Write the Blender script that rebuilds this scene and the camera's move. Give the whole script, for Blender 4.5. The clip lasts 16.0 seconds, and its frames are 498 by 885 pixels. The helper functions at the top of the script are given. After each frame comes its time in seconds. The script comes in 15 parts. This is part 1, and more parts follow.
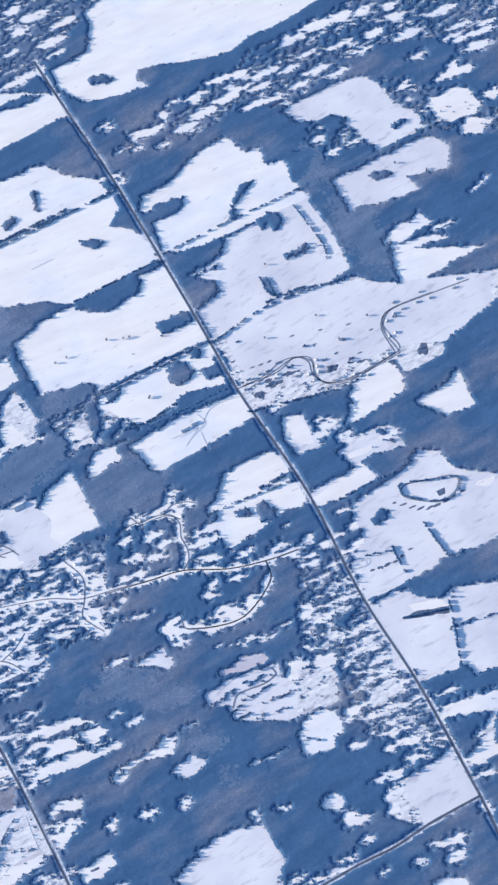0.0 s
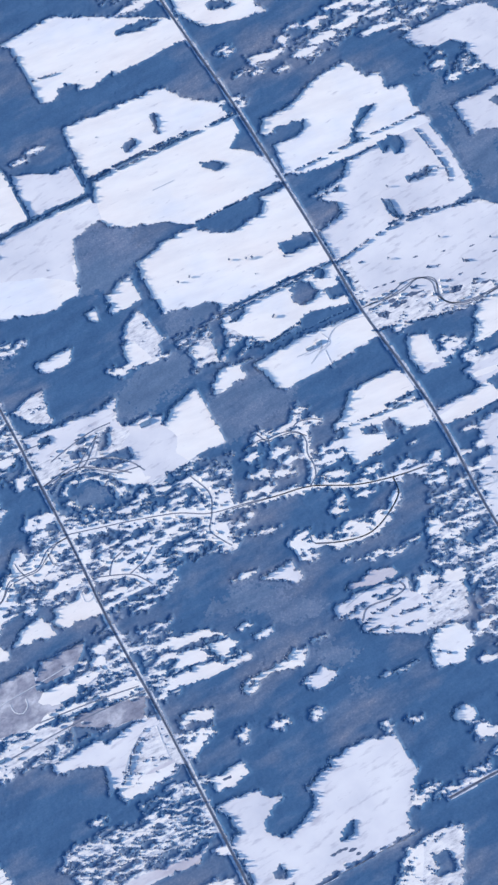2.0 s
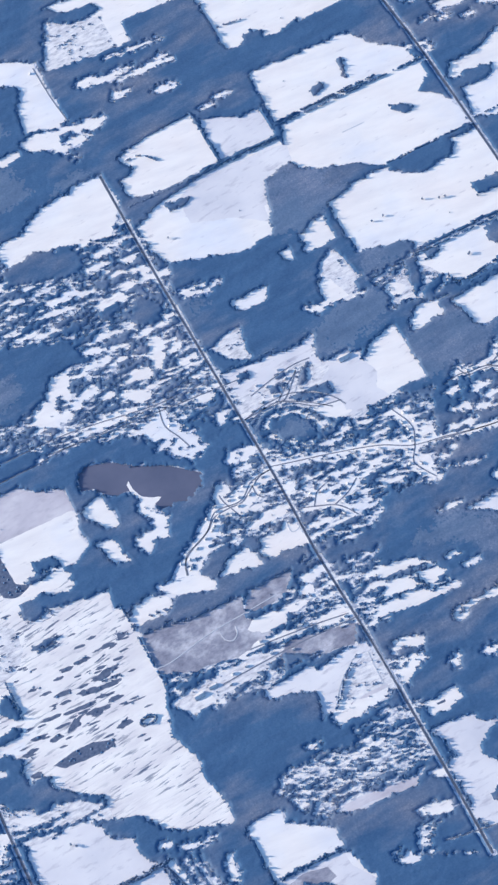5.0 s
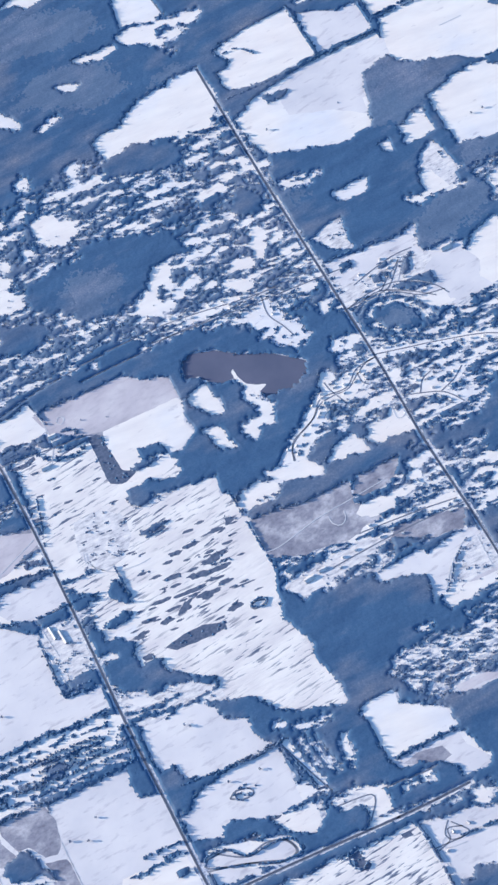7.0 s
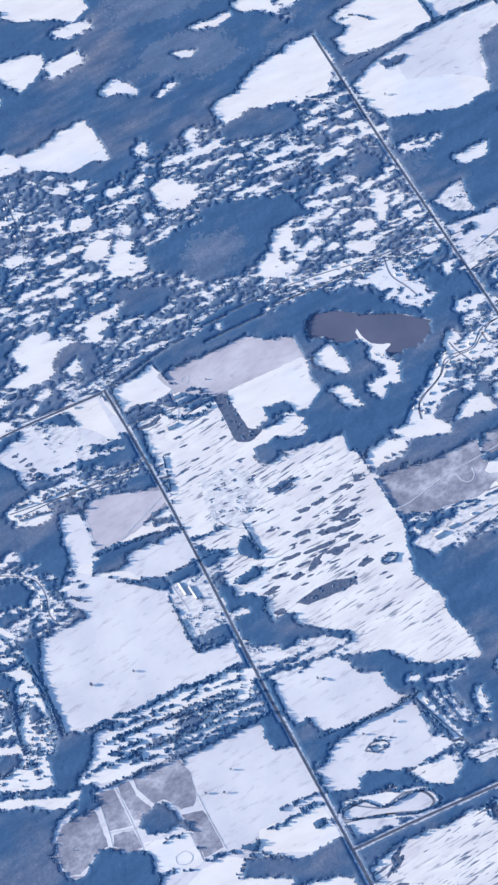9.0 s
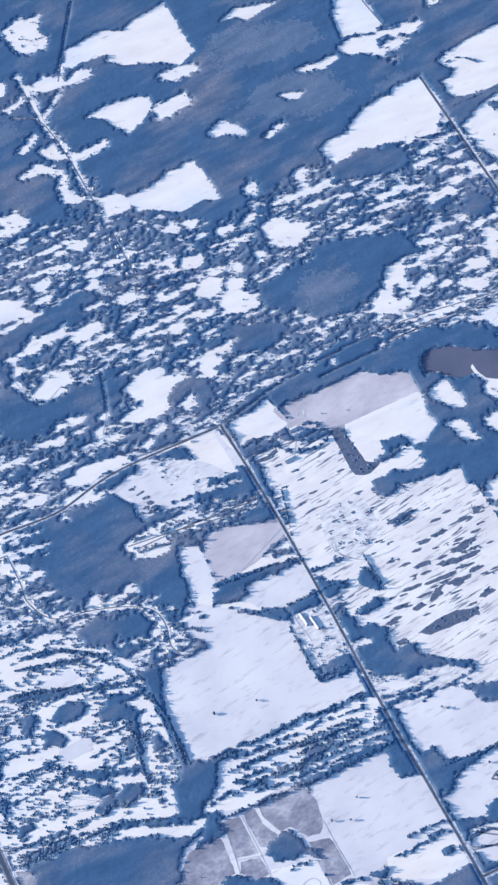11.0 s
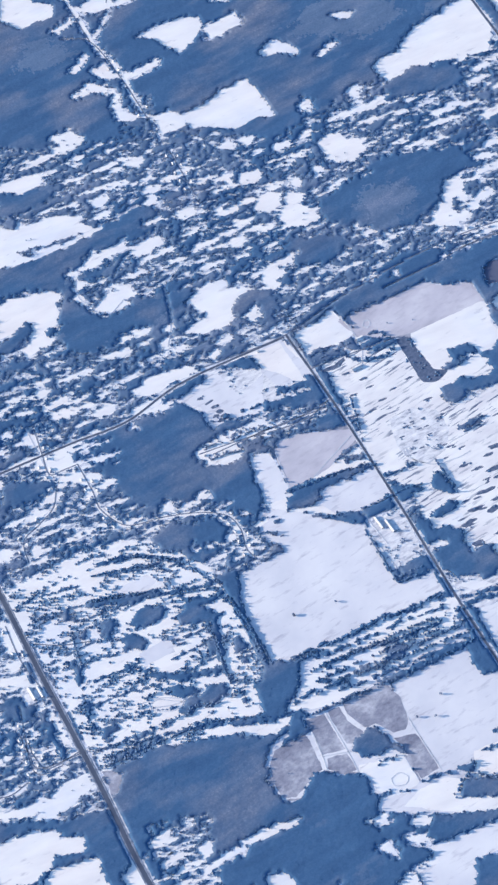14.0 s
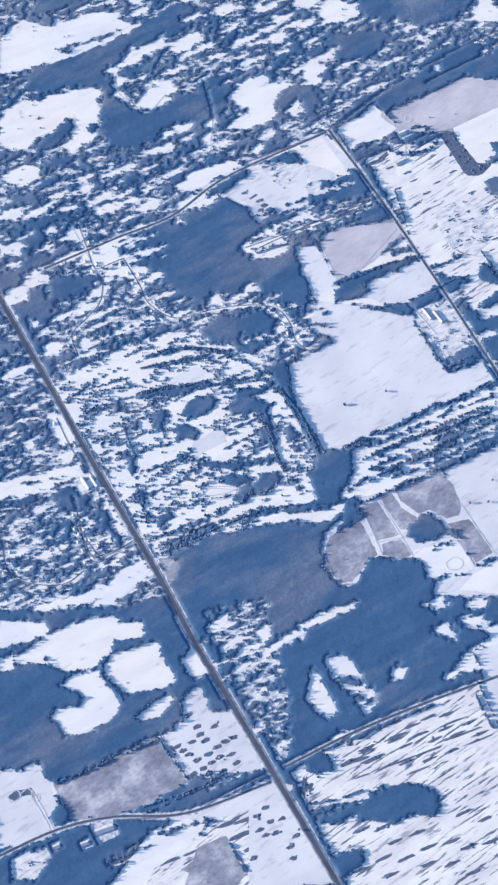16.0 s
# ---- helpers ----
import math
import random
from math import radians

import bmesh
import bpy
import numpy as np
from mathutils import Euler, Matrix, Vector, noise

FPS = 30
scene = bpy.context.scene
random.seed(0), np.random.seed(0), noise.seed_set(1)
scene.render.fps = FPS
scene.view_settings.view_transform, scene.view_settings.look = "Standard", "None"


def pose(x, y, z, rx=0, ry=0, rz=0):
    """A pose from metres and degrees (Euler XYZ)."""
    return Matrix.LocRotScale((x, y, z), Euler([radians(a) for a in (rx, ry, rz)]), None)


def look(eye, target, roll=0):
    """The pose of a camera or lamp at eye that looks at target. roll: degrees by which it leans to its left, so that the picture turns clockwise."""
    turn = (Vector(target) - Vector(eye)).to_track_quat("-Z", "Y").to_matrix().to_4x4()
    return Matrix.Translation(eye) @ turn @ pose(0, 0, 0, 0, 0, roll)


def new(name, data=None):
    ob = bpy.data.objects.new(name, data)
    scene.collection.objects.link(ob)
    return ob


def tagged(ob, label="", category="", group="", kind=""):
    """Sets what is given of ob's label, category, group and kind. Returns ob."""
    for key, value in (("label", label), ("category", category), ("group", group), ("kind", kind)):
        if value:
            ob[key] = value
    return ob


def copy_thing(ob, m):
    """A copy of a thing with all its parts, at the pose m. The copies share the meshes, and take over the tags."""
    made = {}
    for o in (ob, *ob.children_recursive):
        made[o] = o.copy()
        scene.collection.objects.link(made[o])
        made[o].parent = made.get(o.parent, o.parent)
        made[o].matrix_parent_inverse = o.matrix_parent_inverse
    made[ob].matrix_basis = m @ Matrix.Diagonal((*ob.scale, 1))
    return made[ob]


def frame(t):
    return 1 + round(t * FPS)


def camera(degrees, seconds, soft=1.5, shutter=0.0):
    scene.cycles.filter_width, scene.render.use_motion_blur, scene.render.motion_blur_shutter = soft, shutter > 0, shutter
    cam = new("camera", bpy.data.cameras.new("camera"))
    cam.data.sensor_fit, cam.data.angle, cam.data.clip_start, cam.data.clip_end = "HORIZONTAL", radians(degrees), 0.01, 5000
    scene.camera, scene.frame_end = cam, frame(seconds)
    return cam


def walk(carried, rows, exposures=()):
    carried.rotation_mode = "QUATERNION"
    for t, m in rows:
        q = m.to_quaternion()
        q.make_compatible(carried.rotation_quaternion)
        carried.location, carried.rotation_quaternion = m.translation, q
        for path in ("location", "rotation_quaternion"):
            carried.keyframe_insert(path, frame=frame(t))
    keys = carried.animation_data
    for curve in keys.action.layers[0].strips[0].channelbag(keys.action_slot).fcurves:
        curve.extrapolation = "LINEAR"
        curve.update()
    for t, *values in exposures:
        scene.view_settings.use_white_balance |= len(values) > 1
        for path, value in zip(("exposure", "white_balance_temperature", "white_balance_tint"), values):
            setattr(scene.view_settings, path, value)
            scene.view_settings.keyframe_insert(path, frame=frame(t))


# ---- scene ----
# A snow-covered countryside of woods, fields and roads seen from a flying aircraft.
# The land stands at one eighth of its real size: a mile of road grid is 201 m here.

# ---- camera ----
START, SPEED, BEND = (158.99, -758.26, 1223.0), (-36.6432, -1.0314), (0.0274, 0.0580)
TURNS = [
    (0, -8.833, -56.101, -19.093),
    (0.5, -9.259, -56.194, -18.461),
    (1, -9.257, -56.291, -18.312),
    (1.5, -8.981, -56.367, -18.442),
    (2, -8.543, -56.393, -18.782),
    (2.5, -8.309, -56.313, -18.991),
    (3, -8.261, -56.149, -18.993),
    (3.5, -8.127, -55.936, -19.101),
    (4, -7.961, -55.699, -19.271),
    (4.2, -8.029, -55.633, -19.208),
    (6.3, -8.447, -56.234, -18.662),
    (6.5, -8.454, -56.406, -18.708),
    (7, -8.345, -56.759, -18.707),
    (7.5, -8.129, -56.976, -18.802),
    (8, -8.113, -56.981, -18.722),
    (8.5, -8.242, -56.756, -18.663),
    (9, -8.497, -56.327, -18.460),
    (9.5, -8.894, -55.830, -18.083),
    (10, -9.286, -55.365, -17.707),
    (10.2, -9.301, -55.164, -17.543),
    (12.3, -10.981, -54.090, -16.389),
    (12.5, -11.276, -54.118, -16.164),
    (13, -12.075, -54.264, -15.592),
    (13.5, -12.902, -54.631, -14.973),
    (14, -13.555, -55.215, -14.381),
    (14.5, -14.055, -55.872, -13.932),
    (15, -14.421, -56.565, -13.620),
    (15.5, -14.592, -57.445, -13.472),
    (16, -14.931, -58.534, -13.374),
]


def flown(t, yaw, pitch, roll):
    """The aircraft's straight level line, and the way the camera is held."""
    x = START[0] + SPEED[0] * t + BEND[0] * t * (t - 16)
    y = START[1] + SPEED[1] * t + BEND[1] * t * (t - 16)
    a, p = radians(yaw), radians(pitch)
    way = Vector((-math.sin(a) * math.cos(p), math.cos(a) * math.cos(p), math.sin(p)))
    eye = Vector((x, y, START[2]))
    return look(eye, eye + way, roll)


cam = camera(10.2133, 16.0, soft=2.6)
walk(cam, [(t, flown(t, a, p, r)) for t, a, p, r in TURNS],
     exposures=[(0, 0.92, 6440, 10), (6.5, 0.92, 6530, 10), (9, 0.94, 6510, 10), (13, 0.94, 6400, 10), (16, 0.95, 6600, 10)])

# ---- light ----
SUN_HEIGHT, SUN_FROM = 14.5, 152.0          # degrees above the horizon; counter-clockwise from +x
world = bpy.data.worlds.new("winter_sky")
scene.world = world
world.use_nodes = True
sky = world.node_tree.nodes.new("ShaderNodeTexSky")
sky.sky_type, sky.sun_disc = "NISHITA", False
sky.sun_elevation, sky.sun_rotation = radians(SUN_HEIGHT), radians(90 - SUN_FROM)
sky.altitude, sky.air_density, sky.dust_density, sky.ozone_density = 300, 1.0, 0.3, 3.4
back = world.node_tree.nodes["Background"]
back.inputs["Strength"].default_value = 0.15
world.node_tree.links.new(sky.outputs[0], back.inputs[0])
lamp = bpy.data.lights.new("sun", "SUN")
lamp.energy, lamp.angle, lamp.color = 4.4, radians(0.6), (1.0, 0.84, 0.655)
sun = new("sun", lamp)
a, e = radians(SUN_FROM), radians(SUN_HEIGHT)
sun.matrix_world = look((600 * math.cos(a) * math.cos(e), 600 * math.sin(a) * math.cos(e), 600 * math.sin(e)), (0, 0, 0))


# ---- materials ----
def material(name, rough=0.9):
    m = bpy.data.materials.new(name)
    m.use_nodes = True
    n = m.node_tree.nodes
    b = n["Principled BSDF"]
    b.inputs["Roughness"].default_value = rough
    b.inputs["Specular IOR Level"].default_value = 0.2
    return m, m.node_tree, b


def noise_at(tree, scale, stretch=(1, 1, 1), turn=0.0, detail=4.0, rough=0.55):
    """Noise in world metres, stretched and turned about z."""
    geo = tree.nodes.new("ShaderNodeNewGeometry")
    mp = tree.nodes.new("ShaderNodeMapping")
    mp.vector_type = "TEXTURE"
    mp.inputs["Rotation"].default_value = (0, 0, radians(turn))
    mp.inputs["Scale"].default_value = stretch
    tx = tree.nodes.new("ShaderNodeTexNoise")
    tx.inputs["Scale"].default_value = scale
    tx.inputs["Detail"].default_value = detail
    tx.inputs["Roughness"].default_value = rough
    tree.links.new(geo.outputs["Position"], mp.inputs["Vector"])
    tree.links.new(mp.outputs[0], tx.inputs["Vector"])
    return tx.outputs["Fac"]


def ramp(tree, fac, *stops):
    r = tree.nodes.new("ShaderNodeValToRGB")
    el = r.color_ramp.elements
    while len(el) < len(stops):
        el.new(0.5)
    for s, (p, c) in zip(el, stops):
        s.position, s.color = p, (*c, 1)
    tree.links.new(fac, r.inputs[0])
    return r.outputs[0]


def mixed(tree, fac, one, two, how="MIX"):
    m = tree.nodes.new("ShaderNodeMix")
    m.data_type, m.blend_type = "RGBA", how
    for value, socket in ((fac, m.inputs[0]), (one, m.inputs[6]), (two, m.inputs[7])):
        if isinstance(value, (int, float)):
            socket.default_value = value
        elif isinstance(value, tuple):
            socket.default_value = (*value, 1)
        else:
            tree.links.new(value, socket)
    return m.outputs[2]


def bumped(tree, b, fac, strength, distance):
    u = tree.nodes.new("ShaderNodeBump")
    u.inputs["Strength"].default_value, u.inputs["Distance"].default_value = strength, distance
    tree.links.new(fac, u.inputs["Height"])
    tree.links.new(u.outputs[0], b.inputs["Normal"])


SNOW, WARM_SNOW = (0.875, 0.86, 0.855), (0.885, 0.84, 0.82)


def snow_material():
    m, t, b = material("snow")
    wide = ramp(t, noise_at(t, 0.018, detail=4), (0.3, (0.76, 0.79, 0.86)), (0.48, SNOW), (0.7, WARM_SNOW))
    drift = ramp(t, noise_at(t, 0.12, (3.5, 1, 1), -8, 5, 0.6), (0.25, (0.86, 0.86, 0.89)), (0.6, (1, 1, 1)))
    grass = ramp(t, noise_at(t, 0.30, (3.0, 1, 1), 3, 5, 0.6), (0.27, (0.62, 0.62, 0.68)), (0.38, (1, 1, 1)))
    t.links.new(mixed(t, 0.8, mixed(t, 0.9, wide, drift, "MULTIPLY"), grass, "MULTIPLY"), b.inputs["Base Color"])
    bumped(t, b, noise_at(t, 0.06, (2, 1, 1), -8, 4), 0.12, 0.5)
    return m


def thin_material():
    m, t, b = material("thin_snow")
    wide = ramp(t, noise_at(t, 0.03, detail=4), (0.3, (0.62, 0.63, 0.70)), (0.52, (0.73, 0.73, 0.78)), (0.7, (0.80, 0.80, 0.83)))
    fine = ramp(t, noise_at(t, 0.28, (3.2, 1, 1), 5, 5, 0.6), (0.30, (0.70, 0.70, 0.75)), (0.45, (1, 1, 1)))
    t.links.new(mixed(t, 0.9, wide, fine, "MULTIPLY"), b.inputs["Base Color"])
    bumped(t, b, noise_at(t, 0.12, (2, 1, 1), 5, 4), 0.14, 0.5)
    return m


def scrub_material():
    m, t, b = material("thin_snow_on_scrub")
    spots = ramp(t, noise_at(t, 0.45, (2.6, 1, 1), 3, 6, 0.65), (0.36, (0.24, 0.27, 0.36)), (0.45, (0.55, 0.56, 0.63)), (0.55, (0.72, 0.73, 0.78)), (0.66, SNOW))
    wide = ramp(t, noise_at(t, 0.05, detail=4), (0.34, (0, 0, 0)), (0.60, (1, 1, 1)))
    t.links.new(mixed(t, wide, spots, mixed(t, 0.6, SNOW, spots)), b.inputs["Base Color"])
    bumped(t, b, noise_at(t, 0.5, detail=5), 0.15, 0.25)
    return m


def stubble_material():
    m, t, b = material("stubble_through_snow")
    big = ramp(t, noise_at(t, 0.07, detail=5, rough=0.6), (0.34, (0.235, 0.25, 0.33)), (0.5, (0.34, 0.355, 0.44)), (0.66, (0.60, 0.61, 0.68)))
    fine = ramp(t, noise_at(t, 0.55, (1.6, 1, 1), 10, 5, 0.65), (0.34, (0.66, 0.66, 0.70)), (0.58, (1, 1, 1)))
    t.links.new(mixed(t, 0.9, big, fine, "MULTIPLY"), b.inputs["Base Color"])
    bumped(t, b, noise_at(t, 0.9, (3, 1, 1), 0, 4), 0.3, 0.2)
    return m


def drift_material(name, low, high, edge):
    """Snow with bare streaks along the wind; low and high bound the streaked part of the field."""
    m, t, b = material(name)
    streak = noise_at(t, 0.62, (7.0, 1, 1), 7, 4, 0.55)
    patch = ramp(t, noise_at(t, 0.04, (1.6, 1, 1), 7, 3), (low, (0, 0, 0)), (high, (1, 1, 1)))
    bare = ramp(t, streak, (edge - 0.03, (0.13, 0.17, 0.26)), (edge, (0.36, 0.40, 0.50)), (edge + 0.035, SNOW))
    tint = ramp(t, noise_at(t, 0.09, (2.5, 1, 1), 7, 5), (0.35, (0.82, 0.81, 0.85)), (0.6, (1, 1, 1)))
    t.links.new(mixed(t, 1.0, mixed(t, patch, SNOW, bare), tint, "MULTIPLY"), b.inputs["Base Color"])
    bumped(t, b, streak, 0.3, 0.5)
    return m


def ashen_material():
    m, t, b = material("frosted_grass")
    wide = ramp(t, noise_at(t, 0.04, (1.5, 1, 1), 20, 5), (0.3, (0.44, 0.43, 0.50)), (0.5, (0.56, 0.54, 0.61)), (0.72, (0.72, 0.71, 0.75)))
    fine = ramp(t, noise_at(t, 0.4, (2.5, 1, 1), 5, 5, 0.6), (0.28, (0.82, 0.82, 0.85)), (0.5, (1, 1, 1)))
    t.links.new(mixed(t, 0.9, wide, fine, "MULTIPLY"), b.inputs["Base Color"])
    bumped(t, b, noise_at(t, 0.3, (3, 1, 1), 5, 4), 0.25, 0.4)
    return m


def yard_material():
    m, t, b = material("snow_on_yards")
    # Bluish spots stand for yards and brush, and partly for tree shade.
    spots = ramp(t, noise_at(t, 0.55, (2.0, 1, 1), 8, 6, 0.65), (0.38, (0.30, 0.35, 0.47)), (0.47, (0.58, 0.62, 0.70)), (0.56, SNOW))
    wide = ramp(t, noise_at(t, 0.06, detail=4), (0.35, (0.80, 0.82, 0.87)), (0.6, (1, 1, 1)))
    t.links.new(mixed(t, 1.0, spots, wide, "MULTIPLY"), b.inputs["Base Color"])
    bumped(t, b, noise_at(t, 0.6, detail=4), 0.3, 0.3)
    return m


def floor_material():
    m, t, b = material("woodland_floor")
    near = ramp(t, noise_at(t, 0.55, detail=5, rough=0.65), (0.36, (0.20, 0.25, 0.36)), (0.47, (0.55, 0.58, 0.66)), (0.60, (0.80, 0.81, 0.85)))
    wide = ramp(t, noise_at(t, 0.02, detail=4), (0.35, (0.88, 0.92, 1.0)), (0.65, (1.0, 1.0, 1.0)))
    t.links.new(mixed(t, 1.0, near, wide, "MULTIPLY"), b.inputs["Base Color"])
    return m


def plain(name, low, high, scale, rough=0.9, stretch=(1, 1, 1)):
    m, t, b = material(name, rough)
    t.links.new(ramp(t, noise_at(t, scale, stretch, 0, 5), (0.3, low), (0.7, high)), b.inputs["Base Color"])
    return m


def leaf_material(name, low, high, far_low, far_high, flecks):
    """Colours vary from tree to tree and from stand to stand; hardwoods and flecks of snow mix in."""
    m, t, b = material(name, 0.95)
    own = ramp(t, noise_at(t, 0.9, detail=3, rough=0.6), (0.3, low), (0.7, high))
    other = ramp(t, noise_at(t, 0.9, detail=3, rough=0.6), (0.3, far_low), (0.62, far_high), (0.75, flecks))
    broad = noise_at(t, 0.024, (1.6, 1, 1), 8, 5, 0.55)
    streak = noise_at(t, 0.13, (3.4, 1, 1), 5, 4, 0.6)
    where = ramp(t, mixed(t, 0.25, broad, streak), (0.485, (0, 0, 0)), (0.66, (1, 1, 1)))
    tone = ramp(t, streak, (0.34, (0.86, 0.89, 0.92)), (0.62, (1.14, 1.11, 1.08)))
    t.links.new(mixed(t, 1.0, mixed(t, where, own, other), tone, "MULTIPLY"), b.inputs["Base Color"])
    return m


MAT = {
    "S": snow_material(), "T": thin_material(), "M": scrub_material(), "B": stubble_material(), "K": drift_material("streaked_snow", 0.30, 0.50, 0.42), "J": drift_material("faintly_streaked_snow", 0.40, 0.58, 0.415), "Q": plain("bare_brush", (0.055, 0.09, 0.17), (0.15, 0.19, 0.285), 0.6),
    # lake ice tinted towards the blue of the haze
    "L": plain("grey_lake_ice", (0.095, 0.115, 0.19), (0.135, 0.15, 0.23), 0.05, 0.6),
}
MAT["P"] = MAT["C"] = MAT["S"]
MAT["V"] = yard_material()
MAT["A"] = ashen_material()
FLOOR = floor_material()
# Both foliage colours are bluer than the trees: haze is put into them.
CONIFER = leaf_material("haze_tinted_conifer", (0.040, 0.110, 0.236), (0.060, 0.138, 0.270), (0.118, 0.158, 0.248), (0.178, 0.212, 0.297), (0.28, 0.31, 0.39))
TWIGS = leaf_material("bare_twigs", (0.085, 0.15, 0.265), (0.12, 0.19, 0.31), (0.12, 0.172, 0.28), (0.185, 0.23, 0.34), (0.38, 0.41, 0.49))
# The bluish cast of the asphalt is haze mixed into its colour.
ASPHALT = plain("cleared_asphalt", (0.055, 0.075, 0.125), (0.105, 0.13, 0.19), 0.3, stretch=(1, 5, 1))
BRUSH = plain("verge_brush", (0.10, 0.135, 0.21), (0.42, 0.45, 0.53), 0.35)
TRODDEN = plain("snowed_in_track", (0.46, 0.49, 0.57), (0.64, 0.66, 0.71), 0.3)
PACKED = plain("packed_snow", (0.13, 0.16, 0.23), (0.24, 0.27, 0.34), 0.3)

# ---- land cover ----
X0, X1, Y0, Y1, CELL = -520, 620, -380, 540, 1.0
NX, NY = int((X1 - X0) / CELL), int((Y1 - Y0) / CELL)
WOOD, BARE, OPEN, MIX, SPARSE, PARK, GLADE, BUSHY = 1, 2, 0, 3, 4, 5, 6, 7
rng = np.random.default_rng(7)


def value_noise(x, y, cell_x, cell_y, seed):
    """Smooth noise from 0 to 1 at the points x, y."""
    r = np.random.default_rng(seed).random((256, 256))
    u, v = x / cell_x, y / cell_y
    i, j = np.floor(u).astype(int), np.floor(v).astype(int)
    f, g = u - i, v - j
    f, g = f * f * (3 - 2 * f), g * g * (3 - 2 * g)
    i, j, k, l = i % 256, j % 256, (i + 1) % 256, (j + 1) % 256
    return (r[i, j] * (1 - f) + r[k, j] * f) * (1 - g) + (r[i, l] * (1 - f) + r[k, l] * f) * g


def fractal(x, y, cell_x, cell_y, seed):
    return 0.55 * value_noise(x, y, cell_x, cell_y, seed) + 0.3 * value_noise(x, y, cell_x / 2.1, cell_y / 2.1, seed + 1) \
        + 0.15 * value_noise(x, y, cell_x / 4.3, cell_y / 4.3, seed + 2)


gx, gy = np.meshgrid(X0 + CELL * (np.arange(NX) + 0.5), Y0 + CELL * (np.arange(NY) + 0.5), indexing="ij")
land = np.full(gx.shape, WOOD, np.int8)
clear = np.zeros((NX, NY), bool)
streets = []


def inside(points):
    """The cells whose middle lies within an outline."""
    p = np.array(points, float)
    lo = np.maximum(((p.min(0) - (X0, Y0)) / CELL).astype(int), 0)
    hi = np.minimum(((p.max(0) - (X0, Y0)) / CELL).astype(int) + 2, (NX, NY))
    if (hi <= lo).any():
        return None, None
    win = (slice(lo[0], hi[0]), slice(lo[1], hi[1]))
    x, y = gx[win], gy[win]
    odd = np.zeros(x.shape, bool)
    for (ax, ay), (bx, by) in zip(p, np.roll(p, -1, 0)):
        if ay != by:
            odd ^= ((ay > y) != (by > y)) & (x < (bx - ax) * (y - ay) / (by - ay) + ax)
    return win, odd


def worn(points, step=2.0, depth=0.7):
    """An outline with the small bays and noses of a real edge."""
    out = []
    for k, (p, q) in enumerate(zip(points, points[1:] + points[:1])):
        p, q = Vector(p), Vector(q)
        n = max(1, int((q - p).length / step))
        side = Vector((p.y - q.y, q.x - p.x)).normalized() if n > 1 else Vector((0, 0))
        for i in range(n):
            w = p.lerp(q, i / n)
            out.append(w + side * depth * noise.noise(Vector((w.x * 0.3, w.y * 0.3, 5.0))) * (1 if i else 0))
    return out


KINDS = {
    "S": ("snow_field", OPEN, "open farm field under smooth white snow"),
    "T": ("thin_snow_field", OPEN, "field under thin lilac-grey snow with faint grass"),
    "M": ("scrub_field", SPARSE, "rough meadow with thin patchy snow and scrub"),
    "B": ("stubble_field", OPEN, "grey stubble field showing through thin snow"),
    "K": ("drifted_field", OPEN, "rolling field of wind-drifted snow with bare streaks"),
    "J": ("drifted_field", OPEN, "rolling snow field with faint wind streaks"),
    "Q": ("brush_patch", BUSHY, "long patch of low dark brush in the snow"),
    "V": ("settled_land", MIX, "snowy house plots between scattered trees"),
    "P": ("parkland", PARK, "snowy parkland with rows and clumps of trees"),
    "C": ("clearing", GLADE, "small snowy clearing among the trees"),
    "A": ("frosted_meadow", OPEN, "smooth meadow of lilac-grey frosted grass"),
    "L": ("lake", OPEN, "grey lake ice swept clear of snow"),
}
layers = np.zeros((NX, NY), np.int16)


def cover(kind, points):
    """Lays one piece of land: a field, a lake, settled land, or a wood."""
    win, odd = inside(points)
    if win is None:
        return
    if kind in "WD":
        land[win][odd] = WOOD if kind == "W" else BARE
        return
    name, code, label = KINDS[kind]
    land[win][odd] = code
    wide = odd | np.roll(odd, 1, 0) | np.roll(odd, -1, 0) | np.roll(odd, 1, 1) | np.roll(odd, -1, 1)
    level = layers[win][wide].max() + 1 if wide.any() else 1
    layers[win][wide] = level
    bm = bmesh.new()
    f = bm.faces.new([bm.verts.new((p.x, p.y, 0.01 + 0.0025 * level)) for p in worn(points)])
    if f.normal.z < 0 or f.calc_area() == 0:
        bm.normal_update()
    bmesh.ops.recalc_face_normals(bm, faces=bm.faces[:])
    if bm.faces[:][0].normal.z < 0:
        bmesh.ops.reverse_faces(bm, faces=bm.faces[:])
    bmesh.ops.triangulate(bm, faces=bm.faces[:])
    me = bpy.data.meshes.new(name)
    bm.to_mesh(me)
    bm.free()
    me.materials.append(MAT[kind])
    tagged(new(name, me), label, "lake" if kind == "L" else "field", kind="structure")


def glade(x, y, half_length, half_width, turn, kind="C"):
    """A ragged clearing among trees, long in one direction."""
    c, s = math.cos(radians(turn)), math.sin(radians(turn))
    points, n, deep = [], (9, 26)[kind == "Q"], 0.75 if kind == "Q" and half_width > 1.5 else 0.45
    for k in range(n):
        a = 2 * math.pi * k / n
        r = 1.0 + deep * noise.noise(Vector((x * 0.7 + 1.7 * math.cos(a), y * 0.7 + 1.7 * math.sin(a), 1.5)))
        u, v = half_length * r * math.cos(a), half_width * r * math.sin(a)
        points.append((x + u * c - v * s, y + u * s + v * c))
    cover(kind, points)


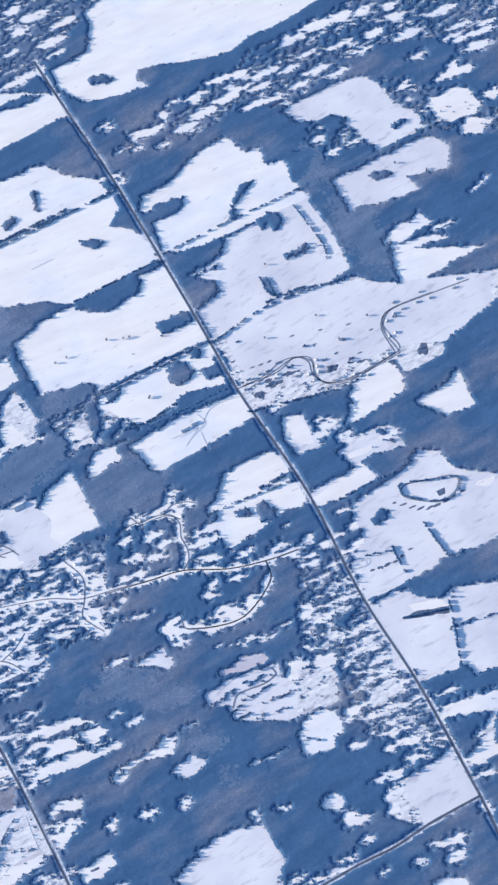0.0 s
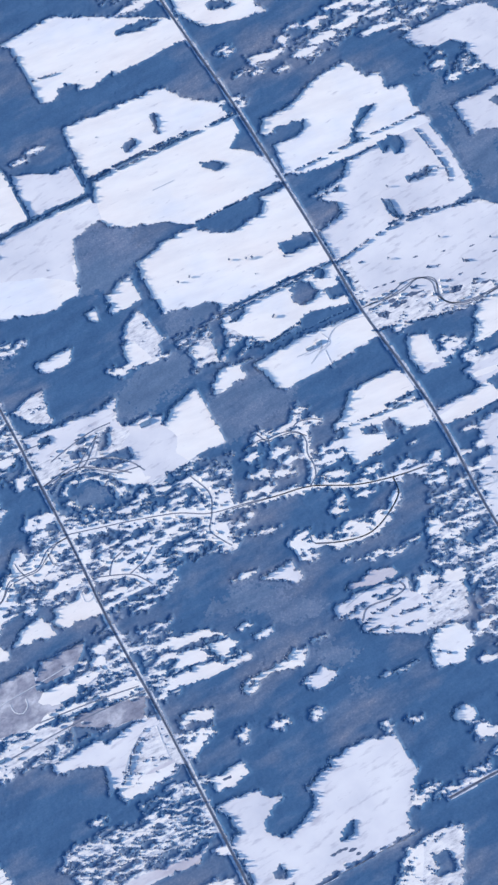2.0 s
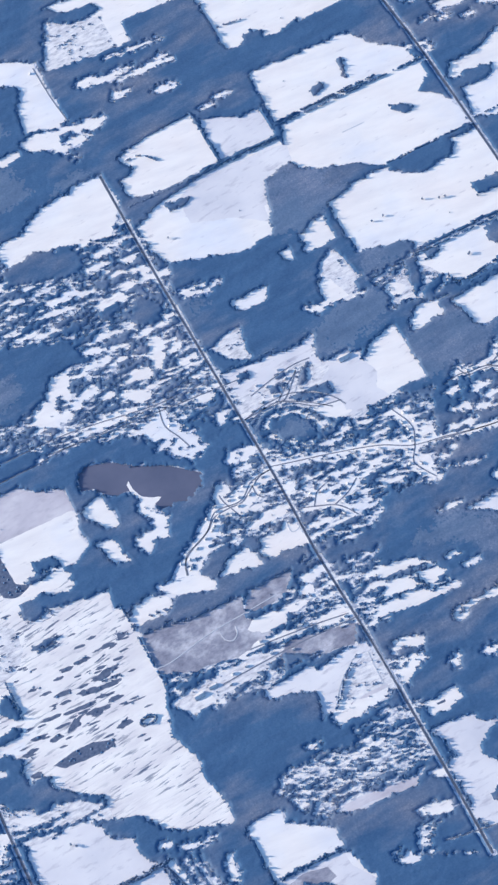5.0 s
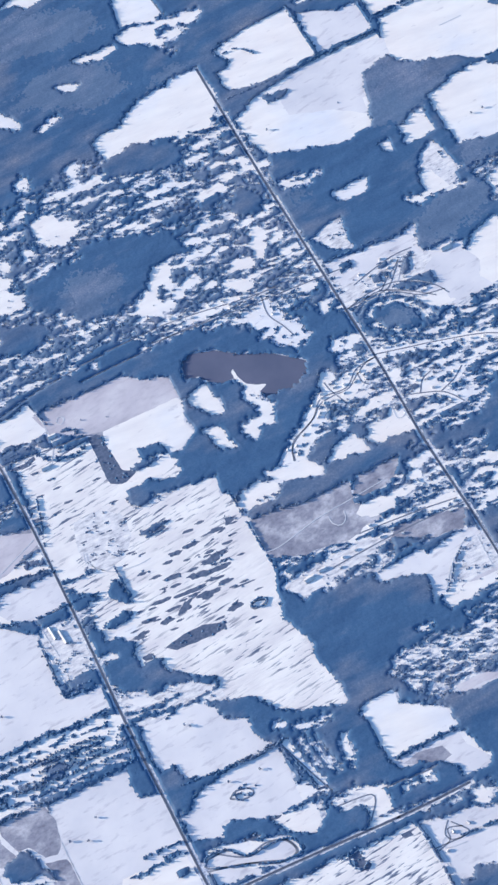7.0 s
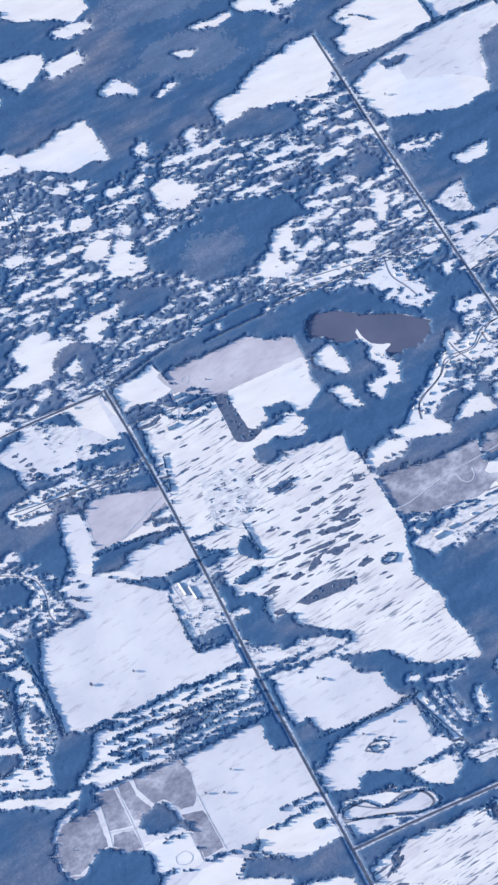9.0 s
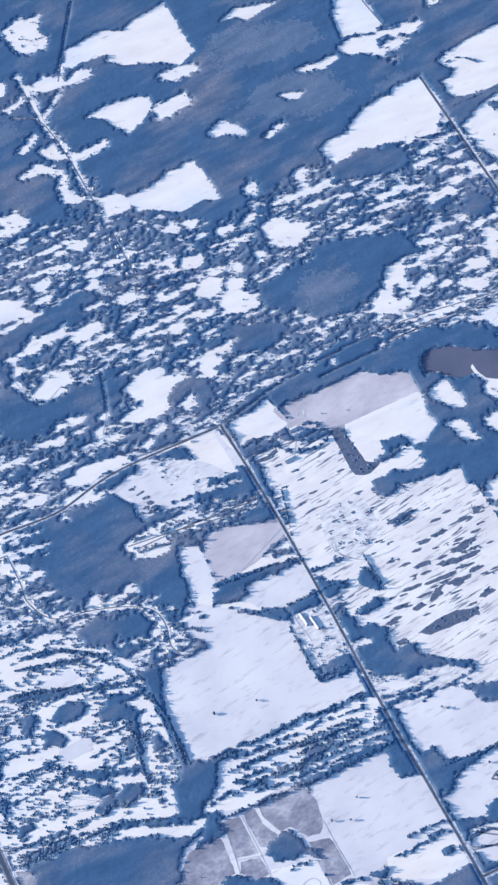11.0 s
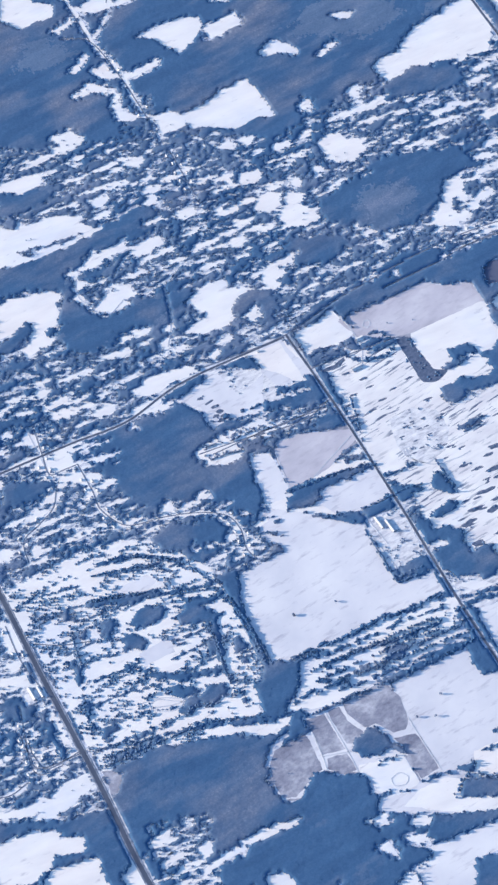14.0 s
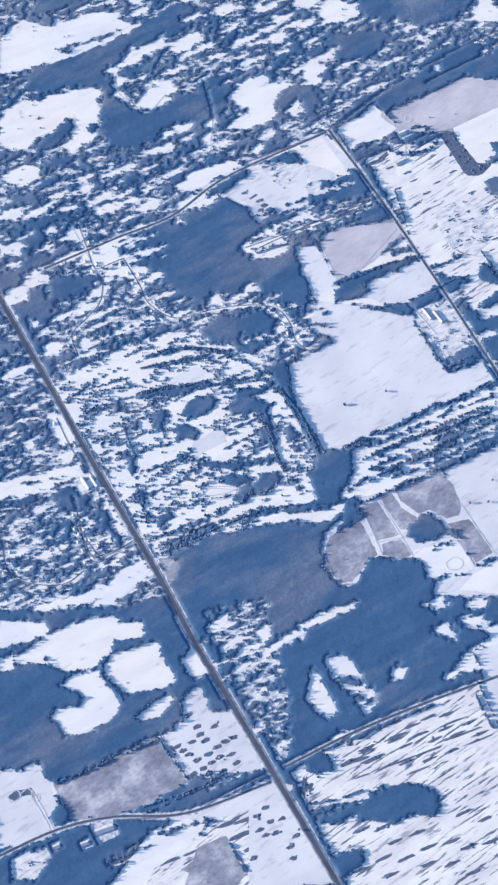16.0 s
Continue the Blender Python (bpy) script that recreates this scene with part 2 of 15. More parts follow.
def smooth_line(points, step=1.5):
    """A rounded line through the points."""
    p = [Vector(q) for q in points]
    p = [2 * p[0] - p[1]] + p + [2 * p[-1] - p[-2]]
    out = []
    for a, b, c, d in zip(p, p[1:], p[2:], p[3:]):
        n = max(2, int((c - b).length / step))
        for i in range(n):
            t = i / n
            out.append(0.5 * (2 * b + (c - a) * t + (2 * a - 5 * b + 4 * c - d) * t * t + (3 * b - a - 3 * c + d) * t ** 3))
    return out + [p[-2]]


WIDTHS = {"road": (0.95, 1.5, 0.12, ASPHALT, "straight cleared country road between snowy verges"),
          "highway": (2.3, 4.0, 0.13, ASPHALT, "wide dark cleared highway"),
          "lane": (0.62, 0.9, 0.115, PACKED, "narrow winding lane of packed snow"),
          "path": (0.8, 1.2, 0.118, PACKED, "narrow dark trodden path round a field"),
          "track": (0.5, 0.8, 0.11, TRODDEN, "narrow snowed-in farm track")}


def strip(name, line, width, high, mat, label):
    bm = bmesh.new()
    last = None
    for i, p in enumerate(line):
        q, r = line[max(i - 1, 0)], line[min(i + 1, len(line) - 1)]
        side = Vector((q.y - r.y, r.x - q.x)).normalized()
        row = [bm.verts.new((*(p + side * s * width), z)) for s, z in ((-0.6, 0.0), (-0.5, high), (0.5, high), (0.6, 0.0))]
        if last:
            for k in range(3):
                bm.faces.new((last[k], row[k], row[k + 1], last[k + 1]))
        last = row
    bmesh.ops.recalc_face_normals(bm, faces=bm.faces[:])
    if sum(f.normal.z for f in bm.faces) < 0:
        bmesh.ops.reverse_faces(bm, faces=bm.faces[:])
    me = bpy.data.meshes.new(name)
    bm.to_mesh(me)
    bm.free()
    me.materials.append(mat)
    tagged(new(name, me), label, name, kind="structure")


def lane(kind, points):
    """A raised strip of road with chamfered edges, and the cleared ground along it."""
    width, swept, high, mat, label = WIDTHS[kind]
    if kind == "lane":
        streets.append(points)
    line = smooth_line(points, 4.0 if kind in ("road", "highway") else 1.5)
    big = kind in ("road", "highway")
    if big:
        strip("verge", line, 0.88 * swept, high - 0.015, BRUSH, "brushy road verge with patchy snow")
    strip("road" if big else "lane", line, width, high, mat, label)
    for p in smooth_line(points, 0.7):
        i, j, r = int((p.x - X0) / CELL), int((p.y - Y0) / CELL), int(swept / 2 / CELL + 0.5)
        clear[max(i - r, 0):i + r + 1, max(j - r, 0):j + r + 1] = True


def clumps(points, gap=4.2, long=2.0, wide=1.2, kind="W"):
    """A broken row of small clumps along a line."""
    line = smooth_line(points, gap)
    for k, p in enumerate(line):
        u, v = noise.noise(Vector((p.x, p.y, 2.0))), noise.noise(Vector((p.x, p.y, 8.0)))
        if u > -0.38:
            glade(p.x + 1.2 * v, p.y + 0.9 * u, long * (1 + 0.9 * v), wide * (1 + 0.7 * u), -5 + 25 * v, kind)


def plots(points, wide):
    """The open snowy plots along both sides of a lane."""
    line = smooth_line(points, 2.5)
    rows = ([], [])
    for i, p in enumerate(line):
        q, r = line[max(i - 1, 0)], line[min(i + 1, len(line) - 1)]
        side = Vector((q.y - r.y, r.x - q.x)).normalized()
        for k, s in enumerate((-1, 1)):
            rows[k].append(p + side * s * wide * (1.0 + 1.1 * noise.noise(Vector((p.x * 0.3, p.y * 0.3, 4.0 + 5 * k)))))
    cover("C", [(p.x, p.y) for p in rows[0] + rows[1][::-1]])


hedges = []


def hedge(points, gap=0.8, height=1.1, spread=0.6, thin=0.08):
    hedges.append((points, gap, height, spread, thin))


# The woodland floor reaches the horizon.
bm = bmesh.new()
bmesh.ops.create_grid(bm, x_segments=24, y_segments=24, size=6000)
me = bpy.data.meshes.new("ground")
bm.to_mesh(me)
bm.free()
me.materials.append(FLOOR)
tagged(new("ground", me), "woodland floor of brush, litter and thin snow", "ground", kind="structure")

cover("V", [(122, 61.2), (170.9, 43.8), (240.9, 37.6), (269.6, -7.4), (276.9, -19.6), (298.4, -55.6), (300.3, -116.1), (301.4, -163), (262.1, -129.7), (268.7, -90.3), (250.7, -61.2), (196.2, -40.4), (174.7, -8.8), (87.8, -25.2)])
cover("V", [(279.8, 430.1), (344.5, 386.3), (284.5, 358.9), (253.4, 364.3)])
cover("V", [(336.3, 274.7), (387.3, 290.7), (398.2, 298.5), (426.1, 295.2), (472.6, 299.8), (544.1, 251.5), (536.2, 236.5), (490.5, 247), (455.7, 265.2), (439.1, 261.2), (402.7, 245.8), (375, 264), (343.3, 258)])
cover("V", [(417.3, 246), (455.6, 235.4), (481.7, 208.3), (503.7, 174.6), (496.2, 160.4), (460.8, 188.3), (423.1, 198.7), (395.9, 216.4)])
cover("V", [(34.3, 254.9), (97, 234.4), (102.1, 90), (89.8, 84.8), (42.6, 84.1), (-14.6, 126.3)])
cover("V", [(100.5, 78.4), (135.5, 74.1), (174.9, 50.3), (244.3, -11.8), (227.3, -45.3), (175.7, -10.9), (142.5, -18.9), (97, -11.8), (67.3, 9.5), (33.3, 6), (21.6, 1.2), (68.9, 36.1), (98.7, 58.9)])
cover("V", [(0.3, -50.2), (41, -51.4), (97.2, -61.2), (106.9, -81.6), (66.4, -73.2), (41, -80.6), (15.7, -73.5), (1.9, -76.5)])
cover("V", [(21.1, -126), (44.7, -121.7), (101.7, -132.6), (107.3, -153.3), (90, -157.4), (55.6, -158.8), (32.3, -149.4), (24.9, -138.4)])
cover("V", [(69.3, -37.7), (109.5, -34.4), (131.2, -43.2), (127.8, -63.9), (95.8, -64.2), (67.8, -55.6)])
cover("V", [(106.3, -55.3), (131.2, -43.2), (151.4, -54.9), (149.3, -72.6), (114.6, -78.6), (103.4, -68.5)])
cover("V", [(62.7, -183), (100.3, -187), (125.3, -204.1), (117.5, -219.7), (60.2, -194.9)])
cover("V", [(195.4, 123.5), (224.8, 127.4), (239.8, 122.6), (224.1, 97), (196.6, 96.5)])
cover("V", [(106.4, 395.6), (142.3, 382.5), (146.1, 355.2), (138.3, 354.2), (93.7, 362.7)])
cover("V", [(109.3, -50.4), (131.3, -43.2), (151.7, -55), (149.2, -75.3), (120.5, -76.6), (106.6, -72.2)])
cover("V", [(-123.1, 269.6), (-27, 243.1), (19.1, 242.9), (61.6, 249.9), (71.1, 239.1), (93, 105.5), (53, 107.8), (-0.5, 118.3), (-58.1, 126.9), (-107.7, 105.4), (-178.5, 122)])
cover("V", [(-51.4, 381.5), (-31.3, 376.3), (-11.4, 361.1), (-14.1, 350), (-33.4, 352.2), (-54.6, 373.3)])
cover("V", [(-62.5, 353), (-29.4, 334.5), (-32, 323.7), (-51.1, 325.8), (-70.2, 332.9)])
cover("V", [(-108, -6.9), (-88.4, -6.5), (-72.9, -23.1), (-82.3, -44.4), (-103, -47.8), (-108.1, -37.3)])
cover("V", [(-103, -47.8), (-75.8, -59.4), (-79.1, -87.1), (-92.8, -97.5), (-103.2, -91.8), (-106.9, -71.5)])
cover("V", [(-34.1, -171.3), (1.1, -187.2), (22.4, -205.8), (43.1, -207), (41.5, -216.2), (-24.9, -203.3), (-41.7, -187.5)])
cover("V", [(-178.7, 69), (-146.6, 66.5), (-106.5, 59.4), (-105.2, 42.5), (-146.3, 42.4), (-183.7, 56)])
cover("V", [(-109.8, 442.8), (-80.8, 443.3), (-62, 442.2), (-97.3, 412.5), (-107.6, 424.7)])
cover("V", [(-164.2, 396.5), (-120, 357.6), (-94.8, 320.7), (-105.6, 287), (-61.1, 239.2), (-7.7, 230.1), (47.9, 224.7), (93.4, 220.8), (29.5, 97.9), (-24.6, 122), (-106.8, 109.5), (-139.9, 112), (-174.7, 102.6), (-206.3, 100.1), (-274.1, 98.3), (-279.5, 101.5)])
cover("V", [(-183.5, 59.4), (-162.5, 61.5), (-108.5, 54.6), (-106.4, 45), (-149.3, 45.5), (-167.9, 42), (-181.1, 49.8)])
cover("V", [(-282.2, 103.1), (-244.4, 89.1), (-220.7, 42.5), (-179.9, 22.7), (-165.1, -9.8), (-178.5, -17.7), (-194.3, -24.1), (-208.4, -12.1), (-210.6, 12.6), (-249.9, 35.5), (-309.1, 34.2)])
cover("P", [(-309.1, 34.2), (-249.9, 35.5), (-223.6, 20.2), (-207, -9), (-206.1, -28.8), (-208.3, -76.3), (-220, -95.2), (-220, -109.6), (-271.5, -91.4), (-305.2, -90.4), (-307, -1.6), (-314, 21.5)])
cover("V", [(-323.2, 100.6), (-311.7, 81), (-313, 4.2), (-308, -109.5), (-336.9, -103.8), (-397, -69.2)])
cover("V", [(-297.3, -126.7), (-265, -138), (-268, -168.8), (-283.8, -212.2), (-300, -220), (-303.2, -176.9)])
cover("V", [(-245, 314), (-137.9, 246.5), (-188.5, 215.4), (-235.3, 152), (-334.6, 105.3)])
cover("W", [(174.7, -8.8), (205.5, -19.5), (195, -35.9), (138.7, -25.4), (129.7, -16.3)])
cover("D", [(148.4, -32.8), (178.4, -37.4), (210.1, -52.3), (217.2, -78.5), (180.7, -75.4), (141.5, -56.4)])
cover("D", [(161.9, 117.8), (202.9, 110.1), (193.4, 89.8), (168.7, 87.8), (148.6, 95.7)])
cover("D", [(196.9, 79.2), (223.8, 82.1), (227, 60.8), (240, 52.9), (201.5, 42.7), (195.7, 48.2)])
cover("D", [(339.1, -64.6), (376.4, -67.7), (362.7, -93.7), (335.7, -77.7)])
cover("D", [(396.6, 225.5), (389.3, 187.6), (387, 125), (403, 101.6), (412.1, 140.6), (405.2, 191.3)])
cover("W", [(-20.7, 174.8), (-8.5, 178.7), (1.6, 186.1), (17, 181.2), (26.4, 170.9), (36.2, 169.4), (24.4, 158.5), (13.8, 158.2), (16.1, 147.9), (2.1, 147.5), (1, 137.1), (-11.8, 147.1), (-23, 145), (-25.5, 155.4), (-37.2, 160.2), (-24.5, 165.9)])
cover("D", [(-8.4, 162.8), (4.2, 164.1), (13, 156.5), (4.3, 148.4), (-6.8, 150.7), (-12.9, 156.6)])
cover("W", [(-48.9, 108.6), (-0.8, 109.8), (36, 100.7), (68.3, 68.3), (72.4, 48.8), (11.4, 18.8), (-4.8, 12.2), (-7.1, 21.6), (3.1, 73.3), (-11.3, 86.2)])
cover("W", [(-228, 242.2), (-188.1, 227.1), (-133.3, 231), (-133.7, 221.8), (-178.6, 207.3), (-211.4, 204.3), (-237.5, 217.9)])
cover("D", [(-190.7, 178.2), (-144.7, 163.7), (-161.3, 133.6), (-205.3, 151.3)])
cover("W", [(-209.1, 93.3), (-166, 76.2), (-159.3, 39), (-174.6, 19.6), (-212.6, 45.8), (-220.4, 66.7)])
cover("M", [(99.8, 108.2), (131.8, 103.8), (150.4, 107.5), (164.1, 77.8), (171.6, 50.3), (149.2, 45.2), (141.3, 49.9), (129.4, 75.6), (99, 75.2)])
cover("M", [(296.2, 122.7), (333.9, 129.8), (381, 119.9), (396.9, 103.2), (451.5, 81.8), (440.3, 60.5), (425.7, 65.3), (403.6, 62), (400.4, 49.1), (376.7, 49), (374.8, 58.7), (340.9, 58.6), (293, 71.4), (296.1, 107.6)])
cover("M", [(327, 29.9), (354.4, 24.5), (355.6, 8.3), (331.1, 11.1)])
cover("M", [(299.8, -135.6), (333, -144.2), (329.4, -151), (309.8, -146.7)])
cover("M", [(261.4, -162.6), (296.6, -160.3), (297, -188.2), (266.4, -189.4), (256.5, -178.7), (255.7, -167.9)])
cover("M", [(142.9, 90.7), (166.8, 76.2), (172.3, 51.9), (148.6, 47.6), (143.4, 69.3)])
cover("M", [(97.9, -83.8), (98, -107.4), (73.5, -106.1), (82.5, -93.2)])
cover("M", [(204.7, -71.2), (231.6, -61.2), (241.4, -74.3), (265.9, -96), (260.5, -107.3), (230.4, -104.3), (211.3, -91.4)])
cover("M", [(-156.6, 109.1), (-127.3, 89.9), (-126.6, 75.2), (-110.5, 73.9), (-111.2, 64.1), (-142.7, 76.4), (-168.2, 79.1)])
cover("M", [(-102.6, 29.1), (-84.1, 26.3), (-47.1, 20.8), (-10, 15.2), (-13.1, 5), (-27.6, 5.5), (-39.7, 0.6), (-68.9, -13.9), (-92.4, -15.8), (-104.1, -5.3)])
cover("M", [(2.2, -213.1), (43.6, -224.1), (29.1, -252.4), (3.3, -238.4)])
cover("M", [(-169.4, 299.7), (-153, 304.4), (-150.5, 292.8), (-161.5, 292.3), (-168.1, 294)])
cover("M", [(-179, 96.6), (-154.3, 98.9), (-131.3, 85.2), (-113.4, 66), (-151.3, 71.6), (-163.4, 74.6)])
cover("M", [(-338.2, -172.6), (-320.6, -161.7), (-317.9, -175.4), (-307.2, -185), (-308.5, -218.6), (-337.6, -215.7), (-343.3, -202.4), (-345.2, -180.8)])
cover("M", [(-125.5, -29.4), (-105.4, -23.7), (-106.2, -58.9), (-126, -64.4)])
cover("M", [(108.2, 88.4), (125.9, 90.4), (140.5, 92.9), (146.4, 75.9), (149.4, 67.8), (148.4, 58), (136.4, 61.1), (126.5, 69.1), (119.3, 75.5), (110.5, 74.5), (99.6, 72.7), (98.5, 81.7)])
cover("M", [(75, -101.6), (86.3, -91.8), (97.1, -84.1), (101.6, -91.4), (99.5, -112.2), (87.6, -109.4), (72.9, -107.5)])
cover("M", [(26.1, -128.8), (38.5, -128.7), (58.9, -131.4), (75.6, -135.5), (81.2, -129.9), (96.8, -129.9), (99.1, -138.2), (101.3, -146.5), (93.9, -149.2), (82.9, -152.8), (91.3, -154.7), (75.3, -156.1), (53.8, -156.1), (33.6, -153.5), (29.2, -142.5)])
cover("M", [(109.2, 398), (121.6, 386.7), (139, 383.6), (142.1, 368.1), (144.3, 355.4), (117.2, 356.7), (94.9, 361)])
cover("M", [(-82.8, 24.2), (-70.3, 26.8), (-59.4, 21.7), (-57.9, 9.8), (-57.9, 2.1), (-77.6, -9.8), (-86.7, -4.6), (-90.7, 9.2)])
cover("M", [(4.3, -179.4), (16.6, -179.3), (27.9, -181.4), (32.8, -190), (32.3, -198.3), (24, -195.4), (20.1, -184.7), (7.8, -184.8)])
cover("M", [(-159.4, 18.9), (-140.4, 3.3), (-156.4, -1.7), (-169.2, -0.2)])
cover("M", [(202.9, 112.1), (220.8, 122.2), (244.6, 118.2), (239.4, 102.3), (225.6, 94), (215.5, 94), (205.5, 102.2)])
cover("M", [(-110.7, 443.3), (-95.6, 444.6), (-80.8, 443.3), (-84.2, 426), (-92.6, 414.9), (-107.5, 420.2)])
cover("M", [(-206, -219.1), (-197.3, -212.9), (-187.2, -211.6), (-174.3, -211.1), (-179.1, -219.7), (-193.4, -217.2), (-199.6, -222.8)])
cover("M", [(202.8, -71.7), (221.6, -70.5), (243.4, -71.8), (241.5, -82), (265.5, -91.5), (259.3, -103.6), (240.1, -103.9), (223.8, -98.3), (211.5, -91.2), (209.5, -82.2)])
cover("M", [(165.3, -209.2), (180.5, -204.3), (195.3, -205.1), (207.5, -207.8), (188.1, -245.7), (161.2, -231), (158.4, -218.3)])
cover("M", [(-101.4, -74.9), (-89.8, -81.8), (-79.7, -84.6), (-66.2, -89.6), (-54.4, -98.7), (-48.3, -109.6), (-63.9, -104.8), (-82.2, -100.9), (-96.4, -102.9), (-100.9, -98), (-101.8, -84.3)])
cover("M", [(297.8, -138.4), (308.5, -137.1), (332.1, -142.9), (327.4, -152), (310.8, -144.8), (302.4, -142.8)])
cover("M", [(296.8, -167.7), (306.2, -165.8), (315.2, -160.4), (321.9, -150.6), (325.5, -152.6), (317.6, -165.4), (306.3, -171.4), (298.3, -172)])
cover("S", [(292.4, 351.2), (314.8, 351.6), (325.4, 367.8), (327.6, 381.9), (344.5, 386.3), (419.2, 335.9), (455.9, 311.1), (424.1, 306.7), (402.7, 308.2), (387.5, 303.2), (363.7, 311.4), (348.6, 318.9), (336.9, 321.6), (332.9, 316.7), (337.1, 307.9), (325.8, 308.8), (300, 316.9), (290.9, 334.4)])
cover("S", [(250.4, 338.5), (266.5, 333), (287.2, 334.3), (287.2, 314.3), (265.8, 313.5), (239.8, 312.3)])
cover("S", [(198.6, 292.4), (261.1, 289.3), (268.8, 274.3), (281.9, 263.3), (286.6, 250.3), (282.9, 250.2), (253.7, 249.4), (196.7, 250.9)])
cover("S", [(300.4, 235.6), (318.9, 235.5), (341.9, 246.8), (360.3, 247.8), (365.4, 231.5), (373.6, 230), (371.6, 217.9), (380.6, 214.4), (380.3, 191.1), (338.5, 192.4), (296.3, 192.7), (299.3, 215.2), (320.1, 218.2), (296.4, 225)])
cover("T", [(318.6, 179.8), (328.7, 182.6), (380.4, 184), (382.7, 159.4), (381.4, 126.4), (366.1, 124.9), (334.7, 131.5), (296.2, 122.7), (296.1, 149.2), (313.9, 157.9), (300.6, 170.9), (326, 172.9)])
cover("T", [(399, 245.8), (418.1, 247.9), (448.3, 242.7), (448.7, 232.6), (443.7, 226.1), (451, 211.6), (460.4, 205.4), (458.5, 192.3), (426.7, 191.6), (428.4, 209.5), (422.9, 227.7), (409.3, 229.3)])
cover("T", [(399.1, 185.9), (452.7, 186.5), (458.6, 184), (462.4, 170.6), (455.7, 160.9), (446.4, 160), (436.6, 168.6), (436.2, 157.3), (398.6, 163)])
cover("S", [(406.9, 130.3), (429.6, 140.7), (432.8, 129.6), (408.7, 126.9), (428, 123.6), (437.6, 115.2), (415.8, 120.1), (450.7, 100.1), (402.2, 99.9), (400.8, 107.4)])
cover("S", [(468.6, 207.3), (489, 208.4), (490.4, 183.3), (471.5, 188.5)])
cover("S", [(349, 57.8), (372.2, 60.3), (371.9, 39.4), (346.8, 36.2), (333.4, 36.2), (344.2, 48.2)])
cover("T", [(375.9, 30.7), (400.1, 35.3), (398.7, 11.7), (382.1, 13.2)])
cover("T", [(307.2, 58.5), (317.8, 56.1), (316.1, 38.5), (319.8, 32.2), (304.7, 32), (302.4, 44.9)])
cover("T", [(300.6, 9.5), (330.8, 10.4), (332.9, -2.1), (311.1, -2.9)])
cover("S", [(353.1, -14.4), (356.5, -4.4), (368.8, -3.1), (370.9, -15.2), (373.1, -20.5), (368.7, -25.8)])
cover("T", [(315.4, -7.5), (341.8, -7.5), (375.1, -19.8), (391, -33.5), (374.7, -64.7), (361.7, -64.7), (340.6, -61.6), (335.2, -66), (300.5, -64.4), (299.2, -40.7), (315.6, -27.2)])
cover("T", [(301.1, -66.6), (315.1, -67.4), (338.1, -79.2), (320.6, -122.5), (300.4, -119), (301.8, -87.6)])
cover("T", [(338.6, -79.4), (361.7, -89.4), (339.5, -131.8), (325.3, -128.9), (326.4, -113.2)])
cover("S", [(298.6, -168.4), (317.5, -161.8), (318.1, -172.6), (305.1, -173.9)])
cover("S", [(260.8, 37.7), (270.3, 44), (293.4, 43.4), (295.8, 6.4), (274.6, 3.3), (246.3, -1.3), (247.6, 19.6), (253.1, 28.2)])
cover("S", [(228.3, 86.1), (253.1, 87.6), (268.7, 88.5), (294.4, 85.3), (293.3, 67), (259, 63.2), (231.8, 62.1), (227.8, 72)])
cover("S", [(222.1, 121.4), (291.4, 123.6), (290, 94.3), (271.7, 95.1), (259.5, 94.2), (238.4, 92.4), (232, 104.8)])
cover("S", [(203.2, 84.9), (211.4, 92.3), (228.9, 89.9), (223, 80.2), (203.4, 77.4)])
cover("S", [(199.1, 185.6), (227.8, 187.7), (237.5, 186), (244.2, 177.3), (255.9, 172.2), (274.9, 175.9), (277.4, 185.6), (292.9, 184.8), (293.5, 139.7), (292.6, 126.3), (224.6, 127.2), (226.5, 131.6), (223.1, 135.8), (199.6, 136.6), (197.5, 169)])
cover("S", [(199.1, 246.5), (210.3, 249), (251.9, 245.6), (287.1, 247.5), (286.8, 228), (292.1, 198.1), (292.2, 190.9), (275.6, 189.6), (239.8, 188.8), (236.2, 188.8), (223.4, 199.2), (193, 210.4), (193.8, 232.2)])
cover("S", [(107.9, 277.1), (127.1, 281.8), (156.8, 283.8), (157.6, 243.3), (120.8, 240.5), (101.8, 246.3), (101.8, 259.5), (112.8, 264.4), (108.6, 271.8)])
cover("T", [(159.3, 276.8), (166.9, 273.4), (181.8, 266.3), (193.3, 266.2), (193.5, 241.9), (159.3, 243.1)])
cover("S", [(98.2, 224.3), (114.1, 232.9), (156.3, 240.3), (186.2, 239.4), (193.5, 239.5), (195.5, 224), (174.5, 218.3), (170.1, 202.5), (164.9, 180.4), (146.3, 176.2), (131, 181.1), (103.8, 191.2), (99.2, 205.4)])
cover("S", [(175.6, 171.5), (182.9, 176.1), (191.6, 174.3), (191.5, 158), (174.2, 156.6)])
cover("S", [(159, 163.8), (165.4, 164.3), (166.3, 157), (160.6, 157.4)])
cover("S", [(111.3, 408.1), (137.1, 407), (173.5, 404.1), (170.5, 387.6), (186, 384.2), (189.3, 369.9), (149.1, 371.8), (148.1, 355.5), (140.1, 354), (140, 381.4)])
cover("S", [(190.2, 371.9), (225.2, 375.1), (291.5, 331.1), (262.5, 316.5), (240.1, 315.8), (227.1, 311.6), (213.1, 313.1), (213.7, 322.9), (202.8, 314.7), (194.8, 317.4), (195.3, 340.1), (194.3, 364)])
cover("S", [(64.6, 133.8), (68, 129.6), (66.6, 126.2), (52.2, 128.4), (56.1, 133.8)])
cover("S", [(15.8, 156.8), (26.8, 154.5), (18.6, 142.3), (11.1, 144.7)])
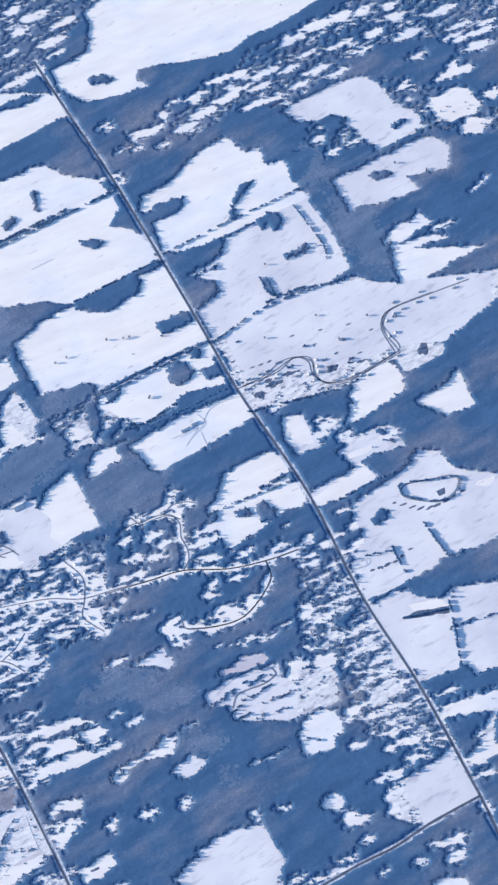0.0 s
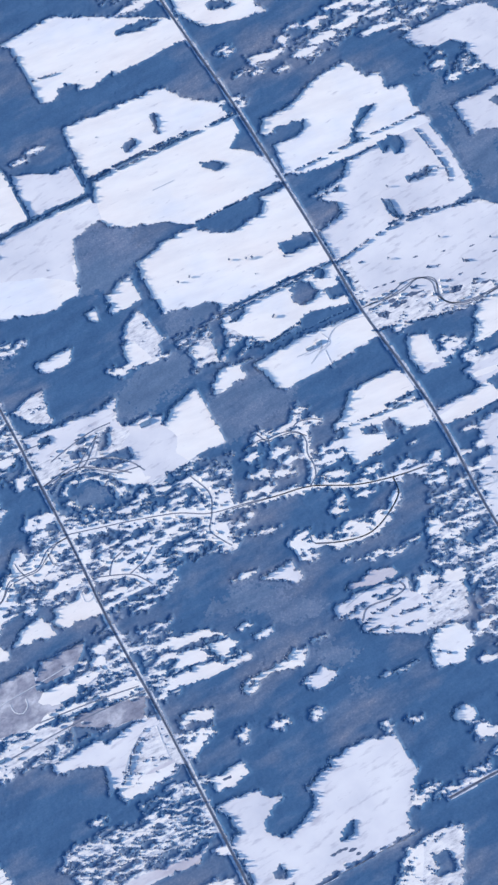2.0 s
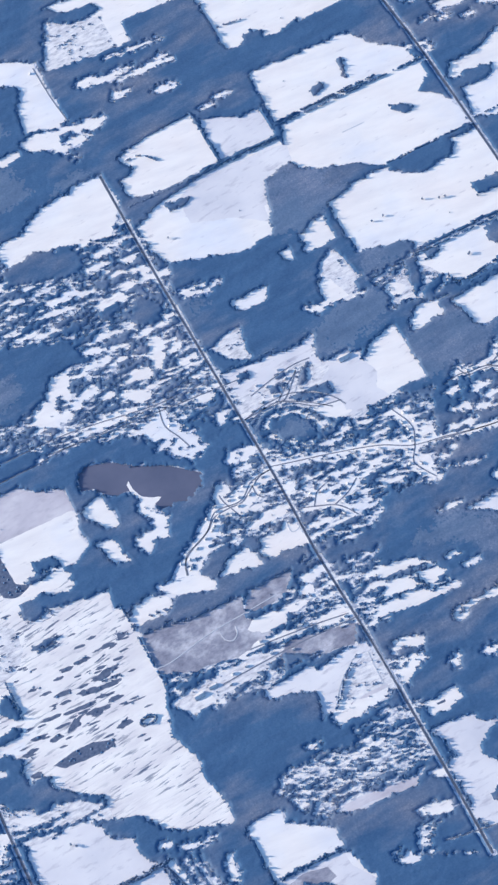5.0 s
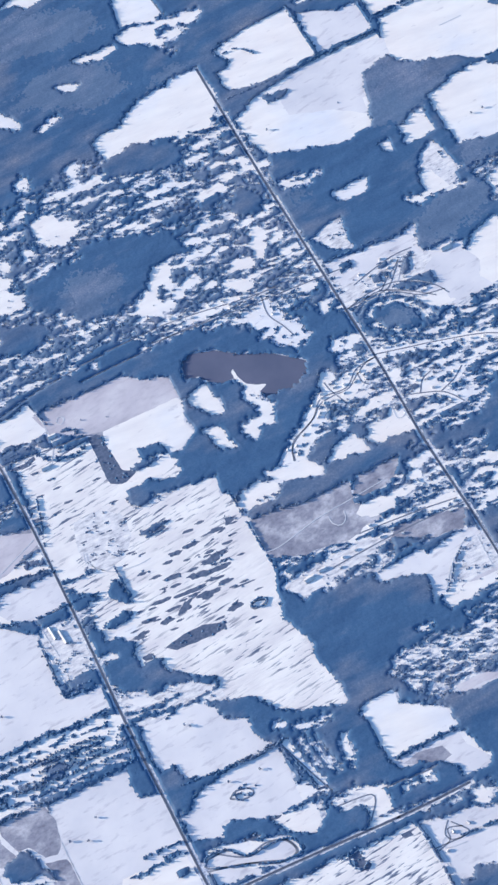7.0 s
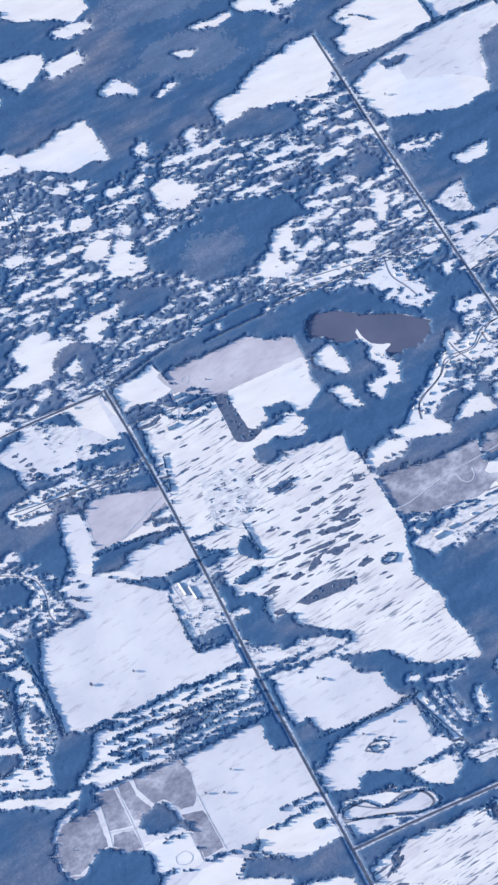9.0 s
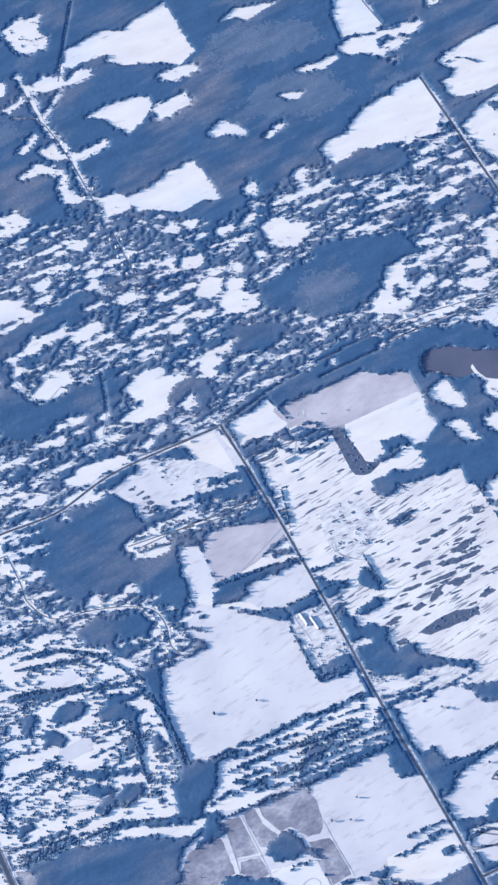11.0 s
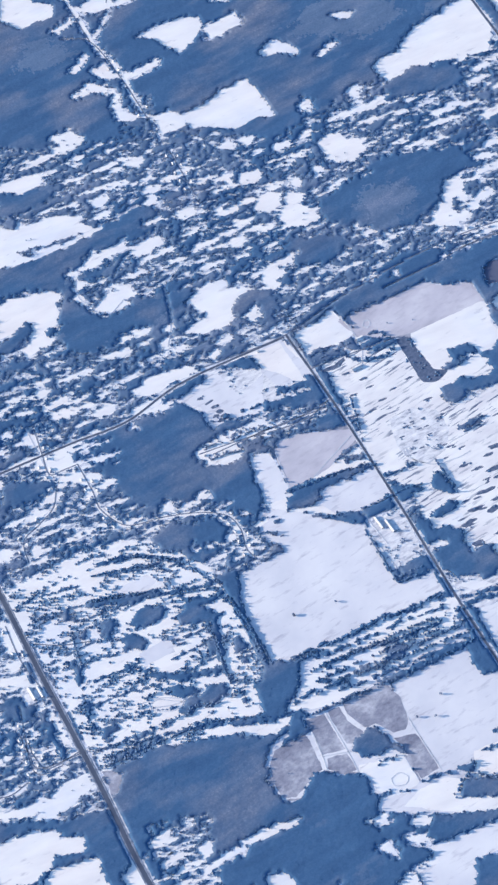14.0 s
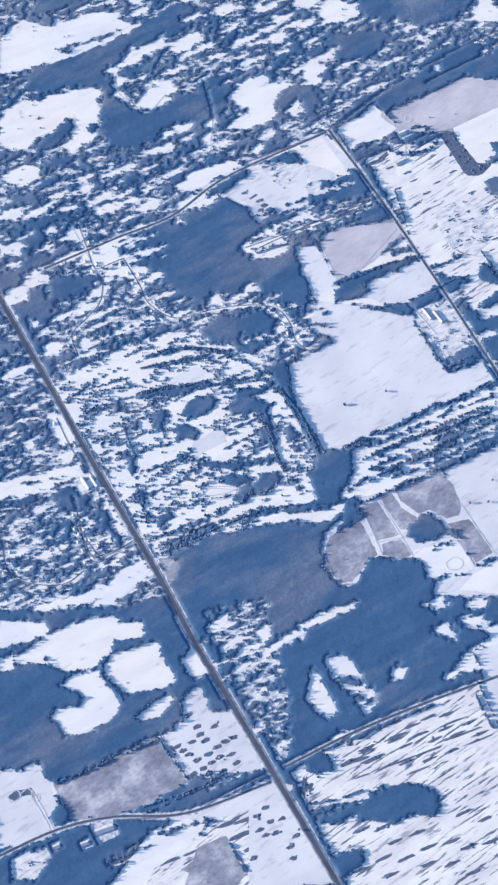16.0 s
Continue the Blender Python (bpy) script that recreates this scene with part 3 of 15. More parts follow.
cover("S", [(-2.8, 66.3), (11.5, 69.1), (14.7, 48.1), (7.8, 47.4)])
cover("S", [(-2.2, 42.9), (9.2, 42.6), (10.3, 25.1), (3, 31.3)])
cover("S", [(174.6, 82.1), (194.4, 88.4), (195.2, 50.6), (171.6, 50.3), (170.5, 69.7)])
cover("S", [(118.8, 148.5), (128.6, 151.3), (145.3, 147.7), (141.5, 139), (130.3, 139.3)])
cover("S", [(101.6, 128.5), (110, 132.1), (119.6, 130.6), (118.4, 111.9), (108.1, 111.7), (102.8, 119.2)])
cover("S", [(166.5, 128), (175, 131.6), (184.2, 121.6), (172.2, 117.9)])
cover("S", [(73.8, 1.8), (96, 0.5), (97.6, -14.1), (79.4, -15)])
cover("S", [(52.8, -1.5), (67.2, 1.7), (71, -12), (58, -12.2)])
cover("T", [(-4.3, -6.7), (3.4, -3.6), (42.4, -3.2), (45.6, -10.8), (30.1, -9.4), (22.9, -7.2), (15.2, -14.1), (-0.9, -14.3)])
cover("B", [(-1.5, -19.6), (28.8, -20.1), (53.4, -22.9), (50, -37.9), (64.1, -49.7), (44.9, -57.2), (15.5, -51.6), (-2.4, -45.1), (-3.2, -31.7)])
cover("B", [(55.9, -24.3), (82.5, -22.6), (75.8, -33.9), (53.9, -32.6)])
cover("S", [(43.5, -85.6), (65, -83.3), (96.7, -79.5), (97.9, -83.8), (81.2, -96.1), (68.5, -103.3), (70.9, -111.8), (66.5, -114.6), (66, -101.9), (58.6, -90.5)])
cover("S", [(71, -104.7), (94.2, -108.8), (69, -116)])
cover("T", [(103.2, -141.7), (126.5, -140.9), (130.8, -148.5), (138.2, -152.5), (124.7, -158.7), (122.9, -166.1), (129.6, -171.4), (140.5, -167.4), (161.5, -148.4), (186.9, -143.6), (195.5, -148.4), (198.3, -175.8), (184, -191.5), (187.5, -196.8), (152.6, -200.1), (112.8, -201.8), (107.8, -172.8)])
cover("S", [(108.8, -85.8), (121.7, -88.6), (125.5, -94.3), (118.9, -95.1), (111.1, -91.3)])
cover("S", [(106.6, -124.3), (120.1, -125.1), (127.7, -128.8), (120.8, -134.1), (106.7, -131.2)])
cover("S", [(164.3, -87.5), (174.3, -82.6), (179.8, -85.8), (175.3, -93.2)])
cover("S", [(143.7, -88.1), (163.1, -86.8), (164.9, -89.7), (146.8, -91.7), (142.5, -91)])
cover("S", [(172.4, -101.1), (182.4, -99.7), (180.5, -107.5)])
cover("S", [(166.8, -117.2), (170.2, -116.4), (172.3, -122.1), (168.5, -122.3)])
cover("S", [(148.2, -113.5), (155.4, -114.9), (155.4, -118.3)])
cover("S", [(129.7, -113.4), (136.1, -109.4), (133.4, -115.5)])
cover("S", [(231, -152.1), (235.9, -151.5), (239.1, -157.8), (233.8, -162.3), (229.1, -156.2)])
cover("S", [(236.4, -114.9), (242.2, -109.3), (253.5, -108.7), (255.7, -117.1), (253.5, -124.8), (241.6, -126.8), (234.2, -126), (232.5, -119.8)])
cover("S", [(241.2, -81.5), (251.6, -72.9), (251.9, -82.3), (244.2, -85.1)])
cover("S", [(257, -81.6), (265.6, -80.4), (267.9, -85.4), (261, -86.5)])
cover("S", [(32.1, 315.4), (44.7, 319), (59.7, 311.4), (52.5, 307.5), (41.7, 307.9)])
cover("S", [(-32.3, 300.2), (-23.7, 303.6), (-17.6, 300.8), (-10.9, 290.7), (-12.4, 282.8), (-25.3, 290.9)])
cover("S", [(-3.3, 278.6), (9.3, 282.9), (9.9, 280), (-1.3, 274.9)])
cover("S", [(16.9, 305.2), (23.8, 304.3), (28.3, 297.9), (21.9, 295.5), (16.6, 300.3)])
cover("S", [(-85.5, 284.1), (-70.3, 277.1), (-60, 285.1), (-46.2, 283.7), (-39.3, 269.8), (-41.8, 254.7), (-45.2, 250.7), (-54.4, 254.4), (-67.4, 253.1), (-79.6, 262.5), (-91.7, 268.1)])
cover("S", [(19.6, 252.2), (31.6, 255.2), (36.3, 253.7), (52.9, 262.7), (69.5, 266.8), (91.8, 269), (94.1, 266), (94.7, 243.6), (83.3, 226.6), (55.2, 234.7), (39.2, 239.9), (23.1, 235.6)])
cover("S", [(-33.5, 219.1), (-22, 221.3), (-19.2, 219.6), (-17.3, 211.5), (-9.5, 209), (-10.7, 198.2), (-20.7, 195.2), (-31.2, 199.3)])
cover("S", [(-135.2, 155.7), (-120, 150.9), (-109, 144.3), (-123.4, 137.9), (-128.2, 130.1), (-142.6, 136.5)])
cover("S", [(-121.3, 130.3), (-113.8, 132.2), (-111.1, 126.3), (-118.6, 124.4)])
cover("S", [(-103.6, 103), (-78.4, 107), (-73.9, 89.6), (-94.2, 89.1), (-103.7, 86.4), (-103.7, 94.7)])
cover("S", [(-129.5, 109.8), (-109.1, 102), (-107.1, 78.1), (-113.8, 73.8), (-123.9, 77.7), (-125.3, 90.8), (-132.1, 103.1)])
cover("B", [(-78.1, 99.6), (-53.3, 98.4), (-38.3, 98), (-26.4, 98.1), (-21, 91.1), (-11.1, 86), (-5.3, 84.7), (-4.4, 71.5), (-49.9, 67.2), (-65.9, 76.6), (-76, 84.6)])
cover("T", [(-49.9, 67.2), (-4.4, 71.5), (-7.1, 54.3), (-4.8, 44.7), (-14.3, 42.1), (-19.9, 37.2), (-28.7, 46.4), (-36.9, 51.3), (-41.1, 45.5), (-49.2, 42.1), (-48.9, 54.2)])
cover("J", [(-99.7, 67.6), (-101, 84.8), (-76.7, 82.9), (-56.7, 67), (-58.6, 39.5), (-46.7, 36.6), (-33, 36.7), (-16.7, 33.3), (-17.6, 27.7), (-25.7, 24.4), (-37.6, 27.3), (-49.5, 30.2), (-53.6, 24.6), (-48.7, 9.7), (-85.4, 23.1), (-101.3, 24.4), (-102.6, 37)])
cover("J", [(-4.6, 2), (-2.1, -17.3), (-2.3, -52.1), (-9.2, -74.7), (-10, -81.8), (-4.2, -96.2), (-5, -114.2), (0.5, -119.1), (-1.7, -139.5), (-13.4, -134.7), (-29.5, -129.3), (-42.8, -111.1), (-54.1, -108.4), (-53.8, -94), (-72.6, -79.7), (-83.8, -77.1), (-86.3, -53.4), (-101.7, -44.7), (-90, -32.5), (-62.5, -21.4), (-35.7, 2.2), (-13.2, 1.1)])
cover("T", [(-100.1, -102.5), (-82.4, -101.6), (-67.3, -102.8), (-57.4, -112), (-48.2, -122.5), (-48.4, -129.5), (-38, -140.6), (-63.7, -142.3), (-93.5, -139.8), (-99.6, -125.9)])
cover("T", [(-96, -148.8), (-77.4, -145.2), (-41.8, -142), (-41.6, -154.5), (-43.3, -170.9), (-39.8, -176.3), (-52.1, -176.4), (-77.8, -172.6), (-84, -176), (-100.5, -168.7), (-99.8, -153.7)])
cover("S", [(-74.2, -178), (-49.6, -177.8), (-40.4, -177.7), (-40.2, -189.8), (-45.2, -193.8), (-57.2, -187.2), (-68.1, -177.9)])
cover("S", [(-96.2, -176.1), (-84, -179.4), (-65.8, -186), (-58.3, -189.4), (-53.2, -197.9), (-61.2, -201.9), (-87.9, -194.2), (-96.9, -187.6)])
cover("T", [(-98.5, -187.7), (-77.2, -197.3), (-73.6, -202.6), (-91.6, -202.1), (-98.2, -196.9)])
cover("K", [(-97.7, -215.3), (-83.2, -210), (-52.9, -209.8), (-35.3, -211), (-12.5, -215.1), (-29.1, -264.6), (-102.6, -232.2)])
cover("S", [(3.5, -143.6), (21, -142.8), (18.8, -150.4), (37.6, -162.7), (41, -171.5), (38.5, -176.4), (6.5, -175.9), (4.2, -161.5)])
cover("T", [(6.8, -178.5), (37.5, -178.6), (47.1, -199), (33.6, -201.8), (26.6, -191.1)])
cover("B", [(-148.3, 41.6), (-127.8, 39.6), (-105.2, 34.6), (-105.9, 21.1), (-119.1, 20.8), (-134.9, 14.3), (-149.3, 14.7), (-147.6, 35.2)])
cover("T", [(-158.9, 43.7), (-148.7, 40.6), (-149.8, 15.1), (-156.4, 9.2), (-165.6, 10.5), (-163.3, 28.6)])
cover("T", [(-135.5, 4.9), (-109.3, 5.4), (-103.4, 0.1), (-104.8, -18.4), (-122.3, -17.9), (-136, -12), (-141.9, -2.9)])
cover("T", [(-170.8, 9.6), (-155.7, 3), (-139.9, -13.7), (-126.2, -27.1), (-127.4, -33.9), (-126.6, -65.9), (-108.2, -67.1), (-108.2, -81.7), (-131, -83.5), (-189.6, -81.4), (-203.6, -77.3), (-203.4, -64.9), (-202.9, -43.4), (-195.9, -21.5), (-167.6, -18.7), (-175.6, -6.7)])
cover("T", [(-190.2, -82.9), (-108.8, -83.2), (-109.5, -113.3), (-199.3, -113), (-204.6, -103.2)])
cover("T", [(-156.3, -117.4), (-112.7, -116.9), (-113.9, -133.8), (-103.4, -137.8), (-102.4, -182.9), (-126.5, -173.1), (-152.3, -175.9), (-158.5, -172.6), (-158.8, -155.6), (-157.8, -139.1)])
cover("B", [(-202.4, -113), (-186.9, -112.8), (-163.8, -116.8), (-158.7, -123.1), (-159.1, -138.4), (-161.4, -147.4), (-158.8, -155.6), (-158.5, -172.6), (-168.8, -172), (-168.4, -163.9), (-169.2, -155.1), (-188.4, -146.3), (-194.3, -153.2), (-206.7, -146.5), (-221.7, -153.5), (-232.2, -149.5), (-234.1, -135.1), (-225.4, -124.6), (-213.9, -118.8), (-204, -120.8)])
cover("T", [(-189.5, -149.1), (-170.4, -154.4), (-169.4, -173.4), (-152.3, -175.9), (-132.5, -186.6), (-112.1, -187.7), (-113.4, -197), (-138.5, -200), (-158.6, -197.3), (-166.5, -194.7), (-193.5, -176.9)])
cover("S", [(-221.2, -106.2), (-213.9, -103.3), (-208.4, -108.7), (-214.2, -111.8)])
cover("S", [(-79.7, 409.3), (-60.2, 410.3), (-23.1, 416.5), (-9.3, 413), (-10.8, 367), (-12.2, 359.8), (-41.9, 373.7), (-48, 385.8), (-82.1, 394.5)])
cover("S", [(-147.7, 428.9), (-131.5, 417.3), (-130.7, 409.7), (-122.2, 402.6), (-128.4, 392.1), (-143.7, 391.3), (-156.2, 407.3)])
cover("S", [(-86.4, 349.1), (-70.2, 351.9), (-51.8, 342.7), (-54.9, 331.5), (-71.3, 323.8), (-74.4, 333.6)])
cover("S", [(-55.8, 329.5), (-32.6, 335.5), (-30.1, 328.6), (-45.7, 323)])
cover("S", [(-109.2, 393.1), (-94, 388.7), (-96.7, 382.3), (-110.9, 388.8)])
cover("S", [(-91.4, 381.6), (-72.1, 382.5), (-73.9, 378.3)])
cover("S", [(-143.1, 328.4), (-130.2, 333), (-117.3, 319.7), (-119, 315.7), (-133.2, 325.7)])
cover("S", [(-119, 315.7), (-121.2, 301.9), (-119.4, 293.2), (-128.6, 301.5)])
cover("S", [(-229.1, 208.2), (-217.8, 205.9), (-210.7, 201.6), (-210.3, 185.5), (-220.3, 173.6), (-232.9, 167.9), (-239.9, 172.1), (-230.8, 177.7), (-244.7, 190.6), (-237.5, 208.8)])
cover("S", [(-145.1, 154.9), (-132.4, 156.2), (-126.1, 154.6), (-120.3, 144.3), (-129.1, 136.3), (-142.7, 144.5)])
cover("S", [(-154.9, 136.4), (-141.5, 139.4), (-128.5, 133.7), (-129.5, 127.6), (-145.4, 130.6)])
cover("S", [(-198.5, 114.6), (-184.6, 119.2), (-161.3, 113.9), (-162.7, 108.3), (-175.2, 109.3), (-195.8, 108.8)])
cover("S", [(-205.6, 290.4), (-182.3, 285.7), (-181.8, 278), (-197.2, 275.5), (-210.2, 278.7)])
cover("S", [(-218.5, 257.5), (-192.6, 251.1), (-171.2, 242.6), (-182.2, 232.9), (-225.9, 238.6)])
cover("S", [(-260.3, -35.7), (-221.8, -38.8), (-243.7, -45.1), (-262.2, -43.9)])
cover("S", [(-363, -5.7), (-339.6, -11.6), (-316.3, -17.5), (-316.6, -25.2), (-338, -22.3), (-367, -15)])
cover("S", [(-395.8, -80.9), (-373.8, -88.1), (-367.6, -95.3), (-379, -99.6), (-400.9, -92.5)])
cover("S", [(-405.9, -104), (-379.7, -101.1), (-359.5, -98.1), (-346.4, -103.9), (-340.3, -111), (-347.5, -123.1), (-355.1, -129.5), (-370, -128.1), (-372.4, -119.6), (-384.1, -111.1)])
cover("S", [(-341.6, -113.9), (-329.7, -115.3), (-327.4, -123.8), (-341.8, -121)])
cover("S", [(-358.4, -140), (-345.8, -129.5), (-326.3, -128.1), (-327.2, -156.1), (-341.4, -153.3), (-353.6, -146.3)])
cover("S", [(-378.2, -132.3), (-376.2, -128.1), (-357.6, -128.1), (-357.9, -142.1), (-355.6, -154), (-360, -156.7), (-377.2, -157.4), (-386.4, -153.9), (-387.6, -146.3), (-382.6, -142.1), (-372.2, -146.3), (-365.9, -139.3)])
cover("S", [(-352.8, -164.3), (-344.1, -162.3), (-334.2, -160.9), (-341.1, -165.7)])
cover("S", [(-320.8, -149.2), (-309.8, -139.4), (-308.7, -159.6), (-319.9, -160.3)])
cover("B", [(-402.4, -175.8), (-347.6, -179.4), (-344.6, -205), (-370, -207.5), (-401.9, -198)])
cover("S", [(-428, -154.5), (-406, -160), (-402.4, -179.1), (-407.3, -186.5), (-421.7, -195.2), (-428.3, -196.4), (-436.3, -173.6)])
cover("K", [(-400.2, -233.5), (-352.5, -234), (-311.1, -223.9), (-309.8, -286.6), (-314.3, -307), (-405, -250.2)])
cover("B", [(-367.1, -245.5), (-341.9, -243.2), (-340.1, -263.8), (-356.4, -260.6)])
cover("K", [(-299.1, -227.3), (-284.4, -225.5), (-236.8, -228.6), (-197.4, -230.3), (-197.2, -257.9), (-243.1, -340.3), (-302.6, -307.2), (-299.8, -243.7)])
cover("T", [(-198.3, -229.1), (-182.7, -231.7), (-197.2, -257.9), (-201.9, -248.4)])
cover("S", [(-275.6, -196.1), (-264.9, -181.2), (-262.9, -189.4), (-265.4, -212.3), (-270.8, -210.9)])
cover("S", [(-261.1, -179.8), (-246.1, -184.1), (-245.7, -213.1), (-253.1, -212.4), (-258.4, -198.9)])
cover("S", [(-255, -161.9), (-239.3, -161.9), (-222.3, -162.7), (-234.5, -164.7), (-253.3, -164.7)])
cover("S", [(-201.4, -217.5), (-180.9, -211.6), (-173.8, -215.7), (-181.2, -229.1), (-199.3, -222.2)])
cover("S", [(186.5, 175.9), (192, 168.1), (191.6, 158.8), (179.5, 158.5)])
cover("S", [(88.1, 343.6), (93.2, 337.9), (91.4, 319.2), (80.4, 323.8)])
cover("S", [(-149.8, 15.1), (-133.6, 13.5), (-106.6, 19.5), (-103.4, 4), (-137.4, 8)])
cover("S", [(-168.2, 12), (-153.1, 9.2), (-139.3, -4.4), (-134, -15.1), (-156.3, 1.4)])
cover("S", [(258, -218), (264, -218.1), (271.4, -221.3), (273, -229.8), (261.7, -228.4)])
cover("T", [(99.2, 106.9), (115.9, 106.2), (132.8, 106.1), (150.1, 106.8), (146.1, 88.7), (140.2, 92.3), (125.9, 90.4), (109.5, 87.6), (101.8, 89.3)])
cover("T", [(142.9, 90.7), (152.8, 82.6), (151.7, 72.7), (148.4, 58), (149.9, 46.8), (160, 46.9), (173.4, 47.1), (171.8, 54.3), (167.5, 63.2), (161.7, 68.8), (161.5, 79.4), (160, 90.9), (148.4, 91.6)])
cover("B", [(58.2, -63), (73.7, -63.8), (88.5, -66.3), (100.7, -68.8), (96.9, -77), (77.5, -76.6), (62.5, -74.6), (52.7, -71.9)])
cover("S", [(69.5, -108.1), (87.2, -110.3), (97, -110.8), (78.1, -116.5), (65.6, -116.6)])
cover("T", [(48, -155.3), (66.7, -154.7), (89.5, -158.5), (91.4, -162.3), (73.2, -160.4), (54.8, -160.5)])
cover("T", [(129.9, -170.1), (146, -168.7), (159.6, -172.2), (148.5, -200.2), (130.2, -194.1), (127, -182.2)])
cover("T", [(141.6, 239.2), (196.3, 233.9), (193.8, 220.3), (175.1, 218), (167.3, 204.2), (165.6, 186.8), (149.8, 200.4), (126, 210.7), (126, 229.2)])
cover("T", [(0.8, -215.8), (22.4, -217.9), (27.2, -219.2), (12.6, -251), (2.7, -247.5)])
cover("S", [(-399.3, -99.6), (-385.4, -99.9), (-362.7, -98.1), (-339.9, -106.9), (-348.6, -126.1), (-357.1, -127), (-368.1, -117.1), (-385.5, -114.2), (-402.2, -106.1)])
cover("S", [(-390.5, -79.6), (-370.5, -91.1), (-369.9, -97.6), (-387.4, -97.4), (-396.1, -92.3)])
cover("S", [(-349.1, -126.5), (-321.4, -130.9), (-325.7, -146.4), (-325.2, -155.8), (-344, -152.2), (-356, -138.2)])
cover("S", [(-378.9, -129.1), (-360, -126.7), (-357.4, -131.8), (-354.9, -153), (-368.3, -158), (-388.4, -154.9), (-386.8, -143.2), (-371.5, -144.9), (-363.1, -137.4)])
cover("S", [(-353.8, -162.7), (-336, -161.6), (-333.9, -164.9), (-344.6, -167.9)])
cover("S", [(-342.2, -111.7), (-329.6, -115), (-328.4, -123.3), (-336.3, -122.7), (-345.1, -121.3)])
cover("S", [(-316.7, -140.8), (-309.9, -142.9), (-309.4, -159.2), (-317.3, -158.2), (-319.5, -149.9)])
cover("T", [(-328, -157.8), (-318, -162.8), (-316.1, -173), (-333, -174.6)])
cover("B", [(-402.7, -176.3), (-393.3, -179.2), (-376.9, -176.5), (-345.1, -177.4), (-344.8, -206.9), (-367.1, -207.8), (-384, -205), (-396.6, -199.6), (-402.5, -185.9)])
cover("T", [(-360.6, -219.5), (-347.7, -224.1), (-332.2, -223.4), (-311.1, -223.9), (-299.7, -234.4), (-314.3, -236.2), (-336.5, -232.1), (-363.4, -225.3)])
cover("T", [(433.7, 235.1), (447.4, 240.9), (451, 233.5), (451, 218.9), (459.5, 203.6), (459.9, 193.7), (441, 191.7), (426.7, 191.6), (428.4, 209.5), (422.5, 215.8)])
cover("S", [(469.1, 206.9), (484.4, 206.6), (493.4, 203.1), (492.2, 186.9), (474, 186.3), (468.4, 192.9)])
cover("S", [(475.6, 181), (486.8, 183.3), (493.4, 174.1), (484.3, 171.5)])
cover("S", [(233.5, 124.2), (262.9, 124.9), (293.5, 124.4), (294.4, 115.2), (266.1, 116.8), (242.7, 110), (233.6, 116.5)])
cover("S", [(170.3, 74.2), (183.1, 80.7), (193.9, 82.7), (195.3, 49.1), (172.8, 48.3), (169.4, 57.5), (174.3, 63.7)])
cover("T", [(146.4, 76.5), (161.7, 85.5), (171.7, 81.5), (170.9, 73.9), (174.3, 63.7), (169.4, 57.5), (171.2, 48.4), (157.1, 50.1), (137.9, 55.6)])
cover("T", [(323.9, 23.6), (337.2, 23.6), (354.4, 24.5), (355.6, 8.3), (344.4, 11.1), (331.9, 12.6), (332.1, -1.6), (300.8, 3), (297.7, 6.9), (310.5, 9.5), (327, 9.5)])
cover("S", [(218.6, 255.2), (254.6, 251.9), (289.4, 249.8), (289.8, 244.8), (251.9, 245.6), (215.6, 247.8)])
cover("S", [(300.3, 193.8), (342, 192.4), (380.3, 191.1), (382.3, 182.7), (341.9, 184.6), (303.6, 185.3)])
cover("T", [(-124.2, 109), (-111.8, 106), (-109.3, 89.2), (-102.6, 74.4), (-125.8, 75.5), (-130, 88.7)])
cover("S", [(-240.8, 261.4), (-222.3, 250.8), (-212.5, 232.8), (-230.6, 232.1), (-250.7, 238.9)])
cover("S", [(-208.8, 234.7), (-188.8, 229.9), (-165.6, 229.8), (-164.5, 226.7), (-183.5, 226.1), (-207.2, 228.9)])
cover("T", [(-260.6, -37), (-241.6, -35.6), (-242.5, -41.4), (-261.4, -45.9)])
cover("S", [(-335, -92.8), (-319.3, -86.4), (-308.5, -85.2), (-308.5, -92.6), (-320.5, -95.7)])
cover("S", [(15.4, 369.6), (42.7, 368.4), (57.5, 363.9), (57, 358.1), (72.5, 350.7), (71.9, 335.8), (69.2, 324.9), (84.7, 322.5), (92.5, 321), (91.7, 330.6), (90.2, 362.3), (92.2, 371.4), (31.5, 411)])
cover("S", [(36, -178.9), (43.3, -180.9), (44.7, -193.6), (48.8, -197.6), (43.6, -201.9), (32.1, -200.6), (33.1, -189.3)])
cover("T", [(1.8, -215.6), (13.7, -216.5), (22.1, -228), (17.3, -230.6), (8.1, -230.9), (1, -227)])
cover("T", [(13.7, -216.5), (26.9, -217.1), (38.8, -223.6), (40.7, -230), (27.6, -228), (17.4, -225.5)])
cover("S", [(59.2, -195.2), (66.2, -193.3), (71.4, -198.2), (69.2, -202.5), (60.5, -198.6)])
cover("T", [(-2.3, -227.8), (14.4, -230.4), (43.1, -232.9), (50.1, -240), (43.4, -255.9)])
cover("S", [(235.9, -112.2), (246.8, -109.3), (257.2, -110.9), (247.3, -130.1), (234.7, -127.2), (234.3, -118.6)])
cover("T", [(128.5, -172.1), (145, -177.2), (145.2, -190.8), (135.4, -197.4), (122.6, -192.4)])
cover("S", [(193.1, -138.3), (197.7, -138.4), (198, -148.1), (193.9, -143)])
cover("B", [(-171.3, -144.8), (-157.4, -148.5), (-156, -167.9), (-168.1, -172), (-168.2, -157.1)])
cover("S", [(-203, -176.5), (-195.8, -174.6), (-194.5, -179.2), (-200.7, -181.2)])
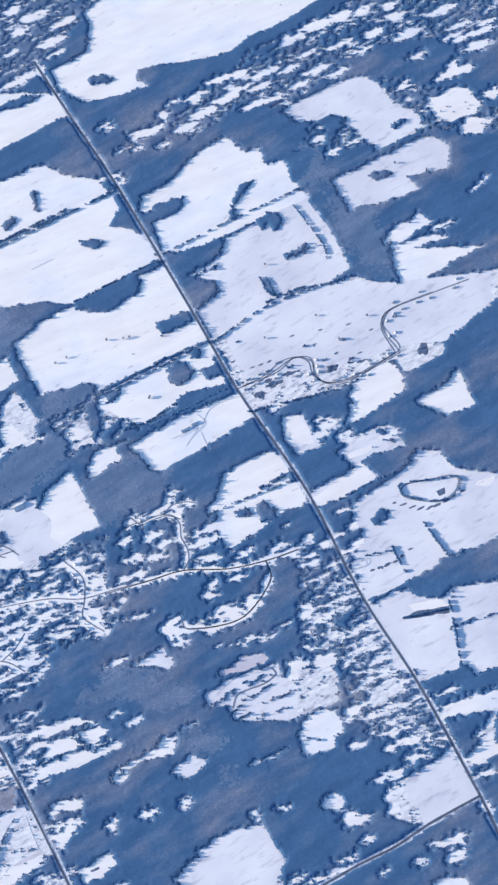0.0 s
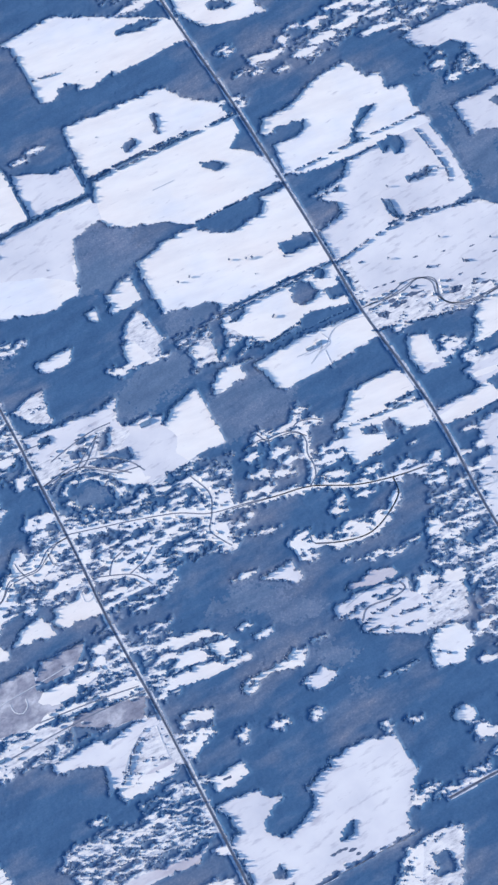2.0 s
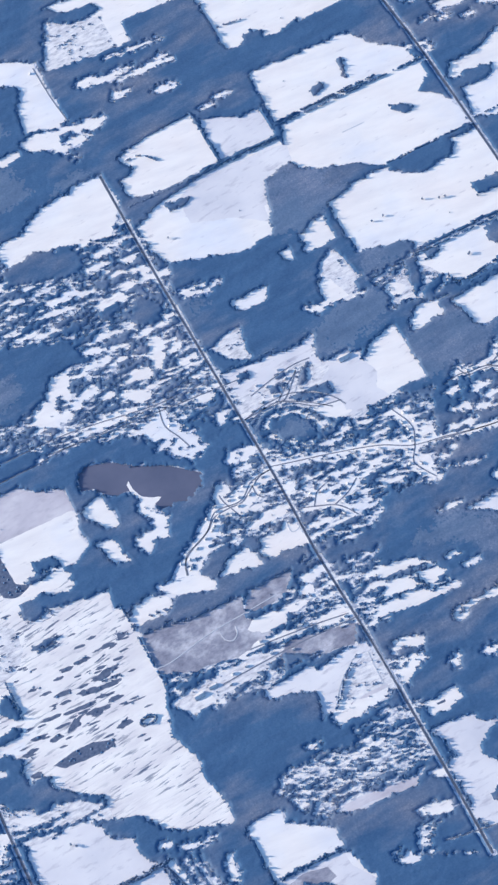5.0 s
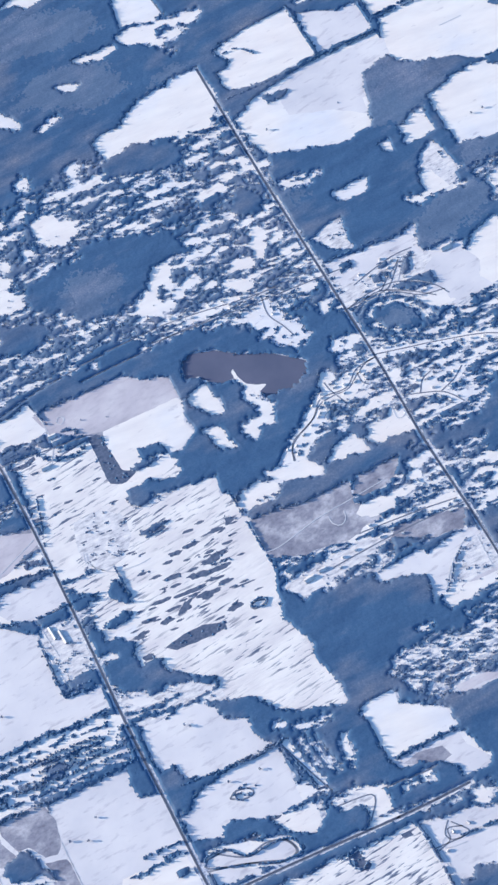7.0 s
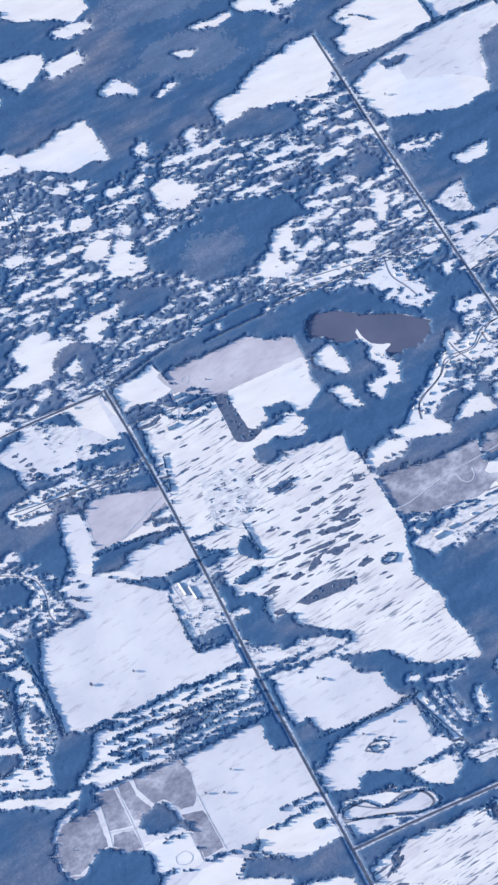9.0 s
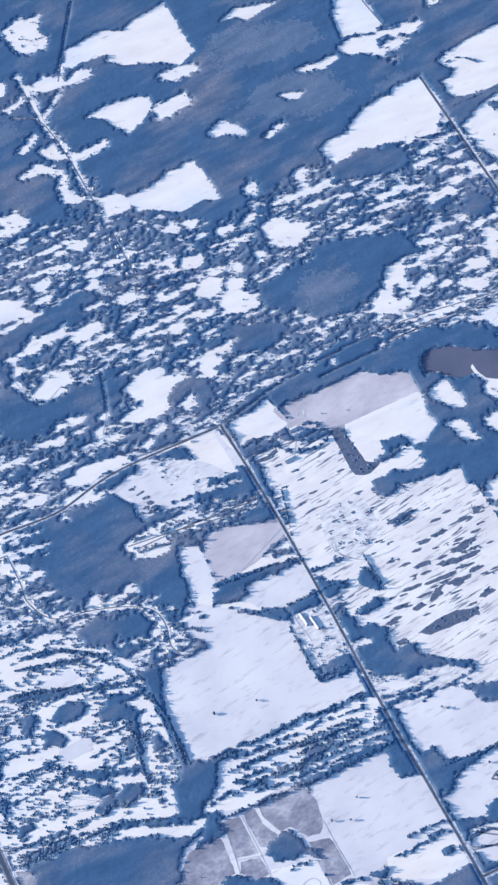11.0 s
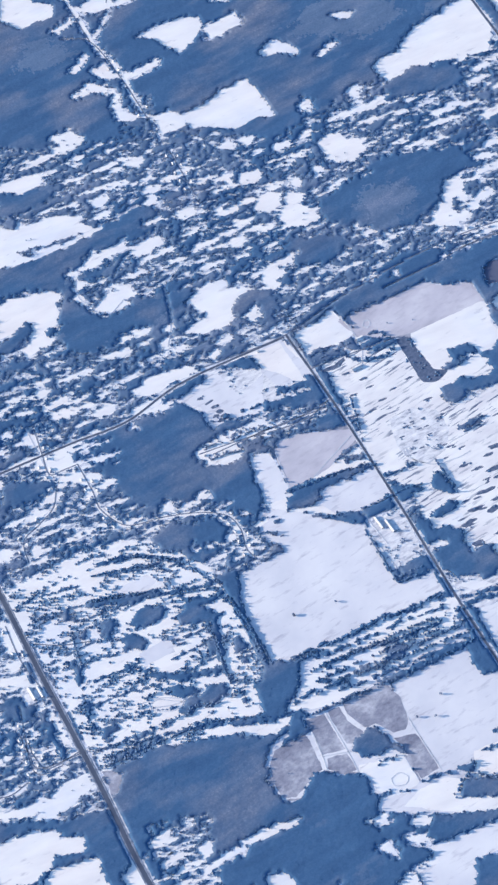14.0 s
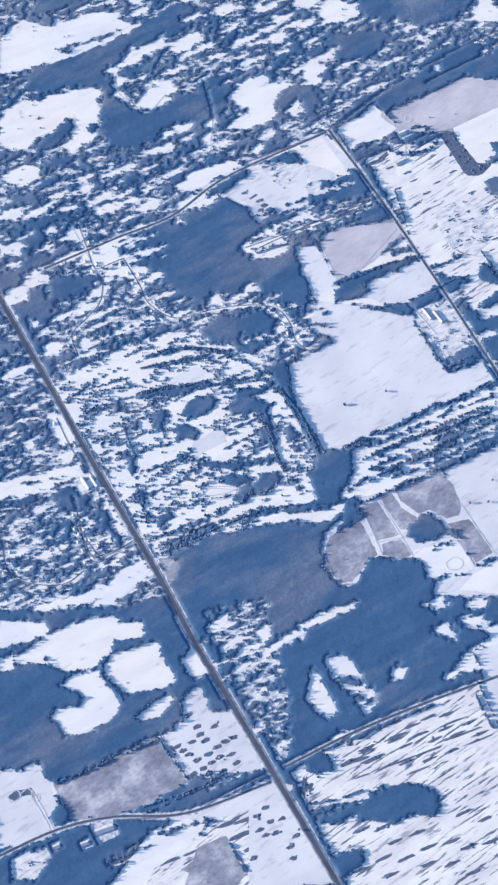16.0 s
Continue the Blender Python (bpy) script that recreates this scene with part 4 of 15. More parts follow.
cover("T", [(-181.7, -206), (-142.7, -209.1), (-149, -223.7), (-168.7, -223.2), (-180.5, -216.6)])
cover("S", [(-131, 103.6), (-112.8, 102.1), (-112.4, 90.9), (-111.3, 64.4), (-121, 82.5), (-128.9, 91.8)])
cover("T", [(-97.4, -180.6), (-88, -181.3), (-79.3, -188.8), (-68.8, -186), (-58.8, -190.5), (-56.5, -198.5), (-63, -199.3), (-73.3, -195.4), (-98.1, -186.9)])
cover("T", [(278, -165.2), (296, -158.5), (297, -188.8), (269, -190.2), (269.5, -175.9)])
cover("S", [(-138, -170.9), (-126.3, -171.9), (-105.4, -172.8), (-104, -193.7), (-118.3, -194.6), (-132.9, -186.8), (-144, -184.4)])
cover("S", [(-145, -186.9), (-131.3, -190), (-131.8, -201.9), (-138.2, -205.4), (-151.6, -201.8)])
cover("S", [(-137.5, -207.1), (-118.9, -209.2), (-108.6, -212.8), (-105, -228.4), (-140, -212.8)])
cover("S", [(-181.6, -180.7), (-170.6, -176.1), (-157.2, -176.6), (-144.3, -185.3), (-131.9, -192.6), (-137.2, -204.6), (-156.4, -199.2)])
cover("Q", [(-60.2, -66.4), (-46.7, -64.7), (-36.4, -66.7), (-39.8, -70.5), (-55.8, -70.7)])
cover("Q", [(-57.3, 71.2), (-52.2, 70.7), (-50.4, 42), (-42.2, 38.8), (-48.1, 36.6), (-54.3, 36.7), (-58.7, 39.6)])
cover("Q", [(151.3, -185.7), (154.7, -181.2), (159.6, -178.5), (161.8, -181.1), (157.5, -186.1), (152.4, -188.4)])
cover("Q", [(115.9, -184.7), (121.6, -184.1), (121.9, -191.3), (116.7, -192.1)])
cover("Q", [(-113.6, -180.2), (-107.5, -180.1), (-107, -183.7), (-113.5, -183.9)])
cover("Q", [(-70.7, -65.6), (-58.7, -63.1), (-47.5, -63.1), (-37.6, -67.2), (-37.6, -70.6), (-48, -71), (-61.8, -69.9)])
cover("L", [(5, 87.9), (11.3, 91.4), (24, 87.2), (36, 76.6), (49.2, 68.7), (62.1, 50.4), (57.4, 42.7), (45.2, 39.5), (37.1, 40.2), (39.6, 50.4), (32, 57.8), (29.8, 68.4), (22.6, 68), (13.7, 75.1), (3.3, 77.4)])
cover("S", [(28.1, 61.8), (31.5, 56.8), (40.5, 52.3), (33.5, 48.1), (32.8, 45.2), (38.9, 39.1), (33.4, 27.5), (29.6, 29.3), (25.9, 29.1), (22.1, 23.9), (18, 27.2), (17, 31.4), (19.2, 37.5), (30.3, 38.4), (31.8, 41.7), (24.5, 48.9), (29.4, 54.4)])
cover("S", [(125.1, 69.5), (134.4, 60.6), (148.4, 58), (148.8, 50.3), (140.2, 49.7), (134.4, 56.9), (127.7, 64.2)])
cover("S", [(64.6, 40.7), (69, 44.1), (73.2, 41.6), (74, 37.1), (68.1, 34.2), (64.7, 34.6)])
cover("S", [(71.1, 12.3), (84.7, 15.7), (95.4, 15.4), (96.5, 11.2), (85.9, 9.5), (74.9, 8.2)])
cover("S", [(101.2, 27.1), (105.9, 26.3), (103.1, 18), (99.3, 19)])
cover("S", [(81.5, -57.1), (94.6, -56.4), (97.4, -60.6), (94.7, -63.9), (78.3, -60.8)])
cover("S", [(88.5, -198.8), (104.7, -202.8), (116.2, -204.1), (125.5, -203.6), (128.7, -209.3), (122.3, -213.1), (106, -212.4), (89.8, -208.5)])
cover("S", [(-40.2, -142), (-36.2, -142.1), (-27.5, -176.7), (-31.5, -177.6), (-36.2, -161.3)])
cover("S", [(-31.7, -184.3), (-19.2, -183.7), (-5.1, -186.2), (-1.1, -191.8), (-11.4, -194.1), (-2.8, -201.5), (-17.6, -200.7), (-30, -188.6)])
cover("S", [(1.4, -191.6), (11, -190.7), (21.3, -191.6), (20.7, -194.6), (10.5, -194.8), (2.8, -195)])
cover("S", [(232.2, 36.8), (238.1, 37.3), (235.3, 29), (231.2, 32.3)])
cover("S", [(200.3, 24.2), (206.5, 23.3), (208.2, 17.6), (202.6, 18.2)])
cover("S", [(260.9, -80.2), (267.2, -80.2), (265.7, -86.7), (260, -85.2)])
cover("S", [(249.6, -77.2), (257.1, -78), (255.8, -82.8), (249.2, -81.4)])
cover("S", [(-92.1, 384.2), (-79.5, 387.3), (-71.8, 385), (-73.1, 379.4), (-88.6, 379.2)])
cover("S", [(-113.8, 392.8), (-100.9, 394.8), (-93.4, 389.3), (-95, 382.8), (-108.5, 385.6)])
cover("S", [(-133.1, 382.3), (-119.1, 387.2), (-117.2, 386.4), (-129.2, 380.9)])
cover("S", [(-53.4, 330.6), (-42, 331.1), (-29.7, 333.7), (-30.7, 326.4), (-45.8, 322.5)])
cover("S", [(-184.2, 59.4), (-175.3, 62.9), (-155.7, 61.7), (-140.3, 57.2), (-145.7, 45.4), (-162.4, 47), (-165.3, 44.2), (-175.9, 46.3), (-183.3, 52.3)])
cover("S", [(-306.9, 100.9), (-294.6, 100.4), (-297.9, 89.2), (-308.9, 91.1)])
cover("S", [(-293.5, 99.2), (-282.6, 100.8), (-284.5, 94.3), (-294.4, 93.4)])
cover("S", [(-260.1, 95.8), (-244.2, 95.6), (-244.9, 89.6), (-258.4, 90.5)])
cover("S", [(-298.4, 130.2), (-288.1, 126.6), (-288.9, 116.2), (-300.8, 124.7)])
cover("S", [(-197.7, -177.6), (-190, -179.2), (-194.2, -184.7), (-199, -183.7)])
cover("S", [(62.2, 316.9), (77.9, 319.3), (84.2, 312.7), (82.4, 304), (68.4, 305.4), (61.5, 310.8)])
cover("S", [(30.9, 315), (47.4, 316.4), (60.4, 312.5), (56.6, 307.6), (42.1, 307.8)])
cover("S", [(63.9, 37.5), (71.2, 43.1), (74.1, 40.1), (68.4, 34.9)])
cover("S", [(27.5, -214.8), (36.2, -210.6), (39.1, -217.5), (35.1, -219)])
cover("S", [(46.1, -215), (54.8, -215.8), (53.3, -220.6), (47.2, -218.9)])
cover("S", [(-30.3, -188.1), (-14.4, -189.8), (-8.8, -190.8), (-1.4, -202), (-10.4, -200.7), (-23.1, -195.4)])
cover("S", [(-20.1, -202), (-5.5, -203), (-5.2, -206.2), (-19.1, -206.2)])
cover("S", [(214.7, -63.5), (232.8, -60.7), (237.6, -68.5), (223.6, -66.4)])
cover("S", [(240.6, -83.8), (247.1, -74), (253.4, -74.2), (252.1, -80.7), (246.3, -85.2)])
cover("S", [(161.5, -86.4), (174.5, -82.2), (180.1, -84.6), (176.4, -92.4), (168.9, -90.7)])
cover("S", [(141.9, -89.8), (153.5, -86.6), (150.9, -91.4), (144.2, -93)])
cover("S", [(172.2, -99.8), (182.9, -97.9), (180.7, -106.5), (174.4, -105.8)])
cover("S", [(-244.1, 131.7), (-231.1, 133.4), (-230, 119.3), (-240.9, 118.5)])
cover("S", [(-257.4, 92.5), (-241.8, 96.7), (-244, 87), (-255.3, 88.7)])
cover("S", [(8.1, -68), (15.9, -67.9), (15.4, -72.9), (8.8, -72.5)])
cover("S", [(116.6, -44.1), (128.1, -43.1), (139.7, -45.8), (151.2, -56.1), (153.8, -61.7), (141.4, -56.7), (130, -53.7), (119.2, -49.3)])
cover("S", [(138.7, -58.7), (146.6, -57.9), (144.3, -65.6), (138, -64.8)])
cover("S", [(120, -73.1), (135.5, -70.6), (147.7, -72.2), (136.6, -75.5), (123.1, -77.7)])
cover("S", [(111.5, -52), (119.9, -51.5), (120.3, -55), (112.4, -54.4)])
cover("S", [(176.7, -36), (189, -35), (195.5, -34.8), (196.2, -44.8), (188.2, -44.2), (180.8, -39.2)])
cover("S", [(160.8, -87), (173, -82.2), (180.1, -84.5), (175.8, -92.7), (167.7, -90.6)])
cover("S", [(142.3, -89.8), (152.9, -84.9), (157.5, -85.1), (150.1, -92.2), (143.2, -92.8)])
cover("S", [(171.4, -102.6), (181.3, -98.7), (183.2, -102), (178.7, -108.6)])
cover("S", [(130.9, -112.7), (136, -109.7), (135.2, -115.8), (132.2, -116.9)])
cover("S", [(104.2, -128.4), (111.9, -126.3), (122, -124.2), (128.8, -127), (125.8, -133.8), (115, -133.5)])
cover("S", [(240.6, -83.4), (248.6, -72.6), (254.2, -74.1), (252, -84.2), (245.3, -86.2)])
cover("S", [(257.5, -81.2), (266.9, -80.8), (270.3, -85.7), (264.9, -88.4), (258.4, -85.4)])
cover("S", [(228.1, -154.3), (234.5, -151.4), (239.2, -155.1), (237.1, -161.1), (229.4, -158.8)])
cover("S", [(233.9, -167.9), (243.5, -167.5), (242.8, -172.9)])
cover("S", [(262.3, -199.2), (273.3, -199.8), (275.1, -202.8), (266.4, -201.5)])
cover("S", [(268.2, -209.2), (279.6, -208.3), (277.6, -212.9), (269.9, -212.5)])
cover("W", [(258.6, 225.9), (265.6, 223.3), (271.1, 217), (264.2, 215.9), (259, 220.1)])
cover("W", [(284.4, 234.1), (290.8, 232.4), (287.2, 218.3), (278.8, 225.1)])
cover("W", [(273.3, 152.4), (293.9, 148.3), (292.2, 140.5), (271.9, 141.4)])
cover("W", [(298.8, 190.2), (330, 181.7), (323.3, 174.6), (301.4, 172.6), (295.4, 178.7)])
cover("W", [(298.1, 161.3), (313.1, 156.2), (312.1, 150.1), (296.6, 146.6)])
cover("W", [(296.7, 221.5), (319.5, 220.9), (318.8, 215.3), (296.2, 214.8)])
cover("W", [(322.8, -15.9), (333.2, -18.2), (324.1, -26.5)])
cover("W", [(265.7, 115.8), (277.5, 119.3), (276.5, 113.4), (264.8, 110)])
cover("W", [(267.2, 15.7), (278.4, 14.9), (276.8, 8), (268.2, 7.2)])
cover("W", [(117.8, 230.7), (133.7, 229), (130.3, 225.1), (119.3, 224.1)])
cover("W", [(116.8, 398.2), (140, 395.5), (142.5, 387.6), (121.6, 386.7)])
cover("W", [(207.7, 321.7), (219.4, 319.1), (216.5, 308.3), (205.7, 312.9)])
cover("W", [(246.7, 273.7), (250.4, 273.8), (246.2, 256.7), (244.3, 260.4)])
cover("W", [(223.1, 261.7), (231.3, 263.8), (232.4, 258.2), (224.2, 256.1)])
cover("W", [(117.4, -186.3), (122.3, -185.6), (121.4, -193.6), (117.8, -191.6)])
cover("W", [(-51.5, 29.4), (-36.1, 30.5), (-36.4, 22.6), (-45.9, 16.1), (-53.1, 18.3)])
cover("W", [(-83.3, -68.2), (-73.1, -70.2), (-75.2, -82), (-85.4, -87.2)])
cover("W", [(-82.7, -169.9), (-75.9, -168.5), (-59.4, -172.4), (-48.3, -175), (-65.6, -179.2), (-82.8, -176.7)])
cover("W", [(-150.5, 7.7), (-138.8, 8.7), (-138.7, 1), (-145.8, -0.7)])
cover("W", [(-216.4, -86.1), (-207.9, -80.2), (-194, -84.4), (-194.9, -94.5), (-204, -101.7), (-214.8, -97.6)])
cover("W", [(-113.3, -114.8), (-107.7, -116.1), (-102.1, -138.5), (-113.3, -135.8)])
cover("W", [(-192.2, -140.9), (-178.9, -134.5), (-175, -143.4), (-171.7, -150.3), (-178.2, -151.2), (-189.6, -145.7)])
cover("W", [(-237.7, 190.8), (-224.3, 189.5), (-231.4, 180.3)])
cover("W", [(-289.9, -224.1), (-280.2, -226.2), (-280, -234.7), (-288.7, -233.9), (-292, -231.3)])
cover("W", [(-277.6, -259.5), (-263.5, -255.8), (-248.8, -262.5), (-242.2, -272.8), (-247.3, -276.6), (-270, -273.7), (-280.3, -264.6)])
cover("W", [(107.6, 63.4), (113.2, 66.3), (121, 64.1), (125.7, 57.5), (128.1, 49.5), (121.2, 47.5), (112.9, 49.6), (108.4, 56.8)])
cover("W", [(99.8, 69.3), (106.9, 73.3), (116.5, 73), (124.8, 68.9), (133.6, 56.5), (140.3, 47.6), (134.2, 47.5), (130.1, 60.7), (124.3, 67.9), (115.9, 71.7), (107.4, 71.4), (101.5, 67.1)])
cover("W", [(106.2, 103.5), (112.2, 101.6), (111.5, 96.1), (105.4, 97.7)])
cover("W", [(135.3, 88.9), (142.2, 89), (138.2, 78.7), (133, 77.7)])
cover("W", [(125, 92.2), (130.4, 91.4), (129.4, 87), (124.8, 88.1)])
cover("W", [(118.5, 85.1), (125, 84.6), (123.6, 79.1), (118.1, 80.4)])
cover("W", [(125.8, 74.9), (135.5, 74.1), (148.3, 72.7), (148, 64.5), (135.2, 65.9), (127.3, 70.7)])
cover("W", [(152.4, 102.8), (161.5, 94.3), (160.4, 84.3), (150.9, 85.8), (149.1, 93.3)])
cover("W", [(113.7, -195.7), (119.9, -195.4), (123.9, -197.7), (118, -200.4)])
cover("W", [(-85.8, 85.5), (-79.6, 88.4), (-72.2, 86.1), (-59.9, 83.4), (-60.7, 69.5), (-69.2, 69.2), (-82.1, 78.3)])
cover("W", [(-103.9, 83.7), (-90, 83.4), (-86.4, 78.4), (-100.3, 76), (-105.3, 78.5)])
cover("W", [(-79.8, 67.6), (-63.7, 66.4), (-64.9, 61.8), (-79.9, 61.6)])
cover("W", [(-36.4, 52.4), (-27.4, 50), (-25.9, 42.2), (-36.9, 43.4)])
cover("W", [(-124.6, 67.4), (-110.7, 65), (-107.1, 59.7), (-120.4, 57), (-127.1, 60.9)])
cover("W", [(-118.9, 46.6), (-111.5, 46.3), (-105.2, 40.7), (-110.2, 37.3), (-118.2, 41.9)])
cover("W", [(-152.1, 9.6), (-142.3, 9.8), (-136.8, 2.5), (-143.6, -1.7), (-152, 3.1)])
cover("W", [(-107.1, -14.8), (-89.3, -18.5), (-89.4, -24.1), (-101, -23.5), (-108.8, -19.1)])
cover("W", [(-85.9, -21.1), (-76.8, -13.4), (-74.5, -26.9), (-81.5, -27.4)])
cover("W", [(-93.9, -35.5), (-77.4, -35.8), (-76.6, -40.8), (-90.1, -43.2), (-95.3, -40.3)])
cover("W", [(-101.6, -38.6), (-94.4, -38.2), (-95.7, -46.8), (-81.6, -54.7), (-87.7, -66.8), (-98.3, -62.6), (-102.7, -52.8)])
cover("W", [(-370.6, -211.2), (-361.1, -207.8), (-343.4, -209), (-325.3, -210.5), (-331, -214.7), (-346.8, -215.9), (-361.9, -215.8)])
cover("W", [(308.4, 332.4), (317, 330.8), (321.5, 324.2), (317.3, 323), (307.6, 327.9)])
cover("W", [(254.2, 343.5), (270.2, 342), (280.6, 336.2), (267.6, 335.7), (252.5, 339.1)])
cover("W", [(277.4, 226), (288.8, 236), (294.7, 225.1), (289.8, 213.9), (283.8, 220.5)])
cover("W", [(409.6, 226.2), (425, 224.8), (419.8, 217.6), (408.8, 220.9)])
cover("W", [(433.9, 209.8), (449.1, 208), (448.5, 204.5), (435.5, 205.8)])
cover("W", [(267.1, 121.4), (274.8, 120.9), (276.9, 108.9), (266.6, 106.3), (264.2, 112.5)])
cover("W", [(282.6, 111.7), (294, 106.8), (292.8, 99), (281.8, 102.4)])
cover("W", [(281.8, 125.2), (287.5, 121.7), (282.7, 115.6), (280.4, 119.6)])
cover("W", [(219.4, 123.1), (224.2, 122.3), (220.3, 103.6), (213.2, 96.6), (214.5, 111.3)])
cover("W", [(230.2, 122), (239.2, 121.5), (237, 116.5), (229.4, 116.9)])
cover("W", [(222.4, 102.2), (231.2, 103.1), (230.8, 98.3), (221.6, 96.5)])
cover("W", [(260.8, 98.8), (269.2, 100.8), (290, 94.3), (290.4, 89.9), (269.9, 87.3), (260.5, 92.7)])
cover("W", [(263.1, 39.9), (266.8, 40), (265.3, 32.5), (261.3, 32.9)])
cover("W", [(172.9, 83.6), (177.2, 84.3), (170.9, 73.9), (169, 75.8)])
cover("W", [(330.2, 13.2), (338.8, 13.2), (355.8, 6.1), (352.3, 3.8), (334.5, 4.5)])
cover("W", [(346, 24.4), (351.9, 22.8), (351.8, 12.6), (347.5, 17.3)])
cover("W", [(357.5, -24.6), (361, -23.6), (362.2, -26.3), (359, -27.5)])
cover("W", [(-128.4, 73.7), (-113.7, 72.5), (-102.1, 72), (-103.6, 68.7), (-118.7, 69.1), (-128.7, 70.9)])
cover("W", [(-120.5, 65.1), (-106.4, 62.7), (-106.2, 58.3), (-119.9, 59.3)])
cover("W", [(-147.6, 13.8), (-138, 6.2), (-137.6, -0), (-148.3, -1.8), (-156.5, 3)])
cover("W", [(-240.5, 186.5), (-228.9, 189), (-228.1, 181.6), (-242.7, 174.1), (-256, 175.4)])
cover("W", [(-256.8, -19.5), (-245.2, -15.9), (-239.6, -21.3), (-245.1, -26), (-255.7, -24.1)])
cover("W", [(-272.2, -10.4), (-264.9, -9.1), (-262.8, -15.5), (-269.8, -15.8)])
cover("W", [(-266.3, -25.7), (-260.9, -24.6), (-257, -30.8), (-261.4, -32.5), (-266.5, -29.5)])
cover("W", [(-287.2, 6.6), (-281.8, 7.7), (-283.9, -1.1), (-289.3, -1.4)])
cover("W", [(-234.8, -28.5), (-226, -27.3), (-221.2, -32.2), (-225.3, -35.7), (-234.6, -32.6)])
cover("W", [(-256.7, -64.9), (-246.2, -68), (-241.5, -73), (-251.3, -71.9)])
cover("W", [(-262.8, -48.9), (-254.1, -54.4), (-250.9, -59.1), (-259.8, -56.1)])
cover("W", [(-283.5, -10), (-278.6, -10.1), (-279.5, -15.6), (-283.8, -15)])
cover("W", [(-294.3, -22.6), (-289, -28.8), (-291.8, -31.2), (-296, -26.3)])
cover("W", [(-227.3, -46.4), (-220.2, -48.6), (-220.7, -56.2), (-228.6, -55.5)])
cover("W", [(-215.9, -53.1), (-210.1, -54.6), (-211.9, -61.4), (-217.7, -61.8)])
cover("W", [(-215.4, -65.1), (-210.9, -65.8), (-212, -69.9), (-216.5, -68.4)])
cover("W", [(-246, -74.2), (-233.8, -75.7), (-230.3, -81.6), (-242.8, -80.7)])
cover("W", [(-294.2, -67.1), (-287.7, -67.1), (-287.9, -70.8), (-294.4, -70.8)])
cover("W", [(-336.3, -29.5), (-323.2, -32.5), (-323.1, -40.7), (-337.3, -35.1)])
cover("W", [(-318.4, -39.6), (-313, -42), (-314.3, -66.8), (-319.6, -70.1), (-318.9, -54.6)])
cover("W", [(-299.8, -254.3), (-287.3, -254.7), (-276.6, -258.1), (-280.3, -261.7), (-290.5, -260.9), (-298.3, -258.5)])
cover("W", [(-305.6, -277.3), (-297.5, -274.4), (-293.1, -278.8), (-291.9, -287.9), (-303.7, -286.4)])
cover("W", [(-333.7, -273.9), (-322, -275.5), (-308.5, -279.5), (-315.7, -286.5)])
cover("W", [(129.4, -9.9), (161.1, -19), (154.2, -32.6), (133.4, -28.2), (124.8, -19.2)])
cover("W", [(97.4, -37.8), (105.8, -38), (102.1, -56), (95.8, -55.1)])
cover("W", [(92.5, -25.1), (104.1, -28), (99.1, -34.9), (90, -33.5)])
cover("W", [(187, -214.2), (195.5, -216.6), (194.6, -228.3), (184.5, -226.4)])
cover("W", [(-114.2, -117), (-105.4, -116.1), (-105.3, -135.2), (-114.8, -133.8)])
cover("W", [(-226.6, 23.1), (-213.7, 13.8), (-221.5, 11.2), (-226.8, 17.6)])
cover("W", [(-90.7, -69.7), (-83.5, -72), (-76.9, -81.1), (-81.2, -87.3), (-89.8, -81.8)])
cover("W", [(100.7, -73.2), (116.9, -74.2), (133.1, -77.2), (113.3, -116.1), (102.7, -110), (102.4, -90.4)])
cover("W", [(-194.8, -96.6), (-183.8, -90), (-183.7, -95.3), (-192.5, -100)])
cover("W", [(-117.8, -89.4), (-108.1, -85), (-103.9, -91.3), (-114, -95.1)])
cover("W", [(-127.8, -60.5), (-117.1, -58.4), (-105.4, -57.9), (-106, -62.8), (-119.8, -64.6), (-126.4, -65.3)])
cover("W", [(-113, -115.6), (-106.4, -116.8), (-106.2, -134.5), (-114.1, -134)])
cover("W", [(-132.8, -196.7), (-124.1, -194.2), (-120.4, -199.8), (-126.2, -205.3), (-131.6, -204)])
cover("W", [(-91.5, -137.4), (-83.1, -138.2), (-93.5, -154), (-97.4, -148.4)])
cover("W", [(131.4, -12.1), (152.2, -16.1), (166.9, -19.4), (167.7, -26.6), (145.1, -25.4), (126.4, -24.1)])
cover("W", [(107.1, -16.6), (126.6, -23.8), (152.2, -31.4), (149.3, -41.9), (121.3, -36.6), (100.4, -33.3)])
glade(289.5, 407.6, 6.8, 3.5, -5)
glade(299.6, 395.5, 10.1, 3.2, -5)
glade(285.7, 389.1, 6.7, 2.7, -5)
glade(312.5, 381.6, 8.4, 3.2, -5)
glade(300.8, 371.3, 10.0, 2.7, -5)
glade(277.0, 376.8, 6.7, 2.3, -5)
glade(282.9, 354.9, 8.3, 2.7, -5)
glade(271.7, 354.7, 10.0, 3.1, -5)
glade(300.3, 361.3, 6.7, 2.2, -5)
glade(320.7, 276.2, 8.1, 2.5, -5)
glade(329.9, 276.5, 4.9, 2.1, -5)
glade(303.6, 291.2, 3.3, 1.7, -5)
glade(312.0, 268.7, 4.8, 1.3, -5)
glade(327.2, 262.2, 4.8, 1.0, -5)
glade(343.9, 267.3, 8.1, 3.4, -5)
glade(356.5, 271.3, 9.7, 3.8, -5)
glade(372.0, 273.4, 8.1, 3.4, -5)
glade(358.9, 284.5, 8.2, 2.1, -5)
glade(375.3, 288.6, 9.8, 2.6, -5)
glade(386.9, 285.9, 6.5, 3.0, -5)
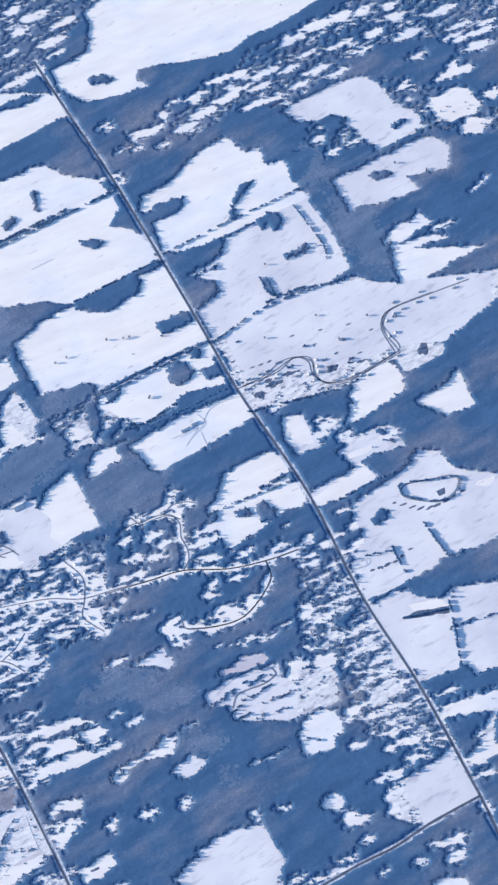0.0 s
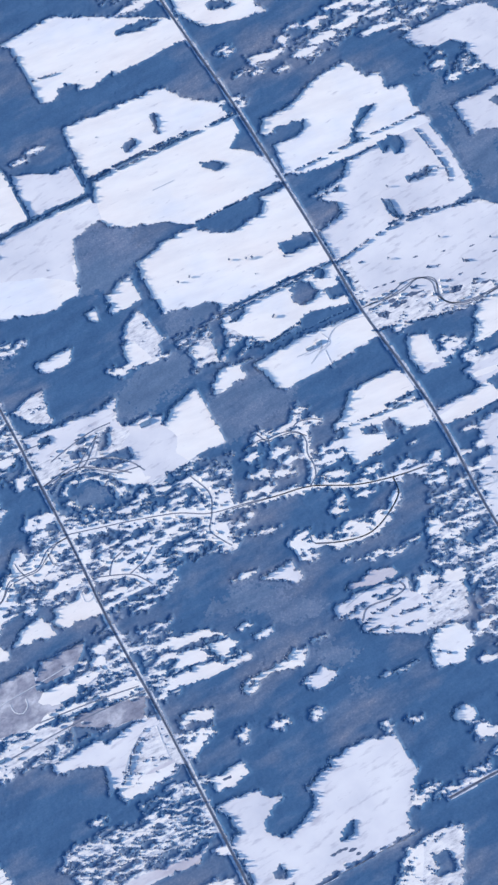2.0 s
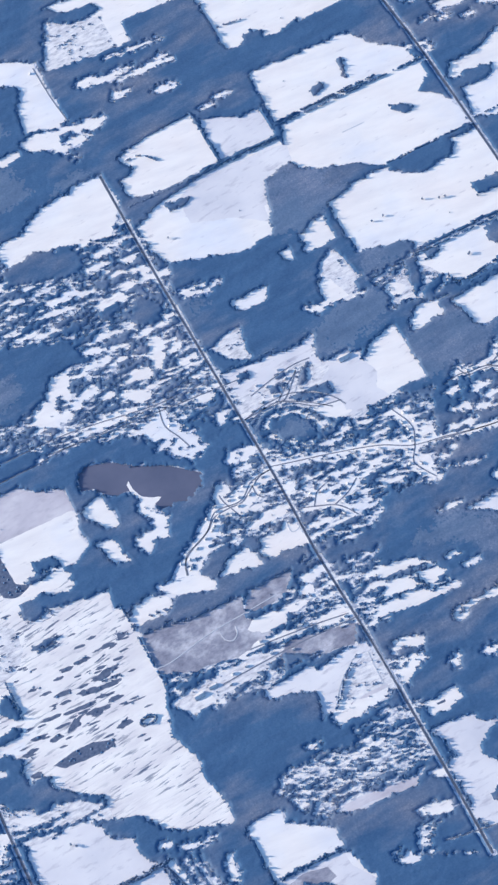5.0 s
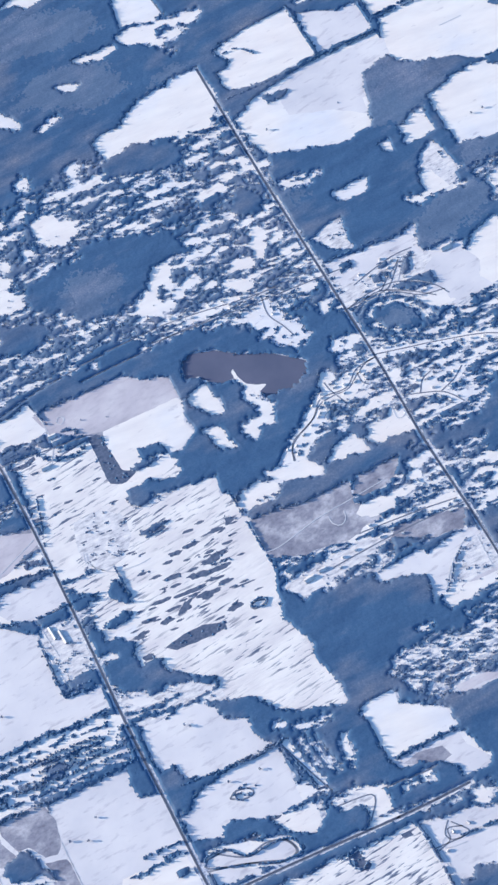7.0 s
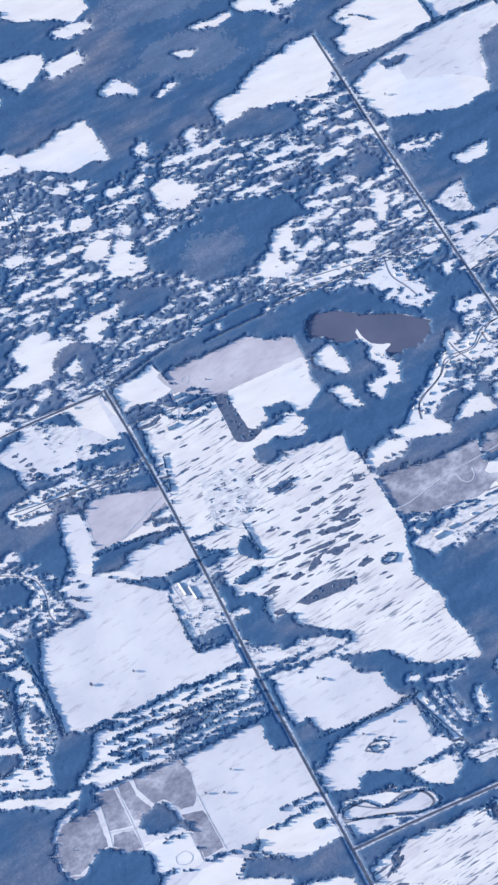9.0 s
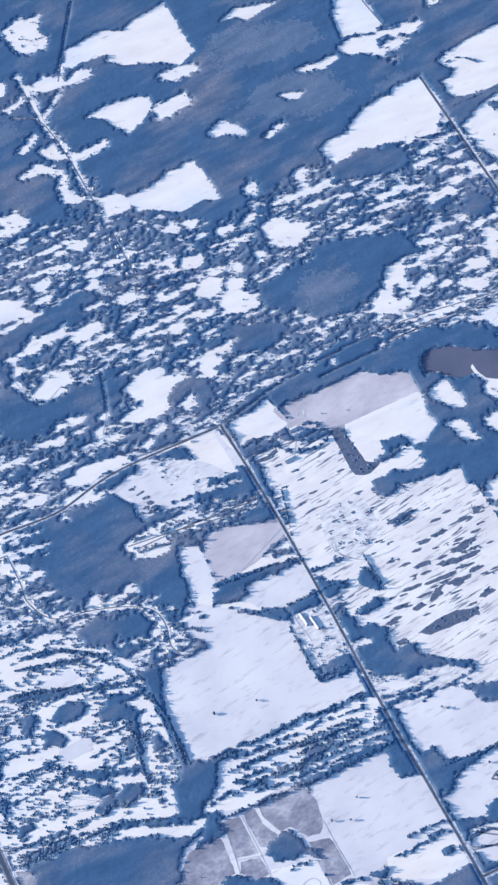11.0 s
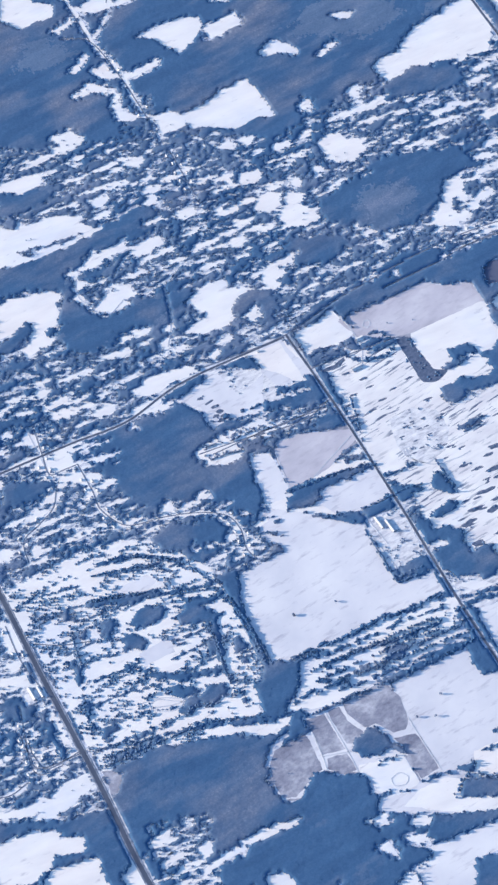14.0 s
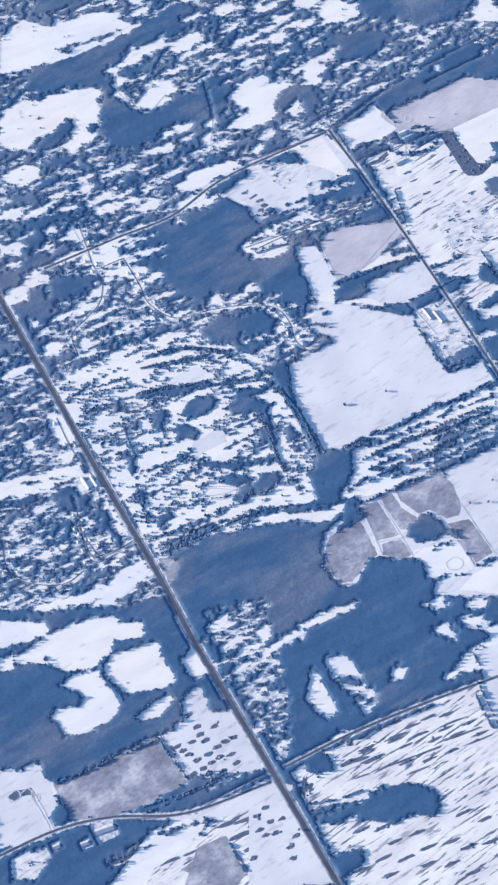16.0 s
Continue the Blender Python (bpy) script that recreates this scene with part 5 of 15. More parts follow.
glade(380.2, 275.4, 8.1, 2.1, -5)
glade(342.2, 288.0, 4.9, 1.7, -5)
glade(355.8, 281.6, 4.9, 1.7, -5)
glade(296.0, 252.6, 2.4, 3.1, -5)
glade(284.8, 259.9, 3.2, 1.7, -5)
glade(424.2, 291.3, 8.2, 4.3, -5)
glade(440.0, 293.5, 9.9, 3.9, -5)
glade(453.9, 291.8, 8.2, 4.3, -5)
glade(466.9, 288.2, 6.6, 3.5, -5)
glade(426.6, 277.1, 8.2, 2.1, -5)
glade(444.6, 272.6, 8.2, 2.6, -5)
glade(464.9, 269.1, 8.2, 2.6, -5)
glade(453.8, 261.4, 9.8, 1.7, -5)
glade(481.6, 273.2, 6.6, 3.0, -5)
glade(481.4, 258.1, 8.2, 3.4, -5)
glade(482.7, 282.7, 6.6, 2.6, -5)
glade(505.5, 262.2, 9.8, 3.4, -5)
glade(508.9, 247.3, 9.8, 2.1, -5)
glade(502.3, 241.6, 6.5, 1.3, -5)
glade(510.3, 228.8, 8.1, 2.1, -5)
glade(523.4, 240.0, 6.5, 1.7, -5)
glade(399.5, 277.6, 9.8, 3.0, -5)
glade(392.2, 269.9, 8.1, 2.5, -5)
glade(411.5, 272.1, 8.2, 2.6, -5)
glade(425.4, 262.9, 9.8, 3.0, -5)
glade(435.8, 254.5, 6.5, 2.5, -5)
glade(384.2, 260.4, 8.1, 2.9, -5)
glade(394.3, 258.7, 6.5, 2.1, -5)
glade(412.6, 259.0, 8.1, 2.1, -5)
glade(405.3, 217.4, 4.8, 2.9, -5)
glade(407.8, 203.9, 4.8, 2.4, -5)
glade(420.4, 204.2, 6.4, 1.6, -5)
glade(410.2, 223.8, 3.2, 1.6, -5)
glade(483.1, 176.1, 9.5, 3.2, -5)
glade(501.3, 190.6, 3.2, 2.4, -5)
glade(490.0, 217.5, 9.7, 2.5, -5)
glade(462.3, 223.6, 4.8, 1.2, -5)
glade(479.4, 239.4, 6.5, 1.7, -5)
glade(435.8, 125.4, 7.8, 1.5, -5)
glade(182.1, 144.0, 6.1, 2.3, -5)
glade(186.9, 134.7, 4.6, 1.5, -5)
glade(188.8, 127.1, 4.6, 1.5, -5)
glade(175.9, 128.7, 9.1, 2.6, -5)
glade(217.9, 45.5, 5.9, 2.1, -5)
glade(211.2, 41.5, 4.4, 1.8, -5)
glade(229.0, 40.8, 8.9, 2.1, -5)
glade(237.1, 44.0, 4.4, 1.8, -5)
glade(234.7, 31.3, 4.4, 2.8, -5)
glade(230.5, 21.9, 2.9, 2.4, -5)
glade(217.6, 33.7, 5.9, 1.4, -5)
glade(204.4, 29.7, 5.9, 1.8, -5)
glade(212.9, 26.6, 5.9, 1.4, -5)
glade(203.0, 22.7, 5.9, 2.4, -5)
glade(213.3, 12.6, 7.3, 1.7, -5)
glade(198.5, 31.3, 4.4, 1.1, -5)
glade(233.6, 14.2, 4.4, 1.7, -5)
glade(240.3, 18.0, 5.9, 2.1, -5)
glade(240.6, 8.0, 5.9, 1.4, -5)
glade(232.7, 4.9, 4.4, 1.4, -5)
glade(242.3, -2.8, 7.3, 1.4, -5)
glade(217.1, 6.4, 5.8, 1.4, -5)
glade(203.5, 12.6, 8.8, 1.0, -5)
glade(187.8, 14.1, 7.3, 1.4, -5)
glade(174.8, 29.7, 5.9, 1.4, -5)
glade(152.5, 39.1, 7.3, 1.8, -5)
glade(140.0, 40.6, 5.9, 1.4, -5)
glade(158.4, 29.7, 7.3, 1.7, -5)
glade(178.7, 15.7, 5.8, 1.7, -5)
glade(244.6, -12.0, 7.3, 1.0, -5)
glade(147.2, 50.1, 4.4, 1.4, -5)
glade(168.3, 37.5, 3.7, 1.8, -5)
glade(284.1, -4.4, 5.8, 2.4, -5)
glade(286.8, -15.8, 4.4, 2.0, -5)
glade(292.8, -13.6, 4.4, 1.4, -5)
glade(272.1, -9.0, 5.8, 1.7, -5)
glade(262.3, -8.9, 5.8, 1.4, -5)
glade(293.0, -23.4, 2.9, 2.4, -5)
glade(283.8, -25.7, 5.8, 1.4, -5)
glade(301.5, -22.7, 4.4, 1.7, -5)
glade(270.4, -19.6, 5.8, 1.4, -5)
glade(278.4, -30.2, 7.2, 1.7, -5)
glade(291.7, -36.2, 5.8, 1.3, -5)
glade(280.5, -39.2, 8.6, 1.3, -5)
glade(296.3, -46.7, 5.8, 1.3, -5)
glade(298.4, -55.6, 4.3, 1.3, -5)
glade(259.6, -28.6, 5.8, 1.3, -5)
glade(307.4, -10.5, 5.8, 1.7, -5)
glade(312.0, -21.2, 4.4, 2.4, -5)
glade(310.1, -31.8, 5.8, 1.4, -5)
glade(302.9, -33.2, 5.8, 1.3, -5)
glade(326.4, 42.5, 6.0, 2.9, -5)
glade(331.1, 31.4, 4.5, 1.8, -5)
glade(320.8, 37.8, 4.5, 2.1, -5)
glade(322.0, 47.3, 3.0, 1.4, -5)
glade(307.6, 66.6, 6.0, 1.8, -5)
glade(334.2, 17.3, 8.9, 2.1, -5)
glade(351.6, 18.9, 5.9, 2.5, -5)
glade(381.2, -33.4, 5.8, 2.4, -5)
glade(144.1, 26.5, 8.8, 1.4, -5)
glade(133.7, 25.0, 7.3, 1.4, -5)
glade(148.7, 14.1, 7.3, 1.7, -5)
glade(168.2, 14.1, 8.7, 1.4, -5)
glade(170.2, 3.4, 5.8, 1.7, -5)
glade(170.1, -4.3, 5.8, 1.4, -5)
glade(170.8, -10.4, 4.3, 1.4, -5)
glade(152.0, -1.2, 7.2, 1.4, -5)
glade(140.3, 9.5, 5.8, 1.4, -5)
glade(129.3, 10.3, 5.8, 1.7, -5)
glade(121.7, 3.4, 5.8, 1.4, -5)
glade(136.5, 0.3, 4.3, 1.4, -5)
glade(160.5, -11.9, 7.2, 1.0, -5)
glade(127.6, -5.8, 7.2, 1.4, -5)
glade(133.5, -14.8, 7.2, 1.3, -5)
glade(119.3, -10.3, 7.2, 1.0, -5)
glade(130.5, 17.2, 7.3, 2.4, -5)
glade(193.7, -42.6, 5.7, 2.6, -5)
glade(185.4, -39.6, 5.7, 1.3, -5)
glade(192.4, -38.2, 2.9, 1.3, -5)
glade(171.4, -31.4, 4.3, 0.8, -5)
glade(155.4, -31.4, 5.7, 0.8, -5)
glade(133.8, -37.3, 5.7, 1.0, -5)
glade(142.0, -40.2, 4.3, 0.8, -5)
glade(122.0, -34.8, 7.1, 0.8, -5)
glade(112.7, -34.2, 5.7, 0.8, -5)
glade(157.7, -55.6, 2.1, 1.6, -5)
glade(167.1, -63.2, 4.2, 1.6, -6)
glade(142.6, -31.3, 4.3, 0.7, -5)
glade(204.1, -26.2, 4.3, 3.4, -5)
glade(211.7, -34.5, 7.2, 1.3, -5)
glade(222.7, -31.5, 5.8, 1.7, -5)
glade(228.6, -29.3, 5.8, 2.0, -5)
glade(236.8, -36.1, 5.8, 1.3, -5)
glade(228.3, -40.5, 7.2, 1.3, -5)
glade(204.6, -36.0, 4.3, 1.3, -5)
glade(214.8, -41.9, 4.3, 1.0, -5)
glade(235.2, -46.5, 5.7, 1.3, -5)
glade(226.8, -50.9, 5.7, 0.7, -5)
glade(133.2, -46.1, 8.5, 2.6, -5)
glade(120.0, -47.5, 8.5, 1.6, -5)
glade(127.6, -52.0, 5.7, 1.3, -5)
glade(142.2, -54.9, 7.1, 1.3, -5)
glade(134.0, -59.3, 7.1, 1.6, -6)
glade(114.4, -53.4, 4.2, 2.0, -5)
glade(126.5, -62.2, 7.1, 1.3, -6)
glade(139.1, -69.5, 7.0, 1.3, -6)
glade(132.3, -70.9, 7.0, 2.3, -6)
glade(148.2, -70.4, 5.6, 1.3, -6)
glade(122.9, -70.8, 7.0, 1.3, -6)
glade(114.4, -72.4, 3.5, 2.2, -6)
glade(106.6, -72.2, 4.2, 1.0, -6)
glade(147.9, -63.7, 4.2, 1.9, -6)
glade(124.2, -75.2, 5.6, 1.3, -6)
glade(111.6, -101.4, 5.5, 1.3, -6)
glade(114.8, -108.4, 5.5, 1.2, -6)
glade(109.3, -110.5, 5.5, 1.6, -6)
glade(186.9, -82.7, 4.2, 0.6, -6)
glade(249.0, -37.6, 7.2, 1.3, -5)
glade(261.2, -39.1, 5.8, 1.3, -5)
glade(267.0, -54.0, 3.6, 4.0, -5)
glade(272.4, -62.8, 5.7, 1.6, -5)
glade(279.5, -61.4, 7.1, 1.3, -5)
glade(288.1, -57.0, 7.2, 1.0, -5)
glade(275.6, -49.6, 5.7, 1.0, -5)
glade(276.4, -74.5, 4.3, 1.0, -6)
glade(288.4, -76.0, 8.5, 1.6, -6)
glade(288.1, -83.2, 4.3, 1.6, -6)
glade(276.4, -87.5, 5.7, 1.3, -6)
glade(287.7, -90.4, 7.1, 1.3, -6)
glade(287.4, -97.6, 7.0, 1.6, -6)
glade(279.6, -100.4, 5.6, 1.0, -6)
glade(287.0, -104.7, 4.2, 1.3, -6)
glade(296.1, -99.0, 5.6, 1.3, -6)
glade(252.1, -58.3, 5.7, 1.3, -5)
glade(243.4, -49.4, 5.7, 1.3, -5)
glade(263.9, -116.5, 5.6, 3.1, -6)
glade(272.0, -115.9, 5.6, 1.3, -6)
glade(256.9, -133.9, 4.2, 1.5, -6)
glade(288.4, -114.6, 8.4, 2.2, -6)
glade(282.1, -114.5, 8.4, 1.6, -6)
glade(274.2, -124.3, 7.0, 1.6, -6)
glade(283.5, -124.4, 7.0, 1.3, -6)
glade(292.2, -125.8, 5.6, 0.9, -6)
glade(274.9, -135.4, 6.9, 1.2, -6)
glade(282.9, -138.2, 5.5, 0.9, -6)
glade(280.1, -131.3, 5.6, 0.9, -6)
glade(270.8, -143.6, 4.1, 1.2, -6)
glade(281.8, -146.5, 5.5, 1.8, -6)
glade(285.3, -152.0, 4.1, 0.9, -6)
glade(277.7, -154.6, 4.1, 1.8, -6)
glade(267.1, -157.3, 5.5, 1.5, -6)
glade(294.6, -152.1, 2.8, 1.5, -6)
glade(263.4, -158.6, 4.1, 1.5, -6)
glade(242.1, -170.5, 5.5, 2.1, -6)
glade(238.0, -166.4, 4.1, 1.5, -6)
glade(241.1, -181.8, 2.7, 1.2, -6)
glade(225.2, -186.3, 5.4, 0.9, -6)
glade(271.9, -202.6, 6.7, 1.8, -6)
glade(279.1, -203.4, 2.7, 2.9, -6)
glade(273.9, -210.5, 5.4, 2.0, -6)
glade(256.4, -206.2, 2.2, 1.2, -6)
glade(210.9, -145.8, 2.7, 1.2, -6)
glade(239.3, -200.9, 2.7, 1.2, -6)
glade(305.4, -179.2, 4.1, 1.5, -6)
glade(297.1, -195.1, 2.7, 2.1, -6)
glade(208.8, -188.7, 8.1, 1.2, -6)
glade(220.3, -190.2, 8.1, 0.9, -6)
glade(199.3, -183.3, 5.4, 1.2, -6)
glade(116.9, 337.6, 8.3, 2.7, -4)
glade(134.7, 336.2, 9.9, 1.8, -4)
glade(150.9, 330.8, 8.3, 1.8, -4)
glade(159.1, 333.0, 5.0, 1.3, -4)
glade(150.1, 311.2, 4.9, 1.7, -4)
glade(128.3, 320.3, 4.9, 1.8, -4)
glade(95.5, 301.9, 6.5, 2.2, -4)
glade(104.3, 306.0, 4.9, 2.2, -4)
glade(89.1, 313.3, 6.6, 2.2, -4)
glade(80.8, 301.5, 4.9, 2.6, -4)
glade(82.1, 291.0, 4.9, 1.3, -4)
glade(178.0, 286.8, 4.9, 1.5, -4)
glade(167.3, 282.9, 4.9, 1.3, -4)
glade(41.4, 200.4, 7.8, 2.4, -4)
glade(54.0, 197.2, 6.3, 2.0, -4)
glade(63.0, 184.9, 7.8, 2.4, -5)
glade(79.2, 190.6, 6.3, 1.6, -5)
glade(69.3, 183.3, 9.4, 2.0, -5)
glade(38.5, 193.3, 7.8, 1.6, -5)
glade(85.6, 197.9, 6.3, 2.8, -4)
glade(89.0, 189.1, 6.3, 1.6, -5)
glade(53.8, 166.3, 6.2, 1.6, -5)
glade(46.2, 164.4, 6.2, 1.6, -5)
glade(42.7, 160.0, 6.2, 1.9, -5)
glade(72.6, 165.8, 4.7, 2.3, -5)
glade(75.2, 155.4, 4.6, 1.9, -5)
glade(85.6, 155.7, 6.2, 1.9, -5)
glade(90.5, 159.2, 6.2, 1.9, -5)
glade(99.7, 164.6, 6.2, 2.0, -5)
glade(75.1, 146.8, 4.6, 5.8, -5)
glade(74.3, 136.5, 4.6, 3.8, -5)
glade(85.3, 138.4, 4.6, 2.7, -5)
glade(87.9, 128.3, 6.1, 1.5, -5)
glade(91.9, 121.6, 6.1, 1.5, -5)
glade(91.7, 113.1, 4.6, 1.1, -5)
glade(79.6, 124.7, 9.2, 1.1, -5)
glade(86.9, 113.9, 6.1, 1.5, -5)
glade(92.2, 102.3, 6.1, 1.9, -5)
glade(86.6, 97.2, 4.5, 2.2, -5)
glade(50.2, 144.6, 3.1, 1.9, -5)
glade(44.0, 150.5, 7.7, 1.9, -5)
glade(35.1, 149.5, 6.2, 1.2, -5)
glade(33.0, 135.7, 4.6, 3.8, -5)
glade(22.1, 133.8, 6.1, 1.9, -5)
glade(39.9, 127.4, 3.8, 2.7, -5)
glade(12.6, 126.8, 6.1, 3.8, -5)
glade(30.4, 112.0, 7.6, 2.6, -5)
glade(20.9, 113.5, 9.1, 1.1, -5)
glade(42.6, 108.9, 4.6, 1.9, -5)
glade(50.1, 110.7, 4.6, 1.9, -5)
glade(53.5, 119.2, 6.1, 3.0, -5)
glade(62.4, 120.2, 6.1, 1.5, -5)
glade(16.1, 110.1, 12.1, 1.1, -5)
glade(33.1, 102.1, 9.1, 1.1, -5)
glade(48.0, 97.4, 4.5, 3.7, -5)
glade(57.5, 95.9, 4.5, 2.6, -5)
glade(63.5, 90.2, 3.0, 3.7, -5)
glade(62.7, 80.3, 4.5, 1.8, -5)
glade(69.4, 76.3, 3.0, 2.6, -5)
glade(64.0, 71.4, 3.0, 1.8, -5)
glade(71.3, 69.0, 3.0, 1.5, -5)
glade(54.7, 81.0, 4.5, 1.8, -5)
glade(69.6, 92.8, 3.0, 1.8, -5)
glade(54.0, 87.5, 3.0, 1.8, -5)
glade(108.2, 168.3, 9.4, 1.6, -5)
glade(117.9, 166.8, 6.2, 1.0, -5)
glade(107.0, 149.2, 1.9, 1.9, -5)
glade(107.8, 126.9, 4.6, 2.7, -5)
glade(109.5, 115.1, 6.1, 2.6, -5)
glade(111.3, 131.3, 4.6, 1.5, -5)
glade(116.6, 123.7, 3.1, 2.7, -5)
glade(83.9, 55.5, 4.5, 4.3, -5)
glade(91.9, 54.8, 4.5, 3.6, -5)
glade(86.4, 45.9, 6.0, 1.4, -5)
glade(101.1, 49.3, 4.5, 1.4, -5)
glade(108.8, 36.7, 5.9, 1.4, -5)
glade(70.3, 39.3, 3.6, 4.3, -5)
glade(74.2, 33.0, 3.0, 1.8, -5)
glade(80.8, 33.1, 8.9, 2.5, -5)
glade(81.9, 20.5, 7.4, 1.4, -5)
glade(66.2, 29.8, 5.9, 1.8, -5)
glade(51.7, 34.3, 5.9, 1.1, -5)
glade(53.6, 23.3, 4.4, 2.5, -5)
glade(56.9, 15.6, 5.9, 1.0, -5)
glade(68.7, 12.6, 7.3, 1.0, -5)
glade(63.4, 7.9, 4.4, 1.4, -5)
glade(45.7, 16.2, 4.4, 2.4, -5)
glade(39.2, 12.2, 4.4, 1.7, -5)
glade(50.9, 9.3, 5.9, 1.0, -5)
glade(91.0, 11.3, 8.8, 2.4, -5)
glade(101.7, 20.8, 4.9, 2.5, 48)
glade(88.4, 81.5, 3.9, 2.7, 39)
glade(96.4, 76.7, 6.0, 1.5, -5)
glade(94.1, 33.3, 5.9, 1.4, -5)
glade(176.1, 126.5, 7.7, 2.7, -5)
glade(166.9, 136.6, 4.6, 1.9, -5)
glade(185.3, 116.5, 7.7, 1.5, -5)
glade(170.3, 121.3, 9.2, 1.9, -5)
glade(205.5, 108.4, 6.1, 4.7, -5)
glade(217.0, 103.6, 3.1, 1.5, -5)
glade(208.5, 100.1, 4.6, 1.5, -5)
glade(129.3, 52.9, 6.0, 1.1, -5)
glade(133.1, 46.6, 9.0, 1.4, -5)
glade(135.5, 37.0, 7.4, 1.8, -5)
glade(146.5, 28.4, 5.9, 1.4, -5)
glade(154.8, 21.5, 7.4, 1.8, -5)
glade(164.0, 20.0, 5.9, 1.4, -5)
glade(147.4, 19.8, 8.9, 1.1, -5)
glade(176.3, 24.9, 5.9, 1.8, -5)
glade(179.9, 18.6, 5.0, 3.7, 47)
glade(174.9, 35.9, 4.5, 1.4, -5)
glade(171.9, 43.9, 3.0, 1.8, -5)
glade(183.6, 12.4, 5.9, 1.4, -5)
glade(194.6, 7.8, 7.4, 1.8, -5)
glade(207.2, 6.4, 8.9, 1.4, -5)
glade(218.9, 3.4, 8.9, 1.1, -5)
glade(232.4, -2.6, 7.4, 1.0, -5)
glade(165.5, 9.1, 4.4, 2.1, -5)
glade(171.0, -0.2, 4.4, 3.5, -5)
glade(164.4, -0.3, 4.4, 1.4, -5)
glade(175.0, -12.5, 2.9, 1.4, -5)
glade(155.6, 8.9, 8.8, 1.4, -5)
glade(143.8, 11.9, 8.9, 1.1, -5)
glade(126.8, 18.0, 7.4, 1.8, -5)
glade(115.7, 22.5, 5.9, 1.8, -5)
glade(116.6, 32.0, 5.9, 1.8, -5)
glade(135.7, 8.7, 8.8, 1.0, -5)
glade(150.1, 4.2, 5.9, 1.0, -5)
glade(115.9, 8.5, 4.4, 3.5, -5)
glade(110.1, 13.9, 2.9, 3.5, -5)
glade(124.1, -2.3, 7.3, 1.0, -5)
glade(131.1, -8.3, 4.4, 1.7, -5)
glade(123.2, 10.1, 5.9, 1.4, -5)
glade(137.0, -9.8, 7.3, 1.4, -5)
glade(140.0, -17.4, 5.8, 1.0, -5)
glade(123.6, -17.6, 8.7, 1.4, -5)
glade(109.6, -5.5, 5.8, 1.7, -5)
glade(103.1, -5.6, 4.4, 2.4, -5)
glade(115.7, -20.7, 7.3, 1.0, -5)
glade(103.6, -11.7, 4.4, 1.7, -5)
glade(207.2, 47.6, 6.0, 2.2, -5)
glade(216.0, 38.1, 7.5, 1.8, -5)
glade(208.2, 32.4, 6.0, 1.8, -5)
glade(200.2, 22.8, 7.4, 3.2, -5)
glade(226.9, 39.8, 6.0, 1.8, -5)
glade(236.2, 38.4, 4.5, 4.3, -5)
glade(235.0, 49.6, 4.5, 1.5, -5)
glade(241.4, 35.2, 6.0, 1.1, -5)
glade(234.5, 24.8, 5.4, 2.1, -108)
glade(234.4, 14.6, 5.3, 3.0, -108)
glade(225.2, 16.0, 4.5, 1.4, -5)
glade(243.7, 13.1, 5.9, 1.4, -5)
glade(238.9, 3.7, 5.9, 1.4, -5)
glade(230.7, 0.5, 8.9, 1.4, -5)
glade(197.6, 34.7, 4.5, 1.1, -5)
glade(218.2, 22.2, 4.5, 1.4, -5)
glade(207.7, 14.2, 5.9, 1.4, -5)
glade(205.1, -24.4, 4.4, 2.7, -5)
glade(207.2, -33.5, 5.8, 2.4, -5)
glade(217.8, -31.9, 7.3, 1.7, -5)
glade(225.9, -28.8, 4.4, 2.4, -5)
glade(197.1, -27.5, 2.9, 1.4, -5)
glade(186.1, -36.7, 5.8, 1.7, -5)
glade(194.4, -39.6, 5.8, 4.2, -5)
glade(180.3, -35.2, 4.4, 0.8, -5)
glade(167.9, -33.8, 5.8, 0.7, -5)
glade(152.4, -32.5, 5.8, 0.7, -5)
glade(61.5, -55.6, 8.6, 2.3, -5)
glade(60.3, -43.8, 8.6, 3.3, -5)
glade(48.7, -55.7, 4.3, 3.3, -5)
glade(73.1, -43.7, 8.6, 2.3, -5)
glade(77.8, -33.2, 4.3, 1.7, -5)
glade(41.7, -57.3, 4.3, 2.3, -5)
glade(55.0, -63.0, 4.3, 2.0, -5)
glade(47.4, -66.0, 5.7, 1.6, -5)
glade(39.8, -69.0, 4.3, 1.6, -5)
glade(27.7, -60.3, 5.7, 1.6, -5)
glade(20.7, -61.8, 5.7, 1.6, -5)
glade(11.9, -67.7, 4.2, 2.6, -5)
glade(18.3, -74.9, 4.2, 1.9, -5)
glade(30.9, -67.6, 4.3, 1.6, -5)
glade(4.3, -70.7, 4.2, 3.9, -5)
glade(2.3, -56.8, 1.7, 2.0, -5)
glade(2.8, -51.7, 4.3, 1.3, -5)
glade(95.3, -30.0, 7.2, 2.4, -5)
glade(88.2, -31.6, 5.8, 3.4, -5)
glade(97.0, -40.5, 5.8, 1.7, -5)
glade(106.7, -40.4, 7.2, 1.3, -5)
glade(116.9, -46.3, 7.2, 1.3, -5)
glade(122.4, -55.1, 8.6, 1.3, -5)
glade(82.2, -37.6, 5.8, 4.0, -5)
glade(91.1, -46.5, 5.7, 1.7, -5)
glade(94.6, -59.8, 5.7, 3.3, -5)
glade(83.2, -56.9, 8.6, 1.3, -5)
glade(107.5, -59.7, 4.3, 1.3, -5)
glade(112.3, -69.9, 4.3, 2.6, -5)
glade(104.5, -72.9, 2.8, 1.6, -5)
glade(130.6, -58.0, 4.3, 3.3, -5)
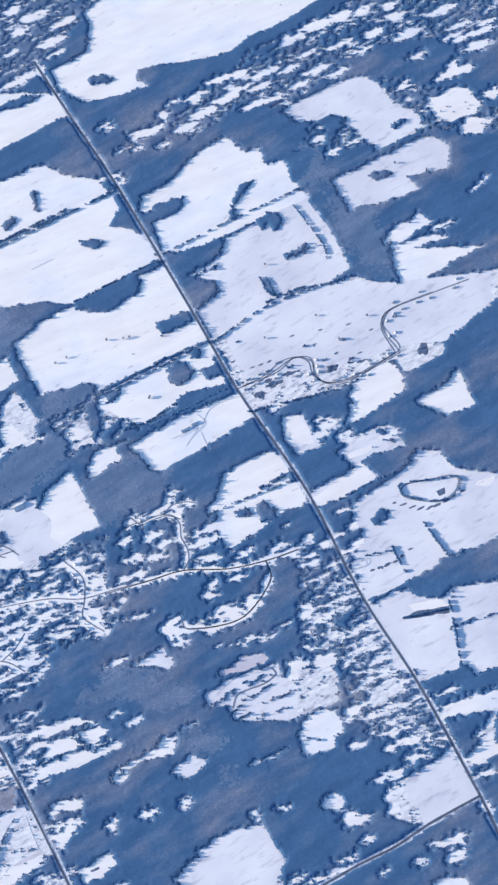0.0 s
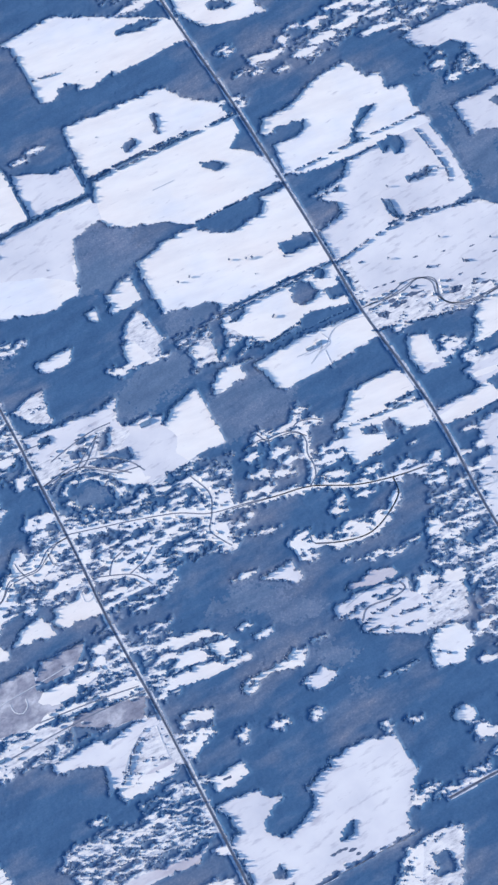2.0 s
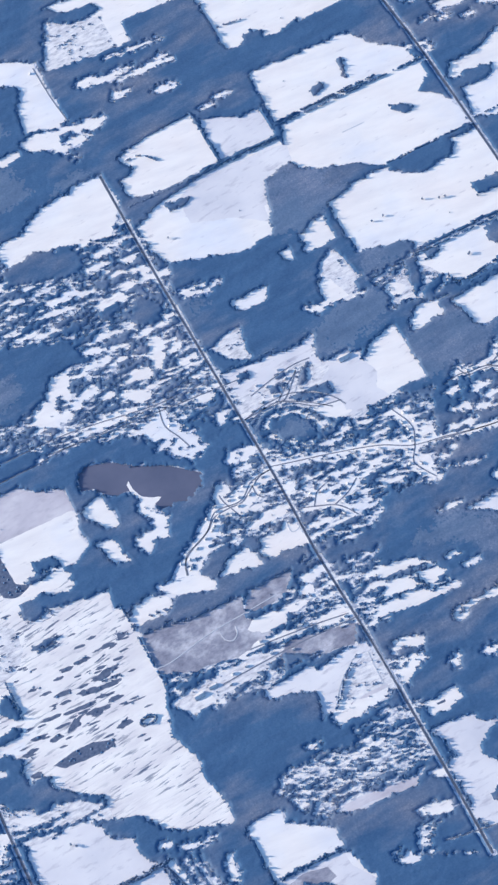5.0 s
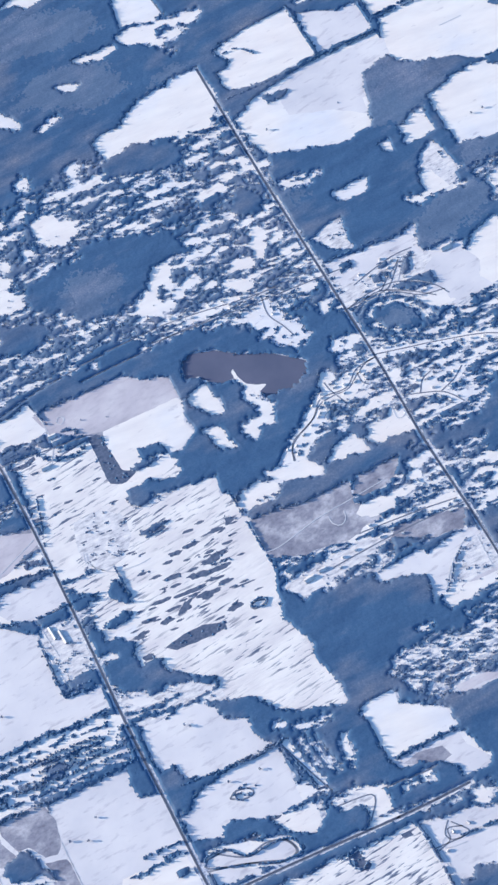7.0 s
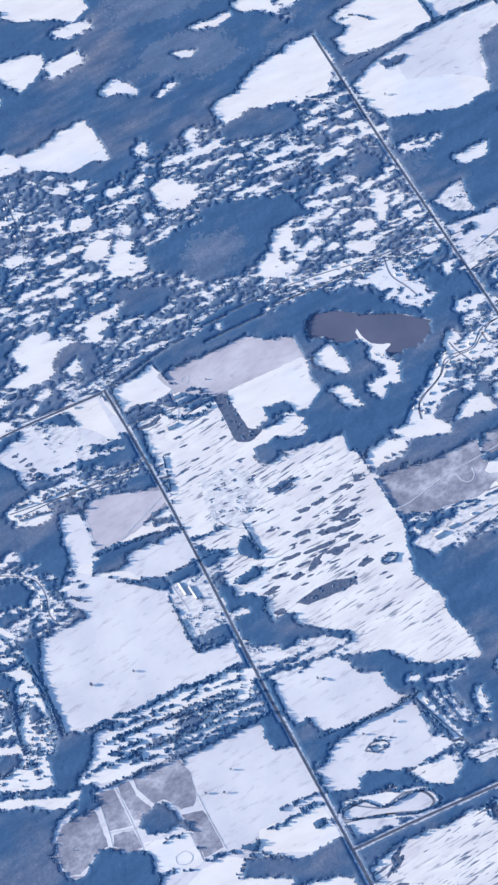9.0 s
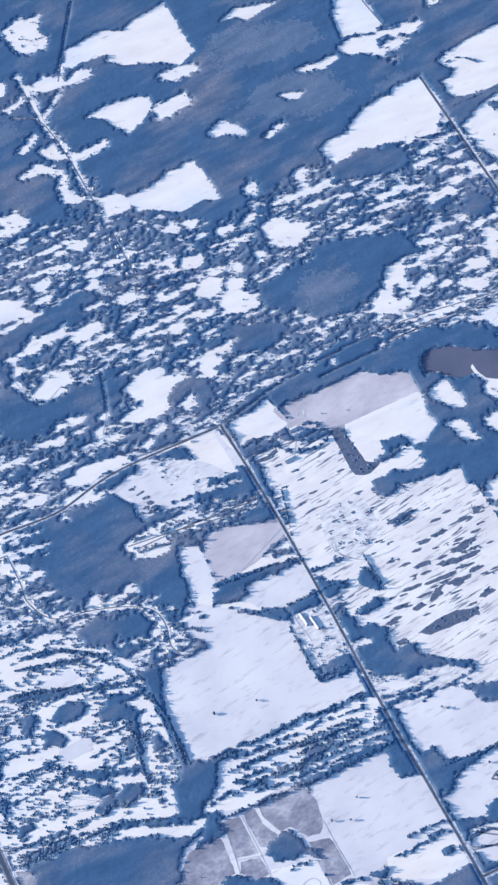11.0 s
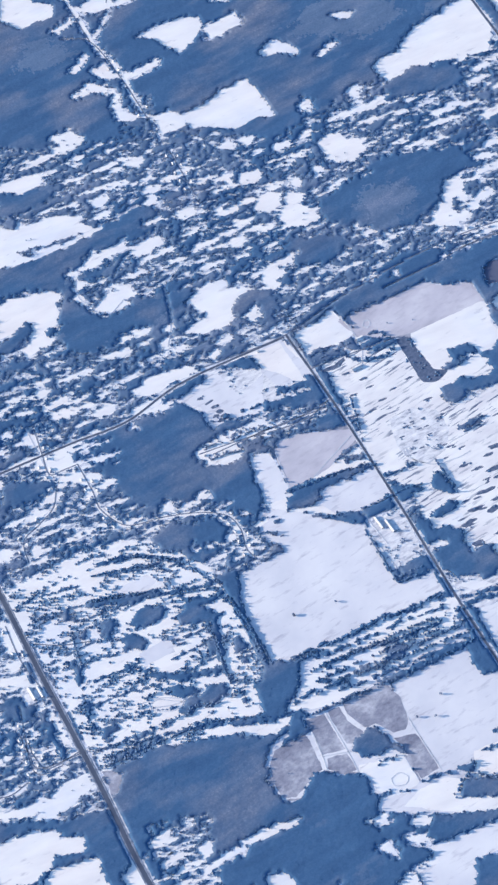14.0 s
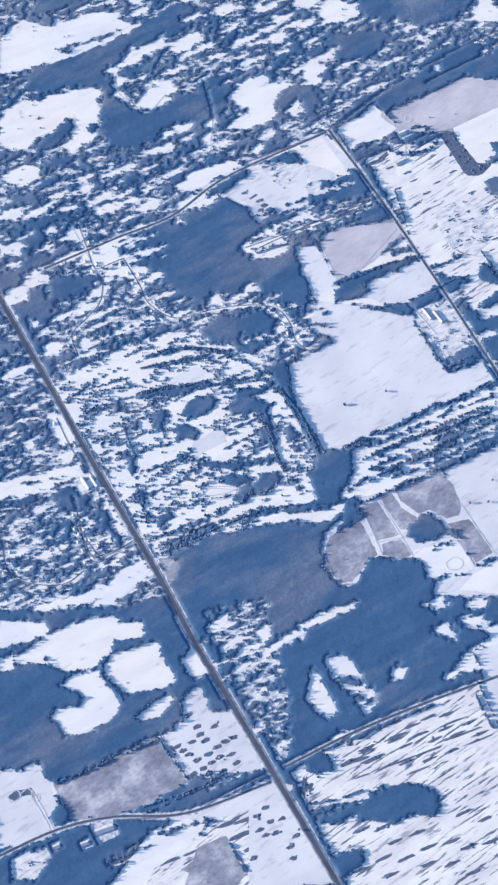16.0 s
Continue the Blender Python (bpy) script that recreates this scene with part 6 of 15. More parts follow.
glade(137.1, -58.0, 5.7, 2.3, -5)
glade(143.5, -57.9, 5.7, 5.0, -5)
glade(124.6, -64.0, 7.2, 1.6, -5)
glade(135.4, -68.3, 7.1, 1.6, -5)
glade(148.2, -68.2, 5.7, 1.3, -5)
glade(130.1, -72.7, 8.6, 2.3, -5)
glade(120.1, -66.9, 4.3, 1.3, -5)
glade(141.5, -75.5, 4.3, 1.3, -5)
glade(133.4, -52.1, 5.8, 1.3, -5)
glade(113.9, -100.2, 5.6, 1.3, -5)
glade(108.7, -104.5, 7.0, 1.3, -5)
glade(111.7, -111.6, 5.6, 1.3, -5)
glade(106.9, -101.7, 4.2, 1.0, -5)
glade(78.1, -129.9, 11.1, 1.6, -5)
glade(85.4, -141.0, 8.3, 1.2, -5)
glade(99.1, -138.2, 4.2, 0.9, -5)
glade(63.2, -135.5, 8.3, 1.5, -5)
glade(77.3, -145.1, 6.9, 2.2, -5)
glade(50.8, -135.6, 8.3, 1.9, -5)
glade(40.9, -137.0, 6.9, 1.2, -5)
glade(64.3, -146.6, 8.3, 1.2, -5)
glade(87.7, -149.2, 5.5, 1.5, -5)
glade(77.7, -157.4, 13.7, 1.5, -5)
glade(65.4, -157.5, 16.5, 2.1, -5)
glade(50.9, -128.7, 5.5, 1.2, -5)
glade(85.9, -179.0, 5.4, 3.6, -5)
glade(99.0, -164.2, 4.1, 2.1, -5)
glade(73.5, -192.3, 5.4, 1.5, -5)
glade(81.8, -200.2, 8.1, 1.2, -5)
glade(99.9, -200.2, 8.1, 2.1, -5)
glade(109.5, -205.4, 6.7, 2.9, -5)
glade(117.7, -213.2, 5.4, 2.0, -5)
glade(92.0, -204.1, 5.4, 1.2, -5)
glade(-76.9, 215.9, 7.9, 4.9, -4)
glade(-67.9, 203.5, 6.3, 3.2, -4)
glade(-87.6, 215.5, 4.7, 1.6, -4)
glade(-74.4, 196.2, 9.4, 4.0, -4)
glade(-80.7, 193.3, 4.7, 4.0, -4)
glade(-91.0, 224.5, 7.9, 1.6, -4)
glade(-96.9, 200.8, 6.3, 2.8, -4)
glade(-94.8, 188.4, 6.3, 2.4, -4)
glade(-106.1, 186.3, 7.8, 2.0, -4)
glade(-85.1, 178.1, 6.2, 2.8, -4)
glade(-68.2, 185.7, 6.3, 2.0, -4)
glade(-61.8, 188.6, 6.3, 4.8, -4)
glade(-58.6, 175.4, 4.7, 2.0, -4)
glade(-73.3, 173.2, 9.4, 1.6, -4)
glade(-59.5, 164.8, 9.3, 1.2, -4)
glade(-51.2, 159.8, 3.1, 1.2, -4)
glade(-103.3, 175.8, 6.2, 1.6, -4)
glade(-115.2, 180.7, 6.2, 1.6, -4)
glade(-86.7, 165.8, 6.2, 1.6, -4)
glade(-76.6, 243.3, 4.0, 2.9, -4)
glade(-66.6, 241.8, 4.8, 4.1, -4)
glade(-63.9, 230.9, 4.8, 2.1, -4)
glade(-51.1, 227.6, 8.0, 2.9, -4)
glade(-61.5, 245.7, 4.8, 1.7, -4)
glade(-44.9, 216.9, 7.9, 2.0, -4)
glade(-57.7, 220.1, 9.5, 1.2, -4)
glade(-41.1, 200.8, 3.9, 3.2, -4)
glade(-43.3, 195.4, 3.2, 2.0, -4)
glade(-51.4, 214.0, 3.2, 1.6, -4)
glade(-35.4, 227.2, 4.8, 2.5, -4)
glade(-28.9, 204.8, 6.3, 1.6, -4)
glade(2.5, 241.4, 6.2, 3.2, -105)
glade(4.7, 225.8, 8.0, 2.1, -4)
glade(-8.1, 229.1, 9.6, 2.1, -4)
glade(-16.7, 229.7, 6.4, 1.6, -4)
glade(0.7, 233.0, 4.8, 1.7, -4)
glade(12.7, 227.9, 4.0, 2.9, -4)
glade(21.1, 222.7, 6.4, 1.6, -4)
glade(28.1, 218.4, 4.8, 1.6, -4)
glade(7.9, 216.8, 8.0, 1.6, -4)
glade(13.1, 204.3, 6.4, 1.6, -4)
glade(6.9, 194.2, 4.7, 2.0, -4)
glade(14.4, 187.3, 6.3, 2.0, -4)
glade(24.9, 183.2, 9.5, 1.6, -4)
glade(35.6, 211.4, 8.0, 1.6, -4)
glade(35.1, 202.3, 6.4, 1.2, -4)
glade(31.9, 195.0, 7.9, 2.0, -4)
glade(17.1, 213.5, 4.8, 2.0, -4)
glade(-2.0, 218.3, 6.4, 2.0, -4)
glade(-5.5, 201.9, 6.3, 1.2, -4)
glade(-26.9, 247.8, 5.0, 2.3, -105)
glade(-14.5, 251.9, 4.2, 1.6, -105)
glade(-4.4, 250.4, 4.8, 2.1, -4)
glade(5.2, 256.3, 6.5, 2.1, -4)
glade(-0.2, 264.6, 4.9, 1.3, -4)
glade(9.9, 263.0, 6.5, 1.3, -4)
glade(1.4, 130.2, 6.2, 3.1, -4)
glade(8.8, 139.0, 4.7, 3.9, -4)
glade(-4.3, 125.0, 6.2, 1.5, -4)
glade(-6.4, 143.8, 4.7, 1.6, -4)
glade(-37.0, 144.6, 6.2, 1.5, -4)
glade(-31.0, 134.5, 7.7, 1.9, -4)
glade(-40.2, 153.2, 3.1, 1.6, -4)
glade(-17.6, 181.9, 1.6, 2.0, -4)
glade(-56.0, 198.5, 3.2, 4.0, -4)
glade(-33.7, 185.0, 4.7, 1.6, -4)
glade(-41.5, 183.0, 4.7, 1.2, -4)
glade(60.5, 184.3, 7.9, 2.8, -4)
glade(68.4, 186.3, 6.3, 2.0, -4)
glade(47.2, 201.8, 6.4, 2.8, -4)
glade(75.1, 200.9, 6.4, 2.0, -4)
glade(65.7, 211.4, 9.6, 2.0, -4)
glade(89.7, 194.1, 3.2, 3.2, -4)
glade(97.0, 187.2, 6.4, 2.8, -4)
glade(84.8, 206.6, 4.8, 3.3, -4)
glade(80.0, 188.5, 7.9, 1.6, -4)
glade(72.7, 218.9, 6.4, 2.1, -4)
glade(67.7, 231.6, 4.8, 2.9, -4)
glade(84.4, 221.1, 6.4, 2.1, -4)
glade(71.9, 163.4, 6.3, 1.6, -4)
glade(55.0, 164.7, 6.3, 2.0, -4)
glade(57.2, 154.2, 6.3, 2.0, -4)
glade(44.7, 157.4, 7.8, 1.6, -4)
glade(64.8, 163.2, 4.7, 2.0, -4)
glade(71.3, 154.6, 4.7, 1.6, -4)
glade(76.1, 142.6, 4.7, 3.9, -4)
glade(83.2, 142.8, 4.7, 1.6, -4)
glade(68.3, 140.7, 9.4, 1.2, -4)
glade(72.0, 133.9, 4.7, 5.8, -4)
glade(83.4, 135.9, 6.2, 1.6, -4)
glade(89.0, 125.8, 6.2, 1.5, -4)
glade(80.3, 122.1, 7.8, 1.2, -4)
glade(56.7, 145.5, 3.1, 2.0, -4)
glade(44.2, 148.7, 6.2, 1.6, -4)
glade(30.2, 148.3, 6.2, 1.9, -4)
glade(60.7, 131.9, 6.2, 3.5, -4)
glade(52.9, 129.9, 4.7, 1.9, -4)
glade(57.0, 116.4, 6.2, 3.8, -4)
glade(69.0, 120.1, 7.7, 1.2, -4)
glade(49.7, 123.0, 4.6, 3.1, -4)
glade(82.8, 98.5, 6.2, 2.3, -4)
glade(88.5, 82.0, 3.1, 3.7, -4)
glade(22.3, 130.8, 4.6, 3.8, -4)
glade(19.2, 139.3, 3.1, 3.9, -4)
glade(19.9, 110.4, 9.2, 1.5, -4)
glade(30.3, 110.6, 7.7, 2.7, -4)
glade(41.5, 112.6, 7.7, 3.0, -4)
glade(44.0, 95.9, 6.1, 1.9, -4)
glade(9.2, 116.8, 6.2, 2.7, -4)
glade(5.3, 108.3, 9.2, 1.1, -4)
glade(51.9, 91.0, 4.6, 4.5, -4)
glade(61.5, 89.6, 3.1, 2.6, -4)
glade(54.1, 81.1, 4.6, 1.9, -4)
glade(67.8, 81.5, 4.6, 2.6, -4)
glade(69.9, 71.6, 3.0, 1.5, -4)
glade(-124.9, 156.0, 4.6, 3.9, -4)
glade(-99.3, 151.5, 9.3, 1.9, -4)
glade(-95.2, 144.7, 7.7, 2.7, -4)
glade(-100.7, 139.4, 6.2, 2.7, -4)
glade(-80.0, 140.0, 6.2, 1.5, -4)
glade(-68.9, 142.0, 7.7, 1.5, -4)
glade(-60.9, 128.6, 6.2, 1.1, -4)
glade(-81.5, 128.0, 7.7, 1.1, -4)
glade(-72.1, 118.1, 7.7, 1.1, -4)
glade(-86.1, 150.2, 9.3, 1.5, -4)
glade(-119.3, 170.1, 6.2, 1.6, -4)
glade(-54.0, 128.7, 6.2, 1.5, -4)
glade(-40.2, 129.1, 6.2, 1.5, -4)
glade(-52.2, 116.9, 6.1, 0.9, -4)
glade(-115.2, 111.9, 4.6, 1.5, -4)
glade(-94.0, 114.1, 4.6, 1.1, -4)
glade(-139.0, 119.7, 6.1, 1.5, -4)
glade(-134.9, 104.7, 7.6, 1.5, -4)
glade(-182.2, 207.2, 9.5, 2.9, -4)
glade(-170.7, 209.4, 9.6, 2.9, -4)
glade(-162.0, 213.4, 8.0, 2.9, -4)
glade(-142.0, 194.1, 7.9, 2.8, -4)
glade(-152.7, 193.8, 6.3, 2.4, -4)
glade(-162.2, 188.0, 6.3, 2.0, -4)
glade(-193.1, 197.8, 3.2, 4.0, -4)
glade(-192.9, 206.8, 3.2, 4.1, -4)
glade(-179.4, 180.3, 9.4, 2.8, -4)
glade(-171.6, 182.4, 4.7, 2.8, -4)
glade(-190.7, 178.2, 9.4, 1.2, -4)
glade(-171.1, 175.3, 6.3, 1.6, -4)
glade(-196.8, 188.6, 3.1, 4.0, -4)
glade(-176.8, 149.6, 4.7, 2.7, -4)
glade(-185.9, 148.4, 6.2, 1.6, -4)
glade(-195.1, 142.9, 7.7, 1.9, -4)
glade(-178.4, 141.7, 6.2, 1.6, -4)
glade(-176.7, 129.7, 6.2, 1.5, -4)
glade(-167.5, 135.1, 3.1, 3.9, -4)
glade(-160.8, 126.7, 4.6, 1.9, -4)
glade(-159.1, 154.5, 3.9, 2.2, -105)
glade(-161.0, 142.2, 3.1, 2.7, -4)
glade(-128.6, 176.7, 6.3, 1.6, -4)
glade(-123.9, 171.5, 4.7, 2.0, -4)
glade(-117.6, 169.9, 4.7, 1.6, -4)
glade(-105.0, 166.8, 6.3, 1.6, -4)
glade(-121.0, 185.9, 7.9, 1.6, -4)
glade(-139.6, 183.4, 9.5, 1.2, -4)
glade(-122.5, 198.4, 6.4, 2.0, -4)
glade(-113.9, 186.1, 6.4, 1.6, -4)
glade(-91.3, 181.5, 6.4, 2.0, -4)
glade(-102.8, 179.3, 4.8, 2.0, -4)
glade(-226.2, 142.0, 6.2, 1.5, -4)
glade(-216.6, 140.6, 4.6, 2.7, -4)
glade(-234.6, 129.7, 6.1, 3.1, -4)
glade(-235.4, 119.5, 6.1, 2.7, -4)
glade(-221.7, 119.9, 4.6, 2.7, -4)
glade(-218.4, 111.5, 4.6, 2.6, -4)
glade(-211.5, 111.7, 3.1, 3.8, -4)
glade(-229.3, 109.5, 4.6, 1.1, -4)
glade(-211.4, 120.2, 4.6, 1.9, -4)
glade(-205.6, 134.0, 7.7, 1.5, -4)
glade(-196.2, 124.0, 6.2, 1.9, -4)
glade(-203.8, 122.1, 4.6, 1.5, -4)
glade(-226.0, 101.2, 4.6, 1.1, -4)
glade(-244.2, 139.7, 9.2, 2.7, -4)
glade(-243.5, 150.1, 6.2, 1.6, -4)
glade(-253.8, 132.6, 6.1, 1.5, -4)
glade(-257.9, 113.8, 4.6, 5.7, -4)
glade(-266.0, 101.8, 7.6, 1.9, -4)
glade(-251.1, 97.2, 6.0, 3.7, -4)
glade(-248.5, 87.3, 9.0, 1.5, -4)
glade(-261.9, 87.0, 9.0, 1.1, -4)
glade(-229.5, 92.8, 9.1, 1.1, -4)
glade(-238.3, 95.9, 7.6, 1.5, -4)
glade(-226.9, 82.9, 7.5, 1.5, -4)
glade(-255.2, 78.9, 4.5, 1.8, -4)
glade(-245.8, 77.5, 6.0, 2.6, -4)
glade(-237.1, 74.5, 4.5, 3.7, -4)
glade(-233.8, 66.4, 4.5, 1.8, -4)
glade(-243.8, 66.1, 4.5, 3.6, -4)
glade(-260.6, 73.9, 6.0, 1.8, -4)
glade(-232.6, 53.4, 6.0, 1.4, -4)
glade(-204.4, 92.6, 3.0, 0.9, -4)
glade(-187.2, 97.2, 7.6, 2.6, -4)
glade(-196.7, 98.7, 4.6, 1.5, -4)
glade(-202.2, 31.7, 8.9, 1.8, -4)
glade(-212.8, 37.8, 7.4, 1.4, -4)
glade(-184.9, 33.7, 4.5, 1.8, -4)
glade(-191.6, 33.5, 4.5, 2.9, -4)
glade(-159.9, 296.3, 9.9, 5.2, -4)
glade(-167.0, 305.7, 6.6, 1.8, -4)
glade(-181.4, 292.4, 9.8, 1.3, -4)
glade(-158.2, 282.8, 6.5, 1.7, -4)
glade(-138.5, 295.3, 9.9, 1.7, -4)
glade(-146.3, 285.3, 6.6, 1.3, -4)
glade(-144.9, 342.3, 3.3, 3.2, -3)
glade(-151.8, 316.2, 3.3, 3.1, -3)
glade(-152.2, 306.4, 6.6, 1.8, -3)
glade(-176.2, 319.0, 5.0, 1.3, -3)
glade(-138.5, 277.9, 4.9, 1.7, -4)
glade(-146.3, 268.0, 8.2, 2.1, -4)
glade(-130.4, 263.0, 6.5, 4.3, -4)
glade(-163.8, 269.2, 8.1, 1.7, -4)
glade(-158.4, 256.2, 9.7, 1.7, -4)
glade(-145.4, 252.9, 8.1, 3.0, -4)
glade(-130.0, 238.6, 6.5, 2.9, -4)
glade(-118.3, 240.9, 4.9, 2.9, -4)
glade(-129.6, 247.9, 4.9, 1.7, -4)
glade(-107.3, 241.3, 6.5, 1.7, -4)
glade(-98.6, 228.6, 8.1, 2.1, -4)
glade(-96.3, 217.6, 6.4, 1.7, -4)
glade(-89.6, 220.6, 3.2, 2.9, -4)
glade(-133.3, 231.0, 6.4, 2.9, -4)
glade(-158.7, 246.8, 6.5, 4.2, -4)
glade(-177.3, 253.6, 8.1, 1.7, -4)
glade(-190.3, 256.8, 6.5, 1.7, -4)
glade(-119.7, 213.1, 6.4, 2.9, -4)
glade(-100.2, 201.0, 6.4, 2.9, -4)
glade(-85.7, 201.5, 4.8, 2.9, -4)
glade(-80.0, 246.1, 6.5, 2.1, -4)
glade(-64.7, 243.9, 4.9, 1.7, -4)
glade(-118.5, 265.4, 4.9, 1.3, -4)
glade(-141.4, 262.6, 4.9, 2.1, -4)
glade(-97.1, 332.5, 8.4, 3.1, -3)
glade(-87.0, 339.0, 6.7, 3.2, -3)
glade(-105.9, 338.1, 5.0, 1.8, -3)
glade(-127.7, 339.1, 6.7, 1.8, -3)
glade(-116.0, 331.7, 8.4, 3.6, -3)
glade(-147.9, 362.4, 6.7, 1.4, -3)
glade(-276.5, 67.0, 7.4, 1.8, -4)
glade(-262.5, 60.8, 6.0, 1.4, -4)
glade(-271.8, 54.2, 7.4, 1.4, -4)
glade(-259.2, 44.8, 7.4, 2.5, -4)
glade(-246.6, 43.5, 5.9, 1.8, -4)
glade(-243.3, 27.7, 8.8, 1.4, -4)
glade(-256.5, 27.4, 8.8, 1.8, -4)
glade(-275.1, 46.1, 8.9, 1.4, -4)
glade(-286.9, 41.0, 7.4, 1.8, -4)
glade(-276.2, 27.0, 8.8, 1.8, -4)
glade(-232.0, 39.0, 8.9, 1.8, -4)
glade(-223.5, 28.1, 5.9, 1.8, -4)
glade(-196.0, 16.0, 5.9, 1.8, -4)
glade(-187.9, 19.3, 4.4, 1.8, -4)
glade(-192.3, 2.1, 5.9, 2.8, -4)
glade(-204.8, 3.4, 5.9, 1.7, -4)
glade(-199.1, -5.8, 4.4, 1.4, -4)
glade(-184.3, 5.3, 4.2, 2.1, -106)
glade(-179.4, -5.4, 4.4, 1.7, -4)
glade(-172.6, 2.4, 4.4, 1.7, -4)
glade(-188.1, -10.2, 4.4, 1.7, -4)
glade(-205.0, 25.3, 5.9, 1.8, -4)
glade(-225.0, 17.0, 7.4, 1.4, -4)
glade(-181.6, 56.2, 3.0, 2.2, -4)
glade(-174.1, 58.0, 4.5, 2.2, -4)
glade(-171.0, 50.0, 4.5, 2.2, -4)
glade(-179.0, 50.6, 4.5, 1.4, -4)
glade(-159.4, 53.5, 6.0, 1.8, -4)
glade(-148.5, 55.4, 6.0, 1.8, -4)
glade(-136.5, 52.4, 6.0, 1.8, -4)
glade(-123.7, 51.0, 6.0, 1.5, -4)
glade(-322.1, 49.9, 8.9, 2.5, -5)
glade(-312.8, 48.5, 6.0, 1.4, -5)
glade(-330.4, 38.6, 7.4, 1.4, -5)
glade(-322.8, 26.0, 8.9, 1.4, -5)
glade(-316.8, 6.5, 10.5, 4.4, -91)
glade(-331.6, 21.1, 5.9, 1.4, -5)
glade(-340.3, 16.3, 4.4, 1.4, -5)
glade(-331.5, -0.7, 5.8, 1.4, -5)
glade(-321.3, -10.6, 4.4, 3.5, -5)
glade(-316.1, -9.8, 4.4, 1.4, -5)
glade(-335.3, 5.4, 2.9, 3.5, -5)
glade(-355.7, -33.1, 7.2, 1.4, -5)
glade(-342.8, -33.0, 7.2, 1.4, -5)
glade(-327.3, -34.4, 5.8, 1.4, -5)
glade(-334.4, -36.0, 8.7, 1.0, -5)
glade(-354.0, -43.7, 8.6, 1.0, -5)
glade(-364.8, -39.2, 4.3, 1.7, -5)
glade(-366.3, -49.7, 5.7, 2.3, -5)
glade(-353.6, -57.1, 7.1, 2.7, -5)
glade(-367.7, -60.2, 5.7, 1.7, -5)
glade(-349.4, -68.9, 7.1, 1.3, -5)
glade(-340.8, -57.0, 5.7, 1.3, -5)
glade(-326.6, -53.9, 5.7, 1.0, -5)
glade(-328.2, -64.3, 7.2, 1.0, -5)
glade(-319.9, -67.3, 4.3, 1.7, -5)
glade(-313.1, -73.1, 7.2, 1.0, -5)
glade(-328.6, -79.1, 7.1, 1.3, -5)
glade(-320.0, -87.8, 8.5, 2.3, -5)
glade(-311.1, -89.3, 5.7, 1.6, -5)
glade(-336.5, -89.4, 8.5, 1.3, -5)
glade(-347.1, -77.7, 8.5, 1.3, -5)
glade(-364.1, -73.4, 7.1, 1.6, -5)
glade(-314.8, -49.3, 6.7, 1.4, -93)
glade(-315.8, -41.1, 4.3, 1.4, -5)
glade(-319.4, -31.3, 4.3, 2.4, -5)
glade(-286.4, 70.0, 6.0, 1.8, -4)
glade(-273.6, 68.6, 7.6, 1.8, -4)
glade(-298.7, 64.9, 6.0, 1.8, -4)
glade(-300.5, 53.5, 6.0, 4.3, -4)
glade(-301.8, 73.0, 3.0, 2.6, -4)
glade(-283.3, 47.4, 5.4, 3.0, -106)
glade(-270.6, 60.5, 6.0, 1.5, -4)
glade(-310.9, 82.6, 2.1, 1.8, -4)
glade(-305.8, 94.3, 6.1, 2.6, -4)
glade(-290.6, 98.0, 9.1, 3.7, -4)
glade(-254.5, 95.4, 9.2, 4.5, -4)
glade(-246.8, 97.3, 6.1, 3.8, -4)
glade(-267.8, 103.5, 9.2, 1.9, -4)
glade(-288.4, 103.0, 6.1, 1.5, -4)
glade(-292.3, 124.8, 7.7, 3.8, -4)
glade(-296.8, 114.5, 6.1, 1.1, -4)
glade(-276.2, 115.0, 6.1, 1.5, -4)
glade(-268.9, 123.7, 3.1, 1.9, -4)
glade(-248.6, 115.7, 4.6, 1.9, -4)
glade(-283.9, 128.4, 6.2, 1.1, -4)
glade(-250.4, 82.2, 6.1, 2.2, -4)
glade(-240.1, 82.4, 4.6, 1.9, -4)
glade(-233.5, 67.8, 6.1, 1.8, -4)
glade(-244.0, 74.1, 3.0, 2.6, -4)
glade(-239.1, 99.1, 4.6, 1.9, -4)
glade(-229.0, 84.3, 4.6, 1.5, -4)
glade(-283.1, 145.5, 7.7, 3.9, -4)
glade(-271.5, 140.7, 6.2, 1.9, -4)
glade(-256.8, 142.8, 7.8, 1.9, -4)
glade(-264.6, 140.8, 7.7, 1.5, -4)
glade(-242.8, 143.1, 3.1, 1.5, -4)
glade(-226.2, 258.1, 14.6, 8.4, -4)
glade(-205.5, 240.3, 9.7, 3.3, -4)
glade(-186.5, 242.9, 13.0, 6.2, -4)
glade(-229.0, 235.8, 12.8, 2.9, -4)
glade(-160.7, 236.4, 6.5, 2.9, -4)
glade(-162.9, 209.0, 6.4, 3.3, -4)
glade(-147.4, 204.1, 9.7, 2.9, -4)
glade(-249.3, 206.2, 15.9, 8.1, -4)
glade(-222.9, 194.5, 9.5, 4.8, -4)
glade(-214.1, 198.4, 8.0, 6.0, -4)
glade(-258.5, 193.4, 12.6, 10.0, -4)
glade(-241.5, 192.1, 12.6, 6.0, -4)
glade(-266.8, 166.7, 10.9, 7.8, -4)
glade(-225.6, 173.2, 7.9, 5.9, -4)
glade(-234.3, 169.4, 6.3, 3.2, -4)
glade(-227.4, 161.6, 4.7, 2.4, -4)
glade(-289.4, -174.2, 6.9, 1.5, -5)
glade(-291.1, -183.8, 4.1, 3.1, -5)
glade(-289.0, -191.9, 5.5, 2.1, -5)
glade(-281.8, -171.5, 6.9, 1.2, -5)
glade(-287.4, -157.6, 8.4, 1.6, -5)
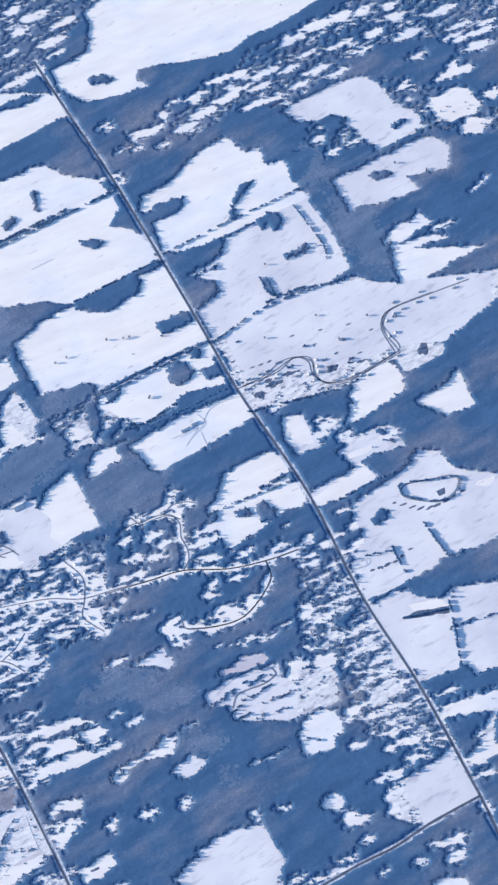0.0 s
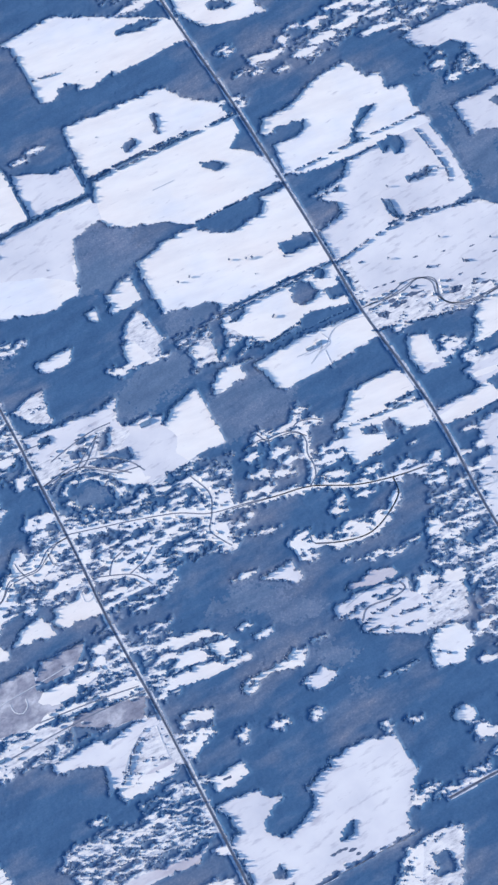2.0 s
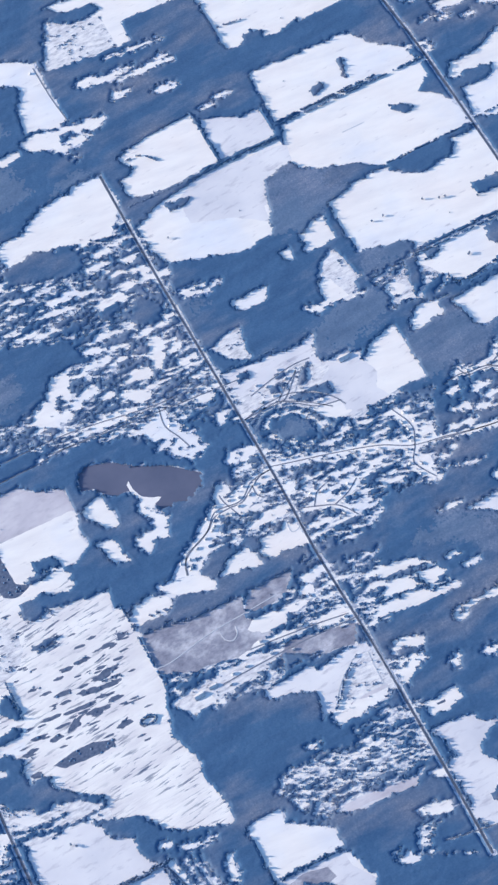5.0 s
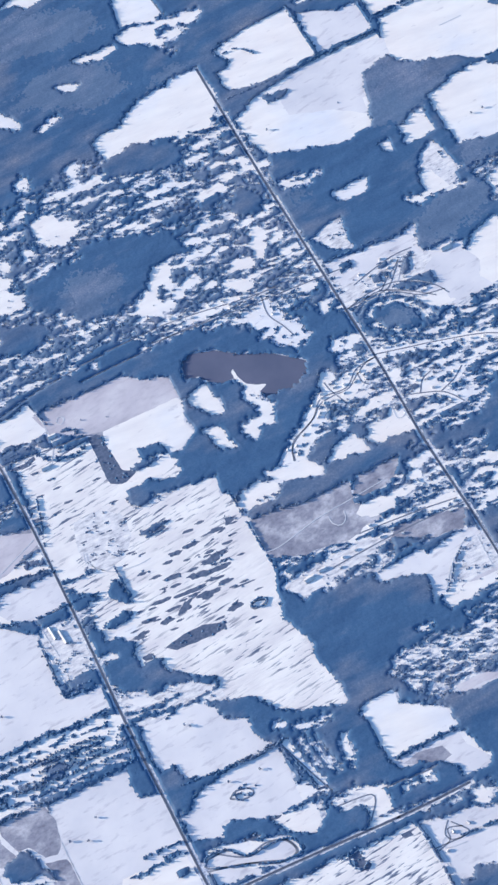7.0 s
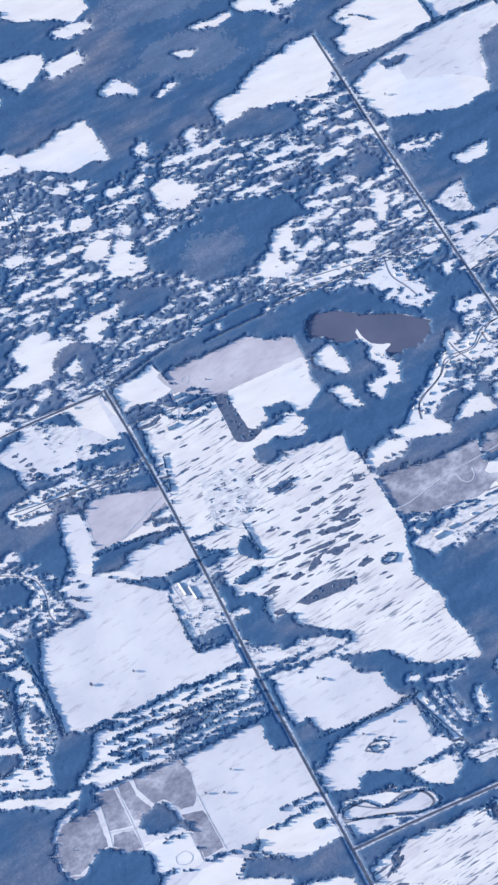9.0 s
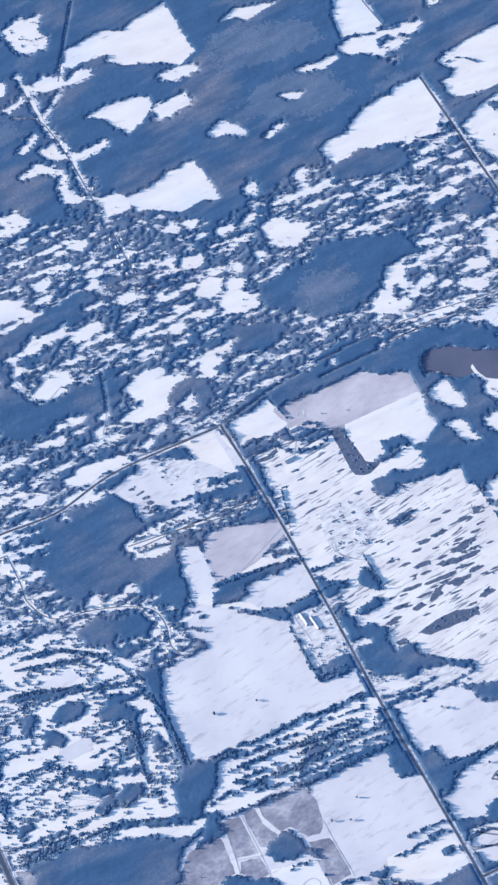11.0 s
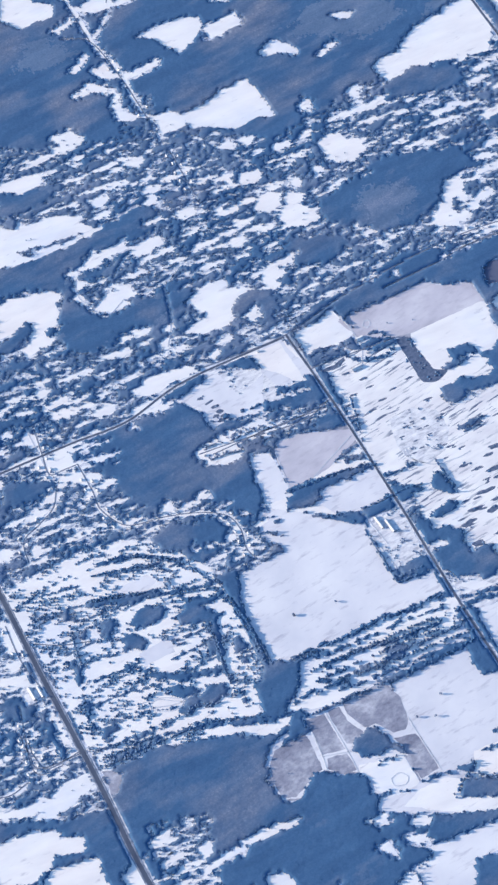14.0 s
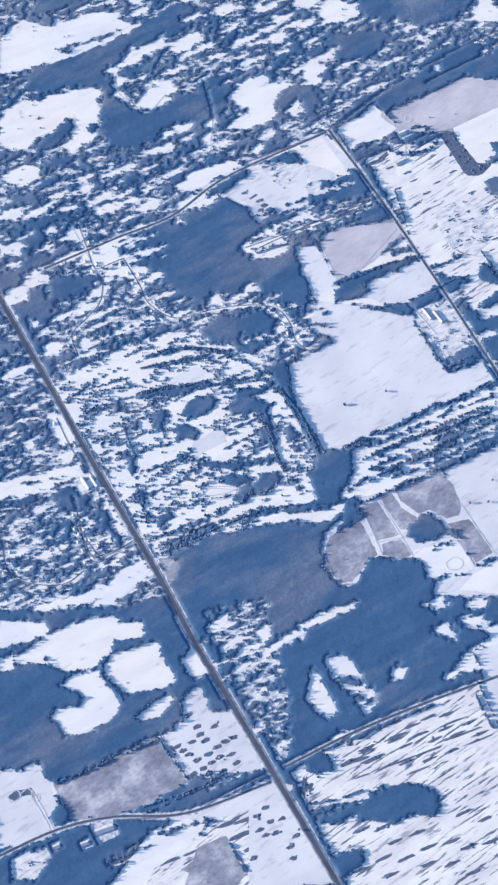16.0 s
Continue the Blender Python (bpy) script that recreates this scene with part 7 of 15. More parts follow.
glade(-276.6, -154.9, 4.2, 3.8, -5)
glade(-293.9, -164.5, 5.6, 1.2, -5)
glade(-291.7, -140.8, 7.0, 1.3, -5)
glade(-292.7, -136.6, 4.2, 2.2, -5)
glade(-290.2, -150.6, 8.4, 1.6, -5)
glade(-292.0, -204.1, 4.1, 1.2, -5)
glade(-289.9, -212.1, 2.7, 1.2, -5)
glade(-301.6, -198.6, 5.5, 1.5, -5)
glade(-298.7, -217.4, 4.1, 1.2, -5)
glade(-244.6, -166.1, 5.6, 1.2, -5)
glade(-235.2, -166.1, 8.4, 1.6, -5)
glade(-263.7, -160.5, 5.6, 0.8, -5)
glade(-260.3, -166.0, 7.0, 0.8, -5)
glade(-231.0, -205.9, 4.1, 2.1, -5)
glade(-231.9, -201.8, 2.8, 0.9, -5)
glade(-248.3, -215.1, 4.1, 0.9, -5)
glade(-218.3, -228.7, 4.1, 1.2, -5)
glade(-207.1, -219.5, 4.1, 1.5, -5)
glade(-270.2, -221.6, 4.1, 1.2, -5)
glade(-24.3, -10.5, 9.4, 2.0, -4, "Q")
glade(-22.1, -16.0, 6.3, 1.7, -4, "Q")
glade(-37.0, -10.2, 6.3, 1.7, -4, "Q")
glade(-41.8, -15.8, 9.4, 2.5, -4, "Q")
glade(-53.3, -25.8, 6.2, 2.9, -4, "Q")
glade(-41.1, -24.5, 6.2, 1.7, -4, "Q")
glade(-30.1, -30.8, 5.2, 1.7, -4, "Q")
glade(-40.0, -34.8, 4.1, 1.7, -4, "Q")
glade(-32.8, -41.7, 2.1, 1.2, -4, "Q")
glade(-26.1, -37.2, 6.2, 1.5, -4, "Q")
glade(-38.1, -48.2, 5.2, 1.9, -4, "Q")
glade(-27.8, -45.9, 4.1, 1.4, -4, "Q")
glade(-28.4, -61.9, 4.1, 1.4, -4, "Q")
glade(-62.6, -51.8, 3.5, 1.7, -4, "Q")
glade(-42.8, -68.4, 6.1, 1.9, -4, "Q")
glade(-50.2, -13.7, 4.2, 1.7, -4, "Q")
glade(-58.9, -28.1, 3.1, 1.5, -4, "Q")
glade(-35.0, -5.8, 4.2, 1.2, -4, "Q")
glade(-12.6, -13.1, 3.1, 1.2, -4, "Q")
glade(-29.8, -19.9, 6.3, 1.5, -4, "Q")
glade(-19.3, -52.2, 6.2, 0.5, -4, "Q")
glade(-49.0, -41.9, 6.2, 1.0, -4, "Q")
glade(-61.9, -40.0, 5.2, 1.2, -4, "Q")
glade(-38.6, -64.1, 3.1, 0.7, -4, "Q")
glade(-42.9, -53.6, 3.1, 0.7, -4, "Q")
glade(-53.9, -16.7, 5.8, 1.4, -4, "Q")
glade(-45.3, -11.9, 5.9, 1.7, -4, "Q")
glade(-54.8, -25.8, 4.4, 1.7, -4, "Q")
glade(-62.1, -35.1, 5.8, 1.4, -4, "Q")
glade(-57.8, -47.0, 4.3, 1.0, -4, "Q")
glade(-73.2, -38.3, 4.3, 1.3, -4, "Q")
glade(-70.8, -47.2, 4.3, 1.3, -4, "Q")
glade(-80.3, -39.9, 4.3, 1.3, -4, "Q")
glade(-91.9, 46.8, 6.0, 1.4, -4, "Q")
glade(-85.2, 47.0, 4.5, 1.1, -4, "Q")
glade(-73.1, 52.1, 6.0, 1.1, -4, "Q")
glade(-95.8, 53.2, 3.0, 1.1, -4, "Q")
glade(-88.0, 32.5, 5.9, 1.1, -4, "Q")
glade(-63.6, 58.7, 4.5, 1.1, -4, "Q")
glade(-97.7, 72.6, 4.5, 1.1, -4, "Q")
glade(-89.4, -229.6, 5.4, 1.4, -5, "Q")
glade(-75.0, -224.3, 6.7, 1.2, -5, "Q")
glade(-70.3, -233.4, 5.4, 1.4, -5, "Q")
glade(-55.8, -228.1, 5.4, 1.5, -5, "Q")
glade(-43.7, -228.1, 6.7, 1.5, -5, "Q")
glade(-52.0, -220.3, 5.4, 1.2, -5, "Q")
glade(-39.4, -243.5, 6.7, 1.4, -5, "Q")
glade(-70.1, -220.4, 4.0, 1.2, -5, "Q")
glade(-30.6, -231.9, 5.4, 1.2, -5, "Q")
glade(-49.0, -244.8, 6.7, 1.1, -5, "Q")
glade(-61.7, -221.7, 4.0, 1.2, -5, "Q")
glade(34.2, -138.4, 5.5, 0.9, -5, "Q")
glade(47.1, -137.0, 8.3, 1.1, -5, "Q")
glade(60.7, -141.1, 8.3, 0.9, -5, "Q")
glade(72.4, -142.4, 5.5, 1.2, -5, "Q")
glade(76.5, -153.4, 5.5, 0.9, -5, "Q")
glade(52.0, -146.6, 9.6, 0.9, -5, "Q")
glade(36.0, -148.0, 6.9, 0.9, -5, "Q")
glade(61.8, -152.0, 8.2, 0.9, -5, "Q")
glade(82.8, -146.5, 4.1, 0.9, -5, "Q")
glade(52.1, -132.8, 6.9, 0.9, -5, "Q")
glade(88.5, -141.0, 5.5, 0.9, -5, "Q")
glade(75.4, -132.6, 4.2, 0.9, -5, "Q")
glade(33.5, -132.9, 4.1, 1.2, -5, "Q")
glade(95.2, -146.5, 4.1, 1.2, -5, "Q")
glade(68.1, -190.9, 8.1, 1.2, -5)
glade(78.9, -193.6, 5.4, 1.2, -5)
glade(99.0, -189.6, 2.7, 1.5, -5)
glade(56.5, -123.1, 11.1, 0.9, -5)
glade(43.7, -117.0, 5.6, 0.8, -5)
glade(117.1, -100.2, 7.0, 2.2, -5)
glade(110.5, -107.3, 7.0, 1.6, -5)
glade(107.0, -98.1, 4.2, 1.3, -5)
glade(161.0, -107.1, 5.6, 0.8, -5)
glade(157.3, -136.8, 3.3, 0.8, -5)
glade(125.3, 335.7, 11.6, 2.2, -4)
glade(148.6, 329.7, 18.2, 2.2, -4)
glade(148.9, 348.3, 21.6, 1.1, -4)
glade(105.9, 310.0, 8.2, 3.5, -4)
glade(92.3, 303.0, 6.5, 3.0, -4)
glade(80.5, 300.7, 6.5, 3.0, -4)
glade(126.0, 319.3, 4.9, 1.7, -4)
glade(82.8, 288.2, 4.9, 1.3, -4)
glade(-75.6, 18.1, 5.9, 1.8, -4, "Q")
glade(-69.9, 19.9, 5.9, 1.4, -4, "Q")
glade(-75.0, 0.2, 4.4, 2.7, -70, "Q")
glade(-77.6, 5.6, 2.9, 1.4, -4, "Q")
glade(-81.5, 55.3, 6.0, 1.4, -4, "Q")
glade(-96.8, 42.2, 5.9, 1.1, -4, "Q")
glade(-94.7, 31.1, 7.4, 1.8, -4, "Q")
glade(-86.8, 38.4, 8.9, 1.1, -4, "Q")
glade(-72.9, 44.3, 7.4, 0.9, -4, "Q")
glade(-66.3, 28.5, 5.9, 0.9, -4, "Q")
glade(-90.9, 72.9, 4.6, 1.4, 17, "Q")
glade(-89.5, 64.0, 4.5, 1.1, -4, "Q")
glade(-70.9, 53.1, 8.9, 1.1, -4, "Q")
glade(-63.1, 12.9, 2.9, 1.4, -4, "Q")
glade(-97.2, 9.1, 5.9, 0.7, -4, "Q")
glade(-10.5, -153.9, 1.1, 4.6, -29)
glade(-14.1, -164.1, 1.3, 5.2, -29)
glade(-14.6, -174.2, 2.2, 3.3, -29)
glade(-11.2, -181.2, 5.5, 3.0, -5)
glade(-18.5, -182.3, 5.5, 1.5, -5)
glade(-23.6, -134.3, 7.0, 0.9, -5)
glade(-15.5, -137.0, 5.6, 0.8, -5)
glade(-35.7, -133.6, 5.6, 1.6, -5)
glade(-0.8, -125.7, 8.4, 0.6, -5)
glade(11.0, -130.5, 4.2, 0.8, -5)
glade(-49.1, -182.5, 6.8, 0.8, -5, "Q")
glade(-62.4, -161.6, 4.1, 0.8, -5, "Q")
glade(-60.7, -177.9, 4.1, 2.1, -5, "Q")
glade(-71.1, -180.7, 5.5, 3.0, -5, "Q")
glade(-30.0, -174.3, 5.5, 0.8, -5, "Q")
glade(-339.5, -188.1, 4.6, 2.4, -5, "Q")
glade(-335.2, -198.4, 4.1, 1.2, -5, "Q")
glade(-320.8, -182.5, 2.2, 0.9, -5, "Q")
glade(-335.4, -205.1, 5.4, 1.8, -5, "Q")
glade(-323.7, -199.8, 4.1, 0.8, -5, "Q")
glade(-331.5, -184.4, 3.3, 0.8, -5, "Q")
glade(-320.9, -206.5, 4.1, 0.7, -5, "Q")
glade(-326.4, -208.5, 4.1, 1.2, -5, "Q")
glade(-312.7, -199.2, 4.1, 0.6, -5, "Q")
glade(-323.7, -193.6, 4.1, 0.6, -5, "Q")
glade(-336.7, -235.6, 5.4, 1.2, -6, "Q")
glade(-334.8, -244.0, 6.7, 1.3, -6, "Q")
glade(-327.4, -238.2, 6.7, 1.2, -6, "Q")
glade(-331.4, -252.4, 6.7, 1.2, -6, "Q")
glade(-324.7, -248.0, 5.4, 1.2, -6, "Q")
glade(-365.6, -230.0, 5.4, 1.2, -6, "Q")
glade(-357.0, -230.8, 5.4, 1.2, -6, "Q")
glade(-374.0, -228.6, 8.0, 1.2, -6, "Q")
glade(-388.3, -227.1, 8.0, 1.5, -6, "Q")
glade(-384.2, -237.6, 9.3, 0.9, -6, "Q")
glade(-369.9, -239.0, 6.7, 0.9, -6, "Q")
glade(-358.6, -240.4, 5.3, 0.7, -6, "Q")
glade(-380.5, -223.3, 5.4, 1.2, -6, "Q")
glade(321.0, 276.9, 11.4, 2.5, -21)
glade(304.5, 272.1, 8.1, 1.1, -5)
glade(336.0, 282.3, 2.6, 3.4, -5)
glade(303.5, 295.2, 4.9, 1.1, -5)
glade(326.1, 235.6, 4.8, 1.6, -5)
glade(294.5, 257.4, 3.2, 1.7, -5)
glade(514.1, 236.2, 13.0, 2.5, -5)
glade(512.6, 226.2, 9.7, 2.1, -5)
glade(491.9, 221.2, 7.2, 2.6, 28)
glade(498.3, 216.0, 4.8, 4.1, -5)
glade(463.3, 225.4, 4.3, 1.9, 28)
glade(502.2, 192.4, 4.8, 4.1, -5)
glade(467.5, 139.3, 6.6, 0.9, 16)
glade(346.0, -31.8, 7.3, 0.7, -5, "Q")
glade(338.9, -39.3, 8.7, 0.8, -5, "Q")
glade(353.5, -36.4, 8.7, 0.8, -5, "Q")
glade(316.0, -52.7, 8.6, 0.7, -5, "Q")
glade(307.1, -51.1, 7.2, 0.7, -5, "Q")
glade(367.3, -34.9, 5.8, 0.8, -5, "Q")
glade(375.1, -51.4, 5.8, 1.3, -5, "Q")
glade(374.8, -39.4, 5.8, 0.8, -5, "Q")
glade(327.2, -49.7, 4.3, 0.7, -5, "Q")
glade(335.7, -49.0, 5.8, 0.5, -5, "Q")
glade(327.9, -28.8, 5.8, 0.7, -5, "Q")
glade(335.7, -19.7, 5.8, 0.7, -5, "Q")
glade(378.9, -38.0, 4.4, 0.7, -5, "Q")
glade(312.4, 80.4, 3.9, 1.8, -5, "Q")
glade(338.3, 92.1, 3.7, 1.9, -5, "Q")
glade(354.4, 86.4, 3.0, 3.0, -5, "Q")
glade(347.5, 77.8, 3.1, 5.4, -32, "Q")
glade(323.4, 82.1, 4.5, 2.2, -5, "Q")
glade(304.1, 77.1, 3.6, 1.8, -5, "Q")
glade(372.0, 70.2, 3.0, 1.5, -5, "Q")
glade(386.5, 85.7, 3.7, 1.9, -5, "Q")
glade(390.9, 57.1, 2.4, 4.3, -32, "Q")
glade(307.8, 96.1, 6.1, 0.7, -5, "Q")
glade(359.2, 68.4, 3.0, 1.1, -5, "Q")
glade(360.4, 84.8, 3.0, 2.2, -5, "Q")
glade(284.3, -184.3, 5.4, 1.2, -6)
glade(184.5, -66.8, 5.7, 1.3, -6)
glade(148.6, -80.3, 4.2, 1.9, -6)
glade(161.2, -84.0, 3.4, 1.6, -6)
glade(281.3, -77.4, 5.7, 1.6, -6)
glade(256.1, -90.2, 5.6, 1.6, -6)
glade(298.2, -107.6, 8.4, 1.3, -6)
glade(277.6, -104.6, 5.6, 1.3, -6)
glade(305.8, -130.1, 8.4, 0.9, -6)
glade(305.7, -142.6, 8.3, 1.2, -6)
glade(164.3, -25.4, 8.6, 1.0, -5)
glade(178.4, -37.4, 7.2, 1.0, -5)
glade(147.6, -19.4, 8.6, 1.0, -5)
glade(-96.0, 326.6, 10.0, 2.7, -3)
glade(-109.0, 330.8, 6.7, 2.2, -3)
glade(-125.5, 353.3, 5.1, 1.8, -3)
glade(-131.1, 331.0, 8.3, 2.7, -3)
glade(-139.4, 328.6, 6.7, 1.8, -3)
glade(-122.4, 307.7, 2.4, 8.5, -32)
glade(-120.0, 296.1, 5.0, 2.6, -4)
glade(-87.6, 329.0, 6.7, 3.1, -3)
glade(-101.8, 274.7, 8.2, 3.0, -4)
glade(-100.5, 286.3, 5.0, 2.2, -4)
glade(-159.1, 298.3, 9.9, 5.2, -4)
glade(-175.5, 293.7, 13.1, 1.7, -4)
glade(-191.2, 281.4, 9.8, 3.4, -4)
glade(-175.1, 281.2, 4.9, 2.2, -4)
glade(-80.3, 245.4, 4.9, 2.5, -4)
glade(-64.7, 243.9, 4.9, 2.1, -4)
glade(-133.8, 267.6, 4.9, 2.1, -4)
glade(-57.8, 354.5, 2.7, 1.8, -3)
glade(-52.9, 370.1, 3.4, 1.4, -3)
glade(-77.6, 360.9, 5.1, 2.3, -3)
glade(-234.7, 125.5, 6.1, 4.6, -4)
glade(-216.3, 112.4, 6.1, 1.9, -4)
glade(-215.2, 139.7, 5.2, 2.3, -4)
glade(-249.8, 96.4, 6.0, 3.0, -4)
glade(-247.8, 80.8, 7.5, 2.6, -4)
glade(-263.9, 73.8, 6.0, 2.9, -4)
glade(-195.3, 102.1, 9.2, 3.0, -4)
glade(-210.7, 121.9, 4.6, 1.1, -4)
glade(-255.2, 112.2, 4.6, 1.5, -4)
glade(-191.0, 140.5, 9.3, 1.6, -4)
glade(-177.5, 147.8, 6.2, 1.6, -4)
glade(-162.3, 143.1, 4.7, 1.6, -4)
glade(-170.0, 129.2, 1.3, 3.7, -31)
glade(-181.0, 172.3, 9.4, 2.4, -4)
glade(-173.1, 178.7, 3.1, 2.4, -4)
glade(-166.4, 211.4, 9.6, 4.1, -4)
glade(-151.0, 202.0, 11.1, 3.3, -4)
glade(-147.5, 114.3, 4.6, 3.1, -4)
glade(-118.2, 129.7, 4.7, 3.1, -4)
glade(-183.5, 212.6, 9.5, 2.9, -4)
glade(-184.7, 192.7, 6.3, 1.6, -4)
glade(-163.6, 188.9, 3.2, 2.0, -4)
glade(-239.5, 127.8, 6.2, 4.6, -4)
glade(-225.1, 125.6, 9.3, 1.9, -4)
glade(-213.6, 109.8, 4.6, 2.7, -4)
glade(-177.6, 178.1, 9.5, 2.0, -4)
glade(-189.2, 176.0, 9.5, 2.8, -4)
glade(-176.9, 187.0, 3.2, 1.6, -4)
glade(-150.6, 201.3, 8.0, 3.3, -4)
glade(-165.7, 210.7, 8.0, 3.3, -4)
glade(-174.2, 148.4, 6.3, 2.0, -4)
glade(-256.8, 142.8, 7.8, 2.7, -4)
glade(-225.9, 135.0, 6.2, 1.5, -4)
glade(-213.7, 138.7, 4.7, 1.9, -4)
glade(-237.7, 146.7, 6.2, 1.9, -4)
glade(-137.6, 217.1, 8.1, 2.1, -4)
glade(-119.2, 210.4, 6.5, 2.9, -4)
glade(-139.0, 184.6, 6.4, 1.6, -4)
glade(-272.3, 138.9, 9.3, 1.5, -4)
glade(-262.4, 115.4, 6.1, 1.5, -4)
glade(-235.1, 85.9, 4.6, 1.5, -4)
glade(-219.2, 76.3, 4.6, 1.1, -4)
glade(-317.7, -237.0, 5.4, 1.2, -6, "Q")
glade(-322.1, -242.8, 6.7, 1.5, -6, "Q")
glade(-324.2, -249.9, 6.7, 1.4, -6, "Q")
glade(-317.4, -263.5, 5.7, 1.6, -79, "Q")
glade(-312.1, -250.0, 2.7, 1.2, -6, "Q")
glade(-319.7, -259.0, 5.7, 0.8, -79, "Q")
glade(-296.5, -237.2, 1.4, 5.8, -29, "Q")
glade(-271.6, -236.1, 5.4, 1.2, -6, "Q")
glade(-261.4, -240.2, 5.4, 1.2, -6, "Q")
glade(-261.1, -233.6, 4.1, 0.9, -6, "Q")
glade(-268.5, -224.3, 4.2, 1.2, 19, "Q")
glade(-247.3, -248.2, 6.8, 0.7, -6, "Q")
glade(-235.8, -249.6, 8.2, 0.7, -6, "Q")
glade(-246.5, -235.1, 5.5, 0.9, -6, "Q")
glade(-245.3, -256.0, 5.4, 0.7, -6, "Q")
glade(-219.5, -236.7, 4.1, 0.7, -6, "Q")
glade(-217.5, -249.8, 10.9, 0.6, -6, "Q")
glade(-219.3, -241.9, 8.2, 0.6, -6, "Q")
glade(-211.8, -256.4, 8.2, 0.6, -6, "Q")
glade(-270.2, -245.3, 4.1, 0.4, -6, "Q")
glade(101.1, 309.4, 9.9, 3.1, -4)
glade(92.1, 301.2, 4.9, 3.0, -4)
glade(124.8, 321.9, 3.3, 1.8, -4)
glade(153.7, 308.3, 6.6, 1.7, -4)
glade(113.8, 339.2, 8.3, 4.0, -4)
glade(22.7, 300.1, 6.5, 3.4, -4)
glade(4.1, 280.4, 8.4, 1.6, 19)
glade(51.5, 326.2, 3.3, 1.8, -4)
glade(76.6, 290.3, 4.9, 1.7, -4)
glade(4.5, 228.4, 14.3, 1.6, -4)
glade(20.9, 225.2, 9.5, 1.6, -4)
glade(114.8, -92.4, 8.6, 2.0, -5)
glade(110.1, -108.0, 5.7, 1.3, -5)
glade(117.4, -66.9, 8.7, 1.3, -5)
glade(30.5, -139.8, 5.5, 0.8, -5, "Q")
glade(40.9, -140.4, 6.9, 0.8, -5, "Q")
glade(53.0, -141.0, 6.9, 0.8, -5, "Q")
glade(62.8, -146.4, 6.9, 0.8, -5, "Q")
glade(74.4, -148.0, 5.5, 0.8, -5, "Q")
glade(86.8, -144.6, 5.5, 0.8, -5, "Q")
glade(63.2, -135.5, 6.9, 0.6, -5, "Q")
glade(84.9, -135.5, 4.2, 0.8, -5, "Q")
glade(36.0, -154.8, 4.1, 0.8, -5, "Q")
glade(60.5, -158.1, 6.9, 0.8, -5, "Q")
glade(42.8, -153.4, 6.9, 0.6, -5, "Q")
glade(67.9, -152.0, 5.5, 0.6, -5, "Q")
glade(40.3, -131.5, 5.5, 0.6, -5, "Q")
glade(93.4, -140.3, 4.2, 0.6, -5, "Q")
glade(149.3, -193.7, 4.1, 0.9, -5, "Q")
glade(149.4, -199.8, 4.1, 0.7, -5, "Q")
glade(-86.9, -217.9, 2.0, 7.0, -49, "Q")
glade(-63.1, -234.0, 4.0, 2.9, -5, "Q")
glade(-54.0, -230.7, 5.4, 2.0, -5, "Q")
glade(-42.5, -225.5, 4.0, 1.7, -5, "Q")
glade(-76.3, -233.4, 6.7, 1.4, -5, "Q")
glade(-49.0, -244.8, 4.1, 2.0, 14, "Q")
glade(-29.5, -235.8, 6.7, 0.9, -5, "Q")
glade(-29.3, -229.3, 6.7, 0.9, -5, "Q")
glade(-18.0, -12.8, 10.3, 3.5, -4, "Q")
glade(-38.8, -15.6, 8.8, 3.8, -4, "Q")
glade(-49.5, 0.4, 7.3, 3.1, -7, "Q")
glade(-50.8, -24.2, 7.3, 2.4, -4, "Q")
glade(-32.3, -36.8, 7.3, 1.4, -4, "Q")
glade(-24.2, -29.9, 5.8, 1.7, -4, "Q")
glade(-42.8, -42.3, 7.2, 1.3, -4, "Q")
glade(-61.4, -33.5, 5.8, 1.7, 5, "Q")
glade(-50.8, -49.1, 2.2, 4.7, -51, "Q")
glade(-29.2, -61.5, 3.6, 1.6, 27, "Q")
glade(-63.1, -51.6, 3.5, 1.3, -4, "Q")
glade(-77.9, -52.6, 4.4, 1.6, 16, "Q")
glade(-79.4, -66.7, 2.9, 1.6, -4, "Q")
glade(169.7, -31.6, 8.6, 1.3, -5)
glade(157.9, -32.9, 8.6, 1.3, -5)
glade(162.4, -55.8, 4.3, 1.6, -5)
glade(167.1, -63.2, 5.7, 1.6, -6)
glade(280.1, -143.7, 6.9, 1.2, -6)
glade(282.0, -155.4, 5.5, 1.2, -6)
glade(292.3, -147.3, 5.5, 1.2, -6)
glade(264.1, -157.2, 8.2, 1.8, -6)
glade(262.4, -166.7, 6.8, 1.5, -6)
glade(258.5, -174.7, 6.8, 1.5, -6)
glade(282.8, -87.5, 8.5, 1.0, -6)
glade(289.8, -99.0, 8.5, 1.0, -6)
glade(289.5, -106.1, 7.0, 1.3, -6)
glade(215.6, -33.0, 8.6, 1.3, -5)
glade(231.7, -33.1, 8.6, 1.7, -5)
glade(230.0, -50.9, 8.6, 0.8, -5)
lane("lane", [(299.1, 84.5), (317.6, 87.9), (328.6, 89.6), (336.5, 84.7), (334.4, 73.2), (337.3, 65.1), (348.4, 60.2), (377.2, 63.6)])
lane("lane", [(377.2, 63.6), (378, 82.4), (386.8, 89.8), (406.6, 88.3), (432.5, 85.1)])
lane("lane", [(98.3, 73.5), (113.3, 77), (129.4, 75.6), (144.6, 64.5), (150.2, 54.8)])
lane("lane", [(-4.5, 108.7), (47.3, 104), (106.1, 99.3)])
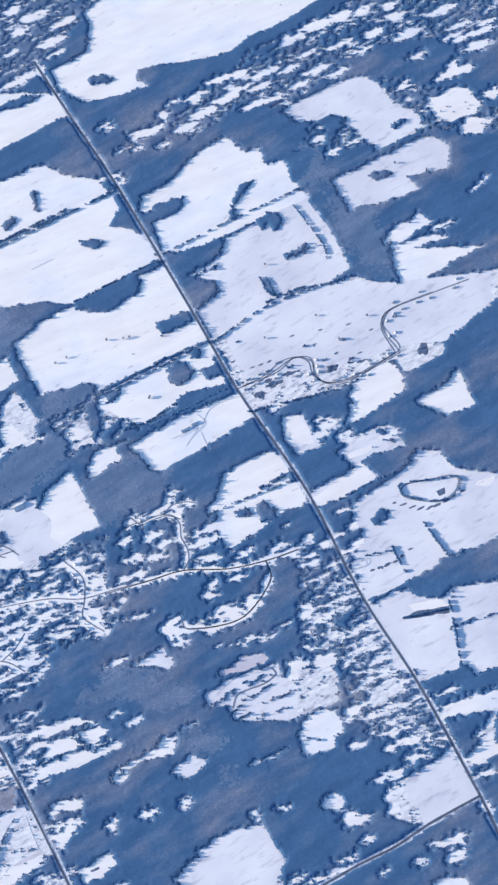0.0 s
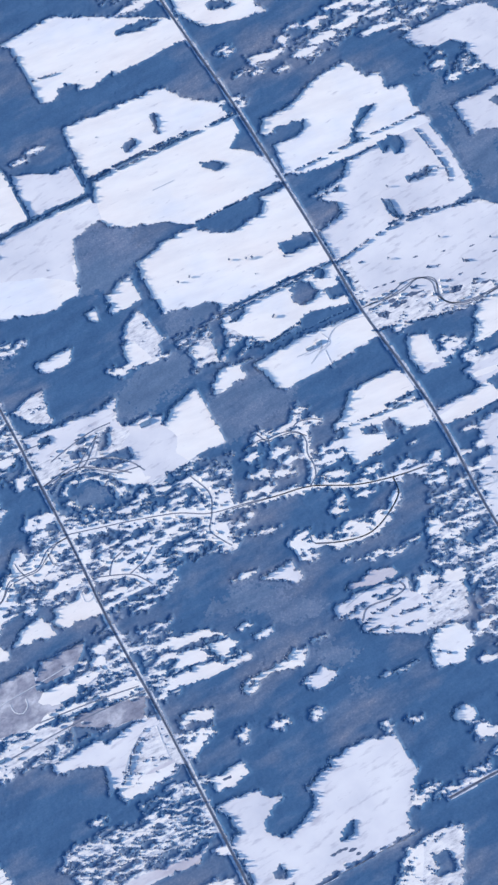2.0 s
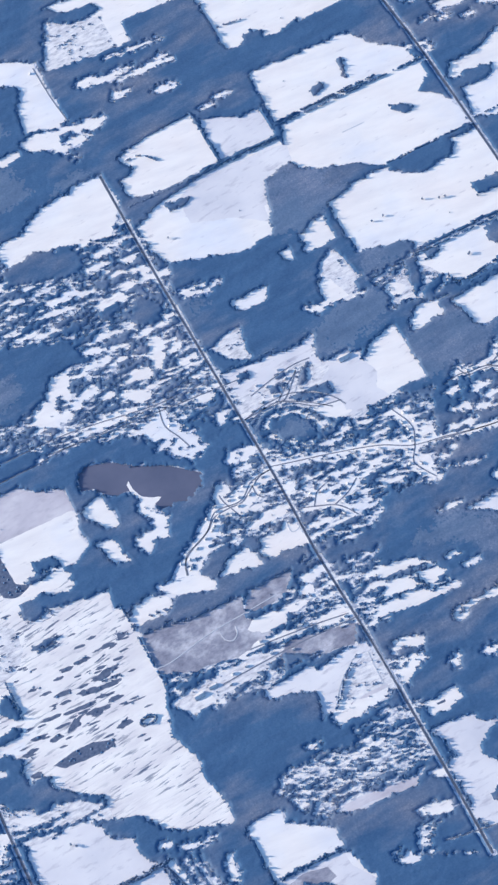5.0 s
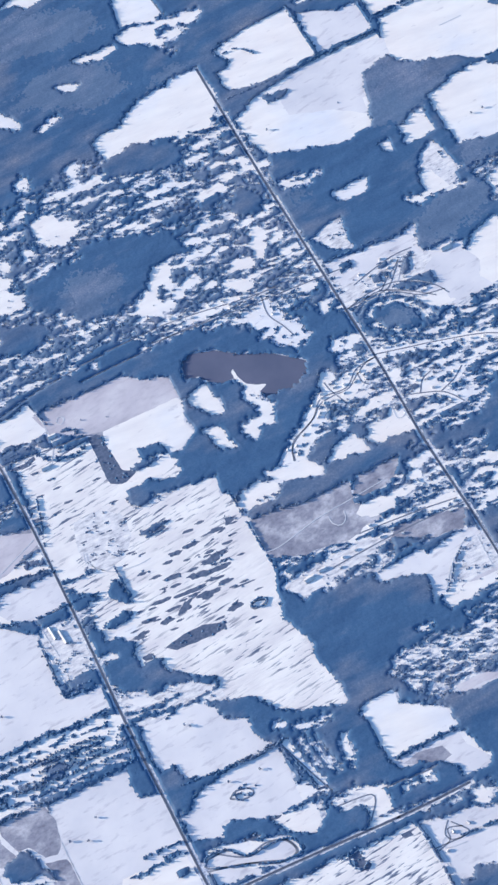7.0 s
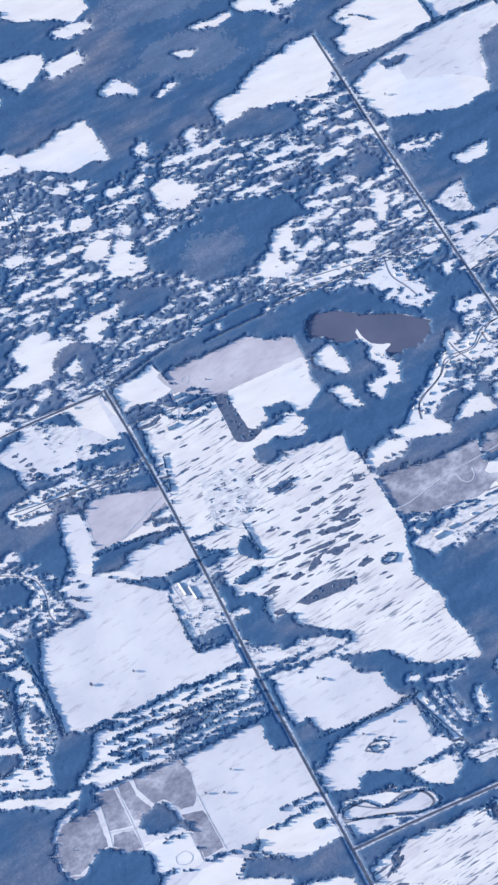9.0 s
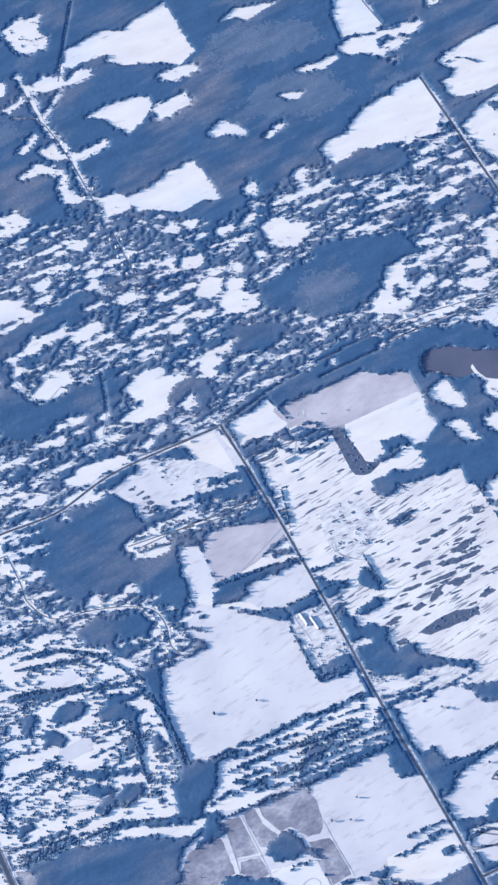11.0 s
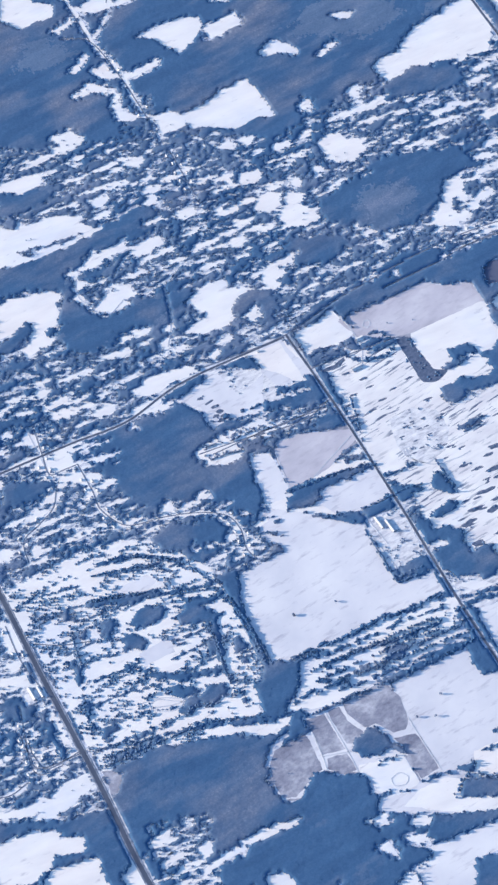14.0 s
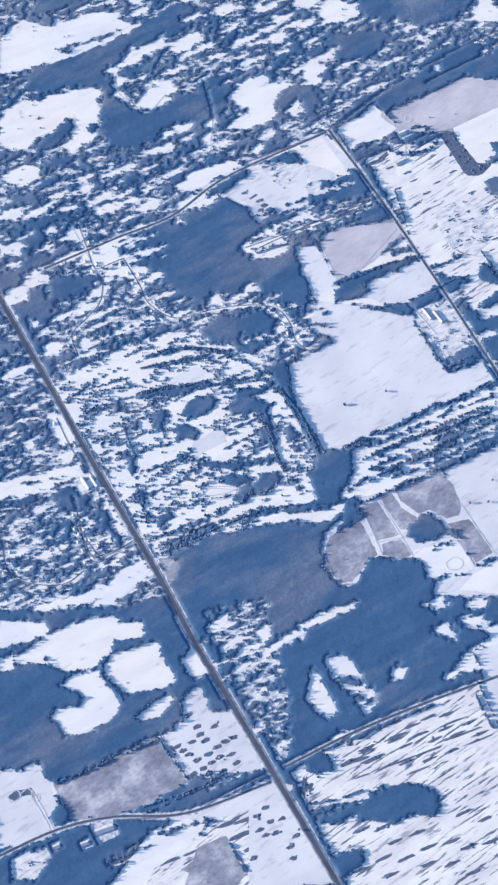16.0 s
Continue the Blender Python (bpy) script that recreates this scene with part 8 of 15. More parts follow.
lane("road", [(286.2, 363), (289, 308.2), (292.2, 248), (293.7, 144), (293.8, 87.8), (297, 44.1), (298.9, 2.5), (296.3, -60), (298.9, -118.9), (297.7, -185.1), (296.2, -211.4)])
lane("road", [(93.7, 270.3), (94.5, 185.6), (96.4, 108.2), (98.1, 34.9), (98, -23.9), (100.5, -81.6), (101.5, -139.6), (101.9, -170.9), (102, -214.5)])
lane("road", [(-107.7, 105.4), (-105.2, 54.6), (-104.1, -13), (-104.4, -94.7), (-103.4, -148.2), (-102, -224.5)])
lane("highway", [(-311.6, 143), (-311.1, 97.5), (-310.3, 24.6), (-310.1, -25.1), (-308.6, -90.7), (-309.1, -138), (-308, -174.1), (-306.4, -226.6), (-305.1, -289.2), (-305.1, -312.1)])
lane("road", [(-102.1, -202.1), (-61.9, -203.3), (-5.5, -206.1)])
lane("road", [(-299.9, -222.8), (-264.7, -223), (-229.3, -226), (-185.8, -231.7)])
lane("road", [(-446.3, -196.3), (-410.9, -197.9), (-384.1, -205.3), (-352.2, -220.9), (-309.4, -226.6)])
lane("road", [(-109.2, 104.4), (-169.8, 106.1), (-207, 98.4), (-239.6, 100.9), (-282.2, 103.1)])
lane("lane", [(-156.6, 109.1), (-107.7, 105.4), (-63.9, 113.2), (2.5, 116.5), (59.9, 108), (93.8, 107.2)])
lane("lane", [(-128.4, 373.5), (-114.5, 362), (-110.2, 328), (-109.3, 286.8)])
lane("lane", [(-108.6, 259.1), (-109.2, 220.8)])
lane("lane", [(-93.4, 385.6), (-77, 415.7), (-63, 440)])
lane("lane", [(-114.9, 402.2), (-114.5, 362)])
lane("lane", [(-175.6, 54.7), (-142.5, 53.9), (-110.4, 50.7)])
lane("lane", [(-151.8, 53.5), (-123.8, 49.3), (-105.2, 54.6)])
lane("lane", [(-327.3, -34.4), (-334.8, -71.8), (-320.9, -76.1)])
lane("lane", [(-315.3, 13.5), (-316.1, -9.8), (-312.9, -31.2)])
lane("track", [(-134.9, 14.3), (-106.6, 27.4)])
lane("track", [(-146.3, 38.4), (-149.3, 14.7)])
lane("track", [(129.4, 75.6), (138.8, 88.9), (133.3, 85.9)])
lane("track", [(-126.2, -27.1), (-122.2, -62.9)])
lane("track", [(262.1, 73.7), (270.3, 77), (268.6, 84.4)])
lane("track", [(254.8, 76.1), (268.2, 76.2)])
lane("road", [(207, -192.7), (231.7, -191.6), (249.9, -191.9), (269.4, -189.4), (297.5, -188.4)])
lane("lane", [(99.7, 70.6), (110.5, 74.5), (119, 74.8), (126.7, 69.4), (136.5, 61.4), (149.2, 58.4)])
lane("lane", [(119, 74.8), (125.7, 80.8), (132.1, 85.4), (135.7, 88.2)])
lane("lane", [(107.7, 85.8), (120.4, 89.5), (135.2, 92.4), (145.6, 92)])
lane("lane", [(44.2, -55), (61.1, -56.5), (79.3, -58.4), (97.2, -61.2)])
lane("track", [(58.9, -131.4), (74.2, -138.5), (82.2, -139.9), (87.2, -137.1), (97.4, -136.5)])
lane("track", [(31.1, -145.3), (52.4, -145.8), (74.7, -150.6), (92.8, -151.4)])
lane("track", [(-68.6, 88.5), (-66.9, 90.9), (-64.6, 90.8), (-64.4, 88.1), (-66.8, 86.2), (-68.6, 88.5)])
lane("track", [(-78.1, 104.5), (-76.1, 97.1), (-75.1, 87.4), (-75.6, 76.2), (-80.9, 65)])
lane("lane", [(-105.7, 77.5), (-89.6, 76.2), (-67.4, 73.4), (-57.1, 72.7)])
lane("track", [(-123.2, -18.9), (-121.4, -34.1), (-120.2, -43)])
lane("track", [(-120.1, -29.3), (-107.3, -30.9)])
lane("track", [(-31.9, -144.2), (-27.8, -164.5)])
lane("track", [(-27.9, -145), (-23.9, -164.6)])
lane("track", [(-24, -146.4), (-20.7, -164.3)])
lane("lane", [(-30.4, -186.7), (-21, -187.4), (-12.6, -189), (-12.3, -192.9), (-18.6, -201.5)])
lane("lane", [(-6.9, -188.7), (11.2, -190.4), (22.6, -190.9)])
lane("road", [(-7.2, -206.1), (12.4, -206.4), (32.3, -206.1)])
lane("track", [(2.5, -217.8), (4.3, -250.3)])
lane("track", [(12.2, -219), (12.9, -224.8), (6.8, -227.4), (6.9, -231.4), (17.2, -233.1)])
lane("lane", [(-384.7, -206.6), (-362.6, -217.4), (-346.7, -222), (-331.1, -221.1), (-309.4, -221.5)])
lane("track", [(-424.5, -170.1), (-419.3, -169.3), (-419.4, -173.6), (-424.4, -173.9), (-424.5, -170.1)])
lane("track", [(-418.7, -172), (-413.1, -173.1), (-411.8, -197.8)])
lane("track", [(-413.6, -175.6), (-410.8, -177.5), (-412.5, -179.9), (-414.8, -177.6), (-413.6, -175.6)])
lane("track", [(-346.2, -177.8), (-344.6, -206.4)])
lane("track", [(-340.8, -243.9), (-340.2, -262.2)])
lane("track", [(227, 223), (240.8, 223)])
lane("track", [(216.3, 123.7), (255.7, 124.2), (295.1, 124.3)])
lane("track", [(255.2, 69.6), (265.2, 76.8), (262.7, 82.5)])
lane("track", [(265.7, 73.6), (264.7, 61)])
lane("track", [(267.7, 76.5), (274.9, 83.4), (283.9, 84.6), (294.6, 82.2)])
lane("track", [(250.4, 77.6), (263.6, 77)])
lane("lane", [(234, 29.8), (228.6, 35.4), (220.7, 37), (214.4, 37.6), (211.3, 44.2)])
lane("track", [(214.4, 37.6), (214.5, 28.8)])
lane("track", [(297.5, -40.9), (305.4, -41.3), (306.8, -45.2), (298, -44.6)])
lane("track", [(-257.7, 122.9), (-257.9, 101.2), (-258.6, 87.1)])
lane("lane", [(-148.7, 55), (-129.9, 52.2), (-107.2, 53.8)])
lane("track", [(-193, 202.3), (-196.7, 190.8), (-193.5, 179.8), (-189, 169), (-174.6, 175.1)])
lane("track", [(-151.4, 172.4), (-157.7, 149.1), (-167.2, 131.9)])
lane("track", [(-271.7, -63.8), (-261.4, -66), (-251.6, -72.5), (-258.1, -72.5), (-269.1, -68.4)])
lane("lane", [(-306.7, -3.5), (-294.1, -11.7), (-280.3, -17.1)])
lane("lane", [(-333.5, -48), (-333.2, -61.4), (-331.6, -71.8), (-307.4, -74.6)])
lane("track", [(-370.7, -49), (-370.9, -60.2), (-365.3, -69), (-353.4, -77.8)])
lane("lane", [(89.9, 367.7), (90.8, 341.4), (93, 318.7)])
lane("path", [(-97.2, -181.7), (-86.7, -182), (-79.3, -188.8), (-67.9, -187.2), (-58.9, -190.7), (-56.5, -198.5), (-63.3, -199.8), (-75.9, -194.6), (-98.7, -186.2), (-97.2, -181.7)])
lane("path", [(-22.1, -65.5), (-18.3, -64.2), (-13.7, -66.1), (-16.1, -67.8), (-20.8, -68.1), (-22.1, -65.5)])
lane("path", [(-74.6, -157.8), (-70.4, -155.3), (-63.8, -157.2), (-63, -160.7), (-68.7, -161.1), (-74.6, -157.8)])
hedge([(195.4, 247.9), (252.8, 247.5), (287.6, 248.6)])
hedge([(99.2, 239.9), (138, 239.1), (194.9, 238.6)])
hedge([(157.6, 243.3), (158.1, 257.2)])
hedge([(156.8, 283.8), (159.4, 268.5)])
hedge([(194.2, 265.7), (194.3, 243.8)])
hedge([(236.2, 188.8), (275.6, 189.6), (292.6, 188.2)])
hedge([(223.2, 124), (257.3, 122.9), (292.8, 124.6)])
hedge([(338.5, 192.4), (380.3, 191.1)])
hedge([(296, 191.9), (338.5, 192.4)])
hedge([(372.5, 182.1), (375, 150.7), (372.7, 138.6)])
hedge([(338.4, 146.9), (338.1, 131.5)])
hedge([(354.8, 152.2), (371.5, 150.6)])
hedge([(296.2, 122.7), (333.1, 128.1), (378.4, 121.6)])
hedge([(241.1, 90.8), (261.4, 90.9), (288.5, 91)])
hedge([(309.1, -82.6), (331.3, -89.4)])
hedge([(341.2, -11.9), (342.2, -19.7), (353.6, -29.7), (362.3, -31.9), (369.2, -28.1), (370.3, -22.8), (359.4, -18.2), (346.1, -12.1), (341.2, -11.9)])
hedge([(311.1, -2.9), (334.2, -2.9), (349.9, -4.4)])
hedge([(293, 71.4), (317, 65), (340.9, 58.6)])
hedge([(-189.6, -81.4), (-149.3, -82.3), (-107.6, -83.9)], 0.55, 1.3, 1.9, 0.3)
hedge([(-190, -90.1), (-147.3, -92.4), (-105.1, -96.1)], 0.55, 1.3, 1.9, 0.3)
hedge([(-191.1, -96.6), (-137.8, -99.4), (-105.1, -103.3)], 0.55, 1.3, 1.9, 0.3)
hedge([(-185.9, -102.9), (-144, -106.6), (-105.1, -110.4)], 0.55, 1.3, 1.9, 0.3)
hedge([(-202, -112.2), (-157, -115.3), (-104.5, -116.1)], 0.55, 1.3, 1.9, 0.3)
hedge([(-192.1, -103), (-170.9, -104.1), (-153.4, -106.8)], 0.55, 1.3, 1.9, 0.3)
hedge([(-93.5, -139.8), (-63.4, -141.7), (-38.3, -141.2)])
hedge([(-72, -156.8), (-67.9, -154.6), (-64.6, -157.5), (-66.5, -161.6), (-70.8, -160.9), (-72, -156.8)])
hedge([(-99.2, -184.6), (-97.4, -180.6), (-87.7, -180.8), (-79.3, -188.8), (-58.5, -189.9), (-54.6, -199.5), (-66, -199.3), (-86.6, -191.5), (-99.4, -186.2)])
hedge([(-20.9, -64.3), (-15.7, -63.5), (-12.8, -66.2), (-16.5, -68.7), (-21.2, -66.4), (-20.9, -64.3)])
hedge([(6, -177), (38, -177.5)])
hedge([(-136.2, 11.1), (-123.7, 9.8), (-103.4, 4)])
hedge([(-126.1, -34.6), (-126.6, -65.9)])
hedge([(-204.9, -40.5), (-203.4, -64.9), (-203.6, -77.3)])
hedge([(-127.3, -63.7), (-110.1, -64.2)])
hedge([(-127, -66.8), (-110.1, -67.9)])
hedge([(-78.4, 107), (-73.9, 89.6)])
hedge([(-104.4, 80.6), (-80.7, 81.2)])
hedge([(-4.6, 2), (-2.3, -52.1)])
hedge([(-251.9, 22.8), (-232.6, 14.4), (-219.3, 0)])
hedge([(-263.7, 17.9), (-240.5, 11.1), (-225.8, -0.1)])
hedge([(-272.1, 5.2), (-249.3, -2.1), (-228.6, -14), (-209.2, -21.3)])
hedge([(-300.9, -87.5), (-270.2, -88.6), (-240.8, -92.6), (-217.4, -103.9)])
hedge([(-299.1, -83.1), (-274.7, -84.3)])
hedge([(-221.8, -38.8), (-224.6, -56), (-227.4, -83.8)])
hedge([(-205.5, -31.1), (-206.5, -51.3), (-207, -73.4)])
hedge([(-95.8, 49), (-101.1, 26.2)])
hedge([(-347.6, -179.4), (-344.6, -205)])
hedge([(-368.8, -208.2), (-344.7, -211.7), (-326.5, -211.8)])
hedge([(-368.9, -211.5), (-342.3, -213), (-321.7, -214.5)])
hedge([(-198.3, -229.1), (-201, -259.2)])
hedge([(-401.2, -176.4), (-347.6, -179.4)])
hedge([(-300.5, -245), (-285, -250.4), (-273.6, -251.8)])
hedge([(237.8, -118.5), (242.2, -122.5), (247.6, -124.2), (255.4, -124.1)])
hedge([(156.7, 39.8), (164, 41.2), (171.8, 42.3)])
hedge([(99.5, 107.6), (114.5, 107), (133.1, 106.8)])
hedge([(68.7, -107.7), (75.4, -100), (79.9, -93.6), (91.6, -83.8)])
hedge([(108.6, 271.8), (119.2, 271.4), (127.9, 262)])
hedge([(197, 335.4), (212.3, 332.5)])
hedge([(-151.1, 12.1), (-135.5, 10.5), (-120.1, 8.7), (-105.6, 6.9)], 0.55, 1.3, 1.9, 0.3)
hedge([(-141.4, -12.4), (-134.4, -14.8), (-129.3, -22.2)])
hedge([(-122.3, -16.8), (-111.3, -17.3), (-98.6, -17.7), (-88, -19.2)])
hedge([(-75.1, -9.3), (-74.4, -21.3), (-73.2, -31.4)])
hedge([(-42.9, -144.7), (-40.1, -156.7), (-38.3, -169.1)])
hedge([(-40.8, -145.5), (-37.6, -157.7), (-34.2, -170.3)])
hedge([(1.1, -215.7), (2, -230.4), (1.8, -251.6)])
hedge([(-31.5, -210.6), (-35.7, -211.9), (-36.7, -217.7), (-34.1, -222.4), (-28.5, -220.2)])
hedge([(216.8, 250.8), (253.2, 248.5), (290, 247)])
hedge([(-177, 60.5), (-170.1, 59.4), (-164.3, 57.6), (-154.3, 57.5), (-143.4, 55.6)])
hedge([(-178.3, 52.2), (-167.3, 50.7), (-161.6, 48.6)])
hedge([(-160.9, 50.2), (-151.5, 48.8), (-143.4, 48.2)])
hedge([(-244.6, 19.7), (-232.3, 14.1), (-220.5, 4.1), (-212.5, -11.2)])
hedge([(-243.1, 11.1), (-236.1, 9.7), (-229.1, 3.6)], 0.55, 1.3, 1.9, 0.3)
hedge([(-270.1, 4.4), (-253, -1.3), (-236.5, -8.3)], 0.55, 1.3, 1.9, 0.3)
hedge([(-241.4, -15), (-231.3, -17.8), (-221.7, -21.9)], 0.55, 1.3, 1.9, 0.3)
hedge([(-306.3, -87.2), (-291.6, -88.6), (-282.8, -88.1)], 0.55, 1.3, 1.9, 0.3)
hedge([(-296.7, -77.8), (-283.9, -82.6)], 0.55, 1.3, 1.9, 0.3)
hedge([(-296.9, -47.5), (-298.3, -60.9)], 0.55, 1.3, 1.9, 0.3)
hedge([(-269, -61.6), (-256.4, -62.4)], 0.55, 1.3, 1.9, 0.3)
hedge([(-274.1, -78.8), (-261.9, -80.2), (-249.7, -81.7)], 0.55, 1.3, 1.9, 0.3)
hedge([(-221.7, -45), (-224.5, -63.7)], 0.55, 1.3, 1.9, 0.3)
hedge([(-254, -77.2), (-237.5, -83.1), (-224.5, -83)], 0.55, 1.3, 1.9, 0.3)
hedge([(-287.2, -11), (-289.8, -29.2)])
hedge([(-249.5, 22), (-235.6, 16.3), (-224.1, 5.5)], 0.55, 1.3, 1.9, 0.3)
hedge([(-182.6, -91), (-165.7, -91.5), (-142.2, -95.2), (-121.6, -98.1)], 0.55, 1.3, 1.9, 0.3)
hedge([(-181.7, -100.3), (-164.7, -104.1), (-139.2, -102.6), (-109, -105.1)], 0.55, 1.3, 1.9, 0.3)
hedge([(-207.5, -39), (-204.9, -56.8), (-206.6, -73.8)])
hedge([(-157.1, -188.3), (-150.4, -182), (-143.1, -182.6), (-131.8, -191)], 0.55, 1.3, 1.9, 0.3)


# ---- finer outlines ----
cover("T", [(395.1, 247.4), (418.1, 247.9), (432.8, 248.1), (445.7, 244.9), (450.2, 234.1), (451.9, 220.7), (456.4, 208.0), (460.0, 196.0), (453.0, 190.6), (437.3, 191.3), (427.7, 190.0), (427.4, 200.1), (423.7, 214.5), (421.4, 220.9), (409.1, 228.9), (400.8, 234.3)])
cover("W", [(409.1, 228.9), (419.2, 227.6), (424.3, 221.8), (418.7, 215.4), (409.6, 218.9)])
cover("W", [(412.1, 205.4), (429.4, 196.9), (427.7, 188.5), (417.6, 187.5), (409.0, 195.5)])
cover("W", [(441.9, 202.1), (450.8, 204.0), (453.4, 200.8), (444.6, 198.9)])
cover("T", [(398.4, 185.9), (425.4, 185.3), (428.5, 180.9), (460.9, 181.6), (465.2, 171.2), (456.2, 157.8), (446.6, 160.3), (435.5, 166.5), (437.2, 154.3), (419.7, 155.9), (404.6, 161.0), (398.2, 160.1)])
cover("W", [(417.4, 177.8), (426.8, 177.3), (428.6, 172.4), (418.9, 172.2)])
cover("W", [(436.0, 163.9), (445.9, 162.6), (454.0, 152.7), (442.7, 152.6)])
cover("C", [(467.8, 207.3), (478.1, 208.3), (492.6, 201.6), (493.7, 188.3), (473.9, 186.0), (468.7, 189.8)])
cover("C", [(474.7, 180.6), (487.6, 177.9), (494.2, 175.5), (483.7, 170.5), (476.9, 174.5)])
cover("S", [(400.5, 104.9), (408.9, 113.3), (422.8, 113.4), (449.2, 100.6), (429.7, 99.7), (408.1, 97.9), (400.7, 100.4)])
cover("S", [(403.4, 131.6), (414.7, 138.9), (421.6, 138.6), (427.2, 130.9), (416.4, 128.3)])
cover("W", [(410.4, 62.0), (427.5, 62.1), (443.7, 67.0), (403.8, -9.1), (400.0, 9.2), (401.9, 35.5), (384.5, 31.2), (372.4, 30.4), (371.7, 39.1), (381.7, 45.5), (400.2, 48.8)])
cover("S", [(373.0, 29.6), (383.9, 29.9), (401.3, 36.3), (399.0, 12.3), (382.2, 13.5), (379.2, 17.5)])
lane("lane", [(297.2, 87.8), (316.8, 86.2), (328.6, 89.6), (334.4, 83.8), (333.1, 74.0), (337.6, 65.7), (348.9, 61.2), (376.4, 61.9), (379.3, 64.4), (378.2, 75.8), (379.6, 83.5), (386.8, 89.8), (397.2, 89.9), (411.7, 88.1)])
glade(337.0, 92.9, 2.4, 1.3, -5, "Q")
glade(356.5, 87.2, 2.4, 1.3, -5, "Q")
glade(348.8, 74.9, 2.4, 1.3, -5, "Q")
glade(355.3, 70.8, 2.4, 1.3, -5, "Q")
glade(343.8, 71.6, 2.4, 1.3, -5, "Q")
glade(323.6, 86.2, 2.4, 1.3, -5, "Q")
glade(310.6, 83.7, 2.4, 1.3, -5, "Q")
glade(301.5, 78.8, 2.4, 1.3, -5, "Q")
glade(387.8, 84.9, 2.4, 1.3, -5, "Q")
glade(412.7, 86.6, 2.4, 1.3, -5, "Q")
glade(414.9, 80.9, 2.4, 1.3, -5, "Q")
glade(392.6, 60.4, 2.4, 1.3, -5, "Q")
glade(374.4, 68.3, 2.4, 1.3, -5, "Q")
glade(352.5, 89.7, 2.4, 1.3, -5, "Q")
glade(346.3, 97.9, 2.4, 1.3, -5, "Q")
cover("S", [(342.5, 53.0), (353.6, 57.0), (374.1, 57.4), (373.2, 40.7), (348.2, 39.1), (332.6, 35.9), (347.2, 43.8)])
cover("S", [(305.0, 55.3), (314.6, 56.4), (316.3, 44.6), (315.0, 34.7), (302.8, 42.2)])
cover("S", [(295.7, 4.1), (316.3, 7.9), (331.2, 11.4), (334.2, -0.9), (317.5, -3.2), (301.7, -1.9)])
cover("T", [(314.0, -9.0), (339.2, -6.0), (349.9, -4.4), (359.8, 2.0), (368.6, -3.4), (368.5, -19.8), (370.4, -28.9), (387.9, -39.5), (376.8, -60.6), (358.3, -64.9), (345.7, -61.2), (343.5, -56.0), (319.7, -64.8), (306.8, -64.7), (297.8, -63.5), (298.0, -51.9), (308.8, -41.0), (312.9, -26.0)])
lane("path", [(341.0, -15.0), (345.6, -13.0), (356.9, -16.7), (368.2, -20.4), (370.2, -24.8), (364.8, -30.2), (356.1, -31.3), (346.4, -24.6), (341.1, -18.7), (341.0, -15.0)])
cover("Q", [(356.9, -25.1), (361.8, -25.2), (360.3, -28.7), (357.0, -28.3)])
cover("W", [(320.4, -22.7), (328.0, -18.6), (331.4, -23.0), (327.2, -26.8), (321.8, -27.9)])
clumps([(335.7, -19.7), (349.2, -31.9), (368.9, -31.9)], 4,2.0,0.7,"Q")
clumps([(307.8, -49.7), (320.0, -51.2), (335.2, -46.8)], 4,1.6,0.7,"Q")
hedge([(342.9, -37.9), (343.9, -52.0), (345.1, -62.4)], 0.5,1.1,0.8,0.1)
hedge([(322.4, -43.0), (322.0, -60.1)], 0.5,1.1,0.8,0.1)
cover("W", [(336.5, -63.4), (351.3, -66.1), (374.5, -65.0), (362.3, -88.3), (338.0, -79.4), (330.1, -82.3), (318.5, -73.5), (319.7, -64.8)])
cover("T", [(297.6, -67.2), (310.5, -70.3), (312.5, -79.0), (329.5, -92.8), (318.2, -119.3), (291.9, -107.6), (295.3, -87.9), (296.1, -73.4)])
cover("S", [(314.4, -77.1), (330.2, -82.0), (332.2, -88.8), (316.4, -84.0)])
cover("Q", [(308.3, -82.9), (317.2, -82.5), (331.9, -88.2), (331.0, -91.8), (318.0, -87.1)])
cover("T", [(337.1, -82.3), (361.7, -89.4), (339.5, -131.8), (321.4, -121.2), (328.9, -100.3)])
hedge([(333.9, -84.2), (329.1, -100.0), (321.8, -121.4)], 0.5,1.2,0.9,0.05)
clumps([(329.1, -100.0), (342.3, -102.2), (353.5, -105.1)], 4,2,0.8)
cover("S", [(276.8, 39.3), (293.1, 42.8), (295.9, 34.5), (296.5, 24.0), (285.4, 26.3), (272.4, 29.8)])
cover("Q", [(283.7, 38.3), (287.3, 39.0), (288.3, 35.5), (284.0, 36.1)])
cover("S", [(275.3, 20.4), (289.2, 20.4), (296.5, 18.4), (296.8, 3.8), (287.6, 3.0), (278.8, 12.3)])
cover("W", [(277.1, 3.0), (298.7, -1.3), (307.9, -10.8), (300.3, -18.4), (286.9, -12.3)])
cover("S", [(263.0, -52.3), (271.2, -48.5), (272.0, -55.0), (267.8, -59.0)])
cover("C", [(272.7, -54.3), (285.6, -55.5), (292.8, -55.2), (278.6, -56.7)])
cover("C", [(245.2, -71.7), (252.4, -71.2), (250.9, -79.1), (244.9, -77.1)])
cover("C", [(260.8, -79.0), (269.8, -81.4), (268.5, -88.7), (258.5, -85.1)])
cover("M", [(225.0, -76.1), (242.5, -78.7), (266.2, -88.9), (265.1, -99.1), (242.8, -104.7), (230.4, -104.3), (217.0, -93.3)])
cover("S", [(239.1, -107.9), (244.8, -107.2), (252.4, -107.7), (257.4, -118.1), (254.3, -123.8), (245.7, -124.9), (239.3, -118.7), (236.3, -115.2)])
